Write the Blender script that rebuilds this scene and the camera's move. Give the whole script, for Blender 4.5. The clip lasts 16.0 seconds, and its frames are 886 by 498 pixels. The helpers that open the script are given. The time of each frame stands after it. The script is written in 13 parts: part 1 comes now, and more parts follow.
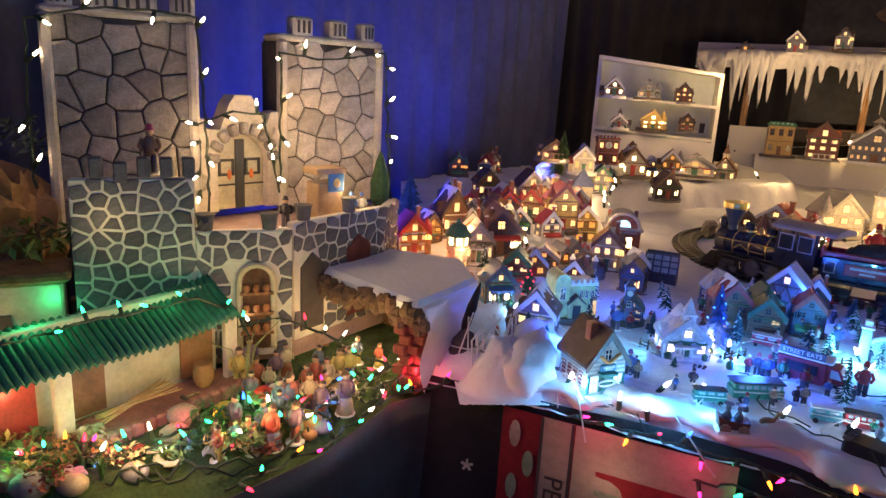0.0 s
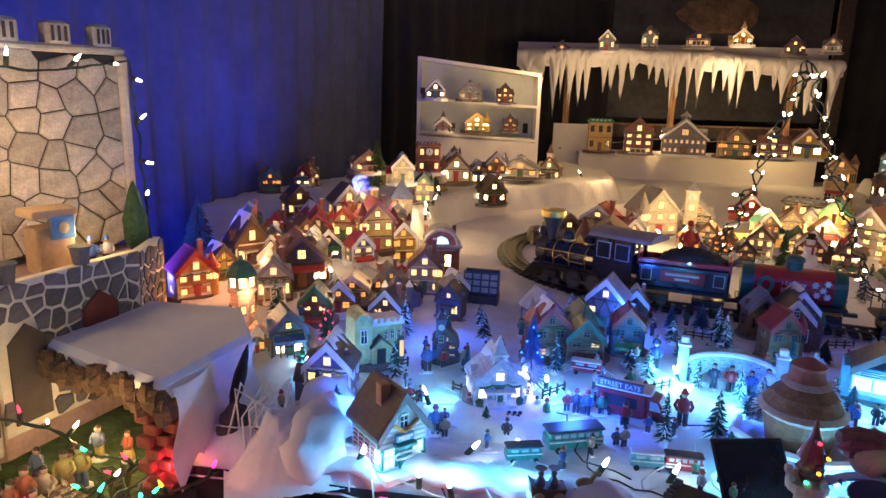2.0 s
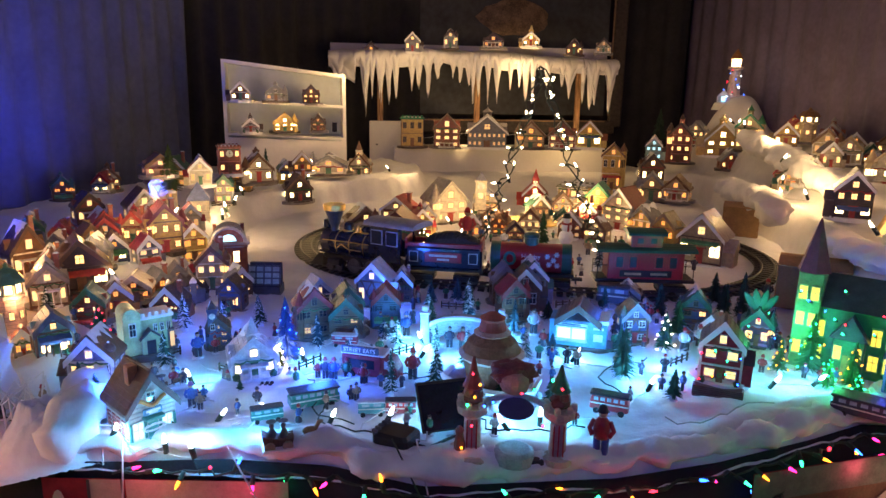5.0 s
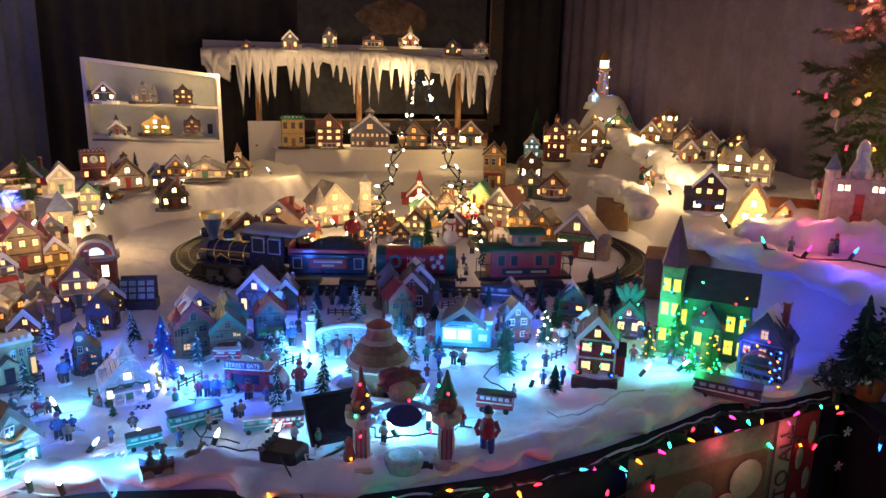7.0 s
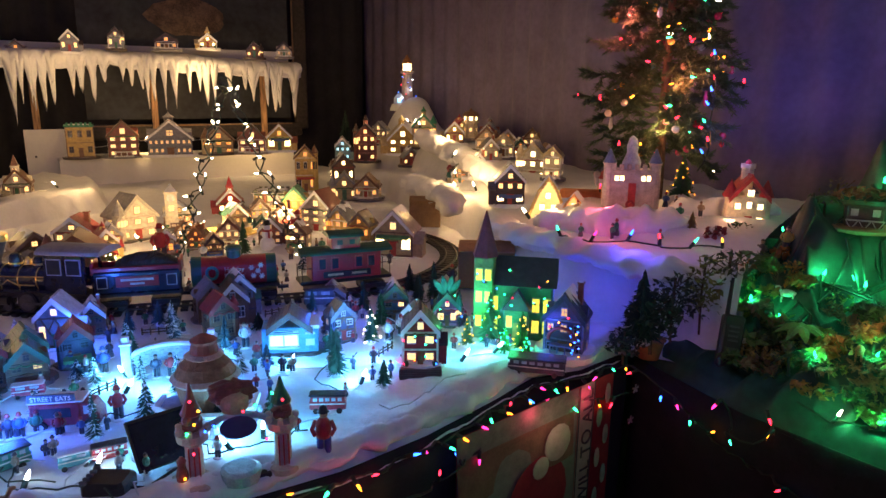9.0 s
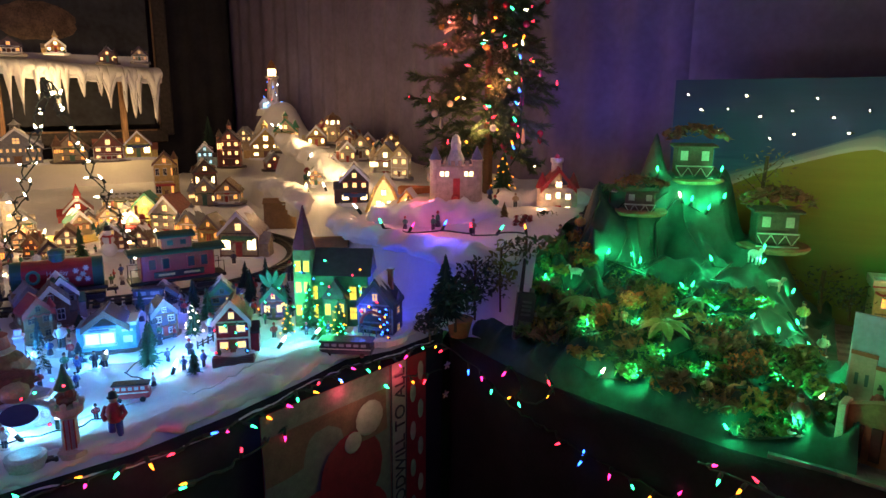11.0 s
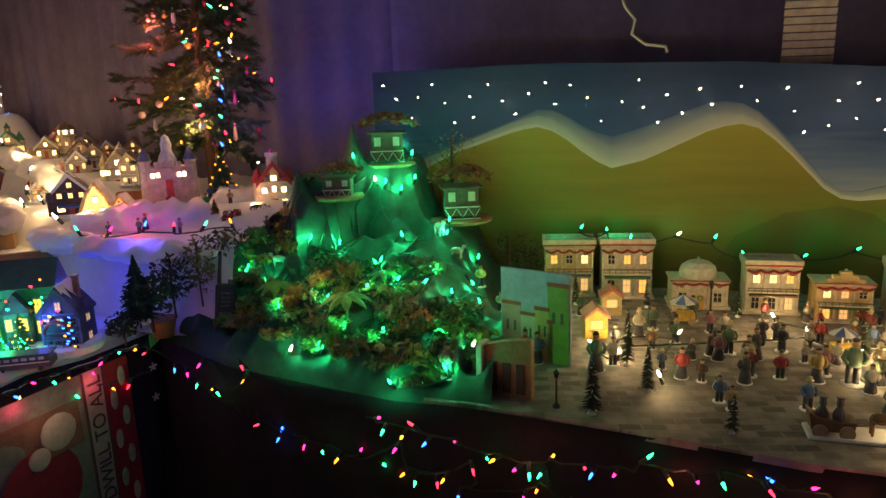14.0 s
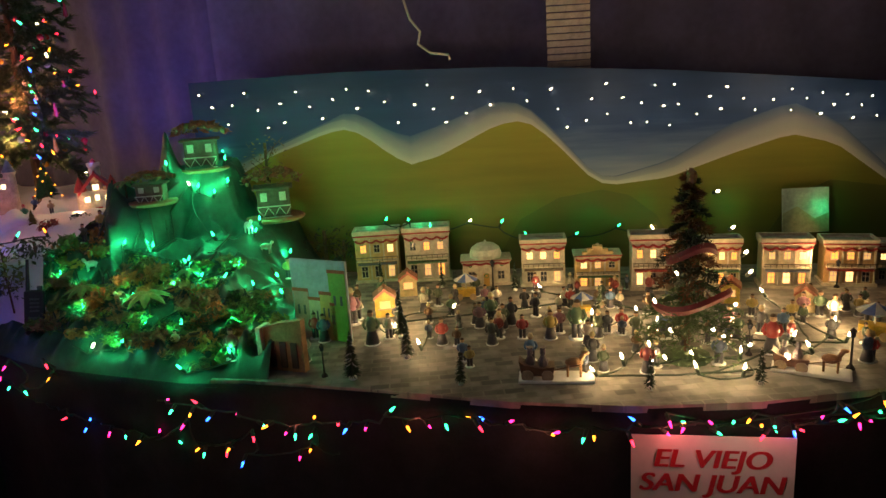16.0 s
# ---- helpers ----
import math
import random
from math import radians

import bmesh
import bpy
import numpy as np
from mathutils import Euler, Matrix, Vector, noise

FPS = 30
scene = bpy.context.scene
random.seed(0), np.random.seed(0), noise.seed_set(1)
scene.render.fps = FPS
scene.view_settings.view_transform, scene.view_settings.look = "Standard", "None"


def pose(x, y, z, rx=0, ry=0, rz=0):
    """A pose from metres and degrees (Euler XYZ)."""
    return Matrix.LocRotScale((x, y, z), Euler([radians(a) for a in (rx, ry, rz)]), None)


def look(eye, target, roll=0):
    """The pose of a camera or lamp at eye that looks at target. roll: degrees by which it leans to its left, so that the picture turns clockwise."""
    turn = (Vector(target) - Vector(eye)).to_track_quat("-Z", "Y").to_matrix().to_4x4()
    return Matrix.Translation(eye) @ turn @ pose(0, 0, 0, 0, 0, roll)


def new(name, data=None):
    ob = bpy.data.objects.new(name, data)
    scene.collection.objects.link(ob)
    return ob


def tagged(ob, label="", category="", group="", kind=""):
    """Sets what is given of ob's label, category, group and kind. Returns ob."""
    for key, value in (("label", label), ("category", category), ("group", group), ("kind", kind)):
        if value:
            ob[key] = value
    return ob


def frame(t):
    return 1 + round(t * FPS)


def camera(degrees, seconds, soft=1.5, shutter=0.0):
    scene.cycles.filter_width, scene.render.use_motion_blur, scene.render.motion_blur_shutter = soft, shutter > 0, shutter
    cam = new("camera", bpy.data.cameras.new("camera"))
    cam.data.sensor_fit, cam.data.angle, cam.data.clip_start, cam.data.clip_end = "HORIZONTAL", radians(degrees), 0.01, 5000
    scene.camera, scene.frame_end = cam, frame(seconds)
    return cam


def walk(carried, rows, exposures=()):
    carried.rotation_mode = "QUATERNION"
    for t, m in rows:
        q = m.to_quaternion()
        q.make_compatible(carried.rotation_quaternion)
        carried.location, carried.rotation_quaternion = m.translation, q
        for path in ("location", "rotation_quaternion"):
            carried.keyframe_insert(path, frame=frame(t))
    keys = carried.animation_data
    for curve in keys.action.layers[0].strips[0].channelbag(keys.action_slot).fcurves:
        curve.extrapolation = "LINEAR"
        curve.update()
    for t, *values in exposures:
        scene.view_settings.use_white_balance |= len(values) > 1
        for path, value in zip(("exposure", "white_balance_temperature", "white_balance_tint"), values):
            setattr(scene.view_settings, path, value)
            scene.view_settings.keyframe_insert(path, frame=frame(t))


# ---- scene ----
cam = camera(66.4, 16.0)
PATH = [
    (0, (-0.081, -0.094, 1.39), (0.069, 1.843, 0.913), 3.1),
    (0.5, (-0.014, 0.051, 1.385), (0.16, 1.985, 0.908), 2.7),
    (1, (0.05, 0.101, 1.404), (0.309, 2.027, 0.932), 2.3),
    (1.5, (0.085, 0.12, 1.413), (0.49, 2.023, 0.948), 2.0),
    (2, (0.107, 0.138, 1.417), (0.675, 2.0, 0.959), 1.7),
    (2.5, (0.139, 0.122, 1.416), (0.844, 1.937, 0.96), 1.3),
    (3, (0.173, 0.076, 1.424), (0.98, 1.849, 0.969), 1.2),
    (3.5, (0.2, -0.002, 1.43), (1.079, 1.735, 0.974), 1.1),
    (4, (0.219, -0.08, 1.444), (1.144, 1.633, 0.985), 1.0),
    (6.5, (0.261, -0.165, 1.462), (1.358, 1.442, 0.998), 1.2),
    (7, (0.254, -0.154, 1.477), (1.483, 1.353, 1.012), 1.1),
    (7.5, (0.236, -0.142, 1.495), (1.591, 1.253, 1.027), 0.9),
    (8, (0.209, -0.126, 1.499), (1.67, 1.158, 1.033), 0.7),
    (10.5, (0.21, -0.39, 1.48), (1.919, 0.551, 1.042), 0.6),
    (11, (0.224, -0.466, 1.48), (1.97, 0.406, 1.044), 0.3),
    (11.5, (0.225, -0.537, 1.482), (2.011, 0.249, 1.045), -0.1),
    (12, (0.239, -0.601, 1.479), (2.062, 0.094, 1.04), -0.6),
    (12.5, (0.228, -0.678, 1.478), (2.083, -0.076, 1.036), -1.1),
    (13, (0.252, -0.754, 1.472), (2.13, -0.228, 1.029), -1.4),
    (13.5, (0.263, -0.83, 1.457), (2.158, -0.366, 1.014), -1.7),
    (14, (0.248, -0.833, 1.445), (2.166, -0.467, 1.008), -2.0),
    (14.5, (0.186, -0.815, 1.444), (2.121, -0.564, 1.007), -2.3),
    (15, (0.125, -0.87, 1.453), (2.07, -0.716, 1.011), -2.8),
    (15.5, (0.089, -1.037, 1.462), (2.033, -0.924, 1.007), -3.3),
    (16, (0.058, -1.229, 1.465), (2.001, -1.119, 1.003), -3.6),
]
walk(cam, [(t, look(eye, target, roll)) for t, eye, target, roll in PATH])

# ---- world and light ----
world = bpy.data.worlds.new("night")
scene.world = world
world.use_nodes = True
world.node_tree.nodes["Background"].inputs[0].default_value = (0.10, 0.10, 0.16, 1)
world.node_tree.nodes["Background"].inputs[1].default_value = 0.05
scene.view_settings.exposure = 0.0


GAIN = 1.95


def lamp(x, y, z, colour, watts, size=0.02):
    d = bpy.data.lights.new("bulb_and_fill_light", "POINT")
    d.color, d.energy, d.shadow_soft_size = colour, watts * GAIN, size
    ob = new("bulb_and_fill_light", d)
    ob.location = (x, y, z)
    return ob


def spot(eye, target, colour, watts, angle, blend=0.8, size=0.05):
    d = bpy.data.lights.new("added_wash_spot", "SPOT")
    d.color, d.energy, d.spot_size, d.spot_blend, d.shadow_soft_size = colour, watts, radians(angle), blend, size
    ob = new("added_wash_spot", d)
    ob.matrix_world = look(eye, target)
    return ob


WARM = (1.0, 0.62, 0.25)
ICE = (0.30, 0.62, 1.0)
GREEN = (0.03, 1.0, 0.30)


# ---- materials ----
MATS = {}


def mat(name, colour, rough=0.6, metal=0.0, var=0.25, scale=30.0, bump=0.3, bump_scale=None, coat=0.0, spec=0.5, subsurf=0.0):
    """A surface with colour variation at two scales and fine relief."""
    key = (name, colour, rough, metal, var, scale, bump)
    if key in MATS:
        return MATS[key]
    m = bpy.data.materials.new(name)
    m.use_nodes = True
    nt = m.node_tree
    b = nt.nodes["Principled BSDF"]
    tc = nt.nodes.new("ShaderNodeTexCoord")
    n1 = nt.nodes.new("ShaderNodeTexNoise")
    n1.inputs["Scale"].default_value, n1.inputs["Detail"].default_value = scale, 6
    n2 = nt.nodes.new("ShaderNodeTexNoise")
    n2.inputs["Scale"].default_value, n2.inputs["Detail"].default_value = scale * 5.3, 4
    nt.links.new(tc.outputs["Object"], n1.inputs["Vector"])
    nt.links.new(tc.outputs["Object"], n2.inputs["Vector"])
    mix = nt.nodes.new("ShaderNodeMath")
    mix.operation = "MULTIPLY_ADD"
    mix.inputs[1].default_value, mix.inputs[2].default_value = 0.4, 0.0
    nt.links.new(n2.outputs["Fac"], mix.inputs[0])
    add = nt.nodes.new("ShaderNodeMath")
    add.operation = "MULTIPLY_ADD"
    add.inputs[1].default_value = 0.6
    nt.links.new(n1.outputs["Fac"], add.inputs[0])
    nt.links.new(mix.outputs[0], add.inputs[2])
    ramp = nt.nodes.new("ShaderNodeValToRGB")
    lo = tuple(c * (1 - var) for c in colour)
    hi = tuple(min(1, c * (1 + var)) for c in colour)
    ramp.color_ramp.elements[0].position, ramp.color_ramp.elements[1].position = 0.33, 0.67
    ramp.color_ramp.elements[0].color, ramp.color_ramp.elements[1].color = (*lo, 1), (*hi, 1)
    nt.links.new(add.outputs[0], ramp.inputs[0])
    nt.links.new(ramp.outputs[0], b.inputs["Base Color"])
    b.inputs["Roughness"].default_value, b.inputs["Metallic"].default_value = rough, metal
    b.inputs["Coat Weight"].default_value = coat
    b.inputs["Specular IOR Level"].default_value = spec
    if bump:
        bn = nt.nodes.new("ShaderNodeBump")
        bn.inputs["Strength"].default_value, bn.inputs["Distance"].default_value = bump, 0.004
        nt.links.new(add.outputs[0], bn.inputs["Height"])
        nt.links.new(bn.outputs[0], b.inputs["Normal"])
    MATS[key] = m
    return m


def paint(r, g, b):
    """Glazed, hand-painted ceramic."""
    return mat("painted_ceramic", (r, g, b), rough=0.35, var=0.3, scale=60, bump=0.5)


def glow(name, colour, strength):
    key = (name, colour, strength)
    if key not in MATS:
        m = bpy.data.materials.new(name)
        m.use_nodes = True
        b = m.node_tree.nodes["Principled BSDF"]
        b.inputs["Base Color"].default_value = (*[c * 0.5 for c in colour], 1)
        b.inputs["Emission Color"].default_value = (*colour, 1)
        b.inputs["Emission Strength"].default_value = strength
        MATS[key] = m
    return MATS[key]


def glass(name, colour, rough=0.05):
    key = (name, colour)
    if key not in MATS:
        m = bpy.data.materials.new(name)
        m.use_nodes = True
        b = m.node_tree.nodes["Principled BSDF"]
        b.inputs["Base Color"].default_value = (*colour, 1)
        b.inputs["Transmission Weight"].default_value, b.inputs["Roughness"].default_value = 1.0, rough
        MATS[key] = m
    return MATS[key]


def wood_mat(name, colour, scale=8.0):
    key = (name, colour)
    if key in MATS:
        return MATS[key]
    m = bpy.data.materials.new(name)
    m.use_nodes = True
    nt = m.node_tree
    b = nt.nodes["Principled BSDF"]
    tc = nt.nodes.new("ShaderNodeTexCoord")
    mp = nt.nodes.new("ShaderNodeMapping")
    mp.inputs["Scale"].default_value = (1, 1, 0.08)
    n = nt.nodes.new("ShaderNodeTexNoise")
    n.inputs["Scale"].default_value, n.inputs["Detail"].default_value = scale * 12, 8
    nt.links.new(tc.outputs["Object"], mp.inputs[0])
    nt.links.new(mp.outputs[0], n.inputs["Vector"])
    r = nt.nodes.new("ShaderNodeValToRGB")
    r.color_ramp.elements[0].color = (*[c * 0.5 for c in colour], 1)
    r.color_ramp.elements[1].color = (*[min(1, c * 1.4) for c in colour], 1)
    r.color_ramp.elements[0].position, r.color_ramp.elements[1].position = 0.35, 0.65
    nt.links.new(n.outputs["Fac"], r.inputs[0])
    nt.links.new(r.outputs[0], b.inputs["Base Color"])
    bn = nt.nodes.new("ShaderNodeBump")
    bn.inputs["Strength"].default_value, bn.inputs["Distance"].default_value = 0.4, 0.002
    nt.links.new(n.outputs["Fac"], bn.inputs["Height"])
    nt.links.new(bn.outputs[0], b.inputs["Normal"])
    b.inputs["Roughness"].default_value = 0.6
    MATS[key] = m
    return m


SNOW = mat("cotton_snow", (0.74, 0.74, 0.77), rough=0.95, var=0.06, scale=14, bump=1.0, spec=0.1)
SNOWCAP = mat("painted_snow", (0.85, 0.86, 0.88), rough=0.6, var=0.08, scale=50, bump=0.5)
WHITE = mat("white_paint", (0.78, 0.77, 0.74), rough=0.5, var=0.05, scale=9, bump=0.15)
BLACKCLOTH = mat("black_cloth", (0.012, 0.012, 0.016), rough=0.95, var=0.4, scale=20, bump=0.4)
# the blue light over this grey curtain is put into its cloth colour
CURTAIN = mat("blue_washed_grey_curtain", (0.075, 0.09, 0.18), rough=0.9, var=0.2, scale=6, bump=0.3)
CURTAIN_P = mat("plum_grey_curtain", (0.14, 0.115, 0.20), rough=0.9, var=0.2, scale=6, bump=0.3)
CURTAIN_K = mat("black_curtain", (0.018, 0.018, 0.024), rough=0.95, var=0.3, scale=6, bump=0.3)
WIRE = mat("dark_wire", (0.015, 0.03, 0.02), rough=0.5, var=0.2, scale=80, bump=0.0)
WIRE_W = mat("white_wire", (0.7, 0.7, 0.68), rough=0.45, var=0.1, scale=80, bump=0.0)
BLACK = mat("black_plastic", (0.015, 0.015, 0.018), rough=0.4, var=0.3, scale=60, bump=0.2)
RUBBER = mat("grey_plastic", (0.06, 0.06, 0.07), rough=0.5, var=0.3, scale=60, bump=0.2)
GOLD = mat("brass", (0.75, 0.55, 0.22), rough=0.3, metal=1.0, var=0.15, scale=60, bump=0.1)
STEEL = mat("dark_steel", (0.12, 0.12, 0.13), rough=0.4, metal=0.8, var=0.3, scale=60, bump=0.2)
G_WARM = glow("warm_window", (1.0, 0.58, 0.20), 2.6)
G_AMBER = glow("amber_window", (1.0, 0.36, 0.07), 1.8)
G_HOT = glow("bright_window", (1.0, 0.70, 0.32), 7.0)
G_DIM = glow("dim_window", (1.0, 0.55, 0.2), 0.9)
G_ICE = glow("cool_window", (0.45, 0.85, 1.0), 2.0)
DARKPANE = mat("dark_pane", (0.03, 0.035, 0.05), rough=0.12, var=0.2, scale=60, bump=0.0)


# ---- geometry helpers ----
class Geo:
    """A growing list of vertices and faces for one mesh."""

    def __init__(self):
        self.v, self.f = [], []

    def add(self, vs, fs):
        n = len(self.v)
        self.v += [tuple(p) for p in vs]
        self.f += [tuple(i + n for i in q) for q in fs]
        return self

    def box(self, cx, cy, cz, sx, sy, sz, rz=0.0, ch=0.0, rx=0.0, ry=0.0):
        """A box about its centre; ch: width of its chamfered edges."""
        hx, hy, hz = sx / 2, sy / 2, sz / 2
        m = pose(cx, cy, cz, rx, ry, rz)
        if ch <= 0:
            vs = [(x, y, z) for x in (-hx, hx) for y in (-hy, hy) for z in (-hz, hz)]
            fs = [(0, 1, 3, 2), (4, 6, 7, 5), (0, 4, 5, 1), (2, 3, 7, 6), (0, 2, 6, 4), (1, 5, 7, 3)]
        else:
            c = min(ch, hx * 0.9, hy * 0.9, hz * 0.9)
            vs, fs = [], []
            for sz_, zz in ((0, -hz), (1, -hz + c), (2, hz - c), (3, hz)):
                k = c if sz_ in (0, 3) else 0
                ox, oy = hx - k, hy - k
                vs += [(-ox + c, -oy, zz), (ox - c, -oy, zz), (ox, -oy + c, zz), (ox, oy - c, zz),
                       (ox - c, oy, zz), (-ox + c, oy, zz), (-ox, oy - c, zz), (-ox, -oy + c, zz)]
            fs.append(tuple(range(7, -1, -1)))
            for k in range(3):
                for i in range(8):
                    j = (i + 1) % 8
                    fs.append((k * 8 + i, k * 8 + j, k * 8 + 8 + j, k * 8 + 8 + i))
            fs.append(tuple(range(24, 32)))
        return self.add([m @ Vector(p) for p in vs], fs)

    def cyl(self, x, y, z0, z1, r0, r1=None, n=12, rx=0.0, ry=0.0, rz=0.0, ox=0.0, oy=0.0):
        """A cone frustum along local z, turned about its foot."""
        r1 = r0 if r1 is None else r1
        m = pose(x, y, z0, rx, ry, rz)
        h = z1 - z0
        vs, fs = [], []
        for r, z in ((r0, 0), (r1, h)):
            vs += [m @ Vector((r * math.cos(2 * math.pi * i / n) + (ox if z else 0), r * math.sin(2 * math.pi * i / n) + (oy if z else 0), z)) for i in range(n)]
        fs += [(i, (i + 1) % n, n + (i + 1) % n, n + i) for i in range(n)]
        fs += [tuple(range(n - 1, -1, -1)), tuple(range(n, 2 * n))]
        return self.add(vs, fs)

    def lathe(self, profile, n=14, x=0.0, y=0.0, z=0.0):
        """profile: (radius, height) from the foot to the top."""
        vs, fs = [], []
        for r, h in profile:
            vs += [(x + r * math.cos(2 * math.pi * i / n), y + r * math.sin(2 * math.pi * i / n), z + h) for i in range(n)]
        for k in range(len(profile) - 1):
            fs += [(k * n + i, k * n + (i + 1) % n, k * n + n + (i + 1) % n, k * n + n + i) for i in range(n)]
        fs += [tuple(range(n - 1, -1, -1)), tuple(range((len(profile) - 1) * n, len(profile) * n))]
        return self.add(vs, fs)

    def prism(self, poly, y0, y1):
        """poly in (x, z), pulled from y0 to y1."""
        n = len(poly)
        vs = [(x, y0, z) for x, z in poly] + [(x, y1, z) for x, z in poly]
        fs = [(i, (i + 1) % n, n + (i + 1) % n, n + i) for i in range(n)] + [tuple(range(n - 1, -1, -1)), tuple(range(n, 2 * n))]
        return self.add(vs, fs)

    def slab(self, poly, z0, z1):
        """poly in (x, y), pulled from z0 to z1."""
        n = len(poly)
        vs = [(x, y, z0) for x, y in poly] + [(x, y, z1) for x, y in poly]
        fs = [(i, (i + 1) % n, n + (i + 1) % n, n + i) for i in range(n)] + [tuple(range(n - 1, -1, -1)), tuple(range(n, 2 * n))]
        return self.add(vs, fs)

    def ball(self, x, y, z, rx, ry=None, rz=None, nu=10, nv=7, rough=0.0, seed=0):
        ry, rz = ry or rx, rz or rx
        rnd = random.Random(seed)
        vs, fs = [(x, y, z - rz)], []
        for j in range(1, nv):
            a = math.pi * j / nv - math.pi / 2
            for i in range(nu):
                b = 2 * math.pi * i / nu
                k = 1 + rough * (rnd.random() - 0.5)
                vs.append((x + rx * k * math.cos(a) * math.cos(b), y + ry * k * math.cos(a) * math.sin(b), z + rz * k * math.sin(a)))
        vs.append((x, y, z + rz))
        for i in range(nu):
            fs.append((0, 1 + (i + 1) % nu, 1 + i))
            for j in range(nv - 2):
                p = 1 + j * nu
                fs.append((p + i, p + (i + 1) % nu, p + nu + (i + 1) % nu, p + nu + i))
            p = 1 + (nv - 2) * nu
            fs.append((p + i, p + (i + 1) % nu, len(vs) - 1))
        return self.add(vs, fs)

    def tube(self, pts, r, n=6, r1=None):
        pts = [Vector(p) for p in pts]
        vs, fs = [], []
        for k, p in enumerate(pts):
            d = (pts[min(k + 1, len(pts) - 1)] - pts[max(k - 1, 0)]).normalized()
            a = d.orthogonal().normalized() if k == 0 else (a - d * a.dot(d)).normalized()
            b = d.cross(a)
            rr = r if r1 is None else r + (r1 - r) * k / (len(pts) - 1)
            vs += [p + (a * math.cos(2 * math.pi * i / n) + b * math.sin(2 * math.pi * i / n)) * rr for i in range(n)]
        for k in range(len(pts) - 1):
            fs += [(k * n + i, k * n + (i + 1) % n, k * n + n + (i + 1) % n, k * n + n + i) for i in range(n)]
        fs += [tuple(range(n - 1, -1, -1)), tuple(range((len(pts) - 1) * n, len(pts) * n))]
        return self.add(vs, fs)

    def grid(self, nu, nv, fn):
        """A sheet of nu by nv cells; fn(u, v) gives its points, u and v from 0 to 1."""
        vs = [fn(i / nu, j / nv) for j in range(nv + 1) for i in range(nu + 1)]
        fs = [(j * (nu + 1) + i, j * (nu + 1) + i + 1, (j + 1) * (nu + 1) + i + 1, (j + 1) * (nu + 1) + i) for j in range(nv) for i in range(nu)]
        return self.add(vs, fs)

    def mesh(self, name, material, smooth=False):
        me = bpy.data.meshes.new(name)
        me.from_pydata(self.v, [], self.f)
        me.materials.append(material)
        if smooth:
            me.polygons.foreach_set("use_smooth", [True] * len(me.polygons))
        me.update()
        return me


def part(name, geo, material, parent=None, label="", smooth=False, at=None):
    me = geo if isinstance(geo, bpy.types.Mesh) else geo.mesh(name, material, smooth)
    ob = new(name, me)
    if parent is not None:
        ob.parent = parent
    if at is not None:
        ob.matrix_basis = at
    if label:
        ob["label"] = label
    return ob


OCC = []


def thing(name, m, label, category, group="", kind=""):
    ob = new(name)
    OCC.append((m.translation.x, m.translation.y))
    ob.empty_display_size = 0.02
    ob.matrix_basis = m
    return tagged(ob, label, category, group, kind)


def solo(name, geo, material, label, category, group="", kind="", m=None, smooth=False):
    ob = part(name, geo, material, smooth=smooth)
    if m is not None:
        ob.matrix_basis = m
    return tagged(ob, label, category, group, kind)


def lerp(a, b, t):
    return a + (b - a) * t


def smooth01(t):
    t = max(0.0, min(1.0, t))
    return t * t * (3 - 2 * t)


def nz(x, y, s=1.0, k=0.0):
    return noise.noise(Vector((x * s, y * s, k)))


def along(points, x):
    """y at x on a line of points."""
    for (a, b), (c, d) in zip(points, points[1:]):
        if x <= c:
            return b + (d - b) * max(0.0, (x - a) / (c - a))
    return points[-1][1]


# ---- light of the lit bulbs, cluster by cluster, and added fill lamps ----
ICE, CYAN = (0.03, 0.14, 1.0), (0.09, 0.50, 1.0)
for x, y, w in ((0.24, 1.30, 0.10), (0.30, 1.10, 0.09), (0.42, 1.03, 0.10), (0.52, 1.02, 0.06), (0.47, 1.36, 0.09), (0.60, 1.27, 0.14), (0.72, 1.32, 0.09), (0.98, 1.30, 0.20), (1.04, 1.18, 0.10), (0.97, 0.85, 0.12), (1.08, 0.83, 0.10), (0.85, 0.95, 0.06), (1.24, 1.26, 0.10), (1.34, 0.87, 0.12), (1.46, 0.92, 0.08), (1.55, 0.78, 0.10), (1.68, 0.70, 0.08), (1.30, 1.06, 0.12), (0.23, 1.50, 0.10)):
    lamp(x, y, 0.836, CYAN, w * 3.5, 0.006)
# deep blue fill between the houses, added beside the bulbs' own pools of light
for x, y, z, w in ((0.30, 1.25, 0.98, 0.9), (0.70, 1.20, 1.00, 1.2), (1.05, 1.10, 1.00, 1.2), (1.45, 0.95, 0.98, 1.0), (0.55, 1.65, 1.05, 0.8), (1.05, 1.58, 1.02, 0.8), (1.6, 1.2, 1.0, 0.6)):
    lamp(x, y, 0.88, ICE, w * 0.68)
# extra white lamp, added to brighten the church front
lamp(0.64, 1.30, 0.875, (1.0, 0.92, 0.85), 0.12, 0.01)
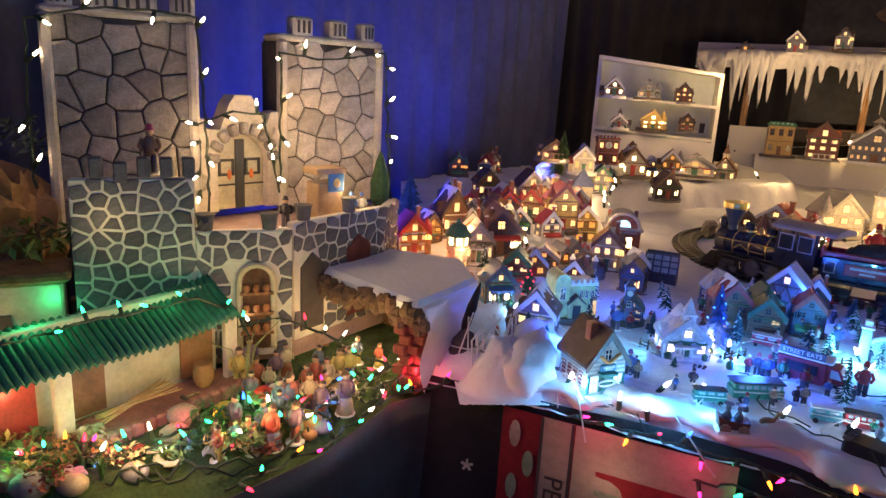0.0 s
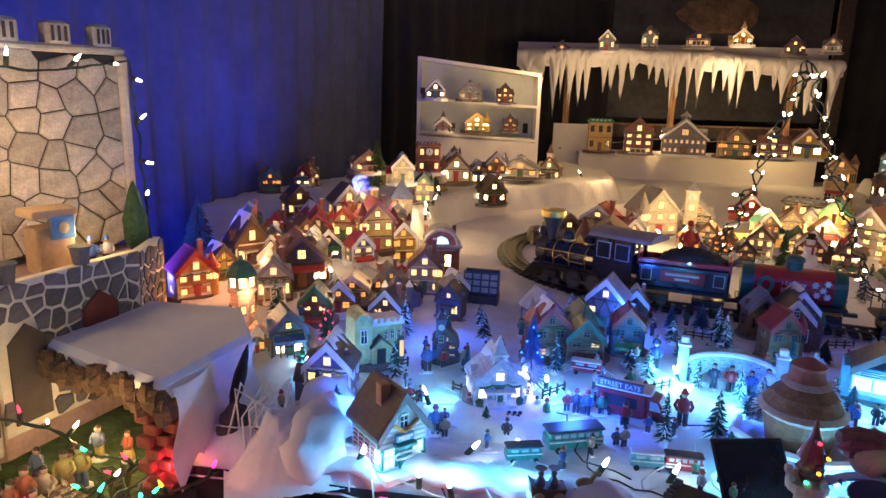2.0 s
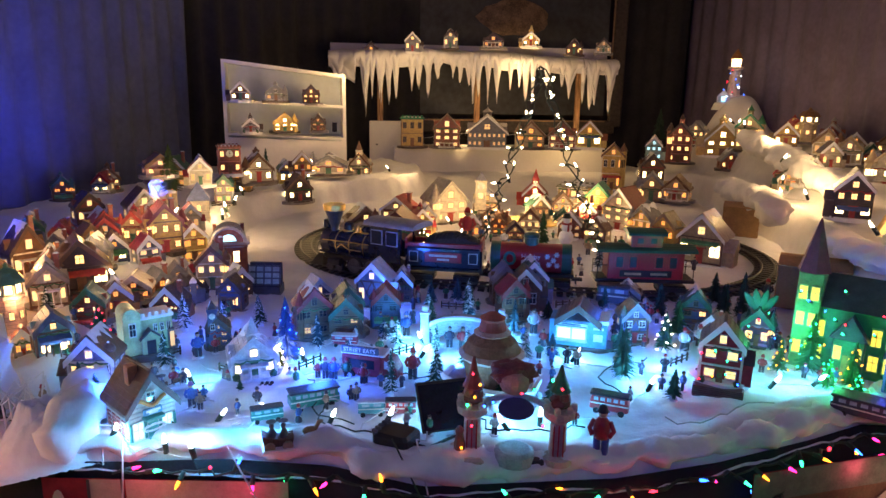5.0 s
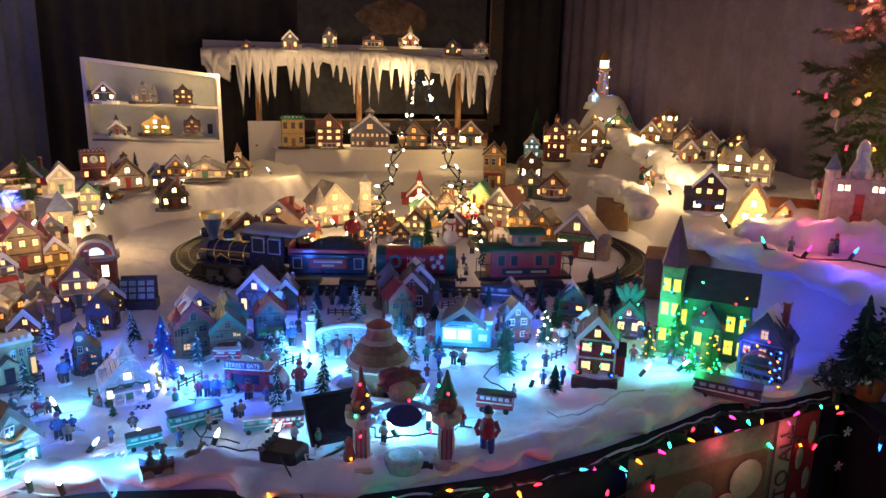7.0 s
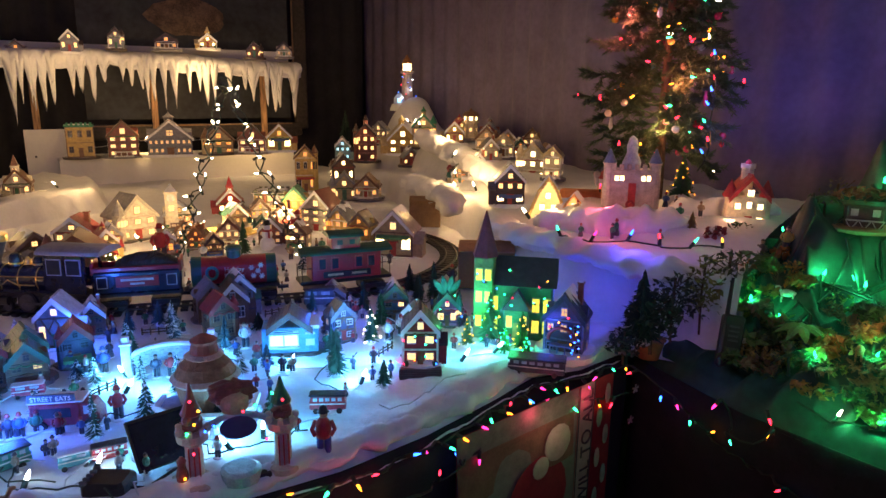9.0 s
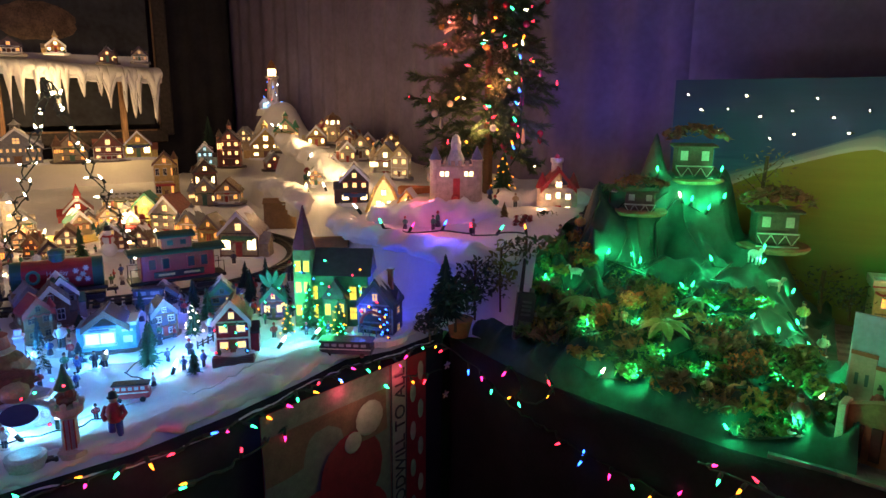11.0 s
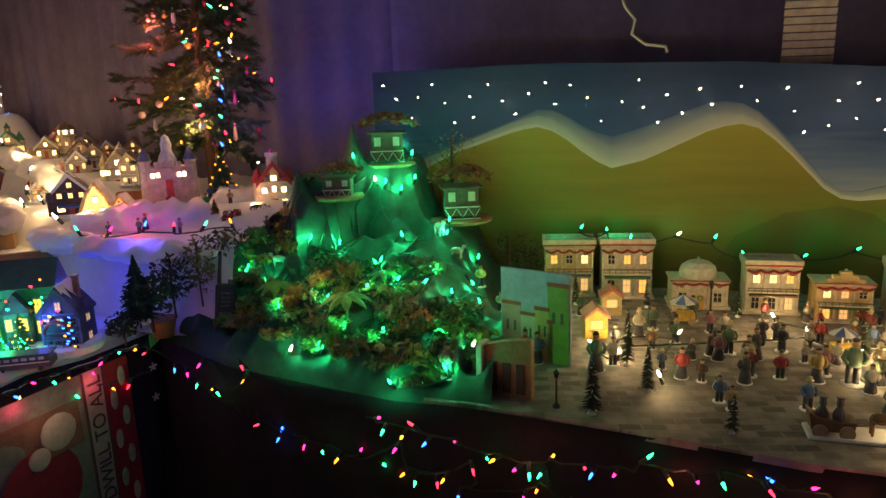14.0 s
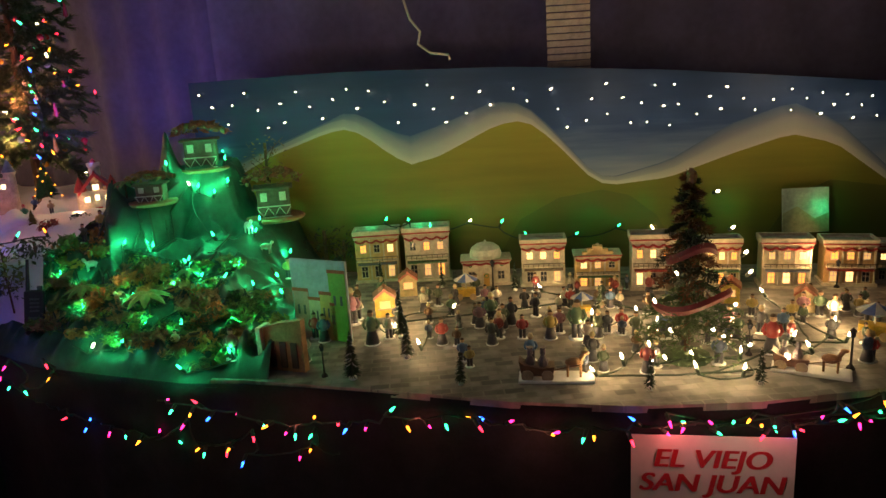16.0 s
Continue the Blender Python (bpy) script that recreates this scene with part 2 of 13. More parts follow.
for x, y, z, w in ((0.84, 2.74, 0.98, 0.9), (0.62, 2.62, 1.05, 0.4), (1.45, 3.45, 1.05, 0.9), (2.1, 3.6, 1.05, 0.8), (0.30, 2.15, 1.03, 0.35), (0.10, 2.05, 1.0, 0.3), (1.80, 2.40, 0.92, 1.4), (2.10, 2.50, 0.95, 2.1), (2.35, 2.30, 0.92, 1.4), (1.95, 2.9, 0.95, 0.7), (2.6, 2.5, 0.92, 0.5), (3.02, 1.68, 1.10, 1.3), (3.55, 2.15, 1.28, 1.2), (4.05, 2.75, 1.36, 1.2), (2.33, 0.84, 1.10, 0.5), (3.0, 4.40, 1.15, 1.4), (3.8, 4.08, 1.15, 1.4), (3.4, 4.25, 1.55, 1.2), (2.4, 4.5, 1.55, 0.7), (2.9, 1.1, 1.20, 0.3), (2.6, 4.3, 1.62, 1.2), (3.3, 3.95, 1.62, 1.2), (1.75, 3.75, 1.5, 0.9), (1.35, 3.75, 1.3, 0.6), (0.45, 2.35, 1.06, 0.4), (0.12, 1.72, 0.94, 0.15), (0.45, 1.9, 0.95, 0.2), (0.62, 2.15, 1.0, 0.25), (2.95, 1.45, 1.12, 0.6), (3.3, 1.75, 1.26, 0.6)):
    lamp(x, y, z, WARM, w * 1.1)
# extra warm lamp, added in front of the gingerbread house to brighten it
lamp(2.50, 0.96, 1.02, WARM, 0.35, 0.01)
lamp(2.55, 0.30, 1.09, (1.0, 0.45, 0.2), 0.16, 0.01)
lamp(2.34, 0.66, 1.13, (1.0, 0.10, 0.22), 0.14, 0.01)
for x, y in ((-0.10, 1.28), (-0.18, 1.34), (-0.03, 1.32)):
    lamp(x, y, 0.83, WARM, 0.16, 0.01)
lamp(-0.02, 1.22, 0.80, (1.0, 0.08, 0.14), 0.10, 0.01)
lamp(0.02, 1.78, 0.93, (1.0, 0.30, 0.06), 0.35, 0.01)
lamp(0.15, 2.0, 0.96, (1.0, 0.36, 0.08), 0.25, 0.01)
# castle
for x, y, z, w in ((-0.47, 1.42, 1.22, 0.30), (-0.40, 1.46, 1.10, 0.2), (-0.28, 1.54, 1.30, 0.5), (-0.20, 1.60, 1.12, 0.3), (-0.92, 1.25, 1.15, 0.05), (-0.62, 1.20, 1.10, 0.04), (-0.35, 1.12, 0.93, 0.20), (-0.18, 1.06, 0.90, 0.22), (-0.50, 0.88, 0.86, 0.2), (-0.30, 0.96, 0.85, 0.15), (-0.85, 1.12, 0.90, 0.12), (-0.12, 1.2, 0.93, 0.12), (-0.70, 0.95, 0.87, 0.22), (-0.45, 0.82, 0.84, 0.2), (-0.62, 1.08, 0.86, 0.12), (-0.95, 1.05, 0.90, 0.08), (-0.22, 0.98, 0.82, 0.10), (-0.62, 0.90, 0.80, 0.06), (-0.42, 0.92, 0.80, 0.06), (-0.74, 0.96, 0.80, 0.06)):
    lamp(x, y, z, WARM, w * 1.1)
for x, y, z, w in ((-0.67, 1.00, 0.985, 0.07), (-0.50, 1.16, 0.99, 0.05), (-0.72, 1.18, 0.95, 0.05), (-0.32, 1.04, 0.83, 0.06), (-0.56, 0.98, 0.82, 0.04)):
    lamp(x, y, z, GREEN, w)
for x, y, z, w in ((0.0, 1.10, 0.82, 0.06), (-0.3, 0.95, 0.83, 0.04), (0.30, 1.02, 0.76, 0.05), (0.45, 0.93, 0.74, 0.05), (1.05, 0.57, 0.74, 0.04), (1.55, 0.48, 0.74, 0.05), (1.75, 0.42, 0.72, 0.04), (2.18, 0.60, 1.10, 0.12), (1.38, -1.66, 0.73, 0.05), (1.38, -1.85, 0.73, 0.05)):
    lamp(x, y, z, (1.0, 0.08, 0.16), w * 1.4)
# extra lamp added before the paper sign, in place of the pink bulbs' light
lamp(1.28, -1.75, 0.74, (1.0, 0.6, 0.45), 0.16)
for y in (-0.5, -0.9, -1.3):
    lamp(1.42, y, 0.66, (1.0, 0.35, 0.25), 0.05)
lamp(0.33, 1.0, 0.66, (1.0, 0.6, 0.4), 0.05)
lamp(1.60, 0.42, 0.70, (1.0, 0.6, 0.4), 0.05)
for k, (x, y) in enumerate(((-0.66, 0.86), (-0.56, 0.89), (-0.46, 0.88), (-0.40, 0.93), (-0.34, 0.98), (-0.28, 1.02), (-0.24, 1.06), (-0.18, 1.08), (-0.33, 1.10), (-0.44, 1.02), (-0.13, 1.14), (-0.52, 0.96))):
    lamp(x, y, 0.80, ((0.05, 1.0, 0.3), (1.0, 0.12, 0.16), (1.0, 0.55, 0.2), (0.1, 0.25, 1.0))[k % 4], 0.035, 0.006)
# hill, school and backdrop
# green and warm fill added above the hill, apart from its strewn bulbs
lamp(2.60, -0.08, 1.36, GREEN, 0.08)
lamp(1.85, -0.3, 1.05, GREEN, 0.08)
for x, y in ((1.85, -0.45), (1.92, -0.15), (2.05, -0.5)):
    lamp(x, y, 1.0, WARM, 0.10, 0.01)
for y in (-0.75, -1.05, -1.35, -1.62, -1.9):
    lamp(along([(-2.2, 1.50), (-1.83, 1.43), (-1.56, 1.43), (-1.28, 1.47), (-1.0, 1.55), (-0.6, 1.62)], y) - 0.03, y, 0.70, (1.0, 0.16, 0.12), 0.035, 0.006)
for y in (-0.80, -1.0, -1.18, -1.42, -1.65, -1.85, -2.15, -2.45):
    lamp(2.62 + 0.1 * (y + 1), y, 0.975, GREEN, 0.035, 0.006)
for x, y, z, w in ((1.72, 0.76, 0.92, 0.22), (1.70, 0.64, 0.86, 0.16), (1.55, 0.84, 0.90, 0.12), (1.40, 1.0, 0.90, 0.05)):
    lamp(x, y, z, GREEN, w)
lamp(1.95, 0.58, 0.93, (0.03, 0.06, 1.0), 0.25)
lamp(1.74, 0.55, 0.90, (0.05, 0.10, 1.0), 0.10, 0.01)
lamp(1.44, 0.80, 0.88, (1.0, 0.06, 0.08), 0.08, 0.01)
lamp(1.72, 0.83, 1.0, (1.0, 0.25, 0.05), 0.05, 0.01)
lamp(2.06, 0.46, 1.10, (0.10, 0.06, 1.0), 0.3)
for x, y, z, w in ((2.02, -0.98, 0.82, 0.16), (2.25, -1.00, 0.90, 0.14), (2.20, -1.35, 0.86, 0.16), (2.02, -1.62, 0.82, 0.18), (1.80, -1.65, 0.95, 0.16), (1.86, -1.92, 0.81, 0.18), (2.2, -1.95, 0.9, 0.16), (2.2, -2.3, 0.88, 0.16), (1.9, -2.2, 0.82, 0.16), (2.3, -0.78, 0.92, 0.08)):
    lamp(x, y, z - 0.015, (1.0, 0.62, 0.24), w * 2.1, 0.008)
# warm fill lamps added in the air before the backdrop to brighten its paint
for y in (-0.5, -1.1, -1.7, -2.3):
    lamp(2.35, y, 1.42, (1.0, 0.74, 0.42), 0.34)
# tree bulbs
for x, y, z, c in ((2.68, 0.55, 1.55, (1.0, 0.25, 0.10)), (2.72, 0.75, 1.75, (1.0, 0.15, 0.15)), (2.70, 0.60, 1.38, (1.0, 0.5, 0.2))):
    lamp(x, y, z, c, 1.3)
# unseen spots, added as steady colour washes on curtains, table, backdrop and castle
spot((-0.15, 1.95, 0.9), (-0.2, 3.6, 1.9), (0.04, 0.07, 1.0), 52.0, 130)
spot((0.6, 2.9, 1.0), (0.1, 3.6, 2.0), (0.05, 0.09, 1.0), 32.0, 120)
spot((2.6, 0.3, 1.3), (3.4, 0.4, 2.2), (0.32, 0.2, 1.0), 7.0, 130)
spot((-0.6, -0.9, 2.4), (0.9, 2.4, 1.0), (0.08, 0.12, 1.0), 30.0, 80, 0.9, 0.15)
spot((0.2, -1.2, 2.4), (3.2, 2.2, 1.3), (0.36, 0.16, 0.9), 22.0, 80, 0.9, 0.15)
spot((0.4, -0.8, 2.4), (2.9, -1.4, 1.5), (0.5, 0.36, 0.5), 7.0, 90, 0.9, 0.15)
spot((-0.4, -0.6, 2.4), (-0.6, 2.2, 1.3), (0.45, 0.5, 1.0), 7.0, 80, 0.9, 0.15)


# ---- the room ----
def curtain(name, pts, z0, z1, material, label, fold=0.035, pitch=0.16, seed=1):
    """A hanging cloth along a line of points, with folds."""
    g = Geo()
    P = [Vector((x, y, 0)) for x, y in pts]
    lens = [(b - a).length for a, b in zip(P, P[1:])]
    total = sum(lens)
    n = int(total / 0.03)

    def at(s):
        for a, b, l in zip(P, P[1:], lens):
            if s <= l:
                return a + (b - a) * (s / l), (b - a).normalized()
            s -= l
        return P[-1], (P[-1] - P[-2]).normalized()

    def fn(u, v):
        p, d = at(u * total * 0.9999)
        s = u * total
        nrm = Vector((-d.y, d.x, 0))
        w = fold * (math.sin(s / pitch * 6.28 + 3 * nz(s, seed, 1.3)) + 0.7 * nz(s, v * 0.7, 7, seed)) * (0.6 + 0.4 * nz(s, seed, 0.9, 3))
        q = p + nrm * w
        return (q.x, q.y, lerp(z0, z1, v))

    g.grid(n, 8, fn)
    ob = part(name, g, material, smooth=True)
    sol = ob.modifiers.new("thick", "SOLIDIFY")
    sol.thickness = 0.004
    return tagged(ob, label, "curtain", kind="structure")


floor = solo("floor", Geo().box(1.5, 0.6, -0.05, 9.0, 9.4, 0.1), mat("dark_floor", (0.05, 0.045, 0.04), rough=0.6, scale=5), "dark floor in shadow below the tables", "floor", kind="structure")
ceiling = solo("ceiling", Geo().box(1.5, 0.6, 2.75, 9.0, 9.4, 0.1), mat("ceiling_paint", (0.35, 0.33, 0.32), rough=0.9, scale=4), "plain dark unlit room ceiling", "ceiling", kind="structure")
WALLM = mat("wall_paint", (0.16, 0.15, 0.17), rough=0.85, scale=4)
for nm, cx, cy, sx, sy in (("wall_north", 1.5, 5.35, 9.0, 0.1), ("wall_south", 1.5, -4.15, 9.0, 0.1), ("wall_east", 6.05, 0.6, 0.1, 9.4), ("wall_west", -3.05, 0.6, 0.1, 9.4)):
    solo(nm, Geo().box(cx, cy, 1.35, sx, sy, 2.7), WALLM, "plain painted wall behind the curtains", "wall", kind="structure")
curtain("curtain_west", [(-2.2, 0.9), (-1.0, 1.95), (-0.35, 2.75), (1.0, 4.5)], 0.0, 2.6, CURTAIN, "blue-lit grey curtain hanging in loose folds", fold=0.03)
curtain("curtain_north", [(0.9, 4.62), (2.0, 5.2), (4.0, 5.1), (5.2, 4.25)], 0.0, 2.6, CURTAIN_K, "black curtain behind the snowy shelf", fold=0.03)
curtain("curtain_east", [(5.35, 4.4), (4.6, 2.6), (3.35, 0.55), (3.12, -0.2)], 0.0, 2.6, CURTAIN_P, "plum-grey curtain hanging in soft folds", fold=0.022, pitch=0.2)
curtain("curtain_south_east", [(3.1, -0.1), (2.98, -1.5), (2.8, -3.4)], 0.0, 2.6, CURTAIN_P, "plum-grey curtain above the painted backdrop", fold=0.012, pitch=0.3)

# ---- the main table under cotton snow ----
FRONT = [(-0.02, 1.27), (0.10, 1.21), (0.27, 1.12), (0.46, 1.03), (0.62, 0.92), (0.74, 0.78), (1.06, 0.64), (1.27, 0.59), (1.51, 0.56), (1.67, 0.55), (1.79, 0.47), (1.95, 0.43), (2.25, 0.42)]
BACK = [(-0.1, 2.0), (0.3, 3.2), (1.0, 4.3), (2.0, 5.0), (4.9, 4.3)]


def snow_z(x, y):
    d = y - along(FRONT, x)
    z = 0.80 + 0.008 * nz(x, y, 9) + 0.006 * nz(x, y, 26, 2) + 0.003 * nz(x, y, 60, 7) + 0.012 * nz(x, y, 3, 5)
    edge = smooth01(d / 0.05)
    return z - 0.05 * (1 - edge) + 0.018 * math.exp(-((d - 0.06) / 0.05) ** 2)


g = Geo()


def fn(u, v):
    x = lerp(-0.02, 4.7, u)
    y0 = along(FRONT, x)
    y1 = along(BACK, x)
    if x > 2.0:
        y0 = max(y0, 0.42 + (x - 2.0) * 0.9)
    y = y0 + (y1 - y0) * v ** 1.5
    return (x, y, snow_z(x, y))


g.grid(300, 170, fn)
solo("snow_blanket", g, SNOW, "white cotton snow covering the village table", "snow blanket", kind="structure", smooth=True)
top = [(x, y + 0.012) for x, y in FRONT if x < 2.0] + [(2.2, 0.5), (4.7, 2.6), (4.7, 4.2), (2.0, 4.95), (1.0, 4.2), (0.3, 3.1), (-0.1, 1.95)]
solo("village_table", Geo().slab(top, 0.70, 0.74), wood_mat("plywood", (0.35, 0.25, 0.15)), "plywood table top under cotton snow", "table", kind="structure")


def skirt(name, pts, z0, z1, label, flare=0.0, material=BLACKCLOTH):
    g = Geo()
    P = [Vector((x, y, 0)) for x, y in pts]
    cum = [0]
    for a, b in zip(P, P[1:]):
        cum.append(cum[-1] + (b - a).length)

    def fn(u, v):
        s = u * cum[-1] * 0.9999
        k = max(i for i in range(len(P) - 1) if cum[i] <= s)
        p = P[k].lerp(P[k + 1], (s - cum[k]) / (cum[k + 1] - cum[k]))
        d = (P[k + 1] - P[k]).normalized()
        out = Vector((d.y, -d.x, 0))
        w = (1 - v) * (0.02 * math.sin(s * 24 + 2 * nz(s, 0, 3)) + 0.03 * nz(s, 1, 5)) + flare * (1 - v)
        q = p + out * w
        return (q.x, q.y, lerp(z0, z1, v))

    g.grid(int(cum[-1] / 0.02), 12, fn)
    ob = solo(name, g, material, label, "table skirt", kind="structure", smooth=True)
    ob.modifiers.new("thick", "SOLIDIFY").thickness = 0.003
    return ob


skirt("table_skirt_main", [(x, y + 0.004) for x, y in FRONT if x < 2.0] + [(2.0, 0.42)], 0.0, 0.775, "dark navy cloth skirt with small printed stars")


# ---- mounds ----
def mound(name, x0, x1, y0, y1, height, nu, nv, label, material=SNOW, category="snow mound"):
    g = Geo()
    g.grid(nu, nv, lambda u, v: (lerp(x0, x1, u), lerp(y0, y1, v), height(lerp(x0, x1, u), lerp(y0, y1, v))))
    return solo(name, g, material, label, category, kind="structure", smooth=True)


def mound_left_z(x, y):
    # plateau behind a line beside the track
    e = along([(1.3, 0.05), (1.5, 0.30), (1.7, 0.36), (2.0, 0.46), (2.3, 0.68), (2.8, 0.90), (3.15, 1.12), (3.4, 1.5), (3.6, 2.3), (4.2, 2.6)], y)
    d = e - x + 0.03 * nz(x, y, 5)
    h = along([(1.4, 0.835), (1.8, 0.85), (2.3, 0.865), (2.7, 0.90), (3.2, 0.925), (3.6, 0.92), (4.4, 0.90)], y)
    lip = 0.02 * math.exp(-((d - 0.10) / 0.08) ** 2)
    return 0.775 + (h - 0.775 + lip) * smooth01(d / 0.14) + 0.012 * nz(x, y, 7, 1) + 0.006 * nz(x, y, 21, 2)


mound("snow_mound_west", -0.05, 2.7, 1.40, 4.75, mound_left_z, 110, 120, "white cotton snow bank rising to the bookcase")


def mound_right_z(x, y):
    # the edge that faces the track; higher terraces further back
    e = along([(0.1, 2.02), (0.35, 2.02), (0.55, 2.05), (0.75, 2.12), (0.95, 2.22), (1.2, 2.52), (1.6, 2.92), (2.2, 3.30), (2.9, 3.78), (3.3, 3.9), (3.9, 4.3)], y)
    d = x - e + 0.03 * nz(x, y, 5, 8)
    low = along([(0.2, 1.03), (0.9, 1.03), (1.2, 0.98), (1.8, 0.97), (2.6, 0.96), (3.2, 0.90), (3.7, 0.88)], y)
    h = 0.775 + (low - 0.775) * smooth01(d / 0.09)
    up = along([(0.2, 0.05), (0.8, 0.05), (1.2, 0.07), (1.6, 0.10), (2.2, 0.17), (2.9, 0.24), (3.2, 0.24), (3.45, 0.05)], y)
    h += up * smooth01((d - 0.22) / 0.16)
    h += 0.30 * math.exp(-(((x - 4.62) / 0.22) ** 2 + ((y - 3.25) / 0.22) ** 2) ** 2)
    return h + 0.015 * nz(x, y, 6, 1) + 0.007 * nz(x, y, 19, 2)


mound("snow_mound_east", 2.0, 5.1, 0.16, 3.9, mound_right_z, 130, 130, "white cotton snow hillside draped over boxes")


def snow_roll(pts, r, seed, label, squash=0.7, lump=0.5):
    """A lumpy roll of cotton wool laid along a line of points."""
    P = [Vector(p) for p in pts]
    fine = [a.lerp(b, i / k) for a, b in zip(P, P[1:]) for k in (max(2, int((b - a).length / 0.012)),) for i in range(k)] + [P[-1]]
    n, vs = 18, []
    for k, p in enumerate(fine):
        d = (fine[min(k + 1, len(fine) - 1)] - fine[max(k - 1, 0)]).normalized()
        out = Vector((d.y, -d.x, 0)).normalized()
        end = min(1.0, math.sin(math.pi * (k + 0.6) / (len(fine) + 0.2)) * 3.0) ** 0.5
        for i in range(n):
            a = 2 * math.pi * i / n
            q = p + out * math.cos(a) * r + Vector((0, 0, math.sin(a) * r))
            rr = r * end * (1 + lump * noise.noise(q * 16 + Vector((seed, 0, 0))) + 0.35 * lump * noise.noise(q * 48) + 0.16 * lump * noise.noise(q * 120))
            vs.append(p + out * math.cos(a) * rr + Vector((0, 0, math.sin(a) * rr * squash)))
    m = len(fine)
    fs = [(k * n + i, k * n + (i + 1) % n, k * n + n + (i + 1) % n, k * n + n + i) for k in range(m - 1) for i in range(n)]
    return solo("snow_roll", Geo().add(vs, fs + [tuple(range(n - 1, -1, -1)), tuple(range((m - 1) * n, m * n))]), SNOW, label, "cotton snow", kind="structure", smooth=True)


ledge = [(along([(0.1, 2.02), (0.35, 2.02), (0.55, 2.05), (0.75, 2.12), (0.95, 2.22), (1.2, 2.52)], y) + 0.035, y, 1.015 - 0.02 * smooth01((y - 0.8) / 0.3)) for y in np.linspace(0.20, 1.16, 9)]
snow_roll(ledge, 0.052, 3, "thick lip of cotton snow hanging over the ledge", 0.6, 0.7)
snow_roll([(2.36, 0.92, 1.04), (2.34, 0.78, 1.06), (2.36, 0.62, 1.07), (2.40, 0.50, 1.06), (2.46, 0.40, 1.06)], 0.055, 5, "soft cotton drift in front of the toy castle", 0.95, 0.7)
snow_roll([(2.62, 0.52, 1.07), (2.72, 0.42, 1.08), (2.80, 0.32, 1.08), (2.84, 0.20, 1.08)], 0.06, 8, "soft cotton drift behind the red-roofed castle", 0.9, 0.6)
snow_roll([(2.62, 1.45, 0.99), (2.80, 1.60, 0.99), (2.98, 1.78, 0.99), (3.16, 2.02, 0.98), (3.36, 2.30, 0.97)], 0.06, 11, "cotton drift along the foot of the hillside", 0.8, 0.6)
snow_roll([(3.08, 1.40, 1.06), (3.20, 1.62, 1.08), (3.38, 1.90, 1.12), (3.60, 2.20, 1.16), (3.82, 2.56, 1.20)], 0.065, 14, "cotton drift on the upper hillside", 0.8, 0.6)
snow_roll([(0.12, 1.235, 0.80)] + [(x, y + 0.035, 0.80) for x, y in FRONT[2:12]], 0.030, 17, "fluffy cotton edge along the table front", 0.75, 0.9)
snow_roll([(0.16, 1.16, 0.83), (0.22, 1.19, 0.845), (0.27, 1.27, 0.84), (0.25, 1.36, 0.83)], 0.045, 21, "puffed cotton snow at the table corner", 0.9, 0.9)


def cardboard_box(x, y, z, rz, w, d, h, label):
    root = thing("cardboard_box", pose(x, y, z, 0, 0, rz), label, "cardboard box")
    cb = mat("brown_cardboard", (0.30, 0.18, 0.09), rough=0.85, var=0.2, scale=25, bump=0.3)
    part("body", Geo().box(0, 0, h / 2, w, d, h, ch=0.003), cb, root)
    part("flap", Geo().box(0, -d / 2 - 0.03, h + 0.004, w * 0.98, 0.07, 0.004, rx=14), cb, root)
    part("flap", Geo().box(w * 0.5 + 0.02, 0, h + 0.002, 0.06, d * 0.9, 0.004, ry=24), cb, root)
    return root


cardboard_box(2.26, 1.06, 0.80, -58, 0.20, 0.12, 0.155, "brown cardboard box showing under the cotton snow")
cardboard_box(3.02, 1.90, 0.80, -55, 0.16, 0.10, 0.15, "small brown cardboard box under the snow hillside")


# ---- kinds of houses ----
def dark(c, k=0.6):
    return tuple(v * k for v in c)


WIN, WINFAR, NEAR = {}, {}, [True]


def lattice(xs, zs, holes, d):
    """One connected frame: a grid of cells in x and z with some left open."""
    g = Geo()
    nx, nzz = len(xs), len(zs)
    vs = [(x, -d / 2, z) for z in zs for x in xs] + [(x, d / 2, z) for z in zs for x in xs]
    n = nx * nzz
    fs = []
    solid = lambda i, j: 0 <= i < nx - 1 and 0 <= j < nzz - 1 and (i, j) not in holes
    for j in range(nzz - 1):
        for i in range(nx - 1):
            if not solid(i, j):
                continue
            a, b, c, e = j * nx + i, j * nx + i + 1, (j + 1) * nx + i + 1, (j + 1) * nx + i
            fs += [(a, b, c, e), (n + a, n + e, n + c, n + b)]
            for (p, q), o in (((a, b), (i, j - 1)), ((b, c), (i + 1, j)), ((c, e), (i, j + 1)), ((e, a), (i - 1, j))):
                if not solid(*o):
                    fs.append((p, n + p, n + q, q))
    return g.add(vs, fs)


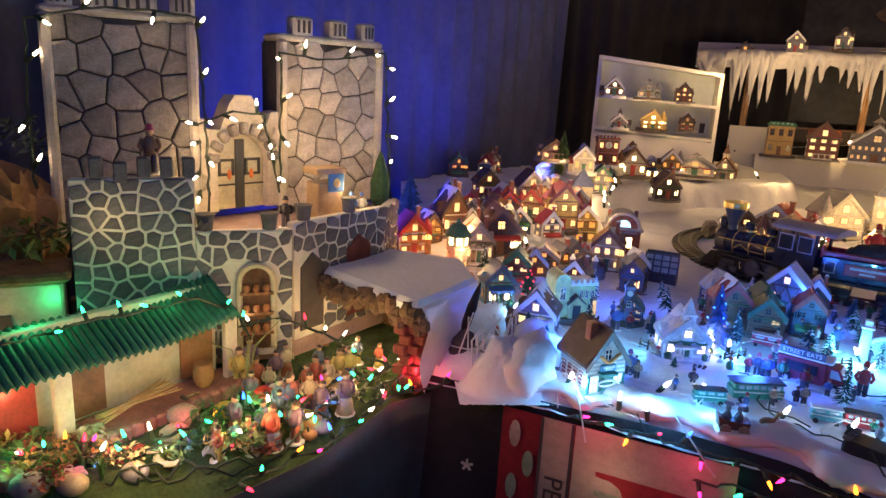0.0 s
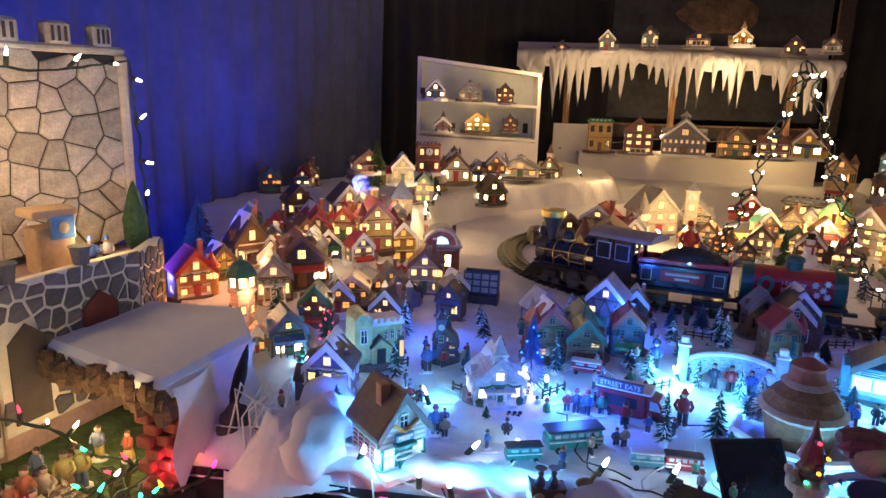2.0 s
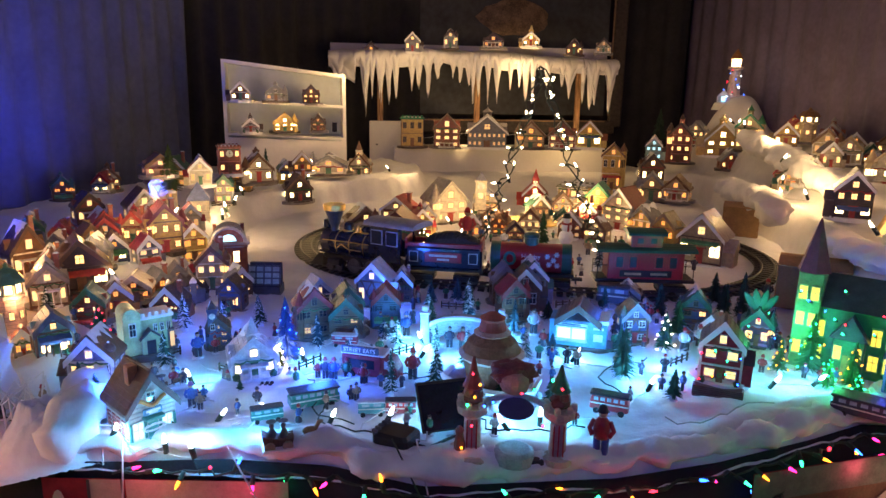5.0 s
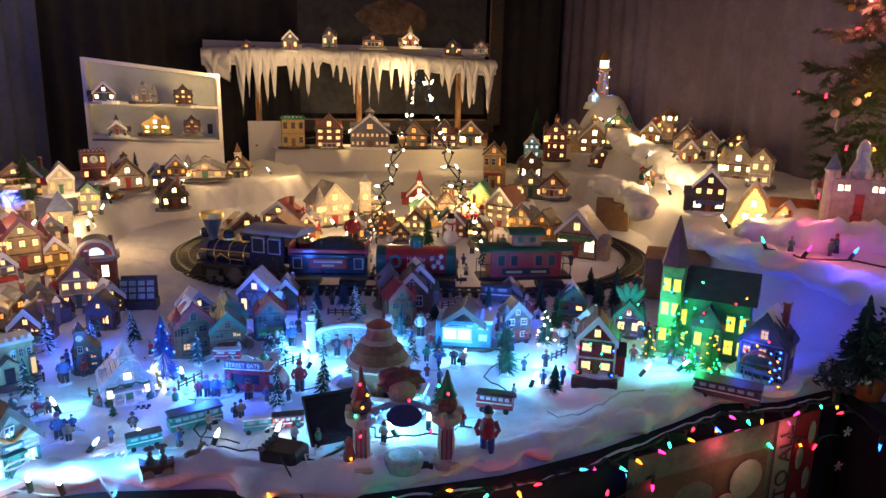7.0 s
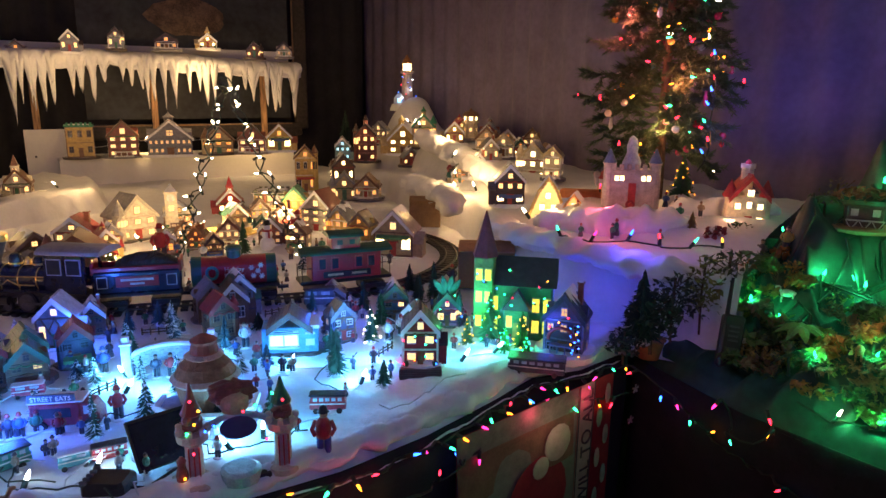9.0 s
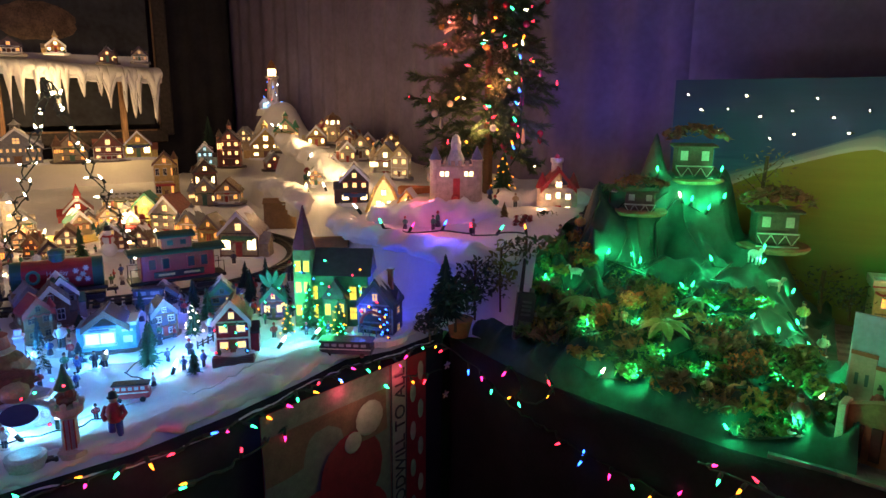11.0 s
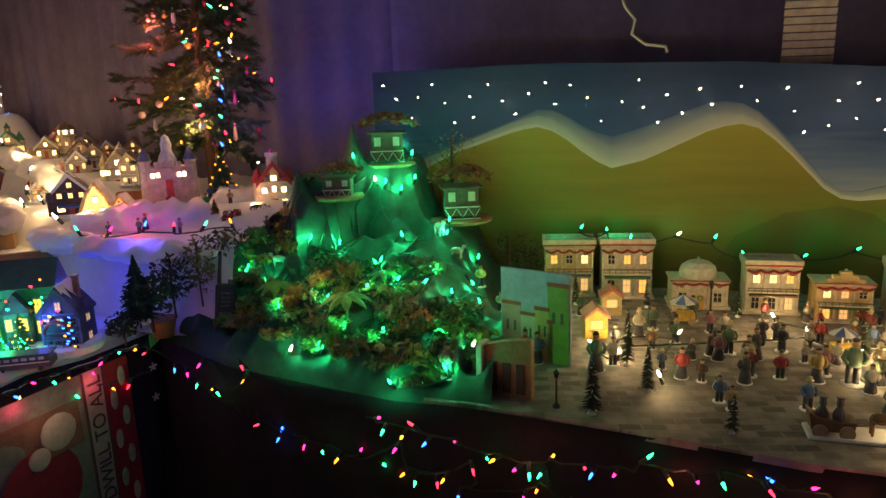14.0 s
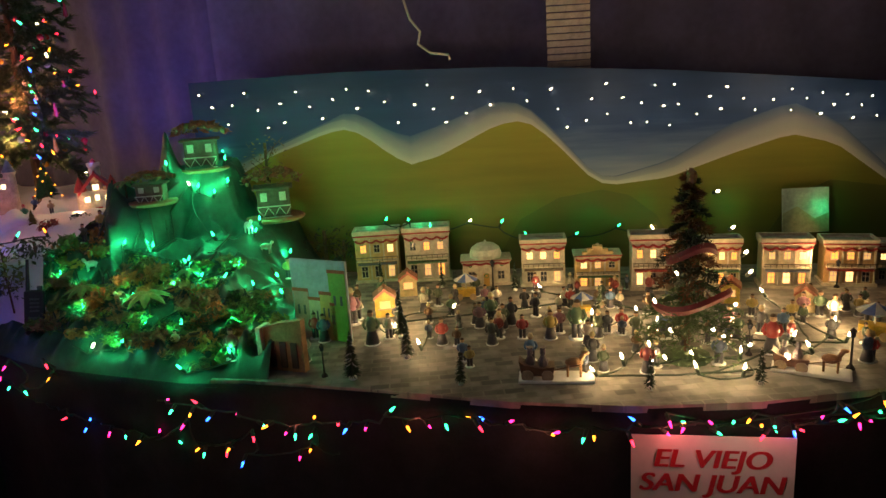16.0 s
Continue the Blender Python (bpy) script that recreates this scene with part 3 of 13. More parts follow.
def window(parent, x, y, z, w, h, rz, pane, frame_mat, arch=False):
    """A window: a proud frame with muntins, and its pane."""
    key = (round(w, 3), round(h, 3), arch, id(frame_mat), id(pane))
    if key not in WIN:
        t = max(0.0012, w * 0.11)
        f = lattice([-w / 2 - t, -w / 2, -t * 0.35, t * 0.35, w / 2, w / 2 + t], [-h / 2 - t * 1.6, -h / 2, h * 0.08 - t * 0.35, h * 0.08 + t * 0.35, h / 2, h / 2 + t * (2.2 if arch else 1)], {(1, 1), (3, 1), (1, 3), (3, 3)}, 0.004)
        p = Geo().box(0, 0.0005, 0, w, 0.0022, h)
        WIN[key] = (f.mesh("window", frame_mat), p.mesh("pane", pane))
    fm, pm = WIN[key]
    if not NEAR[0]:
        if key not in WINFAR:
            me = fm.copy()
            me.materials.append(pane)
            b = bmesh.new()
            b.from_mesh(me)
            k = len(b.faces)
            b.from_mesh(pm)
            b.faces.ensure_lookup_table()
            for f in b.faces[k:]:
                f.material_index = 1
            b.to_mesh(me)
            b.free()
            WINFAR[key] = me
        return part("window", WINFAR[key], None, parent, at=pose(x, y, z, 0, 0, rz))
    wo = part("window", fm, None, parent, at=pose(x, y, z, 0, 0, rz))
    part("pane", pm, None, wo)
    return wo


def snow_patch(parent, w, d, z, seed=0, name="snow_cap"):
    g = Geo()
    rnd = random.Random(seed)
    n = 14
    ring = [(0.5 * w * (0.8 + 0.25 * rnd.random()) * math.cos(2 * math.pi * i / n), 0.5 * d * (0.8 + 0.25 * rnd.random()) * math.sin(2 * math.pi * i / n)) for i in range(n)]
    g.slab(ring, z, z + 0.004)
    return part(name, g, SNOWCAP, parent)


def gable_roof(parent, w, d, z, rise, material, over=0.10, y=0.0, thick=0.006, snow=0, name="roof"):
    """Two slopes whose ridge runs from front to back, with eaves, ridge board and rows of shingles."""
    g = Geo()
    hw, hd = w / 2 * (1 + over), d / 2 * (1 + over)
    s = rise / (w / 2)
    e = z - s * (hw - w / 2)
    t = thick
    g.prism([(-hw, e), (0, z + rise), (hw, e), (hw, e + t), (0, z + rise + t * 1.3), (-hw, e + t)], y - hd, y + hd)
    ln = math.hypot(hw, z + rise - e)
    k = max(3, int(ln / 0.012))
    ang = math.degrees(math.atan2(z + rise - e, hw))
    sh = Geo()
    for sg in (-1, 1):
        for i in range(k):
            f = (i + 0.5) / k
            sh.box(sg * hw * f, y, z + rise - (z + rise - e) * f + t * 1.15, ln / k * 0.96, hd * 2.0, 0.0022, ry=sg * (ang + 3))
    for i in range(int(hd * 2 / 0.008)):
        sh.box(0, y - hd + 0.004 + i * 0.008, z + rise + t * 1.4, 0.007, 0.0068, 0.004)
    r = part(name, g, material, parent)
    tagged(part("shingles", sh, material, r), kind="stuff")
    q = thick * 1.5
    part("barge_board", Geo().prism([(-hw, e - q), (0, z + rise - q), (hw, e - q), (hw, e + t), (0, z + rise + t * 1.6), (-hw, e + t)], y - hd - 0.004, y - hd - 0.0005), SNOWCAP if snow and snow % 3 == 0 else material, r)
    if snow and snow % 5 in (0, 2):
        sg_ = Geo()
        rnd = random.Random(int(w * 1e4) + snow)
        for sg in (-1, 1):
            pts = 9
            low = [hw * (0.12 + 0.55 * rnd.random() ** 1.5) for _ in range(pts)]
            vs, fs = [], []
            for i in range(pts):
                yy = y - hd + 2 * hd * i / (pts - 1)
                for q in (0.0, 0.5, 1.0):
                    xx = low[i] * q
                    vs.append((sg * xx, yy, z + rise - s * xx + t * 1.9 + (0.004 if q < 1 else 0.0)))
            for i in range(pts - 1):
                for q in range(2):
                    a = i * 3 + q
                    fs.append((a, a + 1, a + 4, a + 3))
            sg_.add(vs, fs)
        part("roof_snow", sg_, SNOWCAP, r)
    return r


def chimney_part(parent, x, y, z0, h, w=0.014):
    g = Geo().box(x, y, z0 + h / 2, w, w, h, ch=0.001).box(x, y, z0 + h, w * 1.3, w * 1.3, 0.005)
    c = part("chimney", g, paint(0.35, 0.12, 0.08), parent)
    part("chimney_snow", Geo().ball(x, y, z0 + h + 0.003, w * 0.6, w * 0.6, 0.004, nu=8, nv=4), SNOWCAP, c)
    return c


def base_plate(parent, w, d, seed=1):
    g = Geo()
    rnd = random.Random(seed)
    n = 18
    ring = [(0.62 * w * (0.93 + 0.14 * rnd.random()) * math.cos(2 * math.pi * i / n), 0.66 * d * (0.93 + 0.14 * rnd.random()) * math.sin(2 * math.pi * i / n)) for i in range(n)]
    g.slab(ring, -0.012, 0.004)
    return part("base", g, (SNOWCAP, paint(0.10, 0.08, 0.07), paint(0.20, 0.19, 0.20))[seed % 3], parent, smooth=False)


HCOUNT = [0]


def house(x, y, z, rz, w, h, wall, roof, label="painted ceramic house", floors=1, chimney=False, steep=1.0, shop=False, domes=0, flat=False, timber=False, cupola=False, clock=False, wide=False, lit=1.0, glowm=None, kind_name="village_house"):
    """A ceramic village house: body, roof, door, windows and trim. Its front faces local -y."""
    HCOUNT[0] += 1
    rnd = random.Random(HCOUNT[0])
    glowm = glowm or rnd.choice([G_WARM, G_WARM, G_DIM, G_AMBER])
    NEAR[0] = math.hypot(x - 0.2, y) < 1.62 or kind_name != "village_house"
    root = thing(kind_name, pose(x, y, z, 0, 0, rz), label, "village house", "lit ceramic village houses")
    d = w * 0.8
    top = h * (0.86 if cupola or chimney else 0.97)
    wm, rm, tm = paint(*dark(wall, 0.72)), paint(*dark(roof, 0.8)), rnd.choice([paint(0.72, 0.70, 0.64), paint(0.16, 0.10, 0.07), paint(*dark(wall, 0.55)), paint(*[min(0.8, c * 1.5 + 0.05) for c in wall])])
    base_plate(root, w, d, HCOUNT[0])
    bw = w * 0.88
    if flat:
        wall_h = top * 0.9
        g = Geo().box(0, 0, wall_h / 2, bw, d * 0.88, wall_h, ch=0.002)
        part("body", g, wm, root)
        r = Geo().box(0, 0, wall_h + top * 0.02, bw * 1.08, d * 0.95, top * 0.05, ch=0.001)
        k = 6
        for i in range(k):
            r.box(-bw / 2 + bw * (i + 0.5) / k, -d * 0.45, wall_h + top * 0.07, bw / k * 0.55, 0.006, top * 0.06)
            r.box(-bw / 2 + bw * (i + 0.5) / k, d * 0.45, wall_h + top * 0.07, bw / k * 0.55, 0.006, top * 0.06)
        part("roof", r, rm, root)
        snow_patch(root, bw * 0.95, d * 0.8, wall_h + top * 0.046, HCOUNT[0])
    else:
        rise = min(top * 0.5, bw * 0.5 * steep * (0.8 if wide else 1.0))
        wall_h = top - rise
        part("body", Geo().prism([(-bw / 2, 0), (bw / 2, 0), (bw / 2, wall_h), (0, top - 0.004), (-bw / 2, wall_h)], -d * 0.44, d * 0.44), wm, root)
        gable_roof(root, bw, d * 0.9, wall_h, rise, rm, snow=HCOUNT[0])
        # a cross gable or dormer on each flank
        for sg in (-1, 1) if HCOUNT[0] % 3 == 2 or wide else ():
            dz = wall_h + rise * 0.25
            dm = Geo().prism([(-bw * 0.11, dz - rise * 0.3), (bw * 0.11, dz - rise * 0.3), (bw * 0.11, dz + rise * 0.06), (0, dz + rise * 0.28), (-bw * 0.11, dz + rise * 0.06)], -bw * 0.16, bw * 0.16)
            dob = part("dormer", dm, wm, root, at=pose(sg * bw * 0.36, 0, 0, 0, 0, 90))
        if not wide and HCOUNT[0] % 3 == 0:
            sg = rnd.choice((-1, 1))
            wg = Geo().prism([(-d * 0.24, 0), (d * 0.24, 0), (d * 0.24, wall_h * 0.62), (0, wall_h * 0.62 + d * 0.22), (-d * 0.24, wall_h * 0.62)], -bw * 0.18, bw * 0.18)
            wing = part("wing", wg, wm, root, at=pose(sg * bw * 0.56, -d * 0.12, 0, 0, 0, 90))
            we, wp = wall_h * 0.62 - d * 0.05, wall_h * 0.62 + d * 0.22
            wr = Geo().prism([(-d * 0.29, we), (0, wp), (d * 0.29, we), (d * 0.29, we + 0.005), (0, wp + 0.007), (-d * 0.29, we + 0.005)], -bw * 0.21, bw * 0.21)
            part("wing_roof", wr, rm, wing)
        elif not wide and HCOUNT[0] % 3 == 1:
            sg, tr_ = rnd.choice((-1, 1)), bw * 0.15
            tu = part("turret", Geo().lathe([(tr_, 0), (tr_, wall_h * 1.12), (tr_ * 1.12, wall_h * 1.14)], 10, sg * bw * 0.44, -d * 0.36), wm, root)
            part("turret_roof", Geo().lathe([(tr_ * 1.3, wall_h * 1.13), (tr_ * 0.95, wall_h * 1.13 + tr_ * 0.7), (tr_ * 0.4, wall_h * 1.13 + tr_ * 1.8), (0.0012, wall_h * 1.13 + tr_ * 2.6)], 10, sg * bw * 0.44, -d * 0.36), rm, tu)
            tl = Geo()
            for a in (-120, -90, -60):
                tl.box(sg * bw * 0.44 + tr_ * 0.97 * math.cos(radians(a)), -d * 0.36 + tr_ * 0.97 * math.sin(radians(a)), wall_h * 0.78, 0.004, tr_ * 0.30, wall_h * 0.22, rz=a)
            part("turret_window", tl, glowm if lit > 0.5 else DARKPANE, tu)
        elif not wide:
            po = Geo().box(0, -d * 0.56, wall_h * 0.42 / max(1, floors) * 1.7, bw * 0.62, d * 0.26, 0.004)
            for q in (-1, -0.34, 0.34, 1):
                po.cyl(q * bw * 0.28, -d * 0.66, 0.002, wall_h * 0.42 / max(1, floors) * 1.7, max(0.0014, bw * 0.018), n=6)
            po.box(0, -d * 0.56, 0.004, bw * 0.64, d * 0.28, 0.006)
            part("porch", po, tm, root)
    fy = -d * 0.44
    # string courses and corner posts
    tr = Geo()
    tr.box(0, fy - 0.001, 0.006, bw * 1.02, 0.006, 0.010)
    for i in range(1, floors + 1):
        if i * wall_h / floors < wall_h * 1.01:
            tr.box(0, fy - 0.001, i * wall_h / floors - 0.002, bw * 1.01, 0.005, 0.004)
    for sg in (-1, 1):
        tr.box(sg * (bw / 2 - 0.002), fy - 0.0005, wall_h / 2, 0.005, 0.004, wall_h)
    if timber:
        for sg in (-1, 1):
            tr.box(sg * bw * 0.25, fy - 0.0012, wall_h * 0.75, 0.003, 0.003, wall_h * 0.6, ry=sg * 25)
            tr.box(sg * bw * 0.08, fy - 0.0012, wall_h * 0.8, 0.003, 0.003, wall_h * 0.5, ry=-sg * 25)
    part("trim", tr, paint(0.16, 0.09, 0.06) if timber else tm, root)
    # door
    dw, dh = bw * 0.16, min(wall_h / floors * 0.78, bw * 0.36)
    dg = Geo().box(0, fy - 0.002, dh / 2 + 0.004, dw, 0.005, dh).box(0, fy - 0.003, dh + 0.006, dw * 1.5, 0.008, 0.004)
    door = part("door", dg, paint(*(rnd.choice([(0.4, 0.06, 0.05), (0.08, 0.2, 0.12), (0.2, 0.1, 0.05)]))), root)
    if NEAR[0]:
        part("door_wreath", Geo().tube([(0.3 * dw * math.cos(a), fy - 0.005, dh * 0.66 + 0.3 * dw * math.sin(a)) for a in np.linspace(0, 6.28, 9)], dw * 0.09, 5), paint(0.05, 0.22, 0.08), door)
    # windows, floor by floor
    fh = wall_h / floors
    cols = 4 if wide else (2 if bw < 0.09 else 3)
    for fl in range(floors):
        for c in range(cols * (2 if wide else 1)):
            n = cols * (2 if wide else 1)
            cx = -bw / 2 + bw * (c + 0.5) / n
            if fl == 0 and abs(cx) < dw * 0.9:
                continue
            pane = glowm if rnd.random() < lit else DARKPANE
            big = shop and fl == 0
            ww, wh = (bw * 0.22, fh * 0.42) if big else (bw / n * 0.42, fh * 0.36)
            window(root, cx, fy - 0.001, fl * fh + fh * 0.55, ww, wh, 0, (G_HOT if big and lit > 0.5 else pane), tm, arch=(fl == floors - 1 and floors > 1))
        for sg in (-1, 1):
            for yy in (-0.2, 0.2) if NEAR[0] else (0.0,):
                pane = glowm if rnd.random() < lit * 0.85 else DARKPANE
                window(root, sg * (bw / 2 + 0.001), yy * d, fl * fh + fh * 0.55, d * (0.14 if NEAR[0] else 0.2), fh * 0.36, 90 * sg, pane, tm)
    if not flat:
        window(root, 0, fy - 0.001, wall_h + (top - wall_h) * 0.32, bw * 0.14, (top - wall_h) * 0.32, 0, glowm if lit > 0.25 else DARKPANE, tm, arch=True)
    gl = rnd.choice([(0.04, 0.16, 0.06), (0.35, 0.04, 0.05)])
    if NEAR[0] or HCOUNT[0] % 2:
        part("garland", Geo().tube([(lerp(-bw * 0.46, bw * 0.46, t), fy - 0.005, wall_h * 0.97 - 0.006 * abs(math.sin(t * 9.42))) for t in np.linspace(0, 1, 13)], max(0.0016, bw * 0.018), 5), paint(*gl), root)
    for sg in (-1, 1) if NEAR[0] else ():
        part("bush", Geo().ball(sg * bw * 0.40, fy - bw * 0.06, bw * 0.07, bw * 0.085, bw * 0.06, bw * 0.10, nu=7, nv=5, rough=0.5, seed=HCOUNT[0] + sg), paint(0.04, 0.11, 0.05), root)
    if shop:
        aw, az, ad = bw * 0.42, fh * 0.88, 0.020
        n = 14
        vs = [(lerp(-aw, aw, k / n), y, z) for y, z in ((fy, az), (fy - ad, az - 0.008), (fy - ad, az - 0.012)) for k in range(n + 1)]
        vs = [(x, y, z - (0.003 if q >= 2 * (n + 1) and q % 2 else 0)) for q, (x, y, z) in enumerate(vs)]
        ag = Geo().add(vs + [(x, y + 0.0012, z - 0.0022) for x, y, z in vs], [(r * (n + 1) + k, r * (n + 1) + k + 1, (r + 1) * (n + 1) + k + 1, (r + 1) * (n + 1) + k) for r in range(2) for k in range(n)] + [(3 * (n + 1) + r * (n + 1) + k, 3 * (n + 1) + (r + 1) * (n + 1) + k, 3 * (n + 1) + (r + 1) * (n + 1) + k + 1, 3 * (n + 1) + r * (n + 1) + k + 1) for r in range(2) for k in range(n)] + [(2 * (n + 1) + k, 2 * (n + 1) + k + 1, 5 * (n + 1) + k + 1, 5 * (n + 1) + k) for k in range(n)])
        part("awning", ag, paint(*(rnd.choice([(0.5, 0.06, 0.05), (0.08, 0.15, 0.4), (0.1, 0.3, 0.15)]))), root)
    if clock:
        cf = part("clock", Geo().cyl(0, fy - 0.0005, wall_h * 0.78, wall_h * 0.78 + 0.004, bw * 0.16, n=16, rx=90), paint(0.75, 0.73, 0.65), root)
        part("clock_hand", Geo().box(0, fy - 0.005, wall_h * 0.78 + bw * 0.05, 0.002, 0.001, bw * 0.1).box(bw * 0.03, fy - 0.005, wall_h * 0.78, bw * 0.07, 0.001, 0.002), BLACK, cf)
    if chimney:
        chimney_part(root, bw * 0.28, d * 0.1, top * 0.62, h - top * 0.62, bw * 0.13)
    if cupola:
        r = bw * 0.11
        cg = Geo().cyl(0, 0, top * 0.9, h * 0.95, r, n=8)
        cu = part("cupola", cg, tm, root)
        part("cupola_roof", Geo().lathe([(r * 1.35, h * 0.95), (r * 1.0, h * 0.98), (r * 0.4, h * 1.03), (0.0015, h * 1.09)], 8), rm, cu)
        part("cupola_light", Geo().box(0, -r * 0.93, (top * 0.9 + h * 0.95) / 2 + 0.003, r * 0.5, 0.003, h * 0.045), glowm if lit > 0.3 else DARKPANE, cu)
    for i in range(domes):
        dx = (i - (domes - 1) / 2) * bw * 0.36
        r = bw * 0.13
        part("dome", Geo().lathe([(r, 0), (r, r * 0.9), (r * 1.2, r), (r * 1.05, r * 1.5), (r * 0.55, r * 2.0), (0.001, r * 2.25)], 10, dx, -d * 0.2, top * 0.68), rm, root)
        part("dome_knob", Geo().ball(dx, -d * 0.2, top * 0.68 + r * 2.3, r * 0.25, nu=6, nv=5), SNOWCAP, root)
    NEAR[0] = True
    return root


def tower(x, y, z, rz, w, h, wall, roof, label="tower", sides=8, lantern=False, lit=1.0, glowm=None):
    HCOUNT[0] += 1
    glowm = glowm or G_WARM
    root = thing("village_tower", pose(x, y, z, 0, 0, rz), label, "village tower", "lit ceramic village houses")
    r = w / 2 * 0.85
    base_plate(root, w, w, HCOUNT[0])
    k = 1.0 / math.cos(math.pi / sides)
    turn = math.pi / sides - math.pi / 2

    def ring(profile, ob_name, m, parent=root):
        g = Geo()
        g.lathe([(a * k, b) for a, b in profile], sides)
        ob = part(ob_name, g, m, parent)
        ob.rotation_euler = (0, 0, turn)
        return ob

    if lantern:
        ring([(r, 0), (r * 0.86, h * 0.50), (r * 1.08, h * 0.53), (r * 1.08, h * 0.57)], "body", paint(*wall))
        ring([(r * 0.9, h * 0.57), (r * 0.9, h * 0.74)], "lantern_room", paint(0.6, 0.55, 0.42))
        ring([(r * 1.15, h * 0.73), (r * 1.08, h * 0.77), (r * 0.7, h * 0.88), (r * 0.2, h * 0.93), (r * 0.16, h * 0.97), (0.001, h)], "roof", paint(*roof))
        levels = ((0.66, 0.12, G_HOT), (0.30, 0.10, glowm))
    else:
        ring([(r, 0), (r, h * 0.62), (r * 1.08, h * 0.64)], "body", paint(*wall))
        ring([(r * 1.12, h * 0.63), (r * 1.12, h * 0.66), (r * 0.5, h * 0.84), (0.001, h)], "roof", paint(*roof))
        levels = ((0.48, 0.13, glowm), (0.2, 0.13, glowm))
    for f, s, m in levels:
        for i in range(sides):
            a = 2 * math.pi * i / sides
            rr = r * (0.9 if lantern and f > 0.5 else (0.92 if lantern else 1.0)) + 0.001
            window(root, rr * math.sin(a), -rr * math.cos(a), h * f, r * (0.5 if f > 0.5 else 0.32), h * s, math.degrees(a), m if lit > 0.3 else DARKPANE, paint(0.25, 0.2, 0.16))
    g = Geo()
    for i in range(10):
        zz = h * 0.5 * (i + 0.5) / 10
        rr = (r * (1 - 0.14 * (i + 0.5) / 10) if lantern else r) * k + 0.0008
        g.lathe([(rr, zz), (rr, zz + 0.0012)], sides)
    ob = part("stone_course", g, paint(*dark(wall)), root)
    ob.rotation_euler = (0, 0, turn)
    return root


def church(x, y, z, rz, w, h, wall, roof, label="church", lit=1.0, glowm=None):
    root = house(x, y, z, rz, w, h * 0.66, wall, roof, label, lit=lit, glowm=glowm, steep=1.3, kind_name="village_church")
    d = w * 0.8
    s = w * 0.24
    st = part("steeple", Geo().box(0, -d * 0.30, h * 0.40, s, s, h * 0.66, ch=0.001).box(0, -d * 0.30, h * 0.73, s * 1.15, s * 1.15, 0.005), paint(*wall), root)
    part("spire", Geo().cyl(0, -d * 0.30, h * 0.73, h, s * 0.72, 0.001, n=4, rz=45), paint(*roof), st)
    window(root, 0, -d * 0.30 - s / 2 - 0.001, h * 0.62, s * 0.45, h * 0.11, 0, (glowm or G_WARM) if lit > 0.3 else DARKPANE, paint(0.7, 0.68, 0.6), arch=True)
    return root


def clocktower(x, y, z, rz, w, h, wall, roof, label="clock tower", lit=1.0, glowm=None):
    root = house(x, y, z, rz, w, h * 0.6, wall, roof, label, lit=lit, glowm=glowm, floors=2, kind_name="village_church")
    s, yy = w * 0.36, -w * 0.26
    st = part("clock_tower", Geo().box(-w * 0.2, yy, h * 0.40, s, s, h * 0.80, ch=0.001).box(-w * 0.2, yy, h * 0.80, s * 1.18, s * 1.18, 0.006), paint(*wall), root)
    part("spire", Geo().cyl(-w * 0.2, yy, h * 0.80, h, s * 0.75, 0.001, n=4, rz=45), paint(*roof), st)
    part("clock_face", Geo().cyl(-w * 0.2, yy - s / 2, h * 0.68, h * 0.68 + 0.003, s * 0.34, n=14, rx=90), paint(0.75, 0.75, 0.7), st)
    window(root, -w * 0.2, yy - s / 2 - 0.001, h * 0.45, s * 0.4, h * 0.12, 0, (glowm or G_WARM) if lit > 0.3 else DARKPANE, paint(0.5, 0.5, 0.5))
    return root


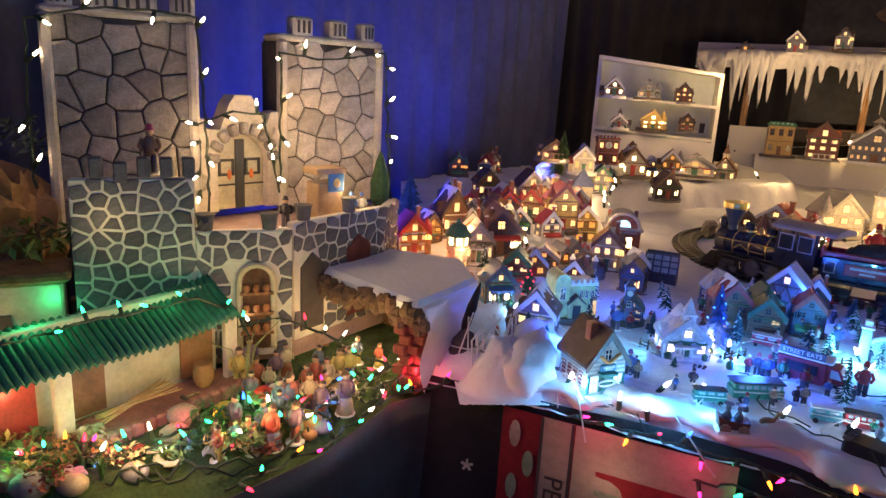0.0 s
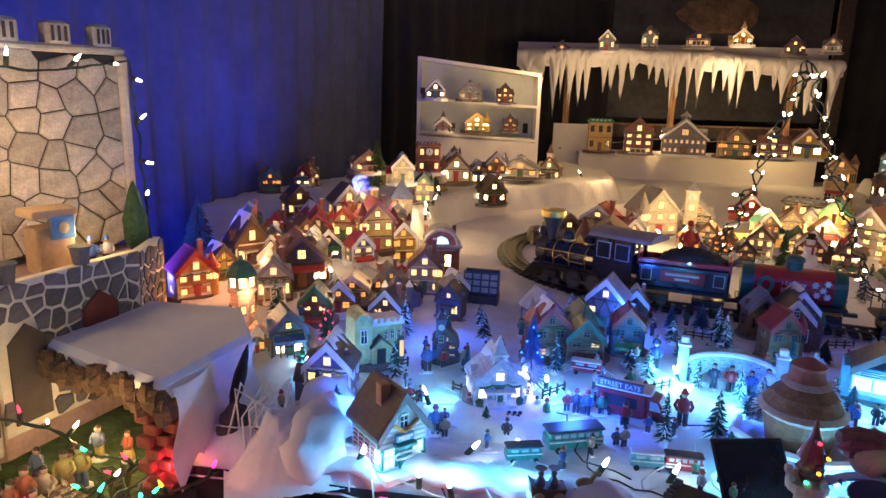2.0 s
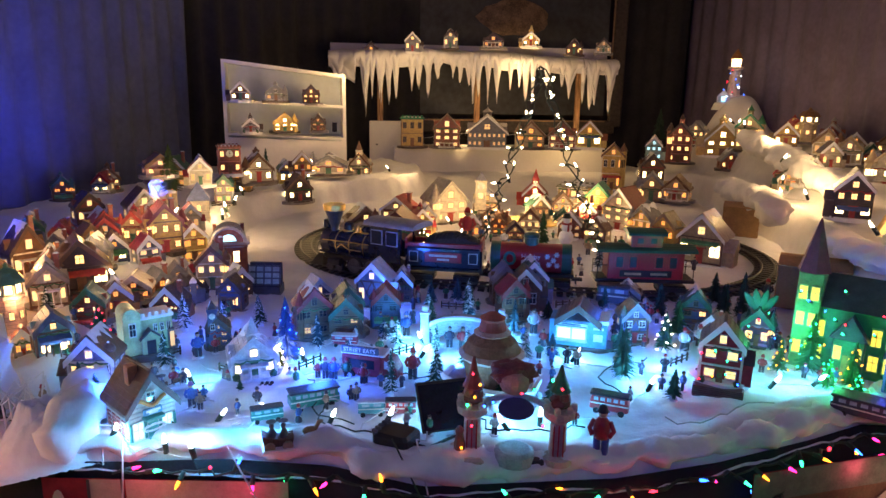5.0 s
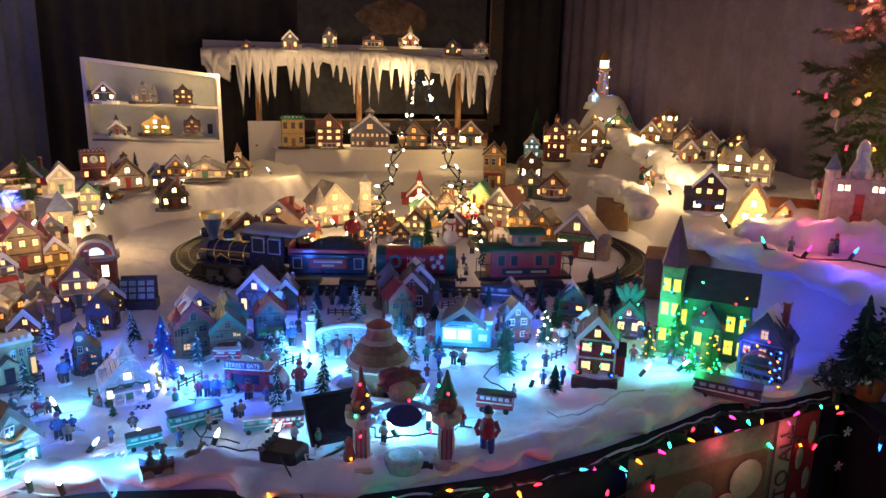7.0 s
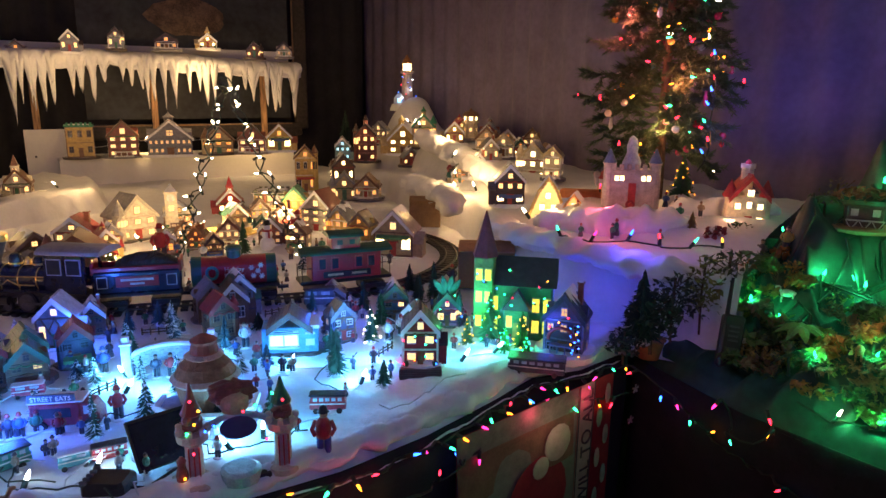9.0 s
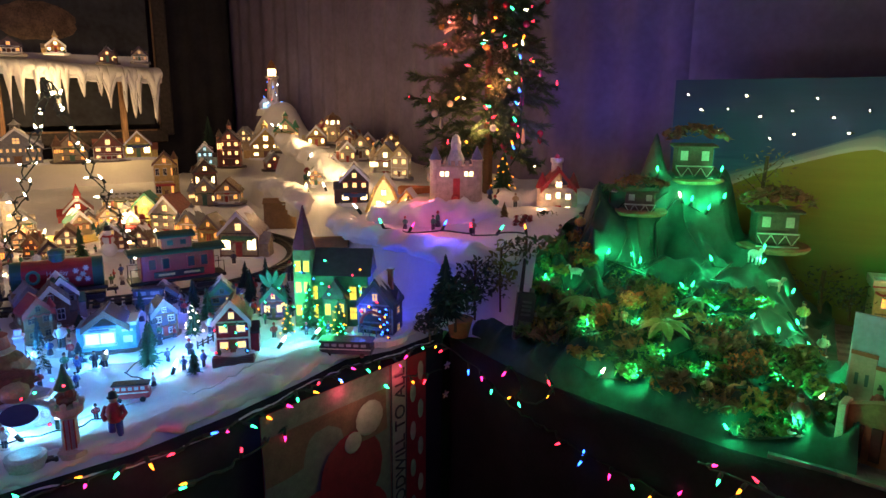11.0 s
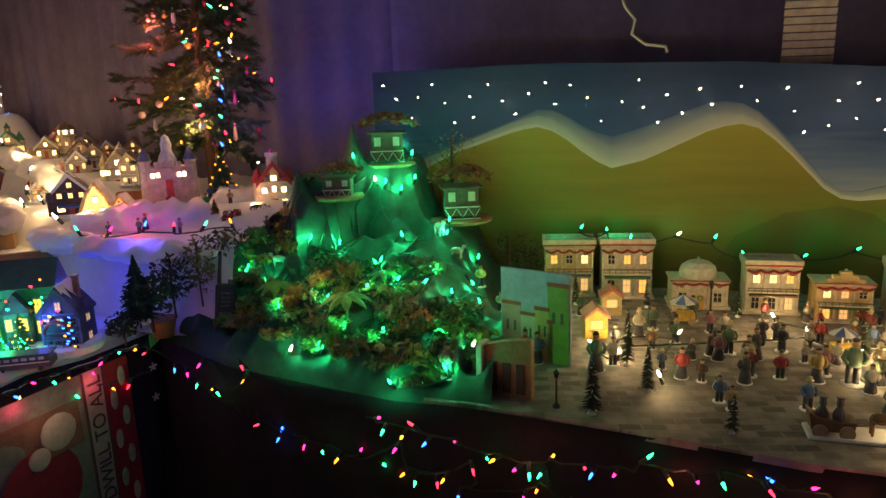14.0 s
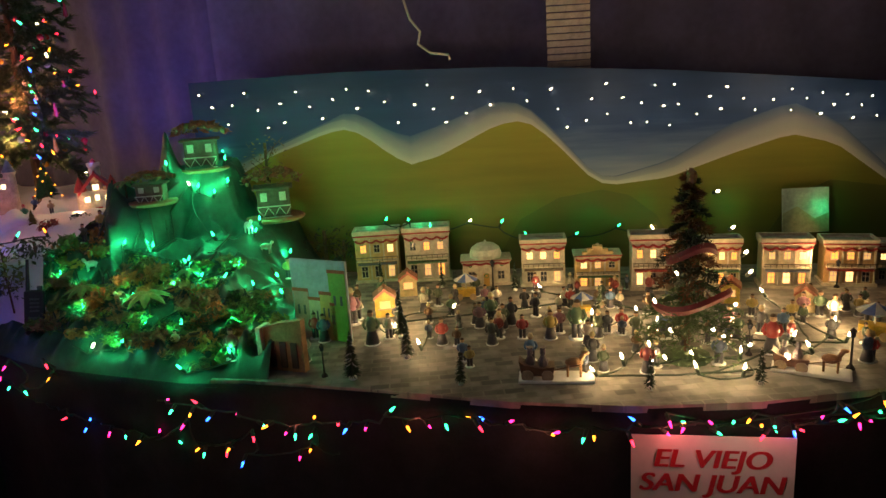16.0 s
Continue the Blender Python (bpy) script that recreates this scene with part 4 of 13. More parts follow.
def chapel(x, y, z, rz, w, h, wall, roof, label="chapel"):
    root = thing("village_chapel", pose(x, y, z, 0, 0, rz), label, "village house", "lit ceramic village houses")
    base_plate(root, w, w * 0.7, 7)
    d = w * 0.6
    arc = [(-w * 0.32 + w * 0.17 * math.cos(a), h * 0.8 + w * 0.17 * math.sin(a)) for a in np.linspace(0, math.pi, 9)]
    part("gable_wing", Geo().prism([(-w * 0.49, 0), (-w * 0.15, 0)] + arc, -d * 0.5, d * 0.5), paint(*wall), root)
    part("nave", Geo().box(w * 0.16, 0.004, h * 0.36, w * 0.62, d * 0.86, h * 0.72, ch=0.002), paint(*wall), root)
    r = Geo().box(w * 0.16, 0, h * 0.74, w * 0.66, d * 0.95, 0.008)
    for i in range(5):
        r.box(-w * 0.1 + i * w * 0.13, -d * 0.42, h * 0.80, w * 0.06, 0.012, h * 0.1)
    part("roof", r, SNOWCAP, root)
    part("porch", Geo().prism([(-0.02, 0), (0.02, 0), (0.02, h * 0.34), (0, h * 0.48), (-0.02, h * 0.34)], -d * 0.62, -d * 0.3), paint(*dark(wall, 1.1)), root)
    part("porch_roof", Geo().prism([(-0.025, h * 0.32), (0, h * 0.5), (0.025, h * 0.32), (0.025, h * 0.35), (0, h * 0.54), (-0.025, h * 0.35)], -d * 0.66, -d * 0.3), paint(*roof), root)
    part("door", Geo().box(0, -d * 0.625, h * 0.16, 0.02, 0.004, h * 0.30), paint(0.05, 0.05, 0.06), root)
    tm = paint(0.7, 0.7, 0.62)
    window(root, -w * 0.32, -d * 0.5 - 0.001, h * 0.55, w * 0.11, h * 0.24, 0, DARKPANE, tm, arch=True)
    for i in range(3):
        window(root, w * (0.12 + 0.13 * i), -d * 0.43 - 0.001, h * 0.52, w * 0.06, h * 0.14, 0, DARKPANE, tm)
    part("lattice", Geo().box(w * 0.42, -d * 0.46, h * 0.25, w * 0.12, 0.012, h * 0.42, ch=0.001), paint(0.10, 0.10, 0.10), root)
    part("lattice_light", Geo().box(w * 0.42, -d * 0.46 - 0.007, h * 0.25, w * 0.08, 0.002, h * 0.30), G_DIM, root)
    return root


def bank(x, y, z, rz, w, h, wall, roof, label="bank"):
    root = thing("village_bank", pose(x, y, z, 0, 0, rz), label, "village house", "lit ceramic village houses")
    base_plate(root, w, w * 0.8, 9)
    d = w * 0.75
    part("body", Geo().box(0, 0, h * 0.32, w * 0.88, d * 0.88, h * 0.64, ch=0.002), paint(*wall), root)
    part("cornice", Geo().box(0, 0, h * 0.64, w * 1.02, d * 1.0, h * 0.05, ch=0.002).box(0, 0, h * 0.58, w * 0.93, d * 0.93, h * 0.03), paint(0.42, 0.36, 0.36), root)
    arc = [(w * 0.40 * math.cos(a), h * 0.67 + h * 0.27 * math.sin(a)) for a in np.linspace(0, math.pi, 13)]
    part("pediment", Geo().prism(arc, -d * 0.46, d * 0.3), paint(*wall), root)
    ri = Geo().tube([(a, -d * 0.47, b) for a, b in arc], 0.006, 6)
    part("pediment_arch", ri, paint(0.5, 0.44, 0.44), root)
    part("roof", Geo().prism([(a * 1.04, b + 0.006) for a, b in arc], -d * 0.40, d * 0.40), paint(*roof), root)
    fan = [(w * 0.18 * math.cos(a), h * 0.69 + h * 0.13 * math.sin(a)) for a in np.linspace(0, math.pi, 9)]
    part("fan_window", Geo().prism(fan, -d * 0.465, -d * 0.44), G_ICE, root)
    for sg in (-1, 1):
        part("pilaster", Geo().box(sg * w * 0.40, -d * 0.45, h * 0.3, w * 0.08, 0.012, h * 0.58, ch=0.001), paint(*dark(wall, 0.8)), root)
        window(root, sg * w * 0.17, -d * 0.44 - 0.001, h * 0.40, w * 0.14, h * 0.20, 0, G_HOT, paint(0.12, 0.08, 0.08))
        part("chimney", Geo().box(sg * w * 0.34, d * 0.2, h * 0.8, 0.012, 0.012, h * 0.3), paint(*dark(wall, 0.7)), root)
    part("door", Geo().box(0, -d * 0.45, h * 0.13, w * 0.16, 0.006, h * 0.25), paint(0.06, 0.05, 0.05), root)
    part("step", Geo().box(0, -d * 0.5, 0.006, w * 0.4, 0.03, 0.012, ch=0.001), paint(0.4, 0.38, 0.4), root)
    return root


def antique(x, y, z, rz, w, h, wall, roof, label="shop"):
    root = thing("village_shop", pose(x, y, z, 0, 0, rz), label, "village house", "lit ceramic village houses")
    base_plate(root, w, w, 11)
    d, wh, rise = w * 1.0, h * 0.52, h * 0.40
    part("body", Geo().prism([(-w * 0.44, 0), (w * 0.44, 0), (w * 0.44, wh), (0, wh + rise - 0.004), (-w * 0.44, wh)], -d * 0.46, d * 0.46), paint(*wall), root)
    sid = Geo()
    for i in range(9):
        zz = 0.008 + i * wh / 9
        for sg in (-1, 1):
            sid.box(sg * w * 0.441, 0, zz, 0.003, d * 0.9, 0.003)
        sid.box(0, -d * 0.461, zz, w * 0.86, 0.003, 0.0022)
    part("siding", sid, paint(*dark(wall, 0.75)), root)
    gable_roof(root, w * 0.9, d * 0.95, wh, rise, paint(*roof), over=0.13)
    part("chimney", Geo().box(-w * 0.16, -d * 0.1, h * 0.86, 0.018, 0.018, h * 0.3, ch=0.001), paint(0.5, 0.25, 0.12), root)
    fy = -d * 0.46
    tm, gm = paint(0.72, 0.74, 0.7), paint(0.03, 0.22, 0.18)
    for cx in (-0.27, 0.27):
        window(root, cx * w, fy - 0.002, h * 0.22, w * 0.17, h * 0.22, 0, G_ICE, tm)
        for s in (-1, 1):
            part("shutter", Geo().box((cx + s * 0.13) * w, fy - 0.003, h * 0.22, w * 0.05, 0.004, h * 0.23), gm, root)
    part("door", Geo().box(0, fy - 0.003, h * 0.18, w * 0.17, 0.006, h * 0.32), gm, root)
    part("door_wreath", Geo().tube([(0.02 * math.cos(a) * w / 0.1, fy - 0.008, h * 0.23 + 0.006 * math.sin(a)) for a in np.linspace(0, 6.28, 9)], 0.0022, 5), paint(0.7, 0.7, 0.72), root)
    part("door_hood", Geo().box(0, fy - 0.008, h * 0.37, w * 0.36, 0.02, 0.006, ch=0.001), gm, root)
    sign = part("sign", Geo().box(0, fy - 0.006, h * 0.45, w * 0.34, 0.006, h * 0.09, ch=0.001), paint(0.10, 0.30, 0.45), root)
    part("sign_bar", Geo().box(0, fy - 0.0098, h * 0.465, w * 0.26, 0.0015, 0.004).box(0, fy - 0.0098, h * 0.44, w * 0.16, 0.0015, 0.004), paint(0.7, 0.7, 0.72), sign)
    window(root, 0, fy - 0.002, h * 0.62, w * 0.14, h * 0.14, 0, DARKPANE, tm, arch=True)
    part("garland", Geo().tube([(w * 0.24 * t, fy - 0.008, h * 0.55 - h * 0.05 * math.cos(t * 3.1) + 0.004) for t in np.linspace(-1, 1, 9)], 0.004, 6), paint(0.55, 0.25, 0.06), root)
    part("porch_step", Geo().box(0, fy - 0.012, 0.004, w * 0.9, 0.03, 0.012, ch=0.001), SNOWCAP, root)
    for i in range(4):
        window(root, -w * 0.441, (-0.3 + 0.2 * i) * d, h * 0.26, d * 0.10, h * 0.2, -90, DARKPANE, paint(0.4, 0.05, 0.05))
    return root


def kiosk(x, y, z, rz, w, h, wall, roof, label="kiosk"):
    root = thing("shop_kiosk", pose(x, y, z, 0, 0, rz), label, "village house", "lit ceramic village houses")
    d = w * 0.55
    base_plate(root, w, d, 13)
    part("body", Geo().box(0, 0, h * 0.32, w * 0.9, d * 0.85, h * 0.64, ch=0.002), paint(*wall), root)
    gable_roof(root, w * 0.66, d * 1.0, h * 0.62, h * 0.34, paint(*roof), over=0.12)
    part("side_roof", Geo().box(w * 0.36, 0, h * 0.66, w * 0.22, d, 0.01), SNOWCAP, root)
    fy = -d * 0.425
    part("counter_window", Geo().box(-w * 0.1, fy - 0.001, h * 0.34, w * 0.46, 0.004, h * 0.28), G_ICE, root)
    fr = Geo()
    for dx in (-0.33, -0.1, 0.13):
        fr.box(dx * w, fy - 0.004, h * 0.34, 0.004, 0.004, h * 0.30)
    fr.box(-w * 0.1, fy - 0.008, h * 0.19, w * 0.5, 0.014, 0.005).box(-w * 0.1, fy - 0.004, h * 0.49, w * 0.5, 0.006, 0.004)
    part("window_frame", fr, paint(0.5, 0.62, 0.7), root)
    sb = part("sign", Geo().box(-w * 0.1, fy - 0.004, h * 0.56, w * 0.5, 0.005, h * 0.07), paint(0.3, 0.5, 0.65), root)
    part("sign_bar", Geo().box(-w * 0.1, fy - 0.0072, h * 0.56, w * 0.3, 0.0012, 0.003), paint(0.05, 0.1, 0.2), sb)
    part("notice", Geo().box(w * 0.32, fy - 0.002, h * 0.28, w * 0.14, 0.003, h * 0.16).box(w * 0.32, fy - 0.002, h * 0.5, w * 0.16, 0.003, 0.006), paint(0.75, 0.78, 0.8), root)
    return root


def gingerbread(x, y, z, rz, w, h, wall, roof, label="gingerbread house"):
    root = thing("gingerbread_house", pose(x, y, z, 0, 0, rz), label, "village house", "lit ceramic village houses")
    base_plate(root, w, w * 0.9, 15)
    d = w * 0.8
    body = [(-w * 0.40, 0), (w * 0.40, 0), (w * 0.44, h * 0.3), (w * 0.2, h * 0.72), (0, h * 0.93), (-w * 0.2, h * 0.72), (-w * 0.44, h * 0.3)]
    # the lit look of the walls is put in as their own emission
    part("body", Geo().prism(body, -d * 0.42, d * 0.42), glow("self_glow_gingerbread", tuple(min(1, c * 1.2) for c in wall), 1.3), root)
    edge = [(-w * 0.50, h * 0.28), (-w * 0.24, h * 0.74), (0, h * 0.98), (w * 0.24, h * 0.74), (w * 0.50, h * 0.28)]
    icing = Geo().tube([(a, -d * 0.45, b) for a, b in edge], w * 0.045, 6)
    for (a, b), (c, e) in zip(edge, edge[1:]):
        for k in range(4):
            t = (k + 0.5) / 4
            icing.ball(lerp(a, c, t), -d * 0.47, lerp(b, e, t) - w * 0.03, w * 0.04, nu=6, nv=5)
    part("icing", icing, mat("yellow_icing", tuple(min(1, c * 1.1) for c in roof), rough=0.4), root)
    rf = Geo()
    for (a, b), (c, e) in zip(edge, edge[1:]):
        rf.add([(a, -d * 0.45, b), (c, -d * 0.45, e), (c, d * 0.45, e), (a, d * 0.45, b), (a, -d * 0.45, b + 0.008), (c, -d * 0.45, e + 0.008), (c, d * 0.45, e + 0.008), (a, d * 0.45, b + 0.008)],
               [(0, 1, 2, 3), (4, 7, 6, 5), (0, 4, 5, 1), (1, 5, 6, 2), (2, 6, 7, 3), (3, 7, 4, 0)])
    part("roof", rf, SNOWCAP, root)
    fy = -d * 0.42
    tm = paint(0.75, 0.6, 0.3)
    part("door", Geo().box(0, fy - 0.002, h * 0.13, w * 0.2, 0.006, h * 0.26), G_HOT, root)
    for cx in (-0.25, 0.25):
        window(root, cx * w, fy - 0.001, h * 0.22, w * 0.14, h * 0.14, 0, G_HOT, tm, arch=True)
    for k, zz in ((0.15, 0.45), (-0.15, 0.45), (0, 0.66)):
        window(root, k * w, fy - 0.001, h * zz, w * 0.12, h * 0.1, 0, G_HOT, tm, arch=True)
    return root


def redcastle(x, y, z, rz, w, h, wall, roof, label="toy castle"):
    root = thing("toy_castle", pose(x, y, z, 0, 0, rz), label, "toy castle", "lit ceramic village houses")
    base_plate(root, w, w * 0.8, 17)
    wm, rm = paint(*wall), paint(*roof)
    part("keep", Geo().box(0, 0, h * 0.24, w * 0.8, w * 0.6, h * 0.48, ch=0.003), wm, root)
    gable_roof(root, w * 0.84, w * 0.66, h * 0.46, h * 0.30, rm)
    for sx in (-0.4, 0.4):
        t = part("turret", Geo().lathe([(w * 0.13, 0), (w * 0.12, h * 0.46), (w * 0.15, h * 0.48)], 12, sx * w, -w * 0.16), wm, root)
        part("turret_roof", Geo().lathe([(w * 0.18, h * 0.47), (w * 0.10, h * 0.6), (0.001, h * 0.72)], 12, sx * w, -w * 0.16), rm, t)
    tt = part("tall_tower", Geo().lathe([(w * 0.15, h * 0.4), (w * 0.14, h * 0.86), (w * 0.17, h * 0.87), (w * 0.17, h * 0.93)], 12, 0, w * 0.1), wm, root)
    part("tower_cap", Geo().lathe([(w * 0.07, h * 0.92), (w * 0.07, h * 0.96), (0.001, h)], 10, 0, w * 0.1), rm, tt)
    fy = -w * 0.3
    part("door", Geo().box(0, fy - 0.003, h * 0.10, w * 0.18, 0.006, h * 0.2, ch=0.002), paint(0.5, 0.05, 0.04), root)
    for cx in (-0.25, 0.25):
        for zz in (0.14, 0.34):
            window(root, cx * w, fy - 0.001, h * zz, w * 0.12, h * 0.08, 0, G_HOT, wm, arch=True)
    window(root, 0, fy - 0.002, h * 0.36, w * 0.1, h * 0.09, 0, G_HOT, wm, arch=True)
    window(root, 0, -w * 0.35 - 0.002, h * 0.54, w * 0.14, h * 0.08, 0, G_HOT, wm, arch=True)
    return root


# ---- the ceramic houses ----
house(-0.027, 2.015, 0.860, 21, 0.117, 0.141, (0.75,0.35,0.10), (0.45, 0.05, 0.06), label="orange brick house with red roof and glowing windows", floors=2, chimney=True)
house(0.121, 2.239, 0.875, 22, 0.120, 0.177, (0.22, 0.12, 0.07), (0.10, 0.07, 0.07), label="brown chalet with steep dark roof and lit gable", steep=1.5, chimney=True)
tower(0.103, 1.761, 0.840, 3, 0.073, 0.184, (0.70,0.45,0.38), (0.06,0.16,0.12), label="octagonal brick tower with green roof and lit top room", sides=8, lantern=True)
house(0.262, 2.068, 0.860, 3, 0.171, 0.153, (0.10, 0.07, 0.07), (0.22, 0.12, 0.07), label="dark brown station house with bright shop front", shop=True, domes=2)
house(0.355, 2.550, 0.890, 7, 0.130, 0.131, (0.75, 0.52, 0.16), (0.45, 0.05, 0.06), label="yellow house with snow-streaked red roof", chimney=True)
house(0.520, 2.883, 0.900, 9, 0.141, 0.132, (0.75, 0.68, 0.52), (0.22, 0.12, 0.07), label="cream timber-framed house with brown roof", timber=True)
house(0.539, 2.360, 0.845, 7, 0.137, 0.215, (0.75, 0.52, 0.16), (0.25,0.05,0.07), label="tall yellow town house with maroon roof", floors=2, shop=True, chimney=True)
house(0.189, 1.559, 0.840, 10, 0.087, 0.111, (0.25,0.55,0.62), (0.10, 0.13, 0.25), label="pale blue cottage with a large lit window", shop=True, glowm=G_WARM)
house(0.129, 1.596, 0.840, 3, 0.044, 0.062, (0.75, 0.76, 0.78), (0.45, 0.05, 0.06), label="small white porch house with red roof")
chapel(0.386, 1.558, 0.820, 8, 0.118, 0.123, (0.50, 0.56, 0.28), (0.10, 0.07, 0.07), label="pale green chapel with rounded gable and dark roof")
tower(0.526, 1.961, 0.800, -9, 0.072, 0.098, (0.30, 0.30, 0.33), (0.10, 0.07, 0.07), label="grey stone kiosk with dark pointed roof", sides=6)
house(0.404, 1.965, 0.840, -16, 0.104, 0.069, (0.22, 0.12, 0.07), (0.55,0.5,0.48), label="low brown cottage with snowy roof")
house(0.340, 1.854, 0.840, 1, 0.089, 0.084, (0.75,0.35,0.10), (0.22, 0.12, 0.07), label="small orange shop with lit windows")
bank(0.725, 2.196, 0.810, -13, 0.134, 0.186, (0.35, 0.12, 0.08), (0.12,0.14,0.2), label="red brick bank with arched pediment")
clocktower(0.559, 1.577, 0.800, -13, 0.063, 0.122, (0.10, 0.13, 0.25), (0.10, 0.07, 0.07), label="dark blue church with a clock tower", lit=0.3)
house(0.656, 1.842, 0.800, -34, 0.080, 0.100, (0.10, 0.13, 0.25), (0.10, 0.07, 0.07), label="dark blue house with unlit windows", lit=0.4)
house(0.272, 1.418, 0.800, -23, 0.105, 0.130, (0.30,0.26,0.34), (0.22, 0.12, 0.07), label="brown-roofed mansion with small domes", floors=2, domes=3, lit=0.4)
antique(0.332, 1.162, 0.800, 18, 0.102, 0.147, (0.62,0.66,0.62), (0.10, 0.07, 0.07), label="pale antique shop with dark roof and green shutters")
house(0.566, 1.992, 0.800, 10, 0.077, 0.069, (0.30, 0.30, 0.33), (0.10, 0.07, 0.07), label="small grey stone house", lit=0.4)
church(0.578, 1.303, 0.825, -8, 0.112, 0.138, (0.75, 0.76, 0.78), (0.6,0.62,0.68), label="white snow-roofed church with bright doorway", glowm=G_HOT)
house(1.050, 1.684, 0.800, -42, 0.110, 0.141, (0.30, 0.30, 0.33), (0.6,0.62,0.7), label="stone cottage with snow-covered roof", timber=True, lit=0.4)
house(0.882, 1.752, 0.800, -1, 0.097, 0.094, (0.10, 0.13, 0.25), (0.55,0.6,0.68), label="low blue house with snowy roof", lit=0.4)
kiosk(1.401, 1.153, 0.800, -46, 0.164, 0.115, (0.12,0.38,0.62), (0.10, 0.07, 0.07), label="blue shop kiosk with dark gable roof")
house(1.774, 1.359, 0.800, -49, 0.093, 0.068, (0.10, 0.07, 0.07), (0.30, 0.30, 0.33), label="dark grey snowy cottage", lit=0.3)
house(0.946, 3.171, 1.041, -7, 0.115, 0.144, (0.35, 0.12, 0.08), (0.35, 0.12, 0.08), label="red brick clock hall with battlements", flat=True, clock=True, floors=2)
house(1.084, 3.207, 0.990, -4, 0.155, 0.159, (0.75, 0.68, 0.52), (0.22, 0.12, 0.07), label="cream station house with cupola and bright window", cupola=True, glowm=G_HOT)
house(1.312, 3.296, 0.868, -2, 0.145, 0.156, (0.10, 0.07, 0.07), (0.2,0.12,0.10), label="dark log cabin with red chimney", chimney=True, glowm=G_HOT)
house(1.398, 3.464, 0.998, -18, 0.111, 0.105, (0.75, 0.52, 0.16), (0.22, 0.12, 0.07), label="small yellow house with snowy gables")
house(1.639, 3.696, 0.955, -25, 0.228, 0.113, (0.75, 0.68, 0.52), (0.30, 0.30, 0.33), label="low cream house with grey roof", cupola=True)
church(1.911, 3.880, 0.901, -32, 0.152, 0.226, (0.75, 0.68, 0.52), (0.22, 0.12, 0.07), label="cream church with steeple and lit windows")
tower(0.724, 2.746, 0.868, -9, 0.095, 0.199, (0.75, 0.68, 0.52), (0.2,0.25,0.45), label="white town house with blue pointed roof", sides=4)
house(0.532, 2.330, 0.887, 4, 0.125, 0.171, (0.75, 0.52, 0.16), (0.25,0.06,0.08), label="yellow house with red roof behind the bank", floors=2)
house(0.585, 2.777, 1.097, 4, 0.123, 0.082, (0.70,0.45,0.38), (0.22, 0.12, 0.07), label="pink house with snowy brown roof")
house(0.772, 2.945, 1.027, -9, 0.105, 0.118, (0.75, 0.68, 0.52), (0.45, 0.05, 0.06), label="cream house with red roof on the snow bank")
house(1.484, 2.427, 0.800, -35, 0.231, 0.150, (0.22, 0.12, 0.07), (0.22,0.10,0.08), label="brown half-timbered inn with thatched roof", timber=True, lit=0.3)
house(1.446, 2.738, 0.800, -7, 0.166, 0.117, (0.22, 0.12, 0.07), (0.30,0.22,0.18), label="low brown farmhouse among bushes", lit=0.3)
house(1.734, 2.929, 0.800, -46, 0.178, 0.134, (0.75, 0.68, 0.52), (0.45, 0.05, 0.06), label="cream chalet with bright red roof", chimney=True)
house(1.927, 2.815, 0.800, -4, 0.207, 0.208, (0.75, 0.68, 0.52), (0.45,0.42,0.36), label="cream guest house with snowy roof", floors=2, glowm=G_WARM)
clocktower(2.246, 2.909, 0.800, -33, 0.163, 0.224, (0.75, 0.68, 0.52), (0.35,0.36,0.42), label="cream town hall with tall pointed tower")
church(2.632, 2.991, 0.800, -37, 0.157, 0.216, (0.6,0.08,0.06), (0.5,0.06,0.05), label="red church with tall tower and bright windows", glowm=G_HOT)
house(2.724, 2.738, 0.800, -50, 0.208, 0.158, (0.75, 0.52, 0.16), (0.25,0.25,0.2), label="yellow flat-roofed ceramic hotel with lit windows", flat=True, floors=2)
house(2.723, 2.545, 0.800, -57, 0.140, 0.184, (0.75, 0.52, 0.16), (0.06, 0.30, 0.16), label="yellow twin-gabled town house", floors=2)
house(2.625, 2.253, 0.800, -75, 0.185, 0.203, (0.75, 0.68, 0.52), (0.35, 0.12, 0.08), label="cream apartment house with brick-red roof", floors=3)
house(2.570, 2.061, 0.800, -76, 0.134, 0.167, (0.75, 0.52, 0.16), (0.2,0.2,0.22), label="yellow house with grey slate roof", floors=2, cupola=True)
house(2.583, 1.945, 0.800, -73, 0.125, 0.132, (0.75, 0.52, 0.16), (0.25,0.2,0.16), label="yellow cottage with steep gables")
house(2.445, 1.624, 0.800, -66, 0.190, 0.197, (0.62, 0.50, 0.30), (0.5,0.42,0.38), label="wooden boat hall with snowy gable and lit porch", shop=True, timber=True)
house(3.416, 2.845, 0.800, -47, 0.193, 0.172, (0.62, 0.50, 0.30), (0.30, 0.30, 0.33), label="small tan house with lit windows")
house(3.481, 2.702, 0.820, -58, 0.176, 0.148, (0.62, 0.50, 0.30), (0.22, 0.12, 0.07), label="tan cottage below the snow hill")
house(3.840, 3.256, 0.996, -46, 0.121, 0.160, (0.5,0.75,0.65), (0.10, 0.07, 0.07), label="small house with green-lit windows", floors=2, glowm=G_ICE)
house(4.045, 3.211, 0.975, -53, 0.172, 0.314, (0.35, 0.12, 0.08), (0.10, 0.07, 0.07), label="tall narrow red-brick town house", floors=3, cupola=True)
house(3.631, 3.068, 0.865, -36, 0.168, 0.197, (0.22, 0.12, 0.07), (0.10, 0.07, 0.07), label="brown cottage with one bright window", glowm=G_HOT)
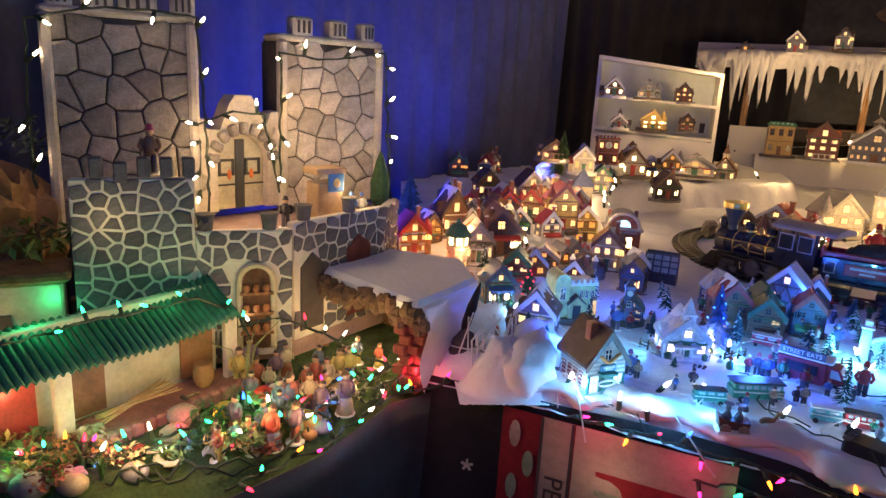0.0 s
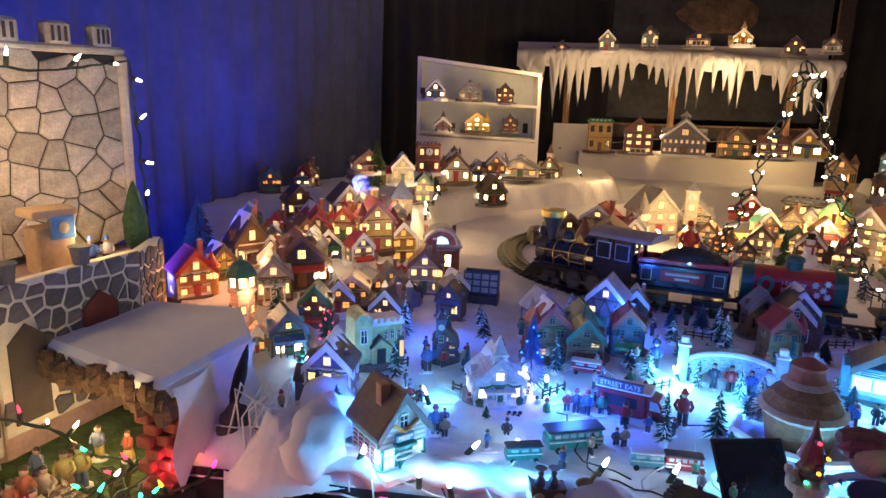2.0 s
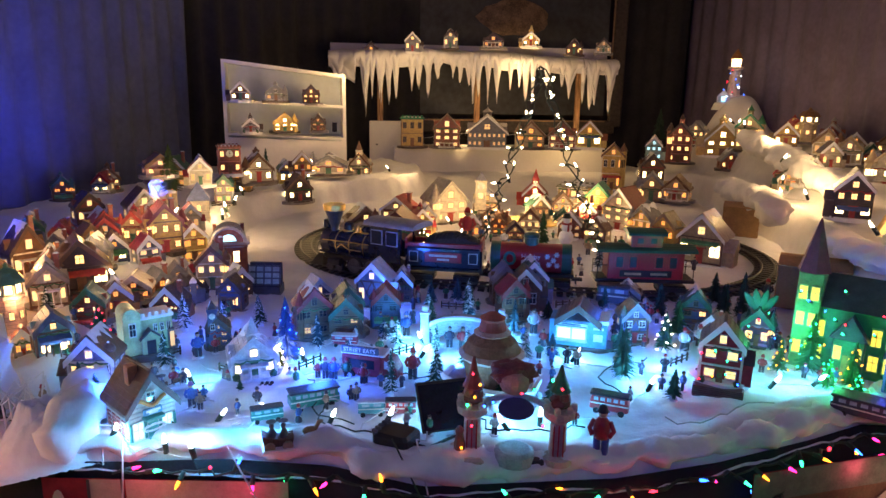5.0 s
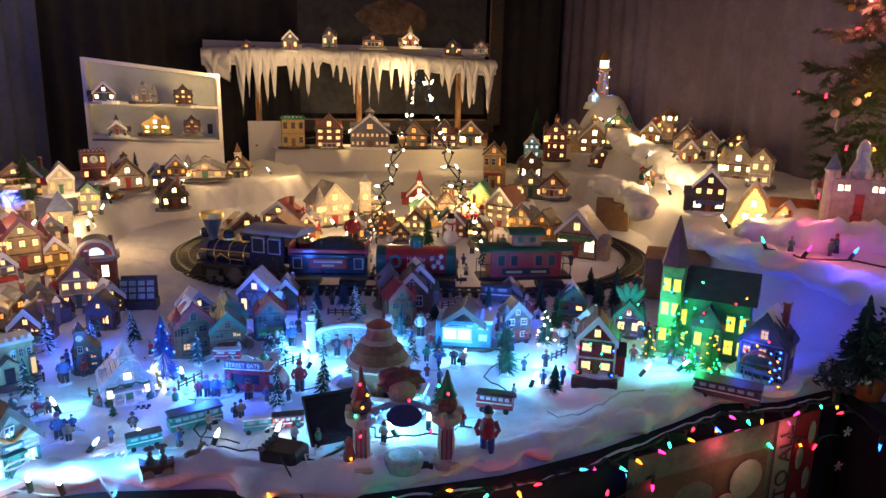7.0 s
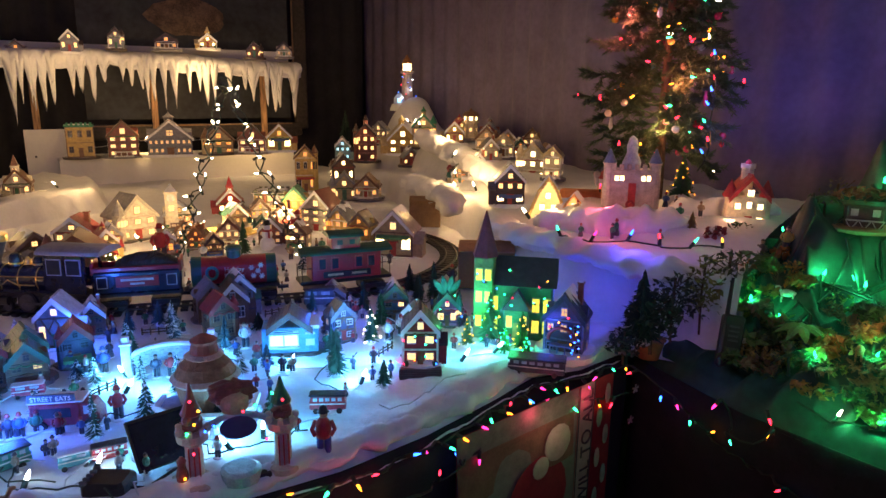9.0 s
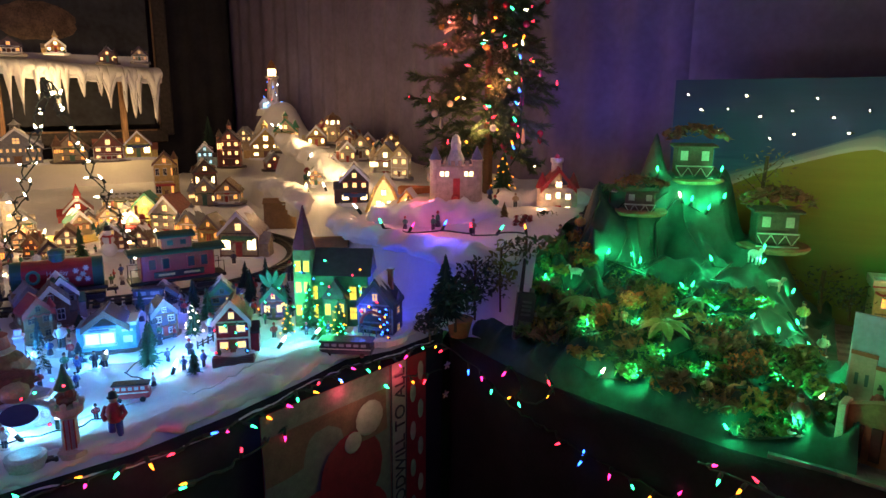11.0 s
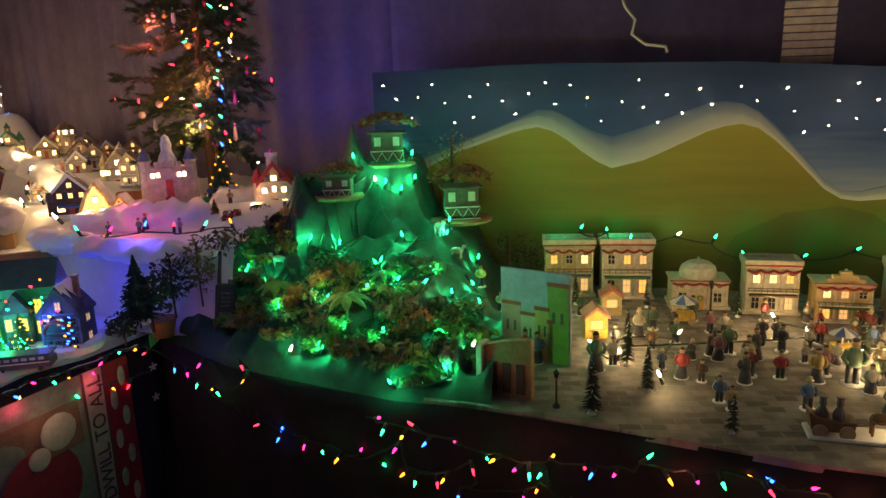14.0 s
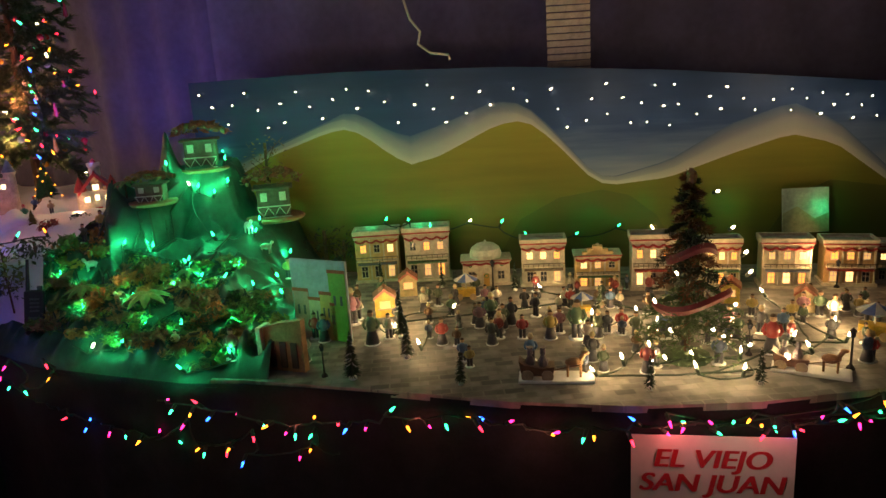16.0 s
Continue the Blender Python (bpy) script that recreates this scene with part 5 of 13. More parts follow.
house(3.999, 2.835, 1.060, -46, 0.229, 0.239, (0.75, 0.52, 0.16), (0.62, 0.50, 0.30), label="yellow manor with lit windows on the snow hill", floors=2, cupola=True, glowm=G_HOT)
house(3.994, 2.639, 1.112, -53, 0.170, 0.253, (0.62, 0.50, 0.30), (0.06, 0.30, 0.16), label="tan house with green roof and cupola", floors=2, cupola=True)
tower(4.158, 2.360, 1.175, -57, 0.108, 0.205, (0.62, 0.50, 0.30), (0.22, 0.12, 0.07), label="slim tan bell tower", sides=6, lantern=True)
house(4.026, 2.403, 1.150, -56, 0.143, 0.140, (0.75, 0.52, 0.16), (0.62, 0.50, 0.30), label="yellow cottage on the snow hill", glowm=G_HOT)
house(3.976, 2.120, 1.126, -59, 0.155, 0.145, (0.62, 0.50, 0.30), (0.22, 0.12, 0.07), label="tan house with brown roof on the snow hill")
house(3.766, 1.872, 1.109, -60, 0.137, 0.141, (0.75, 0.68, 0.52), (0.62, 0.50, 0.30), label="cream house with snowy roof on the hill")
house(3.347, 1.789, 1.034, -48, 0.131, 0.147, (0.30, 0.30, 0.33), (0.10, 0.07, 0.07), label="grey wooden house with gables on the hillside", chimney=True)
house(3.519, 1.528, 1.026, -73, 0.183, 0.229, (0.75, 0.68, 0.52), (0.62, 0.50, 0.30), label="cream mansion with turrets and lit windows", floors=2, cupola=True, glowm=G_HOT)
house(3.263, 1.295, 1.076, -74, 0.100, 0.158, (0.75, 0.68, 0.52), (0.62, 0.50, 0.30), label="narrow cream house on the hillside", floors=2)
house(2.831, 1.295, 1.005, -56, 0.142, 0.177, (0.10, 0.07, 0.07), (0.16,0.14,0.14), label="dark terrace house with a lit shop window", floors=2, shop=True)
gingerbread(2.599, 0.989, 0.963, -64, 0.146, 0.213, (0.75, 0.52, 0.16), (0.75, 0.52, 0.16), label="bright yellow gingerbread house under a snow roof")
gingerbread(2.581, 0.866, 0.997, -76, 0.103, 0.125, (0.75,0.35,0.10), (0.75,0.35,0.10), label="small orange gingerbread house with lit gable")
house(2.693, 4.697, 1.003, -27, 0.199, 0.247, (0.75, 0.52, 0.16), (0.06, 0.30, 0.16), label="yellow shop house with green trim", floors=2, flat=True, lit=0.2)
house(2.890, 4.489, 1.012, -30, 0.223, 0.253, (0.35, 0.12, 0.08), (0.22, 0.12, 0.07), label="timbered red house with lit windows", floors=3, timber=True)
house(3.154, 4.323, 1.019, -33, 0.334, 0.277, (0.30, 0.30, 0.33), (0.30, 0.30, 0.33), label="wide grey mansion with two rows of lit windows", floors=2, cupola=True, wide=True)
house(3.377, 4.056, 1.027, -37, 0.230, 0.201, (0.62, 0.50, 0.30), (0.22, 0.12, 0.07), label="tan house with brown gables", floors=2)
house(3.528, 3.870, 1.035, -39, 0.220, 0.199, (0.35, 0.12, 0.08), (0.22, 0.12, 0.07), label="red-brown house with white trim", floors=2)
house(3.672, 3.735, 1.048, -41, 0.194, 0.191, (0.75, 0.52, 0.16), (0.35, 0.12, 0.08), label="yellow store with red front", shop=True)
house(3.524, 3.313, 0.796, -43, 0.165, 0.320, (0.75, 0.52, 0.16), (0.22, 0.12, 0.07), label="narrow yellow shop with balcony", floors=2, shop=True, lit=0.3)
house(2.434, 4.903, 1.673, -23, 0.143, 0.113, (0.30, 0.30, 0.33), (0.10, 0.07, 0.07), label="tiny dark cottage with lit windows", floors=2)
house(2.701, 4.717, 1.721, -27, 0.127, 0.146, (0.30, 0.30, 0.33), (0.10, 0.07, 0.07), label="tiny grey house with tower")
house(2.930, 4.530, 1.751, -30, 0.110, 0.137, (0.30, 0.30, 0.33), (0.10, 0.07, 0.07), label="tiny grey house with arched gable")
house(3.194, 4.337, 1.757, -33, 0.169, 0.105, (0.10, 0.07, 0.07), (0.10, 0.07, 0.07), label="tiny low dark house", lit=0.6)
church(3.418, 4.165, 1.771, -36, 0.136, 0.153, (0.75, 0.52, 0.16), (0.62, 0.50, 0.30), label="tiny golden chapel with bright windows", glowm=G_HOT)
house(3.638, 3.926, 1.710, -40, 0.126, 0.105, (0.22, 0.12, 0.07), (0.10, 0.07, 0.07), label="tiny brown house with lit windows")
house(3.763, 3.747, 1.719, -42, 0.117, 0.104, (0.62, 0.50, 0.30), (0.10, 0.07, 0.07), label="tiny tan house with lit windows")
house(1.200, 3.968, 1.364, -13, 0.123, 0.107, (0.22, 0.12, 0.07), (0.10, 0.07, 0.07), label="tiny brown lodge with lit base", glowm=G_HOT)
house(1.407, 3.961, 1.364, -16, 0.133, 0.105, (0.30, 0.30, 0.33), (0.30, 0.30, 0.33), label="tiny grey unlit manor", cupola=True, lit=0.2)
house(1.621, 3.949, 1.352, -18, 0.111, 0.108, (0.22, 0.12, 0.07), (0.10, 0.07, 0.07), label="tiny brown house with lit windows", floors=2)
church(1.246, 3.950, 1.184, -14, 0.106, 0.116, (0.30, 0.30, 0.33), (0.10, 0.07, 0.07), label="tiny grey unlit church", lit=0.2)
house(1.453, 3.954, 1.186, -16, 0.148, 0.107, (0.75, 0.52, 0.16), (0.75, 0.52, 0.16), label="tiny translucent house glowing orange", floors=2, glowm=G_HOT)
house(1.656, 3.932, 1.187, -19, 0.099, 0.098, (0.22, 0.12, 0.07), (0.10, 0.07, 0.07), label="tiny dark house with lit windows", floors=2)
redcastle(2.683, 0.286, 1.045, -64, 0.144, 0.233, (0.75, 0.68, 0.52), (0.45, 0.05, 0.06), label="cream toy castle with red roofs and lit windows")


# ---- bookcase, mantel table and icicle shelf ----
def bookcase():
    root = thing("bookcase", pose(1.115, 4.05, 0.90, 0, 0, -17), "white painted bookcase with two shelves and an open back hole", "bookcase")
    W, D, H1, H2 = 0.72, 0.20, 0.70, 0.62
    side = Geo().prism([(0, 0), (0.02, 0), (0.02, H1), (0, H1)], 0, D)
    part("side_panel", side, WHITE, root)
    part("side_panel", Geo().prism([(W - 0.02, 0), (W, 0), (W, H2 + 0.005), (W - 0.02, H2 + 0.005)], 0, D), WHITE, root)
    part("top_panel", Geo().prism([(0.02, H1 - 0.02), (W - 0.02, H2 - 0.015), (W - 0.02, H2 + 0.005), (0.02, H1)], 0, D), WHITE, root)
    part("back_panel", Geo().prism([(0.02, 0), (W - 0.02, 0), (W - 0.02, H2 - 0.016), (0.02, H1 - 0.021)], D - 0.01, D), mat("pale_blue_board", (0.60, 0.66, 0.66), rough=0.7, scale=6, var=0.1), root)
    for z in (0.26, 0.455):
        part("shelf", Geo().prism([(0.02, z), (W - 0.02, z - 0.03), (W - 0.02, z - 0.015), (0.02, z + 0.015)], 0.003, D - 0.012), WHITE, root)
    part("kick_panel", Geo().prism([(0.02, 0), (W - 0.02, 0), (W - 0.02, 0.225), (0.02, 0.25)], 0.004, 0.016), WHITE, root)
    part("socket_hole", Geo().box(W - 0.06, D - 0.013, 0.30, 0.03, 0.004, 0.06), BLACK, root)
    return root


bookcase()
MANT = pose(2.573, 4.78, 0, 0, 0, math.degrees(math.atan2(4.133 - 4.78, 4.166 - 2.573)))


def mantel_table():
    root = thing("mantel_table", MANT, "white painted bench with a cut-out arch in its apron", "bench")
    L = 1.72
    part("top", Geo().box(L / 2, 0.16, 0.98, L, 0.36, 0.02, ch=0.003), WHITE, root)
    arch = [(0, 0.97), (0, 0.66), (0.26, 0.66), (0.28, 0.74), (0.36, 0.785), (1.25, 0.785), (1.33, 0.74), (1.35, 0.60), (L, 0.60), (L, 0.97)]
    part("apron", Geo().prism(arch, -0.02, 0.0), WHITE, root)
    for x in (0.03, L - 0.03):
        part("leg", Geo().box(x, 0.30, 0.72, 0.04, 0.04, 0.5, ch=0.003), WHITE, root)
    part("side_board", Geo().box(-0.04, 0.17, 0.98, 0.30, 0.018, 0.42, ch=0.002), WHITE, root)
    part("knob", Geo().ball(-0.13, 0.155, 1.0, 0.008, nu=8, nv=6), STEEL, root)
    return root


mantel_table()


def icicle_shelf():
    root = thing("icicle_shelf", MANT, "white shelf draped in cotton snow with cut icicles", "shelf")
    L0, L1, Z0, Z1 = -0.50, 1.80, 1.69, 1.74
    part("board", Geo().box((L0 + L1) / 2, 0.12, 1.685, L1 - L0, 0.28, 0.02, ch=0.003), WHITE, root)
    part("back_rail", Geo().box((L0 + L1) / 2, 0.25, 1.745, L1 - L0, 0.02, 0.10, ch=0.003), WHITE, root)
    # the fringe: lobes of uneven length
    rnd = random.Random(5)
    tips = []
    x = L0 + 0.33
    while x < L1 - 0.05:
        w = rnd.uniform(0.045, 0.08)
        tips.append((x, w, 0.10 + 0.19 * rnd.random()))
        x += rnd.choice((0.055, 0.075, 0.10, 0.12))
    # long drapes at both ends
    tips += [(-0.42, 0.17, 0.20), (-0.22, 0.10, 0.36), (-0.10, 0.07, 0.30), (1.74, 0.11, 0.30), (1.58, 0.10, 0.27), (1.40, 0.13, 0.20), (0.62, 0.06, 0.30)]
    g = Geo()

    def edge(x):
        d = 0.105 + 0.04 * nz(x, 0, 4) + 0.012 * nz(x, 0, 13)
        for c, w, deep in tips:
            q = abs(x - c) / (w / 2)
            if q < 1:
                d = max(d, 0.09 + deep * (1 - q ** 0.8) ** 1.5 * 1.15)
        if x < -0.30:
            d = max(d, 0.10 + 0.14 * (1 + (x + 0.30) / 0.2))
        return d

    def fn(u, v):
        x = lerp(L0, L1, u)
        top = 1.71 + 0.025 * math.sin(x * 2.2 + 0.8) + 0.018 * nz(x, 1, 3.5)
        if v < 0.3:
            q = v / 0.3
            return (x, lerp(0.20, -0.02, q), top + 0.012 * math.sin(q * 3.14) + 0.006 * nz(x, q, 9))
        q = (v - 0.3) / 0.7
        return (x, -0.025 - 0.045 * math.sin(min(1, q * 1.6) * 3.14) * (0.7 + 0.5 * nz(x, 3, 8)) + 0.012 * nz(x, q, 22), top - edge(x) * q)

    g.grid(640, 18, fn)
    ob = part("snow_fringe", g, SNOW, root, smooth=True)
    ob.modifiers.new("thick", "SOLIDIFY").thickness = 0.010
    for x in (-0.10, 0.70, 1.56):
        part("post", Geo().box(x, 0.22, 0.86, 0.045, 0.03, 1.63, ch=0.003), wood_mat("pine_post", (0.42, 0.24, 0.12)), root)
    return root


icicle_shelf()


def picture():
    root = thing("picture_frame", MANT @ pose(1.0, 0.50, 1.63), "large dark painting in an ornate black frame", "picture")
    W, H = 2.0, 0.98
    part("canvas", Geo().box(0, 0.01, 0.25, W - 0.2, 0.01, H + 0.3), mat("dark_canvas", (0.03, 0.035, 0.045), rough=0.6, var=0.6, scale=4), root)
    gm = mat("carved_frame", (0.045, 0.035, 0.03), rough=0.5, var=0.6, scale=40, bump=1.0)
    for x, z, sx, sz in ((0, -H / 2, W, 0.12), (-W / 2, 0.25, 0.12, H + 0.5), (W / 2, 0.25, 0.12, H + 0.5), (0, 0.98, W, 0.12)):
        fr = part("frame_rail", Geo().box(x, 0, z, sx, 0.05, sz, ch=0.012), gm, root)
        part("frame_bead", Geo().box(x * 0.93, -0.028, z + (0.05 if z < 0 else 0), max(0.012, sx - 0.2 if sx > 1 else 0.012), 0.008, max(0.012, sz - 0.2 if sz > 1 else 0.012)), mat("worn_gilt", (0.25, 0.16, 0.10), rough=0.4, metal=0.4, var=0.4, scale=40), fr)
    bl = Geo().ball(0.05, 0.0, 0.42, 0.30, 0.02, 0.14, nu=18, nv=10, rough=0.25, seed=3)
    part("painted_cloud", bl, mat("umber_paint", (0.14, 0.09, 0.06), rough=0.6, var=0.7, scale=14), root)
    return root


picture()

# ---- railway ----
OC = Vector((1.92, 2.09, 0.0))
UA = Vector((0.785, -0.62, 0.0)).normalized()
VA = Vector((-UA.y, UA.x, 0.0))
R, S = 0.62, 0.31
OVAL = 2 * math.pi * R + 4 * S


def on_oval(s, off=0.0):
    """Place and heading on the loop; s runs from the middle of the near side towards the loop's east end."""
    s = s % OVAL
    r = R + off
    if s < S or s > OVAL - S:
        q = s if s < S else s - OVAL
        p, h = UA * q - VA * r, UA
    elif s < S + math.pi * R:
        a = (s - S) / R
        p, h = UA * (S + r * math.sin(a)) - VA * (r * math.cos(a)), UA * math.cos(a) + VA * math.sin(a)
    elif s < 3 * S + math.pi * R:
        q = s - 2 * S - math.pi * R
        p, h = -UA * q + VA * r, -UA
    else:
        a = (s - 3 * S - math.pi * R) / R
        p, h = -UA * (S + r * math.sin(a)) + VA * (r * math.cos(a)), -UA * math.cos(a) - VA * math.sin(a)
    return OC + p, h


TZ = 0.818


def railway():
    root = thing("railway_track", Matrix.Identity(4), "black plastic toy railway track laid in an oval loop", "railway track")
    n = 160
    tie = Geo().box(0, 0, 0, 0.022, 0.096, 0.010, ch=0.002).mesh("tie", BLACK)
    for i in range(n):
        p, h = on_oval(OVAL * i / n)
        part("tie", tie, None, root, at=pose(p.x, p.y, TZ - 0.009, 0, 0, math.degrees(math.atan2(h.y, h.x))))
    for off in (-0.0225, 0.0225):
        pts = [on_oval(OVAL * i / 200, off)[0] + Vector((0, 0, TZ)) for i in range(201)]
        part("rail", Geo().tube(pts, 0.0042, 6), STEEL, root)
    return root


railway()


def wheel(parent, x, y, z, r, m=BLACK):
    w = part("wheel", Geo().cyl(x, y, z, z + 0.008, r, n=16, rx=90), m, parent)
    part("rim", Geo().cyl(x, y - 0.0085, z, z + 0.0012, r * 0.8, n=16, rx=90), STEEL, w)


def car_pose(s, z=0.0):
    p, h = on_oval(s)
    return pose(p.x, p.y, TZ + z, 0, 0, math.degrees(math.atan2(h.y, h.x))) @ Matrix.Diagonal((1.16, 1.16, 1.2, 1))


NAVY = mat("navy_enamel", (0.012, 0.018, 0.045), rough=0.25, var=0.2, scale=20, bump=0.05, coat=0.5)
REDE = mat("red_enamel", (0.38, 0.02, 0.03), rough=0.3, var=0.2, scale=20, bump=0.05, coat=0.4)
GRNE = mat("green_enamel", (0.015, 0.10, 0.07), rough=0.35, var=0.2, scale=20, bump=0.05)


def bogie(parent, x):
    b = part("bogie", Geo().box(x, 0, 0.022, 0.075, 0.05, 0.014, ch=0.002).box(x, -0.032, 0.02, 0.07, 0.006, 0.012).box(x, 0.032, 0.02, 0.07, 0.006, 0.012), BLACK, parent)
    for dx in (-0.022, 0.022):
        for y in (-0.022, 0.030):
            wheel(b, x + dx, y, 0.0155, 0.0145)


def locomotive():
    # its nose points along local -x
    root = thing("toy_locomotive", car_pose(-0.535), "navy and black toy steam locomotive with brass funnel trim", "toy train", "toy train on the loop")
    fr = part("frame", Geo().box(0, 0, 0.045, 0.30, 0.055, 0.016, ch=0.003), BLACK, root)
    part("boiler", Geo().cyl(-0.135, 0, 0.085, 0.085 + 0.17, 0.034, n=20, ry=90), NAVY, root)
    part("smokebox", Geo().cyl(-0.155, 0, 0.085, 0.085 + 0.03, 0.036, n=20, ry=90), STEEL, root)
    for x in (-0.10, -0.05, 0.0):
        part("boiler_band", Geo().cyl(x, 0, 0.085, 0.0885, 0.0348, n=20, ry=90), GOLD, root)
    fu = part("funnel", Geo().lathe([(0.013, 0.112), (0.013, 0.13), (0.03, 0.178), (0.032, 0.182)], 16, -0.125), mat("blue_steel", (0.10, 0.14, 0.22), rough=0.3, metal=0.6), root)
    part("funnel_rim", Geo().lathe([(0.033, 0.178), (0.034, 0.182), (0.034, 0.194), (0.031, 0.196)], 16, -0.125), GOLD, fu)
    for x, h in ((-0.07, 0.15), (-0.005, 0.145)):
        d = part("steam_dome", Geo().lathe([(0.017, 0.11), (0.016, h - 0.012), (0.012, h - 0.003), (0.002, h)], 14, x), NAVY, root)
        part("dome_ring", Geo().lathe([(0.0175, 0.121), (0.0175, 0.126)], 14, x), GOLD, d)
    part("bell", Geo().lathe([(0.010, 0.12), (0.008, 0.132), (0.003, 0.14)], 10, -0.037), GOLD, root)
    part("headlight", Geo().box(-0.15, 0, 0.135, 0.022, 0.024, 0.026, ch=0.003), NAVY, root)
    part("headlight_lens", Geo().cyl(-0.161, 0, 0.135, 0.138, 0.009, n=12, ry=-90), glow("headlamp", (1.0, 0.85, 0.6), 1.0), root)
    part("handrail", Geo().tube([(-0.14, -0.039, 0.095), (-0.02, -0.039, 0.098), (0.035, -0.039, 0.098)], 0.0016), GOLD, root)
    part("running_board", Geo().box(-0.05, 0, 0.062, 0.2, 0.09, 0.005).box(-0.05, -0.0455, 0.061, 0.2, 0.002, 0.004), NAVY, root)
    part("pipe", Geo().tube([(-0.09, -0.0365, 0.075), (-0.07, -0.041, 0.088), (-0.045, -0.038, 0.075), (0.0, -0.038, 0.075)], 0.002), GOLD, root)
    part("pilot", Geo().prism([(-0.20, 0.012), (-0.15, 0.012), (-0.15, 0.05), (-0.165, 0.05)], -0.03, 0.03), BLACK, root)
    cab = part("cab", Geo().box(0.085, -0.040, 0.082, 0.11, 0.004, 0.05).box(0.085, 0.040, 0.082, 0.11, 0.004, 0.05).box(0.034, 0, 0.11, 0.006, 0.08, 0.11).box(0.137, -0.037, 0.13, 0.006, 0.008, 0.06).box(0.085, -0.037, 0.13, 0.006, 0.008, 0.06).box(0.037, -0.037, 0.13, 0.006, 0.008, 0.06).box(0.137, 0.037, 0.13, 0.006, 0.008, 0.06).box(0.037, 0.037, 0.13, 0.006, 0.008, 0.06), NAVY, root)
    part("cab_window", Geo().box(0.060, -0.0425, 0.125, 0.040, 0.002, 0.042).box(0.112, -0.0425, 0.125, 0.040, 0.002, 0.042), mat("pale_line", (0.3, 0.36, 0.6), rough=0.4), cab)
    part("cab_window", Geo().box(0.060, -0.0440, 0.125, 0.034, 0.002, 0.036).box(0.112, -0.0440, 0.125, 0.034, 0.002, 0.036), DARKPANE, cab)
    roof = [(-0.055, 0.160)] + [(0.055 * math.cos(a), 0.160 + 0.016 * math.sin(a)) for a in np.linspace(math.pi, 0, 9)] + [(0.055, 0.158), (-0.055, 0.158)]
    rg = Geo().prism(roof[1:], 0.02, 0.19)
    rg.v = [(y, -x, z) for x, y, z in rg.v]
    part("cab_roof", rg, mat("grey_roof", (0.30, 0.30, 0.36), rough=0.5, scale=30), root)
    for x in (-0.03, 0.03, 0.09):
        for y in (-0.024, 0.032):
            wheel(root, x, y, 0.028, 0.027)
    for x in (-0.12, -0.085):
        for y in (-0.024, 0.032):
            wheel(root, x, y, 0.0155, 0.0145)
    part("drive_rod", Geo().box(0.03, -0.036, 0.026, 0.14, 0.003, 0.006), STEEL, root)
    part("cylinder", Geo().cyl(-0.12, -0.034, 0.032, 0.075, 0.012, n=12, ry=90), BLACK, root)
    return root


def tender():
    root = thing("toy_tender", car_pose(-0.255), "navy toy coal tender with red rim", "toy train", "toy train on the loop")
    part("body", Geo().box(0, 0, 0.078, 0.22, 0.078, 0.062, ch=0.006), NAVY, root)
    part("rim", Geo().box(0, -0.036, 0.113, 0.22, 0.008, 0.012, ch=0.002).box(0, 0.036, 0.113, 0.22, 0.008, 0.012, ch=0.002).box(0.107, 0, 0.115, 0.008, 0.076, 0.03, ch=0.002).box(-0.107, 0, 0.115, 0.008, 0.076, 0.03, ch=0.002), REDE, root)
    co = Geo()
    co.grid(26, 10, lambda u, v: (lerp(-0.06, 0.102, u), lerp(-0.034, 0.034, v), 0.112 + 0.035 * math.sin(math.pi * u) ** 0.5 * math.sin(math.pi * v) ** 0.5 + 0.006 * nz(u * 30, v * 12, 1.0)))
    part("coal", co, mat("coal", (0.02, 0.02, 0.022), rough=0.5, var=0.5, scale=90, bump=1.0), root)
    pl = part("name_plate", Geo().box(0, -0.0395, 0.08, 0.105, 0.003, 0.028, ch=0.001), REDE, root)
    part("name_bar", Geo().box(0, -0.0418, 0.085, 0.08, 0.0012, 0.006).box(0, -0.0418, 0.0745, 0.035, 0.0012, 0.005), mat("cream_print", (0.6, 0.55, 0.5)), pl)
    for x in (-0.085, 0.085):
        part("panel_line", Geo().box(x, -0.0395, 0.08, 0.026, 0.002, 0.03), mat("silver_line", (0.5, 0.55, 0.6), rough=0.3), root)
        part("panel", Geo().box(x, -0.0402, 0.08, 0.022, 0.002, 0.026), NAVY, root)
    part("frame", Geo().box(0, 0, 0.043, 0.22, 0.05, 0.012), BLACK, root)
    bogie(root, -0.065)
    bogie(root, 0.065)
    part("coupler", Geo().box(0.125, 0, 0.03, 0.03, 0.012, 0.008).box(-0.125, 0, 0.03, 0.03, 0.012, 0.008), BLACK, root)
    return root


def letters(parent, text, size, m, colour_mat, extrude=0.0004, name="lettering"):
    cu = bpy.data.curves.new("lettering", "FONT")
    cu.body, cu.size, cu.extrude, cu.align_x, cu.align_y = text, size, extrude, "CENTER", "CENTER"
    ob = new(name, cu)
    dep = bpy.context.evaluated_depsgraph_get()
    me = bpy.data.meshes.new_from_object(ob.evaluated_get(dep))
    bpy.data.objects.remove(ob)
    me.materials.clear()
    me.materials.append(colour_mat)
    me.transform(m)
    return part(name, me, None, parent)


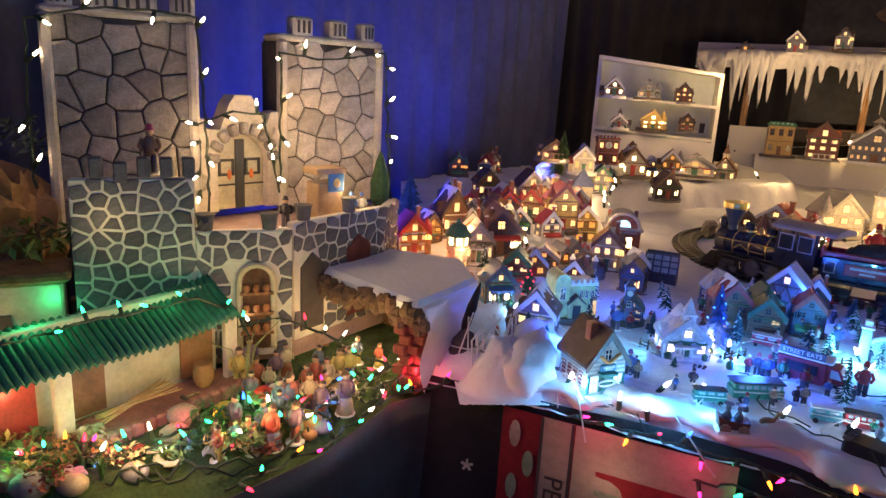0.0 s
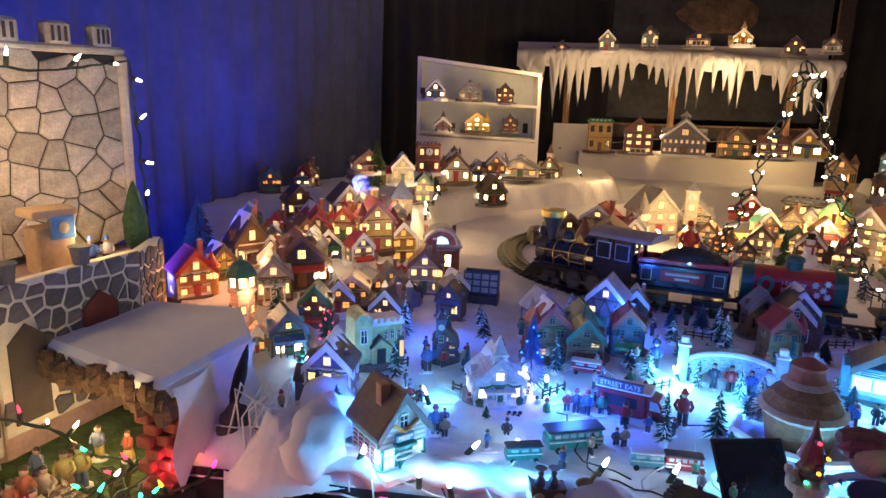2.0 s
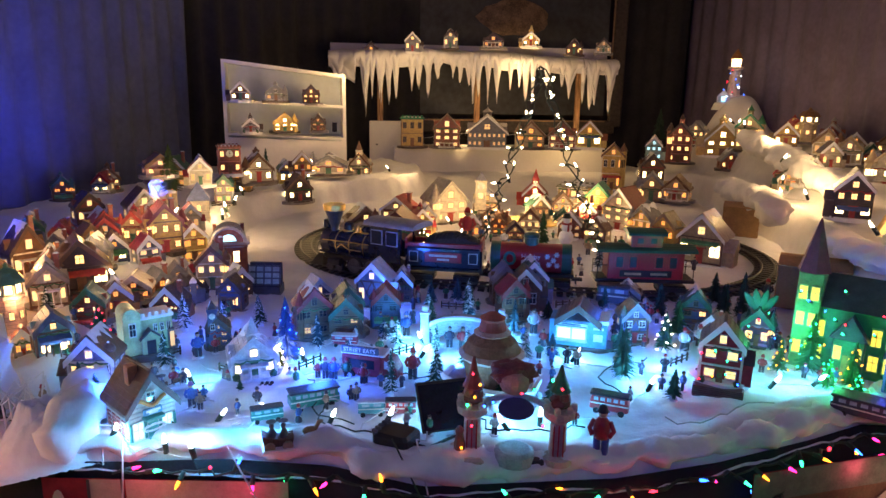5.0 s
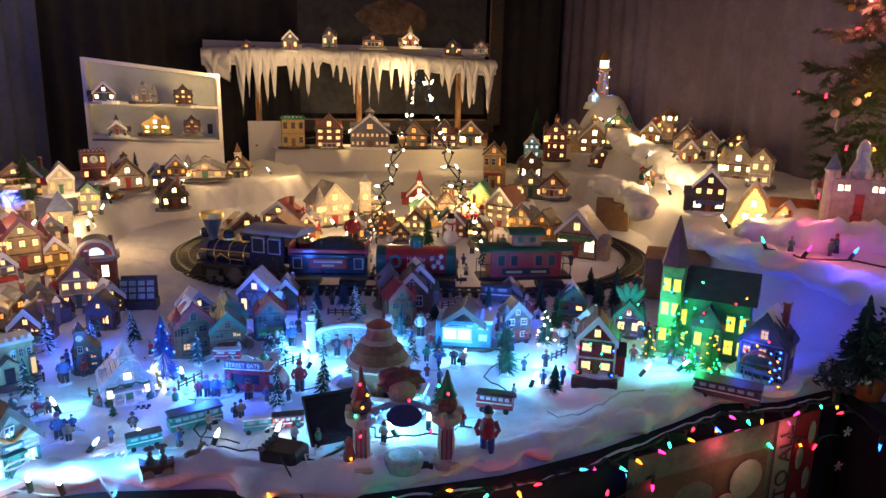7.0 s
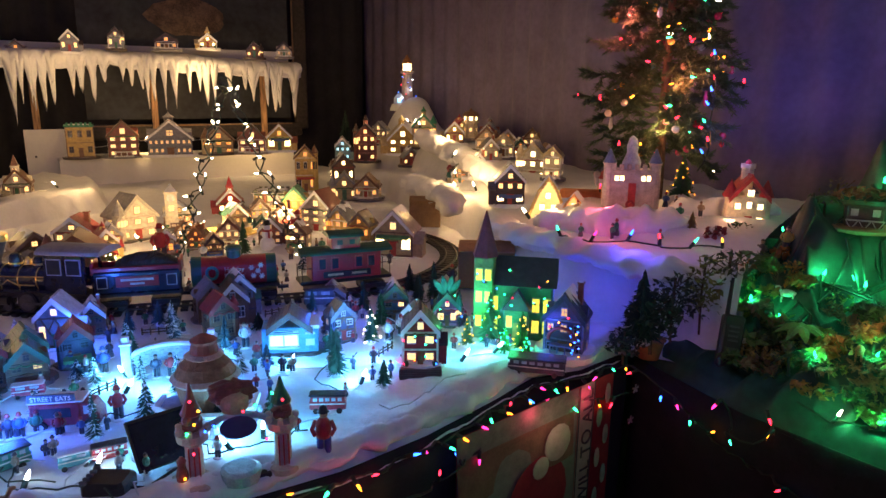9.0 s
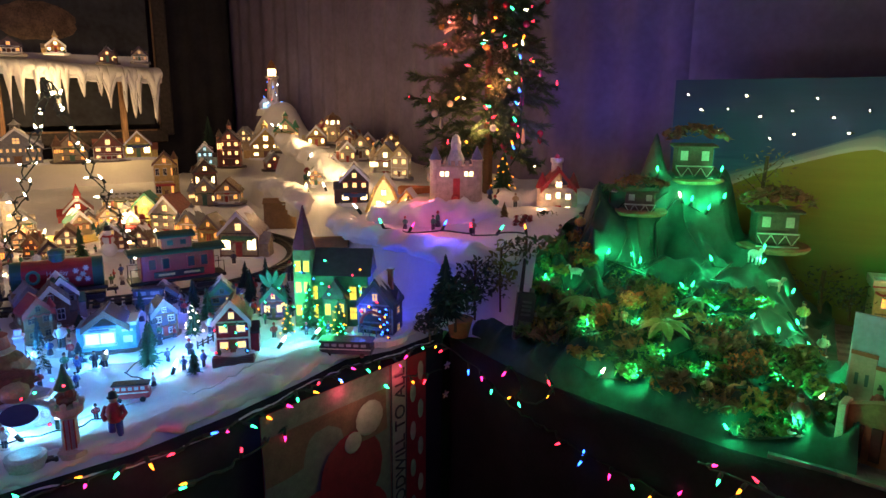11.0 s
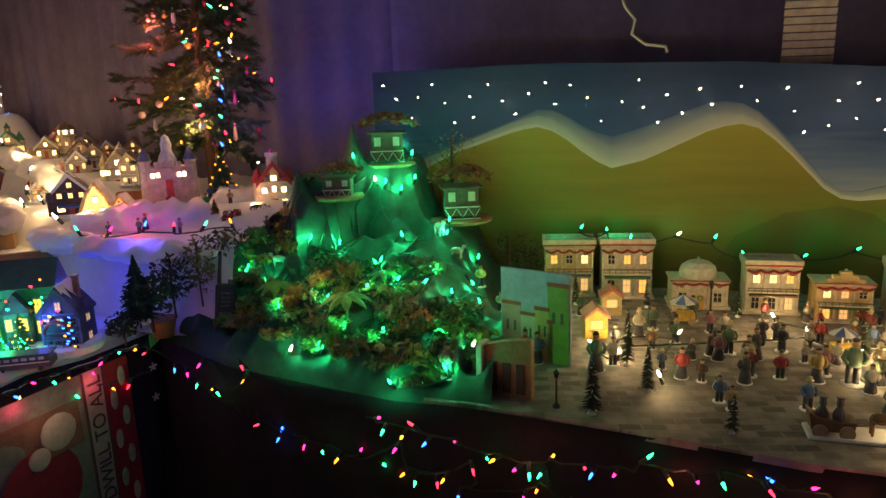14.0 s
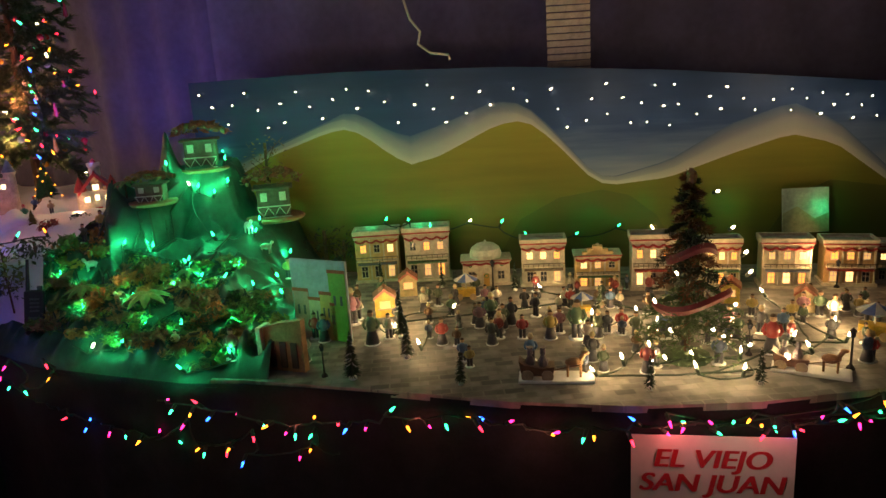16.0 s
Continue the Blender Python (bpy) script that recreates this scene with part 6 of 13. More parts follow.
def tank_car():
    root = thing("toy_tank_car", car_pose(0.03), "red toy tank car with green ends and white snowflakes", "toy train", "toy train on the loop")
    part("tank", Geo().cyl(-0.085, 0, 0.085, 0.255, 0.040, n=24, ry=90), REDE, root)
    for x0 in (-0.112, 0.085):
        part("tank_end", Geo().cyl(x0, 0, 0.085, 0.112, 0.0405, n=24, ry=90), GRNE, root)
    part("dome", Geo().lathe([(0.02, 0.12), (0.02, 0.14), (0.023, 0.142), (0.021, 0.15), (0.012, 0.154)], 14, 0.0), GRNE, root)
    wt = mat("white_print", (0.75, 0.75, 0.76), rough=0.5)
    letters(root, "Holiday\nExpress", 0.017, pose(0.0, -0.0408, 0.087, 88, 0, 0), wt)
    for x, z in ((0.045, 0.098), (0.062, 0.088), (0.05, 0.076), (0.07, 0.104), (0.072, 0.074)):
        fl = Geo()
        for a in (0, 60, 120):
            fl.box(0, 0, 0, 0.015, 0.0012, 0.0035, ry=a)
        part("snowflake", fl, wt, root, at=pose(x, -0.0395 - 0.0012, z, (z - 0.085) * -700 * 0.05, 0, 0))
    wr = Geo().tube([(-0.058 + 0.014 * math.cos(a), -0.0395, 0.088 + 0.016 * math.sin(a)) for a in np.linspace(0, 6.28, 13)], 0.0045, 6)
    part("wreath", wr, mat("teal_print", (0.05, 0.28, 0.22)), root)
    part("frame", Geo().box(0, 0, 0.043, 0.24, 0.06, 0.010, ch=0.002).box(-0.06, 0, 0.05, 0.05, 0.06, 0.014), BLACK, root)
    bogie(root, -0.075)
    bogie(root, 0.075)
    part("coupler", Geo().box(0.13, 0, 0.03, 0.03, 0.012, 0.008).box(-0.13, 0, 0.03, 0.03, 0.012, 0.008), BLACK, root)
    return root


def caboose():
    root = thing("toy_caboose", car_pose(0.385), "red toy caboose with dark green roofs", "toy train", "toy train on the loop")
    part("body", Geo().box(0, 0, 0.085, 0.205, 0.074, 0.075, ch=0.003), REDE, root)
    part("platform", Geo().box(0, 0, 0.044, 0.27, 0.074, 0.010, ch=0.002), BLACK, root)
    rp = [(0.047 * math.cos(a), 0.122 + 0.014 * math.sin(a)) for a in np.linspace(math.pi, 0, 9)]
    g = Geo().prism(rp, -0.135, 0.135)
    g.v = [(y, -x, z) for x, y, z in g.v]
    part("roof", g, GRNE, root)
    cu = part("cupola", Geo().box(0.0, 0, 0.150, 0.085, 0.060, 0.034, ch=0.002), REDE, root)
    g = Geo().prism([(0.04 * math.cos(a), 0.166 + 0.013 * math.sin(a)) for a in np.linspace(math.pi, 0, 9)], -0.052, 0.052)
    g.v = [(y, -x, z) for x, y, z in g.v]
    part("cupola_roof", g, GRNE, cu)
    for x in (-0.018, 0.018):
        part("cupola_window", Geo().box(x, -0.0305, 0.151, 0.016, 0.002, 0.014), DARKPANE, cu)
    for x in (-0.072, -0.035, 0.035, 0.072):
        wfr = part("window_frame", Geo().box(x, -0.0375, 0.095, 0.024, 0.002, 0.034), mat("red_trim", (0.5, 0.04, 0.05), rough=0.4), root)
        part("pane", Geo().box(x, -0.0388, 0.095, 0.018, 0.002, 0.028), DARKPANE, wfr)
    pl = part("name_plate", Geo().box(0, -0.0385, 0.064, 0.14, 0.003, 0.018, ch=0.001), BLACK, root)
    part("name_bar", Geo().box(-0.035, -0.0405, 0.064, 0.045, 0.001, 0.006).box(0.035, -0.0405, 0.064, 0.045, 0.001, 0.006), mat("gold_print", (0.5, 0.4, 0.2)), pl)
    for sx in (-1, 1):
        for yy in (-0.034, 0.034):
            part("railing", Geo().tube([(sx * 0.13, yy, 0.048), (sx * 0.13, yy, 0.085), (sx * 0.103, yy, 0.085)], 0.0014), BLACK, root)
    bogie(root, -0.08)
    bogie(root, 0.08)
    return root


locomotive()
tender()
tank_car()
caboose()


# ---- the castle ----
def clip_poly(poly, px, py, nx, ny):
    out = []
    for i in range(len(poly)):
        a, b = poly[i], poly[(i + 1) % len(poly)]
        da, db = (a[0] - px) * nx + (a[1] - py) * ny, (b[0] - px) * nx + (b[1] - py) * ny
        if da <= 0:
            out.append(a)
        if (da < 0 < db) or (db < 0 < da):
            t = da / (da - db)
            out.append((a[0] + (b[0] - a[0]) * t, a[1] + (b[1] - a[1]) * t))
    return out


def stone_face(parent, w, h, cell, gap, depth, material, m, seed=0, keep=None, name="stone"):
    """Flat field stones with open joints over a w x h face (x from 0, z from 0, facing -y): one object a stone."""
    rnd = random.Random(seed)
    seeds = []
    nx, ny = max(2, round(w / cell)), max(2, round(h / cell))
    for j in range(-1, ny + 1):
        for i in range(-1, nx + 1):
            seeds.append(((i + 0.5 + rnd.uniform(-0.38, 0.38)) * w / nx, (j + 0.5 + rnd.uniform(-0.38, 0.38)) * h / ny))
    for k, (sx, sy) in enumerate(seeds):
        if not (0 < sx < w and 0 < sy < h) or (keep and not keep(sx, sy)):
            continue
        poly = [(0, 0), (w, 0), (w, h), (0, h)]
        for q, (tx, ty) in enumerate(seeds):
            if q != k and abs(tx - sx) < cell * 3 and abs(ty - sy) < cell * 3:
                dx, dy = tx - sx, ty - sy
                l = math.hypot(dx, dy)
                poly = clip_poly(poly, sx + dx / 2 - dx / l * gap / 2, sy + dy / 2 - dy / l * gap / 2, dx, dy)
                if len(poly) < 3:
                    break
        if len(poly) < 3:
            continue
        cx, cy = sum(p[0] for p in poly) / len(poly), sum(p[1] for p in poly) / len(poly)
        n = len(poly)
        dd = depth * rnd.uniform(0.6, 1.2)
        vs = [(x - cx, 0, y - cy) for x, y in poly] + [((x - cx) * 0.93, -dd * 0.75, (y - cy) * 0.93) for x, y in poly] + [((x - cx) * 0.75, -dd, (y - cy) * 0.75) for x, y in poly]
        fs = [(i, n + i, n + (i + 1) % n, (i + 1) % n) for i in range(n)] + [(n + i, 2 * n + i, 2 * n + (i + 1) % n, n + (i + 1) % n) for i in range(n)] + [tuple(range(2 * n, 3 * n))]
        fs = [tuple(reversed(q)) for q in fs]
        part(name, Geo().add(vs, fs), material, parent, at=m @ pose(cx, 0, cy))


def stone_mat(name, colour, var):
    """Painted stone whose tone differs from stone to stone."""
    m = mat(name, colour, rough=0.8, var=var, scale=35, bump=0.8)
    nt = m.node_tree
    b = nt.nodes["Principled BSDF"]
    src = b.inputs["Base Color"].links[0].from_socket
    oi = nt.nodes.new("ShaderNodeObjectInfo")
    mr = nt.nodes.new("ShaderNodeMapRange")
    mr.inputs["To Min"].default_value, mr.inputs["To Max"].default_value = 0.7, 1.25
    nt.links.new(oi.outputs["Random"], mr.inputs["Value"])
    mx = nt.nodes.new("ShaderNodeMix")
    mx.data_type, mx.blend_type = "RGBA", "MULTIPLY"
    mx.inputs["Factor"].default_value = 1.0
    nt.links.new(src, mx.inputs["A"])
    nt.links.new(mr.outputs["Result"], mx.inputs["B"])
    nt.links.new(mx.outputs["Result"], b.inputs["Base Color"])
    return m


STONE_G = stone_mat("grey_painted_stone", (0.23, 0.205, 0.195), 0.45)
STONE_W = stone_mat("cream_painted_stone", (0.46, 0.41, 0.36), 0.4)
STONE_B = stone_mat("blue_grey_stone", (0.10, 0.10, 0.12), 0.4)
MORTAR_D = mat("dark_joint", (0.07, 0.06, 0.06), rough=0.9, scale=40)
MORTAR_L = mat("white_joint", (0.62, 0.60, 0.55), rough=0.9, scale=40, var=0.15)
PLASTER = mat("painted_foam", (0.50, 0.45, 0.40), rough=0.85, scale=25, var=0.25, bump=0.8)


def castle():
    root = thing("toy_castle", Matrix.Identity(4), "painted foam castle with two stone towers and an arched gate", "toy castle")

    def tower(x0, y0, x1, y1, z0, z1, depth, stone, seed, merlons):
        w = math.hypot(x1 - x0, y1 - y0)
        m = pose(x0, y0, z0, 0, 0, math.degrees(math.atan2(y1 - y0, x1 - x0)))
        h = z1 - z0
        b = part("tower", Geo().box(w / 2, depth / 2 + 0.004, h / 2, w, depth, h, ch=0.006), MORTAR_D, root, at=m)
        stone_face(b, w, h, 0.058, 0.0024, 0.006, stone, Matrix.Identity(4), seed)
        part("edge_strip", Geo().box(0.008, 0.0, h / 2, 0.022, 0.03, h, ch=0.006), PLASTER, b)
        part("edge_strip", Geo().box(w - 0.008, 0.0, h / 2, 0.022, 0.03, h, ch=0.006), PLASTER, b)
        part("coping", Geo().box(w / 2, depth * 0.4, h + 0.006, w * 1.03, depth * 0.9, 0.018, ch=0.006), PLASTER, b)
        for fx, mw in merlons:
            me = part("merlon", Geo().box(fx * w, 0.02, h + 0.035, mw, 0.045, 0.05, ch=0.006), PLASTER, b)
            for k in (-1, 0, 1):
                part("slit", Geo().box(fx * w + k * mw * 0.26, -0.004, h + 0.035, mw * 0.1, 0.004, 0.03), MORTAR_D, me)

    tower(-0.807, 1.392, -0.530, 1.499, 1.02, 1.488, 0.10, STONE_G, 3, ((0.12, 0.05), (0.36, 0.06), (0.62, 0.075), (0.92, 0.05)))
    tower(-0.375, 1.66, -0.130, 1.835, 1.05, 1.472, 0.10, STONE_W, 8, ((0.22, 0.055), (0.56, 0.05), (0.86, 0.04)))
    # gate wall between the towers
    gm = pose(-0.541, 1.505, 1.06, 0, 0, math.degrees(math.atan2(1.675 - 1.505, -0.36 + 0.541)))
    W = math.hypot(0.181, 0.17)
    arc = [(W / 2 + 0.068 * math.cos(a), 0.115 + 0.068 * math.sin(a)) for a in np.linspace(0, math.pi, 11)]
    wl = [(0, 0), (0, 0.22), (0.03, 0.22), (0.03, 0.195), (0.065, 0.195), (0.075, 0.22), (W / 2 - 0.035, 0.255), (W / 2 - 0.02, 0.275), (W / 2 + 0.025, 0.275), (W / 2 + 0.04, 0.25), (W - 0.06, 0.20), (W - 0.045, 0.235), (W, 0.24), (W, 0)]
    gate = part("gate_wall", Geo().prism([wl[0]] + wl[1:] + [(W / 2 + 0.068, 0)] + arc + [(W / 2 - 0.068, 0)], 0.0, 0.05), PLASTER, root, at=gm)
    stone_face(gate, W, 0.20, 0.045, 0.006, 0.007, STONE_W, Matrix.Identity(4), 21, keep=lambda x, z: math.hypot(x - W / 2, max(0, z - 0.115)) > 0.105)
    for k in range(9):
        a = math.pi * (k + 0.5) / 9
        part("arch_stone", Geo().box(0, -0.004, 0.083, 0.021, 0.022, 0.03, ch=0.004), STONE_G, gate, at=pose(W / 2, 0, 0.115) @ pose(0, 0, 0, 0, 90 - math.degrees(a), 0))
    dm = mat("painted_door", (0.42, 0.38, 0.28), rough=0.6, var=0.25, scale=20)
    iron = mat("painted_iron", (0.03, 0.03, 0.03), rough=0.6)
    for sg in (-1, 1):
        leaf = part("gate_leaf", Geo().prism([(0, 0), (sg * 0.066, 0), (sg * 0.066, 0.115)] + [(sg * 0.066 * math.cos(a), 0.115 + 0.066 * math.sin(a)) for a in np.linspace(0.15, math.pi / 2, 7)], 0.02, 0.03), dm, gate, at=pose(W / 2, 0, 0))
        part("gate_strap", Geo().box(sg * 0.006, 0.018, 0.085, 0.012, 0.004, 0.17), iron, leaf)
        for dx, dz, sx, sz in ((0.036, 0.12, 0.042, 0.006), (0.036, 0.085, 0.042, 0.006), (0.018, 0.102, 0.006, 0.04), (0.054, 0.102, 0.006, 0.04), (0.036, 0.06, 0.06, 0.004)):
            part("gate_band", Geo().box(sg * dx, 0.018, dz, sx, 0.004, sz), iron, leaf)
        part("gate_ring", Geo().ball(sg * 0.03, 0.014, 0.085, 0.006, 0.004, 0.013, nu=8, nv=6), mat("orange_paint", (0.6, 0.16, 0.04)), leaf)
    # terrace and its retaining walls
    ter = [(-0.50, 1.318), (-0.30, 1.375), (-0.10, 1.62), (-0.07, 1.80), (-0.13, 1.90), (-0.40, 1.75), (-0.56, 1.56), (-0.70, 1.45), (-0.69, 1.25)]
    part("terrace", Geo().slab(ter, 0.76, 1.035), mat("pink_plaster", (0.36, 0.25, 0.24), rough=0.85, scale=18, var=0.25, bump=0.7), root)

    def rock_wall(x0, y0, x1, y1, z0, z1, seed, keep=None, cell=0.034):
        w = math.hypot(x1 - x0, y1 - y0)
        m = pose(x0, y0, z0, 0, 0, math.degrees(math.atan2(y1 - y0, x1 - x0)))
        b = part("rock_wall", Geo().box(w / 2, 0.012, (z1 - z0) / 2, w, 0.024, z1 - z0, ch=0.003), MORTAR_L, root, at=m)
        stone_face(b, w, z1 - z0, cell, 0.0055, 0.004, STONE_B, Matrix.Identity(4), seed, keep)
        return b, w

    b, w = rock_wall(-0.70, 1.225, -0.487, 1.300, 0.80, 1.175, 31)
    for k in range(5):
        part("merlon", Geo().box(0.05 + k * 0.042, 0.01, 0.375 + (0.022 if k != 1 else 0.012), 0.024, 0.03, 0.04, ch=0.003), STONE_B, b)
    b, w = rock_wall(-0.487, 1.300, -0.297, 1.350, 0.78, 1.065, 37, keep=lambda x, z: not (0.075 < x < 0.165 and z < 0.22))
    ar = [(0.12 + 0.036 * math.cos(a), 0.175 + 0.036 * math.sin(a)) for a in np.linspace(0, math.pi, 9)]
    part("niche", Geo().prism([(0.084, 0.02), (0.156, 0.02)] + ar, -0.006, 0.0), mat("niche_brown", (0.10, 0.05, 0.03), rough=0.9, scale=40, var=0.5), b)
    part("niche_rim", Geo().tube([(0.156, -0.008, 0.02)] + [(p, -0.008, q) for p, q in ar] + [(0.084, -0.008, 0.02)], 0.007, 6), mat("cream_rim", (0.5, 0.45, 0.33), rough=0.8), b)
    for k, z in enumerate((0.06, 0.105, 0.15)):
        part("niche_shelf", Geo().box(0.12, -0.012, z, 0.07, 0.016, 0.006), wood_mat("shelf_wood", (0.25, 0.11, 0.05)), b)
        for j in range(3):
            part("clay_pot", Geo().lathe([(0.006, 0), (0.008, 0.008), (0.005, 0.016)], 8, 0.098 + j * 0.021, -0.013, z + 0.003), mat("terracotta", (0.35, 0.14, 0.06), rough=0.8), b)
    for k in (0.02, 0.15):
        part("merlon", Geo().lathe([(0.014, 0), (0.018, 0.03), (0.022, 0.035)], 8, k, 0.012, 0.285), STONE_B, b)
    b, w = rock_wall(-0.297, 1.372, -0.10, 1.62, 0.80, 1.075, 41, keep=lambda x, z: not (0.02 < x < 0.09 and z < 0.2))
    part("dark_niche", Geo().prism([(0.02, 0.02), (0.09, 0.02), (0.09, 0.17), (0.055, 0.2), (0.02, 0.17)], -0.005, 0.0), MORTAR_D, b)
    part("dark_niche", Geo().prism([(0.17, 0.02), (0.25, 0.02), (0.25, 0.19), (0.21, 0.22), (0.17, 0.19)], -0.008, 0.0), mat("maroon_niche", (0.12, 0.03, 0.03), rough=0.9), b)
    for k in (0.04, 0.19):
        part("merlon", Geo().lathe([(0.014, 0), (0.018, 0.03), (0.022, 0.035)], 8, k, 0.012, 0.275), STONE_B, b)
    b, w = rock_wall(-0.10, 1.62, -0.07, 1.78, 0.80, 1.07, 47)
    return root


castle()


# ---- small things: kinds ----
def figurine(x, y, z, rz, h, coat, trousers=(0.06, 0.06, 0.08), hat=None, label="small painted ceramic figurine", category="figurine", skirt=False, name="figurine"):
    """A plain painted figurine, one mesh of three colours."""
    g = Geo()
    marks = []

    def mark(i):
        marks.extend([i] * (len(g.f) - len(marks)))

    if skirt:
        g.lathe([(0.20 * h, 0.02 * h), (0.17 * h, 0.2 * h), (0.10 * h, 0.5 * h)], 9)
    else:
        for sx in (-0.07, 0.07):
            g.cyl(sx * h, 0, 0.0, 0.45 * h, 0.065 * h, 0.07 * h, 7)
    mark(1)
    g.lathe([(0.13 * h, 0.40 * h), (0.15 * h, 0.5 * h), (0.15 * h, 0.68 * h), (0.07 * h, 0.78 * h)], 9)
    for sx in (-1, 1):
        g.tube([(sx * 0.14 * h, 0, 0.72 * h), (sx * 0.21 * h, -0.03 * h, 0.56 * h), (sx * 0.14 * h, -0.12 * h, 0.48 * h)], 0.045 * h, 6)
    mark(0)
    g.ball(0, 0, 0.86 * h, 0.085 * h, nu=8, nv=6)
    mark(2)
    if hat:
        g.lathe([(0.12 * h, 0.90 * h), (0.085 * h, 0.92 * h), (0.07 * h, 1.0 * h), (0.01 * h, 1.03 * h)], 8)
    else:
        g.ball(0, 0.015 * h, 0.90 * h, 0.085 * h, nu=8, nv=5)
    mark(3)
    g.lathe([(0.22 * h, -0.01 * h), (0.22 * h, 0.03 * h)], 10)
    mark(4)
    me = g.mesh("figurine", paint(*coat), True)
    for m in (paint(*trousers), mat("figure_tan", (0.45, 0.28, 0.19), rough=0.5), paint(*(hat or (0.05, 0.03, 0.02))), SNOWCAP):
        me.materials.append(m)
    me.polygons.foreach_set("material_index", marks)
    ob = new(name, me)
    ob.matrix_basis = pose(x, y, z, 0, 0, rz)
    return tagged(ob, label, category, "small figurines")


def snowman(x, y, z, rz, h, label="snowman figurine with black hat and red scarf"):
    g = Geo().ball(0, 0, 0.25 * h, 0.25 * h, nu=12, nv=8).ball(0, 0, 0.58 * h, 0.18 * h, nu=12, nv=8).ball(0, 0, 0.8 * h, 0.12 * h, nu=12, nv=8)
    n0 = len(g.f)
    g.lathe([(0.16 * h, 0.89 * h), (0.16 * h, 0.905 * h), (0.10 * h, 0.91 * h), (0.10 * h, 1.03 * h)], 12)
    n1 = len(g.f)
    g.tube([(0.14 * h * math.cos(a), 0.14 * h * math.sin(a), 0.70 * h) for a in np.linspace(0, 6.28, 13)], 0.035 * h, 6).box(0.06 * h, -0.17 * h, 0.58 * h, 0.06 * h, 0.03 * h, 0.22 * h)
    me = g.mesh("snowman", SNOWCAP, True)
    me.materials.append(BLACK)
    me.materials.append(paint(0.45, 0.05, 0.05))
    me.polygons.foreach_set("material_index", [0] * n0 + [1] * (n1 - n0) + [2] * (len(g.f) - n1))
    ob = new("snowman", me)
    ob.matrix_basis = pose(x, y, z, 0, 0, rz)
    return tagged(ob, label, "snowman", "small figurines")


def pine(x, y, z, h, r, colour=(0.03, 0.10, 0.06), snow=0.0, label="dark green bottle-brush miniature pine tree", seed=0, lights=None, lean=0.0):
    """A bottle-brush tree: wire stem, and a crown of many thin bristles."""
    root = thing("miniature_pine", pose(x, y, z, lean, lean * 0.5, seed * 37), label, "miniature tree", "bottle-brush trees")
    part("base", Geo().lathe([(r * 0.42, -0.004), (r * 0.40, 0.006), (r * 0.12, 0.010)], 10), SNOWCAP, root)
    part("trunk", Geo().cyl(0, 0, 0, h * 0.97, max(0.0018, r * 0.07), 0.001, 6), mat("bark", (0.10, 0.06, 0.035), rough=0.9), root)
    rnd = random.Random(seed + int(h * 1e4))
    g, s = Geo(), Geo()
    n = int(230 + 900 * h)
    for i in range(n):
        t = (i + rnd.random()) / n
        zz = h * (0.10 + 0.89 * t)
        L = r * (1 - t) ** 0.85 * rnd.uniform(0.8, 1.12) + 0.002
        a = rnd.random() * 6.283
        dz = -L * rnd.uniform(0.1, 0.35)
        wv = max(0.0012, r * 0.075)
        ca, sa = math.cos(a), math.sin(a)
        tip = (ca * L, sa * L, zz + dz)
        q = Geo if rnd.random() > snow else None
        tgt = g if q else s
        tgt.add([(-sa * wv, ca * wv, zz), (sa * wv, -ca * wv, zz), (0, 0, zz + wv * 2.2), tip], [(0, 1, 3), (1, 2, 3), (2, 0, 3)])
    part("crown", g, mat("bristle", colour, rough=0.8, var=0.4, scale=60, bump=0.0), root)
    if s.f:
        part("frosting", s, SNOWCAP, root)
    if lights:
        bm = Geo().ball(0, 0, 0, max(0.0022, r * 0.05), nu=6, nv=4).mesh("bulb", lights)
        for i in range(14):
            t = (i + 0.5) / 14
            a = i * 2.4
            L = r * (1 - t) ** 0.85
            part("bulb", bm, None, root, at=pose(math.cos(a) * L, math.sin(a) * L, h * (0.1 + 0.85 * t) - L * 0.2))
    return root


def street_lamp(x, y, z, h, lit=True, label="black miniature street lamp"):
    root = thing("street_lamp", pose(x, y, z), label, "street lamp", "miniature street lamps")
    part("post", Geo().lathe([(0.10 * h, 0), (0.09 * h, 0.06 * h), (0.03 * h, 0.12 * h), (0.022 * h, 0.74 * h), (0.05 * h, 0.77 * h)], 8), BLACK, root)
    part("lantern", Geo().lathe([(0.045 * h, 0.77 * h), (0.075 * h, 0.90 * h)], 6), G_WARM if lit else DARKPANE, root)
    part("cap", Geo().lathe([(0.09 * h, 0.90 * h), (0.03 * h, 0.97 * h), (0.006 * h, 1.0 * h)], 6), BLACK, root)
    return root


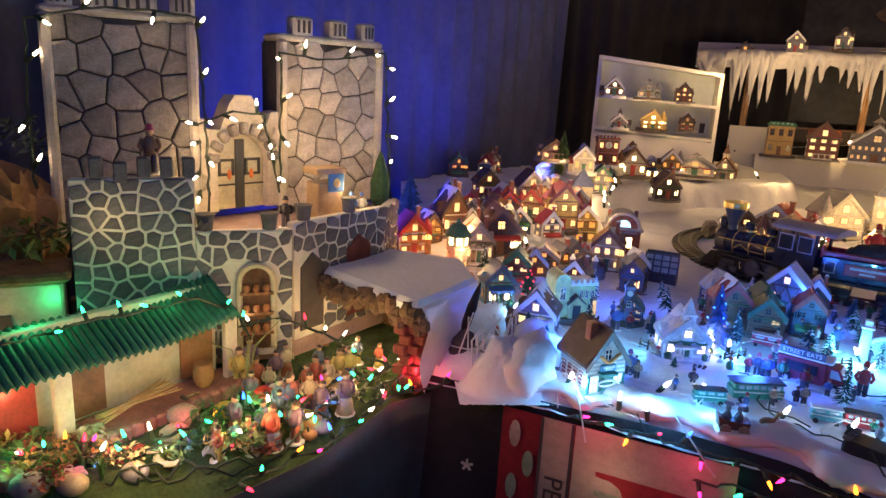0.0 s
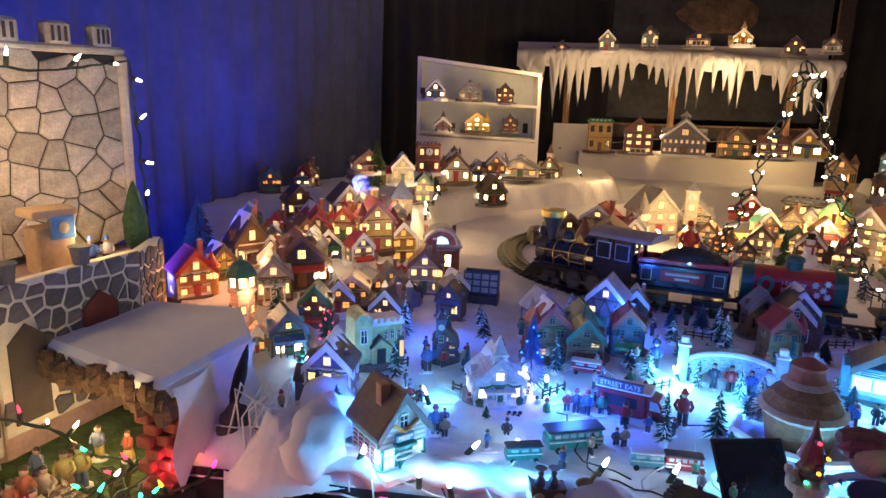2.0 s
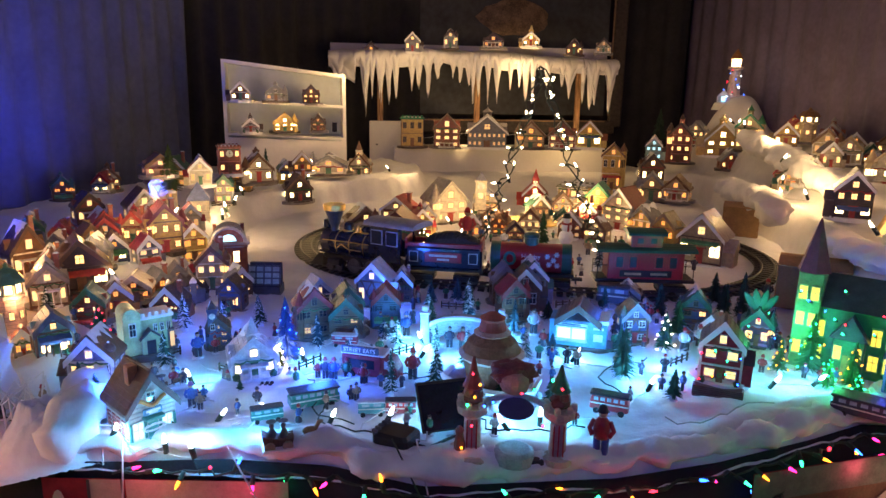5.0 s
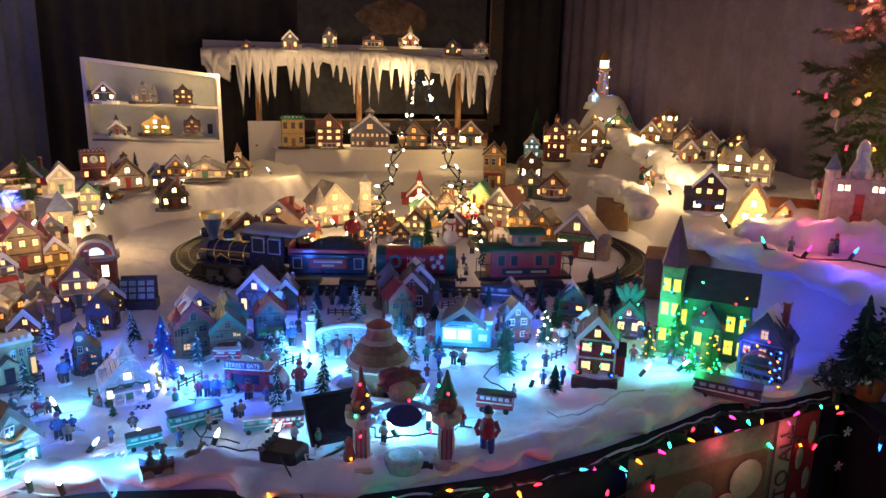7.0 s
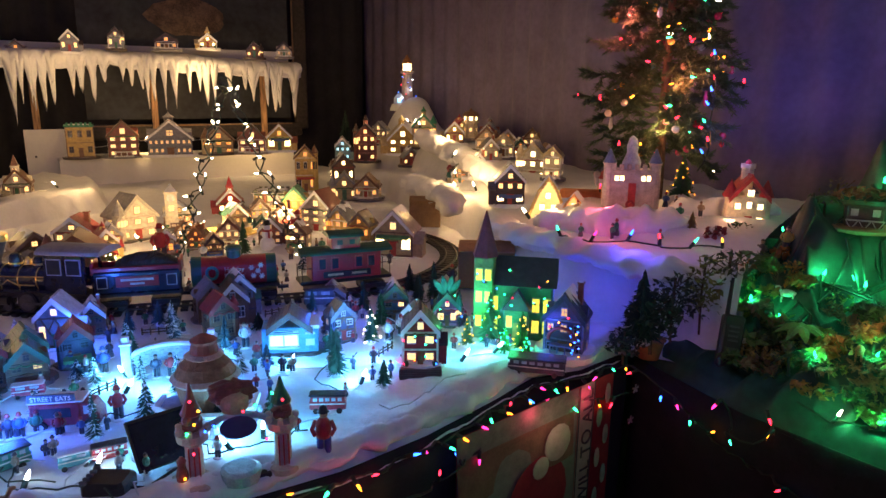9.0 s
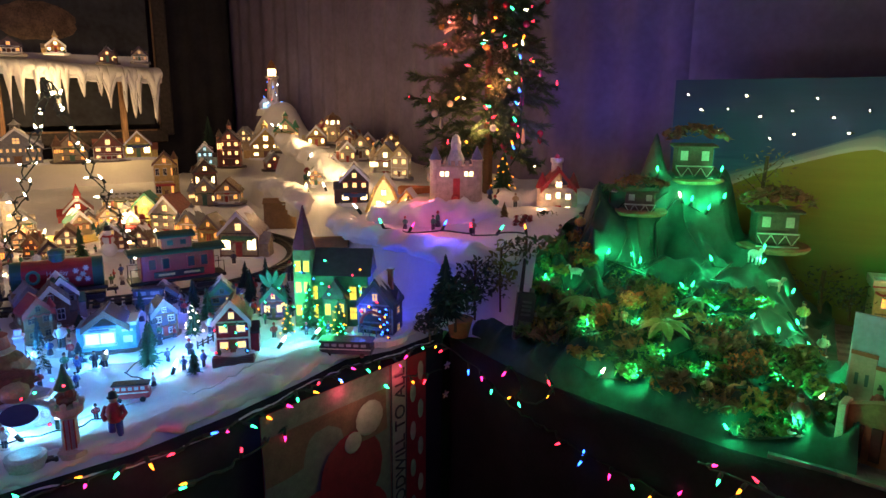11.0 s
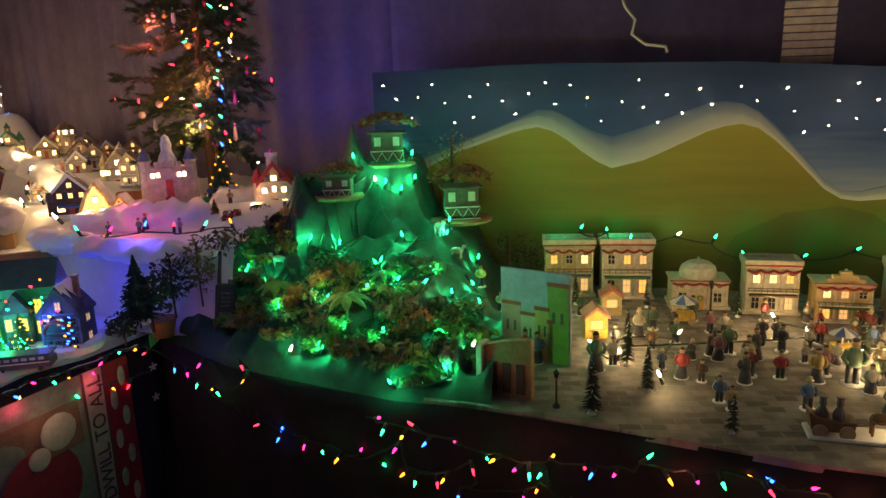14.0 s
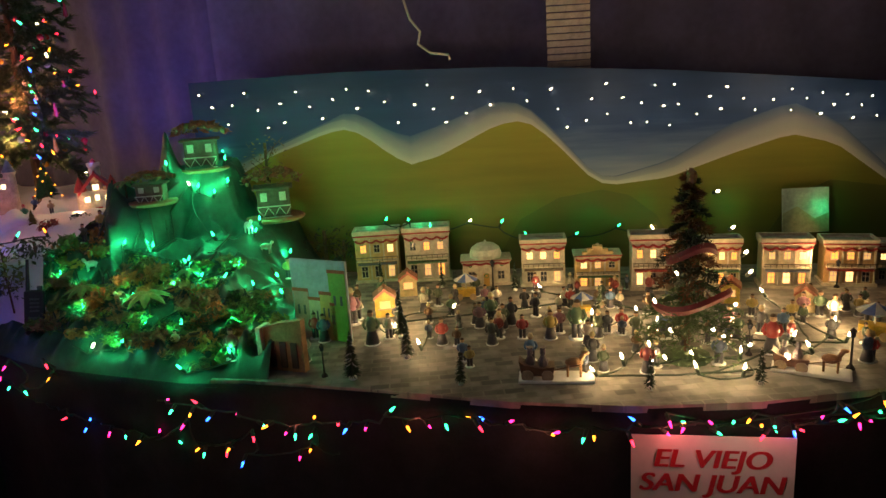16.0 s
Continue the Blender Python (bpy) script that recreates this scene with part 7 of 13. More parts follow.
def toy_car(x, y, z, rz, l, colour, roof, label, tall=0.5, windows=5, category="toy vehicle", snow=True):
    """A small painted vehicle or tram; its side faces local -y."""
    root = thing("toy_vehicle", pose(x, y, z, 0, 0, rz), label, category, "miniature vehicles")
    h, w = l * tall, l * 0.36
    part("body", Geo().box(0, 0, h * 0.42, l, w, h * 0.5, ch=h * 0.06), paint(*colour), root)
    part("cabin", Geo().box(0, 0, h * 0.75, l * 0.94, w * 0.9, h * 0.25, ch=h * 0.04), paint(*dark(colour, 1.2)), root)
    part("roof", Geo().box(0, 0, h * 0.93, l * 1.03, w * 1.05, h * 0.12, ch=h * 0.05), SNOWCAP if snow and seed_of(x) > 0.6 else paint(*roof), root)
    for i in range(windows):
        part("window", Geo().box(-l * 0.42 + l * 0.84 * (i + 0.5) / windows, -w * 0.455, h * 0.75, l * 0.84 / windows * 0.66, 0.003, h * 0.17), mat("cool_pane", (0.45, 0.55, 0.6), rough=0.2), root)
    part("stripe", Geo().box(0, -w * 0.503, h * 0.52, l * 0.98, 0.002, h * 0.06), paint(0.7, 0.68, 0.6), root)
    for sx in (-0.32, 0.32):
        for sy in (-0.46, 0.46):
            part("wheel", Geo().cyl(sx * l, sy * w + 0.003, h * 0.15, h * 0.15 + 0.006, h * 0.15, n=12, rx=90), BLACK, root)
    return root


def seed_of(x):
    return (x * 12.9898) % 1.0


def wagon(x, y, z, rz, l, label):
    """A sleigh or cart with an animal and two riders, as one toy with parts."""
    root = thing("toy_carriage", pose(x, y, z, 0, 0, rz), label, "toy carriage", "miniature vehicles")
    h = l * 0.5
    bn = paint(0.16, 0.09, 0.06)
    part("base", Geo().box(0, 0, 0.004, l * 1.05, l * 0.38, 0.008, ch=0.002), SNOWCAP, root)
    part("cart_body", Geo().prism([(-l * 0.48, 0.18 * h), (-l * 0.05, 0.18 * h), (-l * 0.02, 0.45 * h), (-l * 0.2, 0.40 * h), (-l * 0.44, 0.5 * h), (-l * 0.52, 0.62 * h)], -l * 0.12, l * 0.12), bn, root)
    for sx in (-0.40, -0.12):
        for sy in (-0.135, 0.12):
            part("cart_wheel", Geo().cyl(sx * l, sy * l, 0.2 * h, 0.2 * h + 0.004, 0.17 * h, n=14, rx=90), paint(0.35, 0.28, 0.2), root)
    an = Geo().ball(l * 0.25, 0, 0.5 * h, l * 0.13, l * 0.06, l * 0.075, nu=10, nv=7).ball(l * 0.41, 0, 0.78 * h, l * 0.06, l * 0.03, l * 0.035, nu=8, nv=6)
    an.tube([(l * 0.33, 0, 0.55 * h), (l * 0.39, 0, 0.76 * h)], l * 0.035, 6)
    for sx in (0.16, 0.34):
        for sy in (-0.035, 0.035):
            an.cyl(sx * l, sy * l, 0.0, 0.45 * h, l * 0.014, l * 0.02, 6)
    part("animal", an, paint(0.30, 0.17, 0.08), root)
    for sx in (-0.36, -0.18):
        part("rider", Geo().lathe([(0.13 * h, 0.3 * h), (0.15 * h, 0.55 * h), (0.06 * h, 0.72 * h), (0.09 * h, 0.78 * h), (0.07 * h, 0.9 * h), (0.01, 0.96 * h)], 8, sx * l, 0), paint(0.12, 0.10, 0.12), root)
    part("shaft", Geo().tube([(-l * 0.05, -l * 0.05, 0.3 * h), (l * 0.34, -l * 0.07, 0.5 * h)], 0.0014), bn, root)
    return root


BULBM = {}
BULBC = {
    "warm": glow("warm_bulb", (1.0, 0.74, 0.40), 30.0),
    "white": glow("cool_white_bulb", (0.75, 0.90, 1.0), 45.0),
    "red": glow("red_bulb", (1.0, 0.02, 0.05), 7.0),
    "pink": glow("pink_bulb", (1.0, 0.02, 0.20), 7.0),
    "green": glow("green_bulb", (0.02, 1.0, 0.28), 12.0),
    "blue": glow("blue_bulb", (0.02, 0.12, 1.0), 10.0),
    "amber": glow("amber_bulb", (1.0, 0.25, 0.015), 8.0),
}


def bulb_mesh(colour, size):
    key = (colour, size)
    if key not in BULBM:
        b = Geo().lathe([(0.0022 * size, 0.006 * size), (0.0028 * size, 0.009 * size), (0.0024 * size, 0.015 * size), (0.0006 * size, 0.021 * size)], 8)
        s = Geo().lathe([(0.0040 * size, -0.010 * size), (0.0040 * size, 0.006 * size), (0.0030 * size, 0.007 * size)], 8)
        nb = len(b.f)
        me = b.add(s.v, s.f).mesh("bulb", BULBC[colour], True)
        me.materials.append(WIRE)
        me.polygons.foreach_set("material_index", [0] * nb + [1] * (len(b.f) - nb))
        BULBM[key] = me
    return BULBM[key]


def light_string(name, pts, colours, label, size=1.0, step=0.07, sag=0.0, seed=0, wire=WIRE, up=(0, 0, 1), wild=1.0, twist=True):
    """A string of fairy lights along points: twisted wire, and bulbs in sockets."""
    root = thing(name, Matrix.Identity(4), label, "string lights", "strings of fairy lights")
    rnd = random.Random(seed)
    P = [Vector(p) for p in pts]
    fine = []
    for a, b in zip(P, P[1:]):
        n = max(2, int((b - a).length / 0.02))
        for i in range(n):
            t = i / n
            q = a.lerp(b, t)
            q.z -= sag * 4 * t * (1 - t)
            q += Vector((rnd.uniform(-1, 1), rnd.uniform(-1, 1), rnd.uniform(-0.6, 0.6))) * 0.004 * wild
            fine.append(q)
    fine.append(P[-1])
    part("wire", Geo().tube(fine, 0.0024 * max(1, size * 0.8), 5), wire, root)
    if twist:
        part("wire", Geo().tube([p + Vector((0.003 * math.cos(i * 1.3), 0.003 * math.sin(i * 1.3), 0.002 * math.sin(i * 0.7))) for i, p in enumerate(fine)], 0.0015 * max(1, size * 0.8), 5), wire, root)
    k, dist, nxt = 0, 0.0, step * 0.5
    for a, b in zip(fine, fine[1:]):
        dist += (b - a).length
        if dist >= nxt:
            nxt += step * rnd.uniform(0.8, 1.25)
            c = colours[k % len(colours)]
            k += 1
            d = Vector(up) + Vector((rnd.uniform(-1, 1), rnd.uniform(-1, 1), rnd.uniform(-1, 1))) * wild * 0.8
            q = d.normalized().to_track_quat("Z", "Y").to_matrix().to_4x4()
            q.translation = a + d.normalized() * 0.011 * size
            bm = bulb_mesh(c, size)
            part("bulb", bm, None, root, at=q)
    return root


def single_bulbs(name, places, colour, label, size=1.0, wire=WIRE_W, up=(0, 0, 1), seed=0, drop=0.0, cord=True):
    """Bulbs of one string at given places, joined by loose wire."""
    root = thing(name, Matrix.Identity(4), label, "string lights", "strings of fairy lights")
    rnd = random.Random(seed)
    prev = None
    cols = colour if isinstance(colour, (list, tuple)) else [colour]
    for i, p in enumerate(places):
        p = Vector(p)
        d = (Vector(up) + Vector((rnd.uniform(-1, 1), rnd.uniform(-1, 1), rnd.uniform(-0.3, 0.6))) * 0.7).normalized()
        q = d.to_track_quat("Z", "Y").to_matrix().to_4x4()
        q.translation = p
        bm = bulb_mesh(cols[i % len(cols)], size)
        part("bulb", bm, None, root, at=q)
        foot = p - d * 0.01 * size
        if cord and prev is not None and (foot - prev).length < 0.7:
            n = max(4, int((foot - prev).length / 0.025))
            side = Vector((rnd.uniform(-1, 1), rnd.uniform(-1, 1), 0)) * 0.03
            pts = [prev.lerp(foot, k / n) + (side + Vector((0, 0, -drop))) * math.sin(math.pi * k / n) + Vector((rnd.uniform(-1, 1), rnd.uniform(-1, 1), 0)) * 0.003 for k in range(n + 1)]
            part("wire", Geo().tube(pts, 0.0026 if wire is WIRE else 0.0015, 5), wire, root)
        prev = foot
    return root


# ---- single pieces on the snow ----
def food_truck(x, y, z, rz, l):
    root = thing("food_truck", pose(x, y, z, 0, 0, rz), "dark red food truck with a lit white sign board", "toy vehicle", "miniature vehicles")
    h, w = l * 0.62, l * 0.36
    rd = paint(0.28, 0.03, 0.05)
    part("base", Geo().box(0, 0, 0.003, l * 1.1, w * 1.5, 0.008, ch=0.002), SNOWCAP, root)
    part("body", Geo().box(-l * 0.10, 0, h * 0.42, l * 0.72, w, h * 0.60, ch=0.004), rd, root)
    part("cab", Geo().prism([(l * 0.26, h * 0.14), (l * 0.52, h * 0.14), (l * 0.52, h * 0.38), (l * 0.42, h * 0.64), (l * 0.26, h * 0.68)], -w * 0.45, w * 0.45), rd, root)
    part("cab_window", Geo().prism([(l * 0.30, h * 0.40), (l * 0.46, h * 0.40), (l * 0.40, h * 0.60), (l * 0.30, h * 0.62)], -w * 0.46, -w * 0.44), mat("cool_pane", (0.45, 0.55, 0.6), rough=0.2), root)
    part("serving_hatch", Geo().box(-l * 0.12, -w * 0.505, h * 0.48, l * 0.5, 0.003, h * 0.24), DARKPANE, root)
    part("roof", Geo().box(-l * 0.08, 0, h * 0.75, l * 0.8, w * 1.05, h * 0.06, ch=0.003), SNOWCAP, root)
    sg = part("sign_board", Geo().box(-l * 0.12, -w * 0.50, h * 0.87, l * 0.66, 0.006, h * 0.2, ch=0.001), paint(0.08, 0.10, 0.16), root)
    letters(sg, "STREET EATS", l * 0.098, pose(-l * 0.12, -w * 0.50 - 0.0045, h * 0.87, 90, 0, 0), mat("white_print", (0.75, 0.75, 0.76), rough=0.5))
    for sx in (-0.30, 0.38):
        for sy in (-0.5, 0.42):
            wh = part("wheel", Geo().cyl(sx * l, sy * w + 0.003, h * 0.14, h * 0.14 + 0.008, h * 0.14, n=14, rx=90), BLACK, root)
            part("hub", Geo().cyl(sx * l, sy * w - 0.0052, h * 0.14, h * 0.14 + 0.001, h * 0.07, n=10, rx=90), paint(0.6, 0.6, 0.6), wh)
    return root


def stone_bridge(x, y, z, rz, w, h):
    root = thing("stone_bridge", pose(x, y, z, 0, 0, rz), "pale stone arched bridge with snowy parapet and two pillars", "miniature bridge")
    pm, sm = paint(0.42, 0.44, 0.46), SNOWCAP
    up = [(w * 0.5 * math.cos(a), h * 0.35 + h * 0.35 * math.sin(a)) for a in np.linspace(0, math.pi, 13)]
    low = [(w * 0.40 * math.cos(a), h * 0.02 + h * 0.34 * math.sin(a)) for a in np.linspace(math.pi, 0, 13)]
    part("arch", Geo().prism([(w * 0.5, 0)] + up + [(-w * 0.5, 0)] + low, -w * 0.12, w * 0.12), pm, root)
    part("parapet_snow", Geo().tube([(a, -w * 0.12, b + 0.004) for a, b in up], 0.006, 6), sm, root)
    for r in range(4):
        k = 14
        for i in range(k):
            a = math.pi * (i + 0.5 + 0.5 * (r % 2)) / k
            if a < math.pi:
                rr = 0.46 - r * 0.02
                part("brick", Geo().box(0, 0, 0, w * 0.055, 0.004, h * 0.05), paint(0.36, 0.38, 0.40), root, at=pose(w * rr * math.cos(a), -w * 0.121, h * (0.33 - r * 0.075) + h * 0.34 * math.sin(a) - r * 0.001))
    for sg in (-1, 1):
        p = part("pillar", Geo().box(sg * w * 0.52, -w * 0.10, h * 0.4, w * 0.12, w * 0.12, h * 0.8, ch=0.002), pm, root)
        part("pillar_cap", Geo().box(sg * w * 0.52, -w * 0.10, h * 0.83, w * 0.15, w * 0.15, h * 0.06, ch=0.002).box(sg * w * 0.52, -w * 0.10, h * 0.93, w * 0.09, w * 0.09, h * 0.14, ch=0.002), sm, p)
    return root


def hat_house(x, y, z, rz, w, h):
    root = thing("hat_house", pose(x, y, z, 0, 0, rz), "round fur-trimmed hat house on a grey stone terrace", "village house", "lit ceramic village houses")
    n = 8
    ring = [(w * 0.5 * math.cos(2 * math.pi * (i + 0.5) / n), w * 0.36 * math.sin(2 * math.pi * (i + 0.5) / n)) for i in range(n)]
    tr = part("terrace", Geo().slab(ring, 0, h * 0.24), paint(0.30, 0.30, 0.36), root)
    for i in range(n):
        a, b = ring[i], ring[(i + 1) % n]
        if (a[1] + b[1]) < 0.02:
            part("snow_wall", Geo().tube([(a[0], a[1], h * 0.27), (b[0], b[1], h * 0.27)], h * 0.035, 6), SNOWCAP, root)
            for k in range(4):
                t = (k + 0.5) / 4
                part("stone_block", Geo().ball(lerp(a[0], b[0], t), lerp(a[1], b[1], t) - 0.002, h * 0.12, w * 0.05, 0.006, h * 0.05, nu=8, nv=5), paint(0.36, 0.36, 0.42), tr)
    fur = mat("brown_felt", (0.26, 0.14, 0.08), rough=0.95, var=0.35, scale=80, bump=1.0)
    trim = mat("pale_fur", (0.55, 0.45, 0.38), rough=0.95, var=0.2, scale=120, bump=1.0)
    part("body", Geo().lathe([(w * 0.24, h * 0.24), (w * 0.27, h * 0.4), (w * 0.30, h * 0.55)], 18), fur, root)
    part("brim", Geo().lathe([(w * 0.30, h * 0.52), (w * 0.335, h * 0.56), (w * 0.30, h * 0.60)], 18), trim, root)
    part("crown", Geo().lathe([(w * 0.30, h * 0.58), (w * 0.24, h * 0.70), (w * 0.15, h * 0.78)], 18), fur, root)
    part("band", Geo().lathe([(w * 0.15, h * 0.76), (w * 0.19, h * 0.79), (w * 0.15, h * 0.82)], 16), trim, root)
    part("tip", Geo().lathe([(w * 0.14, h * 0.81), (w * 0.12, h * 0.92), (w * 0.13, h * 0.95), (w * 0.05, h), (0.002, h * 1.01)], 14), mat("red_felt", (0.35, 0.12, 0.09), rough=0.95, scale=80), root)
    return root


def santa_arch(x, y, z, rz, w, h):
    root = thing("entrance_arch", pose(x, y, z, 0, 0, rz), "carved entrance arch with turret pillars and a round sign", "toy arch")
    cr = mat("cream_resin", (0.55, 0.46, 0.38), rough=0.5, var=0.25, scale=50)
    bn = mat("brown_resin", (0.20, 0.06, 0.05), rough=0.5, var=0.4, scale=60, bump=0.8)
    for sg in (-1, 1):
        px = sg * w * 0.36
        p = part("pillar", Geo().lathe([(w * 0.13, 0), (w * 0.13, h * 0.06), (w * 0.075, h * 0.08), (w * 0.07, h * 0.40), (w * 0.13, h * 0.45), (w * 0.135, h * 0.52)], 14, px), cr, root)
        for k in range(7):
            a = 2 * math.pi * k / 7
            part("merlon", Geo().box(px + w * 0.12 * math.cos(a), w * 0.12 * math.sin(a), h * 0.55, w * 0.05, w * 0.05, h * 0.06, ch=0.002), cr, p)
        part("figure", Geo().ball(px, 0, h * 0.60, w * 0.08, nu=10, nv=7, rough=0.5, seed=3).ball(px + sg * w * 0.03, -w * 0.05, h * 0.66, w * 0.05, nu=8, nv=6), bn, p)
        part("turret_roof", Geo().lathe([(w * 0.07, h * 0.68), (w * 0.09, h * 0.70), (w * 0.035, h * 0.84), (0.002, h * (0.98 if sg < 0 else 0.94))], 12, px), mat("dark_red_resin", (0.22, 0.04, 0.04), rough=0.4) if sg < 0 else mat("dark_green_resin", (0.03, 0.09, 0.06), rough=0.4), p)
        for k in range(3):
            part("column_line", Geo().box(px + (k - 1) * w * 0.04, -w * 0.073, h * 0.24, w * 0.012, 0.004, h * 0.3), paint(0.5, 0.08, 0.06), p)
    arc = [(w * 0.30 * math.cos(a), h * 0.42 + h * 0.20 * math.sin(a)) for a in np.linspace(0, math.pi, 13)]
    part("arch_beam", Geo().tube([(a, 0, b) for a, b in arc], w * 0.03, 8), paint(0.35, 0.45, 0.5), root)
    part("round_sign", Geo().lathe([(w * 0.15, 0), (w * 0.15, 0.008)], 18).mesh("round_sign", BLACK), None, root, at=pose(0, -w * 0.05, h * 0.52, 62, 0, 0) @ Matrix.Diagonal((1, 0.62, 1, 1)))
    part("carved_head", Geo().ball(-w * 0.02, w * 0.04, h * 0.74, w * 0.13, w * 0.10, h * 0.14, nu=14, nv=10, rough=0.06, seed=2), mat("carved_tan", (0.45, 0.28, 0.20), rough=0.5, var=0.25, scale=40), root)
    part("head_hair", Geo().ball(-w * 0.03, w * 0.07, h * 0.81, w * 0.20, w * 0.10, h * 0.12, nu=14, nv=9, rough=0.35, seed=6), bn, root)
    part("foot_plinth", Geo().box(-w * 0.40, -w * 0.05, h * 0.04, w * 0.30, w * 0.30, h * 0.08, ch=0.004), cr, root)
    part("foot_figure", Geo().lathe([(w * 0.04, 0), (w * 0.05, h * 0.1), (w * 0.03, h * 0.2), (w * 0.04, h * 0.24), (0.002, h * 0.28)], 9, -w * 0.46, -w * 0.1, h * 0.07), bn, root)
    part("well_rim", Geo().lathe([(w * 0.17, h * 0.0), (w * 0.17, h * 0.10), (w * 0.13, h * 0.12)], 16, 0.0, -w * 0.03), paint(0.3, 0.42, 0.46), root)
    part("plinth_box", Geo().box(0, 0.0, h * 0.02, w * 0.5, w * 0.22, h * 0.05, ch=0.003), BLACK, root)
    bulbs = ((-0.36, 0.86, "red"), (-0.30, 0.76, "amber"), (-0.40, 0.56, "green"), (-0.34, 0.64, "amber"), (-0.26, 0.56, "blue"), (-0.19, 0.60, "blue"), (0.04, 0.70, "red"), (0.14, 0.74, "green"), (0.28, 0.84, "green"), (0.36, 0.76, "red"), (-0.44, 0.14, "amber"), (-0.36, 0.36, "red"), (0.22, 0.40, "red"))
    for bx, bz, c in bulbs:
        bm = bulb_mesh(c, 0.9)
        part("bulb", bm, None, root, at=pose(bx * w, -w * 0.10, bz * h, 70, 0, 0))
    return root


def solar_panel(x, y, z, rz, w, h):
    root = thing("solar_panel", pose(x, y, z + 0.02, 0, 0, rz + 24), "black tilted solar panel for fairy lights", "solar panel")
    part("panel", Geo().box(0, 0.03, 0.03, w, 0.006, 0.10, rx=-42, ch=0.002), BLACK, root)
    part("cell_sheet", Geo().box(0, 0.0255, 0.0305, w * 0.92, 0.003, 0.09, rx=-42), mat("solar_cell", (0.01, 0.012, 0.03), rough=0.15, var=0.3, scale=40), root)
    part("stake", Geo().cyl(0, 0.045, -0.02, 0.03, 0.006, n=8), BLACK, root)
    return root


def adapter(x, y, z, rz, w, h):
    root = thing("power_adapter", pose(x, y, z, 0, 0, rz - 24), "black plug-in power adapter lying on the snow", "power adapter")
    part("case", Geo().box(0, 0.02, 0.018, w * 0.85, 0.06, 0.034, ch=0.006), BLACK, root)
    for k in range(5):
        part("rib", Geo().box(-w * 0.36, -0.005 + k * 0.012, 0.037, w * 0.14, 0.005, 0.006, ch=0.001), RUBBER, root)
    part("cord", Geo().tube([(w * 0.4, 0.02, 0.015), (w * 0.7, 0.03, 0.008), (w * 1.0, 0.10, 0.006), (w * 1.2, 0.12, 0.004)], 0.003), BLACK, root)
    return root


def greenhouse(x, y, z, rz, w, h):
    root = thing("miniature_greenhouse", pose(x, y, z, 0, 0, rz), "dark framed miniature greenhouse with small panes", "village house", "lit ceramic village houses")
    fm = paint(0.05, 0.05, 0.07)
    part("base", Geo().box(0, 0, h * 0.14, w, w * 0.6, h * 0.28, ch=0.002), fm, root)
    for r in range(3):
        for c in range(4):
            zz, yy = h * (0.42 + 0.17 * r), -w * 0.28 + r * w * 0.05
            part("pane", Geo().box(-w * 0.375 + c * w * 0.25, yy, zz, w * 0.2, 0.003, h * 0.13, rx=-14), mat("dusty_pane", (0.35, 0.40, 0.38), rough=0.2), root)
    fr = Geo()
    for c in range(5):
        fr.box(-w * 0.5 + c * w * 0.25, -w * 0.23, h * 0.6, 0.003, 0.005, h * 0.62, rx=-14)
    for r in range(4):
        fr.box(0, -w * 0.305 + r * w * 0.05, h * (0.335 + 0.17 * r), w, 0.005, 0.003)
    part("glazing_bar", fr, fm, root)
    part("back_wall", Geo().box(0, w * 0.1, h * 0.45, w, 0.01, h * 0.9), fm, root)
    return root


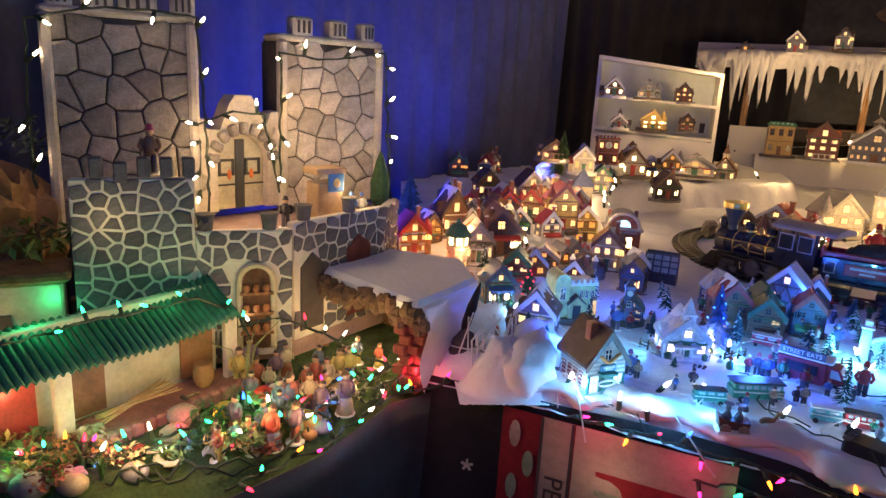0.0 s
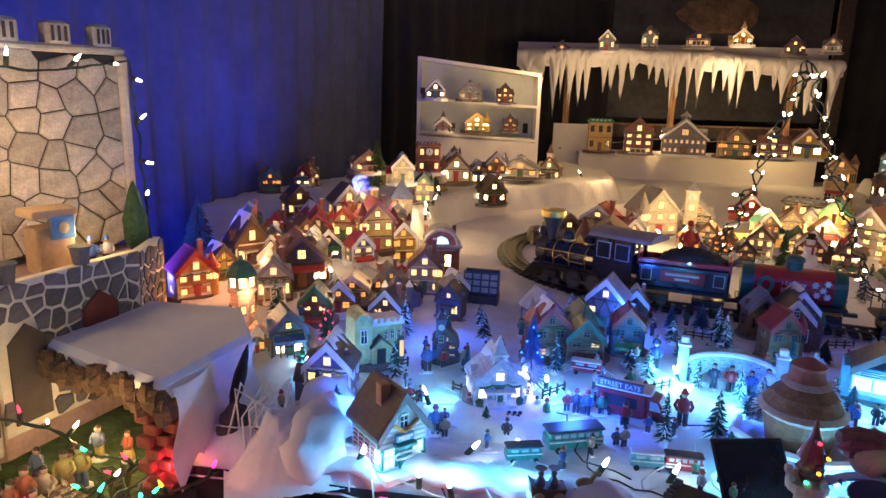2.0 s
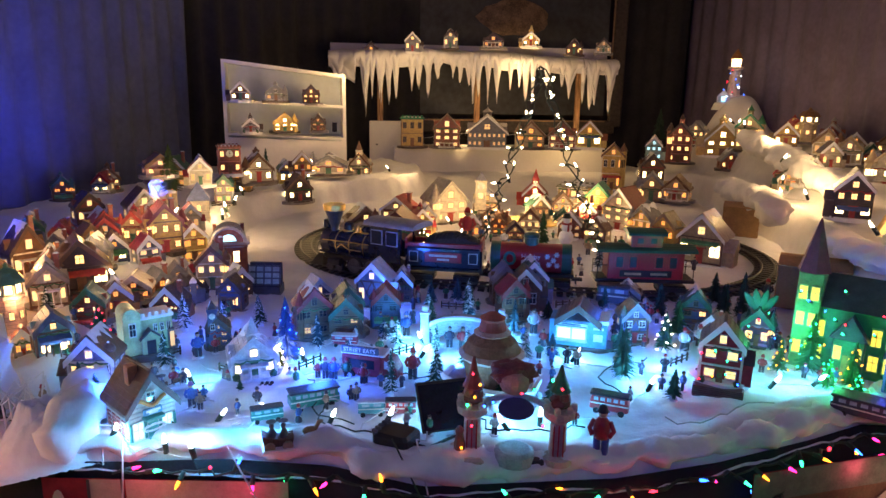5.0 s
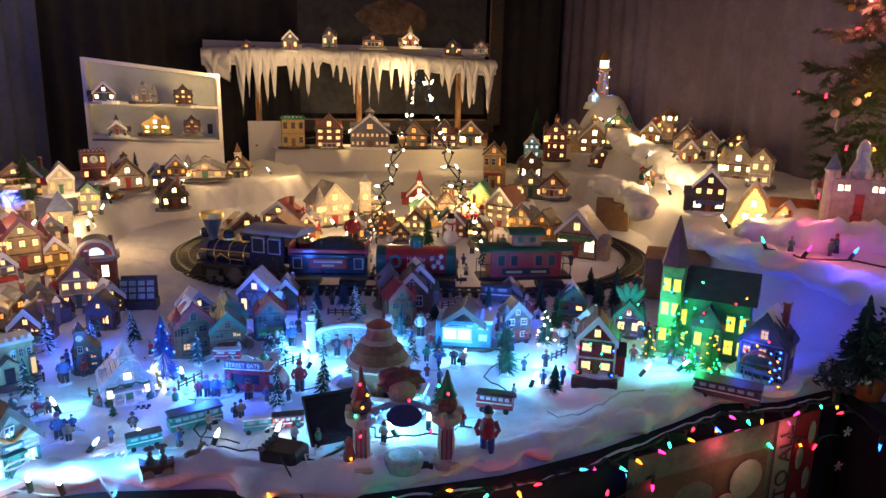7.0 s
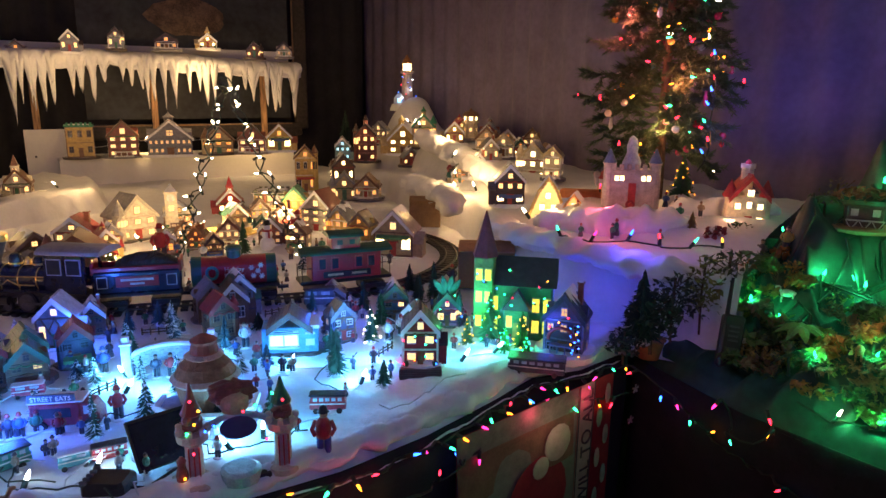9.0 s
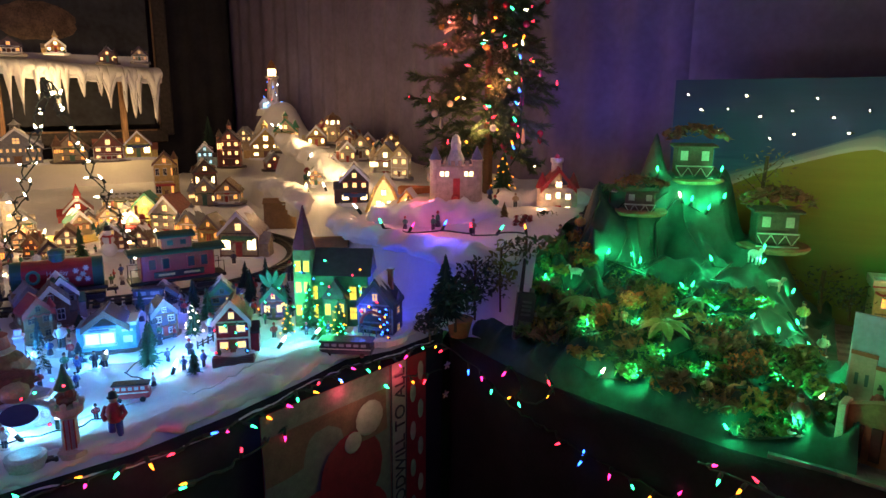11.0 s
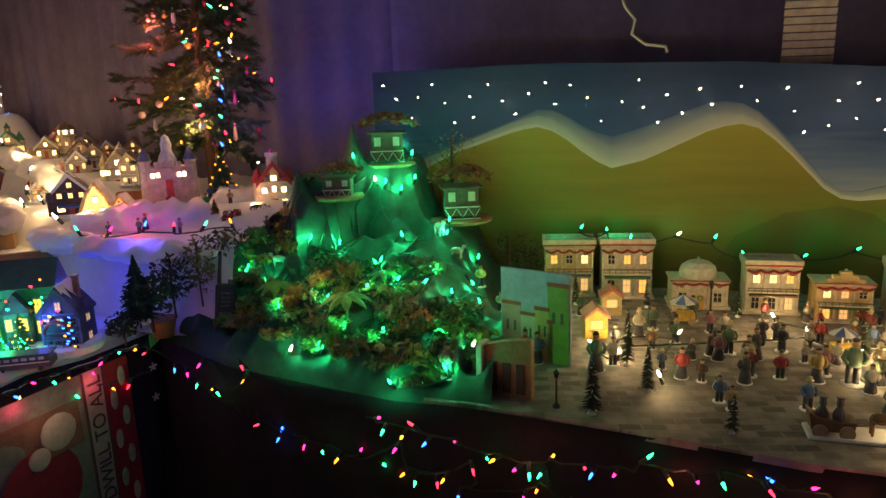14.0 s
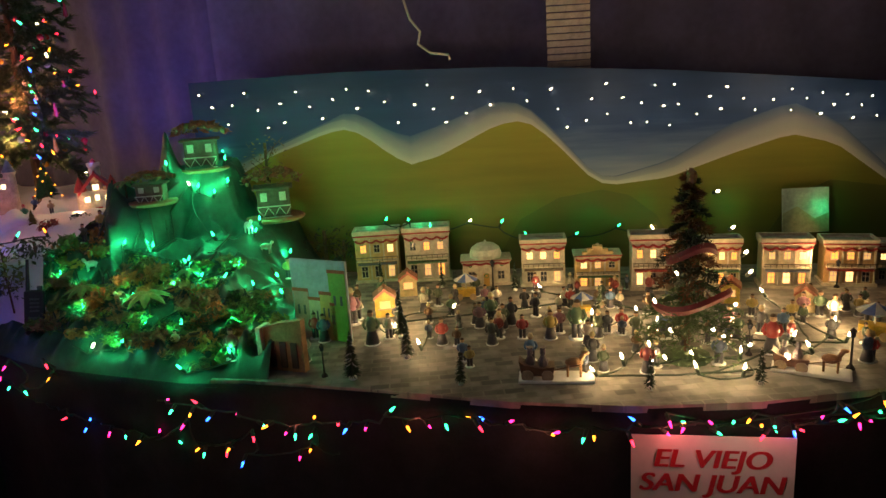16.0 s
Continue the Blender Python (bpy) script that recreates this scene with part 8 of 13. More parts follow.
def green_lit_school(x, y, z, rz, w, h):
    root = thing("green_lit_schoolhouse", pose(x, y, z, 0, 0, rz), "long schoolhouse painted in its green light, with a pointed bell tower", "village house", "lit ceramic village houses")
    # walls, tower and trim are painted green to carry the green light on them
    gm, rm = paint(0.05, 0.24, 0.10), paint(0.05, 0.06, 0.06)
    base_plate(root, w * 1.05, w * 0.55, 3)
    H = h * 0.46
    part("body", Geo().box(w * 0.12, w * 0.06, H * 0.5, w * 0.72, w * 0.34, H, ch=0.003), gm, root)
    rf = Geo().prism([(-w * 0.22, H), (w * 0.22, H), (0, H * 1.45)], -w * 0.40, w * 0.40)
    rf.v = [(y + w * 0.12, -xx + w * 0.06, zz) for xx, y, zz in rf.v]
    part("roof", rf, rm, root)
    part("tower", Geo().box(-w * 0.28, -w * 0.06, h * 0.34, w * 0.22, w * 0.22, h * 0.68, ch=0.003), paint(0.14, 0.24, 0.09), root)
    part("spire", Geo().cyl(-w * 0.28, -w * 0.06, h * 0.68, h * 1.04, w * 0.155, 0.002, n=6, rz=45), paint(0.14, 0.03, 0.05), root)
    part("porch", Geo().box(w * 0.10, -w * 0.16, H * 0.3, w * 0.26, w * 0.12, H * 0.6, ch=0.002), gm, root)
    part("porch_gable", Geo().prism([(-w * 0.06, H * 0.6), (w * 0.26, H * 0.6), (w * 0.10, H * 0.95)], -w * 0.23, -w * 0.09), paint(0.05, 0.05, 0.06), root)
    yw = glow("yellow_window", (1.0, 0.72, 0.08), 1.5)
    tm = paint(0.3, 0.5, 0.2)
    for k, c in enumerate((-0.16, 0.30, 0.42)):
        window(root, c * w, -w * 0.111, H * 0.66, w * 0.075, H * 0.24, 0, yw, tm, arch=True)
        window(root, c * w, -w * 0.111, H * 0.28, w * 0.075, H * 0.22, 0, yw, tm)
    for c in (0.02, 0.18):
        window(root, c * w, -w * 0.221, H * 0.4, w * 0.06, H * 0.2, 0, yw, tm)
    for q in (0.16, 0.36, 0.54):
        for dx in (-0.05, 0.05):
            window(root, -w * 0.28 + dx * w, -w * 0.171, h * q, w * 0.065, h * 0.09, 0, yw, tm, arch=q > 0.5)
    part("door", Geo().box(w * 0.10, -w * 0.222, H * 0.2, w * 0.07, 0.005, H * 0.36), paint(0.4, 0.3, 0.1), root)
    rnd = random.Random(4)
    for i in range(16):
        bm = bulb_mesh(("green", "green", "green", "amber", "red", "blue")[i % 6], 0.8)
        part("bulb", bm, None, root, at=pose(rnd.uniform(-0.4, 0.5) * w, -w * rnd.uniform(0.2, 0.32), h * rnd.uniform(0.05, 0.6), 60, rnd.uniform(-40, 40), 0))
    return root


def fire_house(x, y, z, rz, w, h):
    root = house(x, y, z + h * 0.16, rz, w, h * 0.84, (0.42, 0.03, 0.06), (0.05, 0.03, 0.05), "red narrow house on a dark stepped base", floors=2, steep=1.1)
    part("stepped_base", Geo().box(0, -w * 0.1, -h * 0.10, w * 1.05, w * 0.9, h * 0.16, ch=0.003), paint(0.12, 0.06, 0.06), root)
    for k in range(6):
        part("plank", Geo().box(0, -w * 0.555, -h * 0.17 + k * h * 0.028, w * 1.02, 0.004, h * 0.018), paint(0.10, 0.05, 0.05), root)
    for i, c in enumerate(("red", "amber", "green", "blue", "red", "green", "green", "blue")):
        bm = bulb_mesh(c, 0.8)
        part("bulb", bm, None, root, at=pose(w * (-0.4 + 0.26 * (i % 4)), -w * 0.5, h * (0.05 + 0.3 * (i // 4)) + h * 0.06 * (i % 3), 60, 0, 0))
    return root


def bow_house(x, y, z, rz, w, h):
    root = house(x, y, z, rz, w, h * 0.6, (0.25, 0.10, 0.20), (0.03, 0.22, 0.14), "small gift-shaped house with green striped bow", floors=1)
    g = mat("green_stripe", (0.04, 0.32, 0.16), rough=0.4)
    for a in (-38, -14, 12, 36):
        part("bow_loop", Geo().lathe([(0.004, 0), (w * 0.13, h * 0.18), (w * 0.10, h * 0.32), (0.002, h * 0.40)], 9).mesh("bow_loop", g, True), None, root, at=pose(0, -w * 0.1, h * 0.52, 0, a, 0) @ Matrix.Diagonal((1, 0.45, 1, 1)))
    for i, c in enumerate(("amber", "green", "red", "green", "blue")):
        bm = bulb_mesh(c, 0.8)
        part("bulb", bm, None, root, at=pose(w * (-0.5 + 0.25 * i), -w * 0.45, h * (0.2 + 0.13 * (i % 4)), 60, 0, 0))
    return root


def blue_snow_house(x, y, z, rz, w, h):
    root = house(x, y, z, rz, w, h * 0.80, (0.10, 0.10, 0.22), (0.05, 0.06, 0.10), "dark blue snow house on an icicle base with blue tree", floors=2, chimney=True, steep=1.2, lit=0.5)
    part("icicle_base", Geo().lathe([(w * 0.66, -0.01), (w * 0.72, h * 0.04), (w * 0.66, h * 0.07)], 18), SNOWCAP, root)
    part("gate_arch", Geo().tube([(w * 0.3 * math.cos(a), -w * 0.52, h * 0.22 + h * 0.14 * math.sin(a)) for a in np.linspace(0, math.pi, 9)], 0.005, 6), paint(0.3, 0.05, 0.06), root)
    for i in range(12):
        bm = bulb_mesh("blue" if i % 4 else "amber", 0.8)
        part("bulb", bm, None, root, at=pose(w * (0.32 + 0.1 * math.cos(i * 2.2)), -w * 0.6, h * (0.08 + 0.03 * i), 60, 0, 0))
    for i, c in enumerate(("red", "amber", "red")):
        bm = bulb_mesh(c, 0.9)
        part("bulb", bm, None, root, at=pose(w * (-0.25 + 0.2 * i), -w * 0.56, h * (0.36 + 0.06 * i), 60, 0, 0))
    return root


def fountain(x, y, z, rz, w, h):
    root = thing("skating_rink", pose(x, y, z), "round yellow-lit rink with a white rim and small posts", "fountain")
    part("rim", Geo().lathe([(w * 0.5, 0), (w * 0.52, h * 0.5), (w * 0.46, h * 0.6)], 24), SNOWCAP, root)
    part("disc", Geo().lathe([(w * 0.50, h * 0.60), (w * 0.50, h * 0.68)], 24), mat("yellow_disc", (0.65, 0.48, 0.12), rough=0.4, scale=20), root)
    part("statue", Geo().lathe([(w * 0.05, h * 0.66), (w * 0.03, h * 1.2), (w * 0.06, h * 1.6), (0.002, h * 2.0)], 10), mat("brown_resin", (0.20, 0.06, 0.05), rough=0.5, var=0.4, scale=60), root)
    for k in range(10):
        a = 2 * math.pi * k / 10
        part("post", Geo().cyl(w * 0.5 * math.cos(a), w * 0.5 * math.sin(a), 0, h * 0.5, 0.004, n=6), SNOWCAP, root)
    return root


def light_house(x, y, z, rz, w, h):
    root = thing("miniature_lighthouse", pose(x, y, z - 0.02, 0, 0, rz), "white lighthouse with coloured lights on the snow peak", "lighthouse")
    part("base", Geo().lathe([(w * 0.8, -0.03), (w * 0.7, 0.02), (w * 0.3, 0.035)], 14), SNOWCAP, root)
    part("tower", Geo().lathe([(w * 0.28, 0.02), (w * 0.20, h * 0.66), (w * 0.30, h * 0.68), (w * 0.30, h * 0.72)], 12), paint(0.6, 0.5, 0.42), root)
    part("lamp_room", Geo().lathe([(w * 0.18, h * 0.72), (w * 0.18, h * 0.86)], 10), G_HOT, root)
    part("cap", Geo().lathe([(w * 0.25, h * 0.86), (w * 0.16, h * 0.94), (0.003, h * 1.04)], 10), paint(0.35, 0.16, 0.06), root)
    part("cottage", Geo().prism([(-w * 0.6, 0.02), (-w * 0.1, 0.02), (-w * 0.1, h * 0.18), (-w * 0.35, h * 0.3), (-w * 0.6, h * 0.18)], -w * 0.3, w * 0.2), paint(0.5, 0.6, 0.7), root)
    part("cottage_window", Geo().box(-w * 0.35, -w * 0.31, h * 0.13, w * 0.16, 0.003, h * 0.08), G_ICE, root)
    for i in range(14):
        bm = bulb_mesh(("blue", "red", "blue", "white")[i % 4], 1.0)
        a = i * 1.9
        part("bulb", bm, None, root, at=pose(w * 0.30 * math.sin(a) * (1.4 if i < 7 else 0.9), -w * 0.32, 0.03 + h * 0.62 * (i / 14) ** 1.3, 60, 0, 0))
    return root


def carousel(x, y, z, rz, w, h):
    root = thing("toy_carousel", pose(x, y, z, 0, 0, rz), "small carousel with red canopy and coloured lights", "toy carousel")
    part("platform", Geo().lathe([(w * 0.5, 0), (w * 0.5, h * 0.08)], 18), paint(0.6, 0.6, 0.62), root)
    part("column", Geo().cyl(0, 0, h * 0.08, h * 0.62, w * 0.10, n=10), paint(0.7, 0.68, 0.6), root)
    part("valance", Geo().lathe([(w * 0.52, h * 0.56), (w * 0.55, h * 0.62), (w * 0.54, h * 0.66)], 18), paint(0.6, 0.58, 0.6), root)
    part("canopy", Geo().lathe([(w * 0.54, h * 0.66), (w * 0.24, h * 0.82), (w * 0.06, h * 0.92), (0.003, h)], 18), paint(0.40, 0.05, 0.05), root)
    for k in range(8):
        a = 2 * math.pi * k / 8
        part("pole", Geo().cyl(w * 0.4 * math.cos(a), w * 0.4 * math.sin(a), h * 0.08, h * 0.58, 0.002, n=6), GOLD, root)
        bm = bulb_mesh(("blue", "red", "green", "pink")[k % 4], 0.9)
        part("bulb", bm, None, root, at=pose(w * 0.46 * math.cos(a), w * 0.46 * math.sin(a), h * (0.12 + 0.3 * (k % 2)), 0, 0, 0))
    return root


def snow_castle(x, y, z, rz, w, h):
    root = thing("snow_castle", pose(x, y, z, 0, 0, rz), "pale stone toy castle with a seated white figure on top", "toy castle")
    cm = paint(0.42, 0.36, 0.32)
    part("keep", Geo().box(0, 0, h * 0.28, w * 0.86, w * 0.45, h * 0.56, ch=0.004), cm, root)
    for k in range(6):
        part("merlon", Geo().box(-w * 0.36 + k * w * 0.145, -w * 0.2, h * 0.60, w * 0.08, w * 0.06, h * 0.08, ch=0.002), cm, root)
    for sg in (-1, 1):
        t = part("turret", Geo().lathe([(w * 0.12, 0), (w * 0.11, h * 0.62), (w * 0.14, h * 0.66)], 12, sg * w * 0.43, -w * 0.12), cm, root)
        part("turret_roof", Geo().lathe([(w * 0.13, h * 0.66), (0.002, h * 0.86)], 12, sg * w * 0.43, -w * 0.12), paint(0.10, 0.14, 0.28), t)
    part("seated_figure", Geo().lathe([(w * 0.17, h * 0.52), (w * 0.18, h * 0.66), (w * 0.10, h * 0.80), (w * 0.11, h * 0.90), (w * 0.07, h * 1.0), (0.003, h * 1.04)], 14), paint(0.40, 0.46, 0.52), root)
    part("door", Geo().box(0, -w * 0.227, h * 0.2, w * 0.14, 0.006, h * 0.34), paint(0.45, 0.06, 0.05), root)
    tm = paint(0.5, 0.45, 0.4)
    for c in (-0.30, -0.2, 0.2, 0.30):
        window(root, c * w, -w * 0.226, h * 0.44, w * 0.07, h * 0.07, 0, G_HOT, tm)
    part("door_wreath", Geo().tube([(0.07 * w * math.cos(a) - w * 0.02, -w * 0.26, h * 0.06 + 0.07 * w * math.sin(a)) for a in np.linspace(0, 6.28, 11)], w * 0.025, 6), paint(0.30, 0.03, 0.04), root)
    return root


def snow_hill_base(x, y, z, rz, w, h):
    g = Geo()
    g.grid(24, 24, lambda u, v: ((u - 0.5) * w * 1.15, (v - 0.3) * w * 0.9, 0.028 * smooth01((0.5 - math.hypot(u - 0.5, v - 0.5)) / 0.12) - 0.006 + 0.003 * nz(u, v, 9)))
    ob = solo("snow_hill", g, SNOWCAP, "low white ceramic snow hill under the church", "snow hill", smooth=True, m=pose(x, y, z, 0, 0, rz))
    st = thing("cobbled_path", pose(x, y - 0.0, z + 0.0, 0, 0, rz), "dark cobbled path down the little snow hill", "path")
    for i in range(5):
        for j in range(3):
            part("cobble", Geo().ball((j - 1) * w * 0.05 + i * w * 0.02, -w * 0.10 + i * w * 0.035, 0.012 + i * 0.003, w * 0.022, w * 0.016, 0.004, nu=7, nv=4), paint(0.06, 0.06, 0.08), st)
    return ob


def ginger_slab(x, y, z, rz, w, h):
    g = Geo().box(0, 0, h * 0.4, w, 0.03, h * 0.9, ch=0.008)
    return solo("ginger_slab", g, mat("ginger_board", (0.45, 0.16, 0.06), rough=0.6, scale=25), "orange-brown board with snow behind the gingerbread houses", "board", m=pose(x, y, z, 0, 0, rz))


def wire_light_tree(x, y, z, rz, w, h):
    """Two legs of wound wire that meet high above the square, set with bulbs."""
    root = thing("wire_light_tree", pose(x, y, z, 0, 0, rz), "dark wire arch of tangled warm fairy lights above the square", "string lights", "strings of fairy lights")
    rnd = random.Random(9)
    for sg, foot in ((-1, -0.46), (1, 0.54)):
        for strand in range(2):
            pts = []
            n = 46
            for i in range(n + 1):
                t = i / n
                xx = lerp(foot * w, 0.0, t ** 0.8) + 0.018 * math.sin(i * 0.9 + strand * 2)
                pts.append((xx, 0.02 * math.sin(i * 0.7 + strand * 3 + sg), h * t + 0.008 * math.sin(i * 1.7)))
            part("wire", Geo().tube(pts, 0.0028, 5), WIRE, root)
            for i in range(3 + strand, n, 4):
                bm = bulb_mesh("warm", 1.25)
                part("bulb", bm, None, root, at=pose(*pts[i], rnd.uniform(20, 120), rnd.uniform(-60, 60), rnd.uniform(0, 360)))
    return root


def cotton_clump(x, y, z, rz, w, h):
    g = Geo()

    def fn(u, v):
        a, b = (u - 0.5) * 2, (v - 0.5) * 2
        r = math.hypot(a, b)
        k = smooth01((1 - r) / 0.75)
        return (a * w * 0.75, b * w * 0.55, -0.03 + (0.035 + h * 0.62) * k * (1 + 0.35 * nz(u * 4, v * 4, 1.0) + 0.15 * nz(u * 14, v * 14, 1.0)) + 0.004 * nz(u * 40, v * 40, 1.0))

    g.grid(44, 44, fn)
    return solo("cotton_tuft", g, SNOW, "loose tuft of white cotton batting at the table edge", "cotton tuft", m=pose(x, y + 0.05, z, 0, 0, rz), smooth=True)


def dark_bush_cluster(x, y, z, rz, w, h):
    root = thing("farm_hedge", pose(x, y, z, 0, 0, rz), "brown snow-flecked hedge and roofs beside the track", "hedge")
    rnd = random.Random(3)
    for i in range(16):
        part("bush", Geo().ball(rnd.uniform(-0.6, 0.6) * w, rnd.uniform(-0.3, 0.5) * w, h * rnd.uniform(0.1, 0.35), h * 0.35, nu=7, nv=5, rough=0.5, seed=i), paint(*rnd.choice([(0.16, 0.11, 0.07), (0.30, 0.26, 0.2), (0.12, 0.10, 0.05)])), root)
    return root


def brick_gate(x, y, z, rz, w, h):
    root = thing("brick_gate", pose(x, y, z, 0, 0, rz), "dark stone gate with two posts and a low wall", "miniature gate")
    for sg in (-1, 1):
        p = part("gate_post", Geo().box(sg * w * 0.35, 0, h * 0.4, w * 0.18, w * 0.18, h * 0.8, ch=0.002), paint(0.16, 0.16, 0.2), root)
        part("post_cap", Geo().cyl(sg * w * 0.35, 0, h * 0.8, h, w * 0.15, 0.002, n=4, rz=45), SNOWCAP, p)
    part("low_wall", Geo().box(0, w * 0.2, h * 0.25, w * 1.4, 0.01, h * 0.5, ch=0.002), paint(0.14, 0.14, 0.17), root)
    return root


# ---- small things: places ----
# trees
# the bristles are coloured blue to carry the light of its blue bulbs
pine(0.661, 1.315, 0.830, 0.153, 0.037, seed=1, colour=(0.04, 0.10, 0.30), lights=BULBC["blue"], label="bottle-brush pine wound with blue lights")
pine(0.773, 1.427, 0.803, 0.089, 0.023, seed=2, colour=(0.03, 0.08, 0.12), snow=0.15)
pine(0.935, 1.677, 0.803, 0.100, 0.031, seed=3, colour=(0.30, 0.30, 0.33), snow=0.5, label="frosted pale bottle-brush tree")
pine(1.341, 0.925, 0.803, 0.121, 0.034, seed=4)
pine(1.562, 1.006, 0.803, 0.103, 0.030, seed=5, lights=BULBC["warm"], label="small green tree with ornaments")
pine(0.643, 2.915, 1.005, 0.155, 0.052, seed=6, colour=(0.05, 0.09, 0.03))
pine(1.210, 3.506, 0.998, 0.129, 0.027, seed=7)
pine(-0.021, 2.338, 0.871, 0.194, 0.079, seed=8, colour=(0.015, 0.035, 0.02), label="large dark pine behind the houses")
pine(0.635, 1.284, 0.830, 0.059, 0.014, seed=9, colour=(0.10, 0.14, 0.03), lights=BULBC["warm"], label="tiny gold-green tree with lights")
pine(0.986, 1.040, 0.860, 0.076, 0.025, seed=10, snow=0.45, label="dark bottle-brush tree laden with snow")
pine(1.121, 1.011, 0.860, 0.072, 0.019, seed=11, snow=0.45, label="dark bottle-brush tree laden with snow")
pine(0.289, 1.638, 0.840, 0.086, 0.027, seed=12, colour=(0.04, 0.10, 0.07), lights=BULBC["red"], label="green tree with red and green baubles")
pine(0.530, 1.219, 0.803, 0.044, 0.015, seed=13)
pine(1.359, 0.789, 0.803, 0.068, 0.022, seed=14)
pine(1.034, 1.272, 0.803, 0.068, 0.016, seed=15, snow=0.3)
pine(1.744, 1.195, 0.803, 0.105, 0.031, seed=16, colour=(0.02, 0.05, 0.03))
pine(1.870, 1.069, 0.803, 0.123, 0.030, seed=17, colour=(0.02, 0.05, 0.03))
pine(1.958, 1.077, 0.803, 0.142, 0.031, seed=18, colour=(0.02, 0.05, 0.03))
pine(2.004, 1.213, 0.803, 0.102, 0.033, seed=19, colour=(0.02, 0.05, 0.03))
pine(1.789, 0.935, 0.803, 0.099, 0.028, seed=20, colour=(0.02, 0.05, 0.03))
pine(1.957, 2.036, 0.820, 0.150, 0.036, seed=21, colour=(0.05, 0.12, 0.04))
pine(1.500, 2.232, 0.803, 0.130, 0.036, seed=22, colour=(0.12, 0.13, 0.04), lights=BULBC["warm"], label="small gilded tree with warm lights")
pine(1.601, 2.608, 0.803, 0.104, 0.031, seed=23)
pine(1.673, 1.063, 0.803, 0.105, 0.032, seed=24)
pine(4.004, 3.375, 1.106, 0.231, 0.059, seed=25, colour=(0.02, 0.05, 0.03))
pine(0.619, 2.723, 1.095, 0.127, 0.041, seed=26, colour=(0.06, 0.10, 0.03))
pine(2.402, 0.384, 1.006, 0.119, 0.041, seed=27, colour=(0.14, 0.11, 0.03), label="gold-green bottle-brush tree on the snow ledge")
pine(2.708, 0.511, 1.123, 0.149, 0.055, seed=28, colour=(0.03, 0.10, 0.05), lights=BULBC["amber"], label="small tree wound with amber and red lights")
pine(1.883, 0.354, 0.856, 0.189, 0.066, seed=29, colour=(0.015, 0.04, 0.03), label="dark potted pine beside the hill")
SCHOOL_TREE = "green tree with lights in the school garden"
for i, (x, y, h, r) in enumerate(((1.752, 0.735, 0.15, 0.036), (1.765, 0.640, 0.11, 0.030), (1.715, 0.665, 0.075, 0.022), (1.70, 0.775, 0.085, 0.024), (1.72, 0.60, 0.06, 0.02))):
    pine(x, y, 0.803, h, r, seed=30 + i, colour=(0.05, 0.16, 0.06), lights=BULBC["green"] if i % 2 == 0 else BULBC["amber"], label=SCHOOL_TREE)
# figurines on the snow
figurine(0.725, 1.234, 0.803, -23, 0.052, (0.06, 0.06, 0.09), hat=(0.42, 0.04, 0.05))
figurine(0.741, 1.220, 0.803, -24, 0.054, (0.06, 0.12, 0.35), hat=(0.42, 0.04, 0.05))
figurine(0.711, 1.246, 0.803, -22, 0.044, (0.42, 0.04, 0.05), hat=(0.7, 0.7, 0.72))
figurine(0.767, 1.209, 0.803, -25, 0.052, (0.05, 0.22, 0.12), hat=(0.42, 0.04, 0.05))
figurine(0.790, 1.210, 0.803, -26, 0.049, (0.6, 0.4, 0.1), hat=(0.42, 0.04, 0.05))
figurine(0.791, 1.162, 0.803, -27, 0.051, (0.35,0.24,0.16), hat=(0.42, 0.04, 0.05))
figurine(0.841, 1.187, 0.803, -28, 0.047, (0.06, 0.06, 0.09), hat=(0.42, 0.04, 0.05))
figurine(0.859, 1.185, 0.803, -29, 0.045, (0.42, 0.04, 0.05), hat=(0.7, 0.7, 0.72))
figurine(0.899, 1.137, 0.803, -32, 0.077, (0.42, 0.04, 0.05), hat=(0.45, 0.05, 0.05), label="Santa figurine standing on the snow", category="figurine")
figurine(1.049, 0.679, 0.803, -51, 0.103, (0.42, 0.04, 0.05), trousers=(0.05, 0.08, 0.3), hat=(0.03, 0.03, 0.04), label="tall nutcracker soldier with red coat")
figurine(0.493, 1.495, 0.803, -11, 0.067, (0.06, 0.12, 0.35))
figurine(0.432, 1.219, 0.803, -11, 0.059, (0.06, 0.12, 0.35), hat=(0.2,0.05,0.2))
figurine(0.446, 1.205, 0.803, -12, 0.042, (0.35,0.24,0.16))
figurine(0.435, 1.340, 0.803, -10, 0.043, (0.06, 0.06, 0.09))
figurine(0.416, 1.349, 0.803, -9, 0.045, (0.42, 0.04, 0.05))
figurine(1.599, 0.975, 0.803, -55, 0.064, (0.7, 0.7, 0.72), hat=(0.45, 0.05, 0.05))
figurine(1.096, 1.245, 0.803, -36, 0.063, (0.42, 0.04, 0.05))
figurine(1.129, 1.222, 0.803, -37, 0.057, (0.06, 0.12, 0.35))
figurine(1.164, 1.214, 0.803, -38, 0.063, (0.7, 0.7, 0.72))
figurine(1.072, 1.270, 0.803, -34, 0.060, (0.06, 0.06, 0.09))
figurine(1.328, 1.254, 0.803, -42, 0.075, (0.7, 0.7, 0.72))
figurine(1.416, 1.468, 0.803, -40, 0.058, (0.06, 0.12, 0.35))
figurine(1.440, 1.447, 0.803, -41, 0.054, (0.7, 0.7, 0.72))
figurine(1.010, 1.395, 0.803, -30, 0.069, (0.06, 0.12, 0.35), hat=(0.1,0.2,0.4))
figurine(0.732, 1.095, 0.803, -26, 0.041, (0.06, 0.06, 0.09))
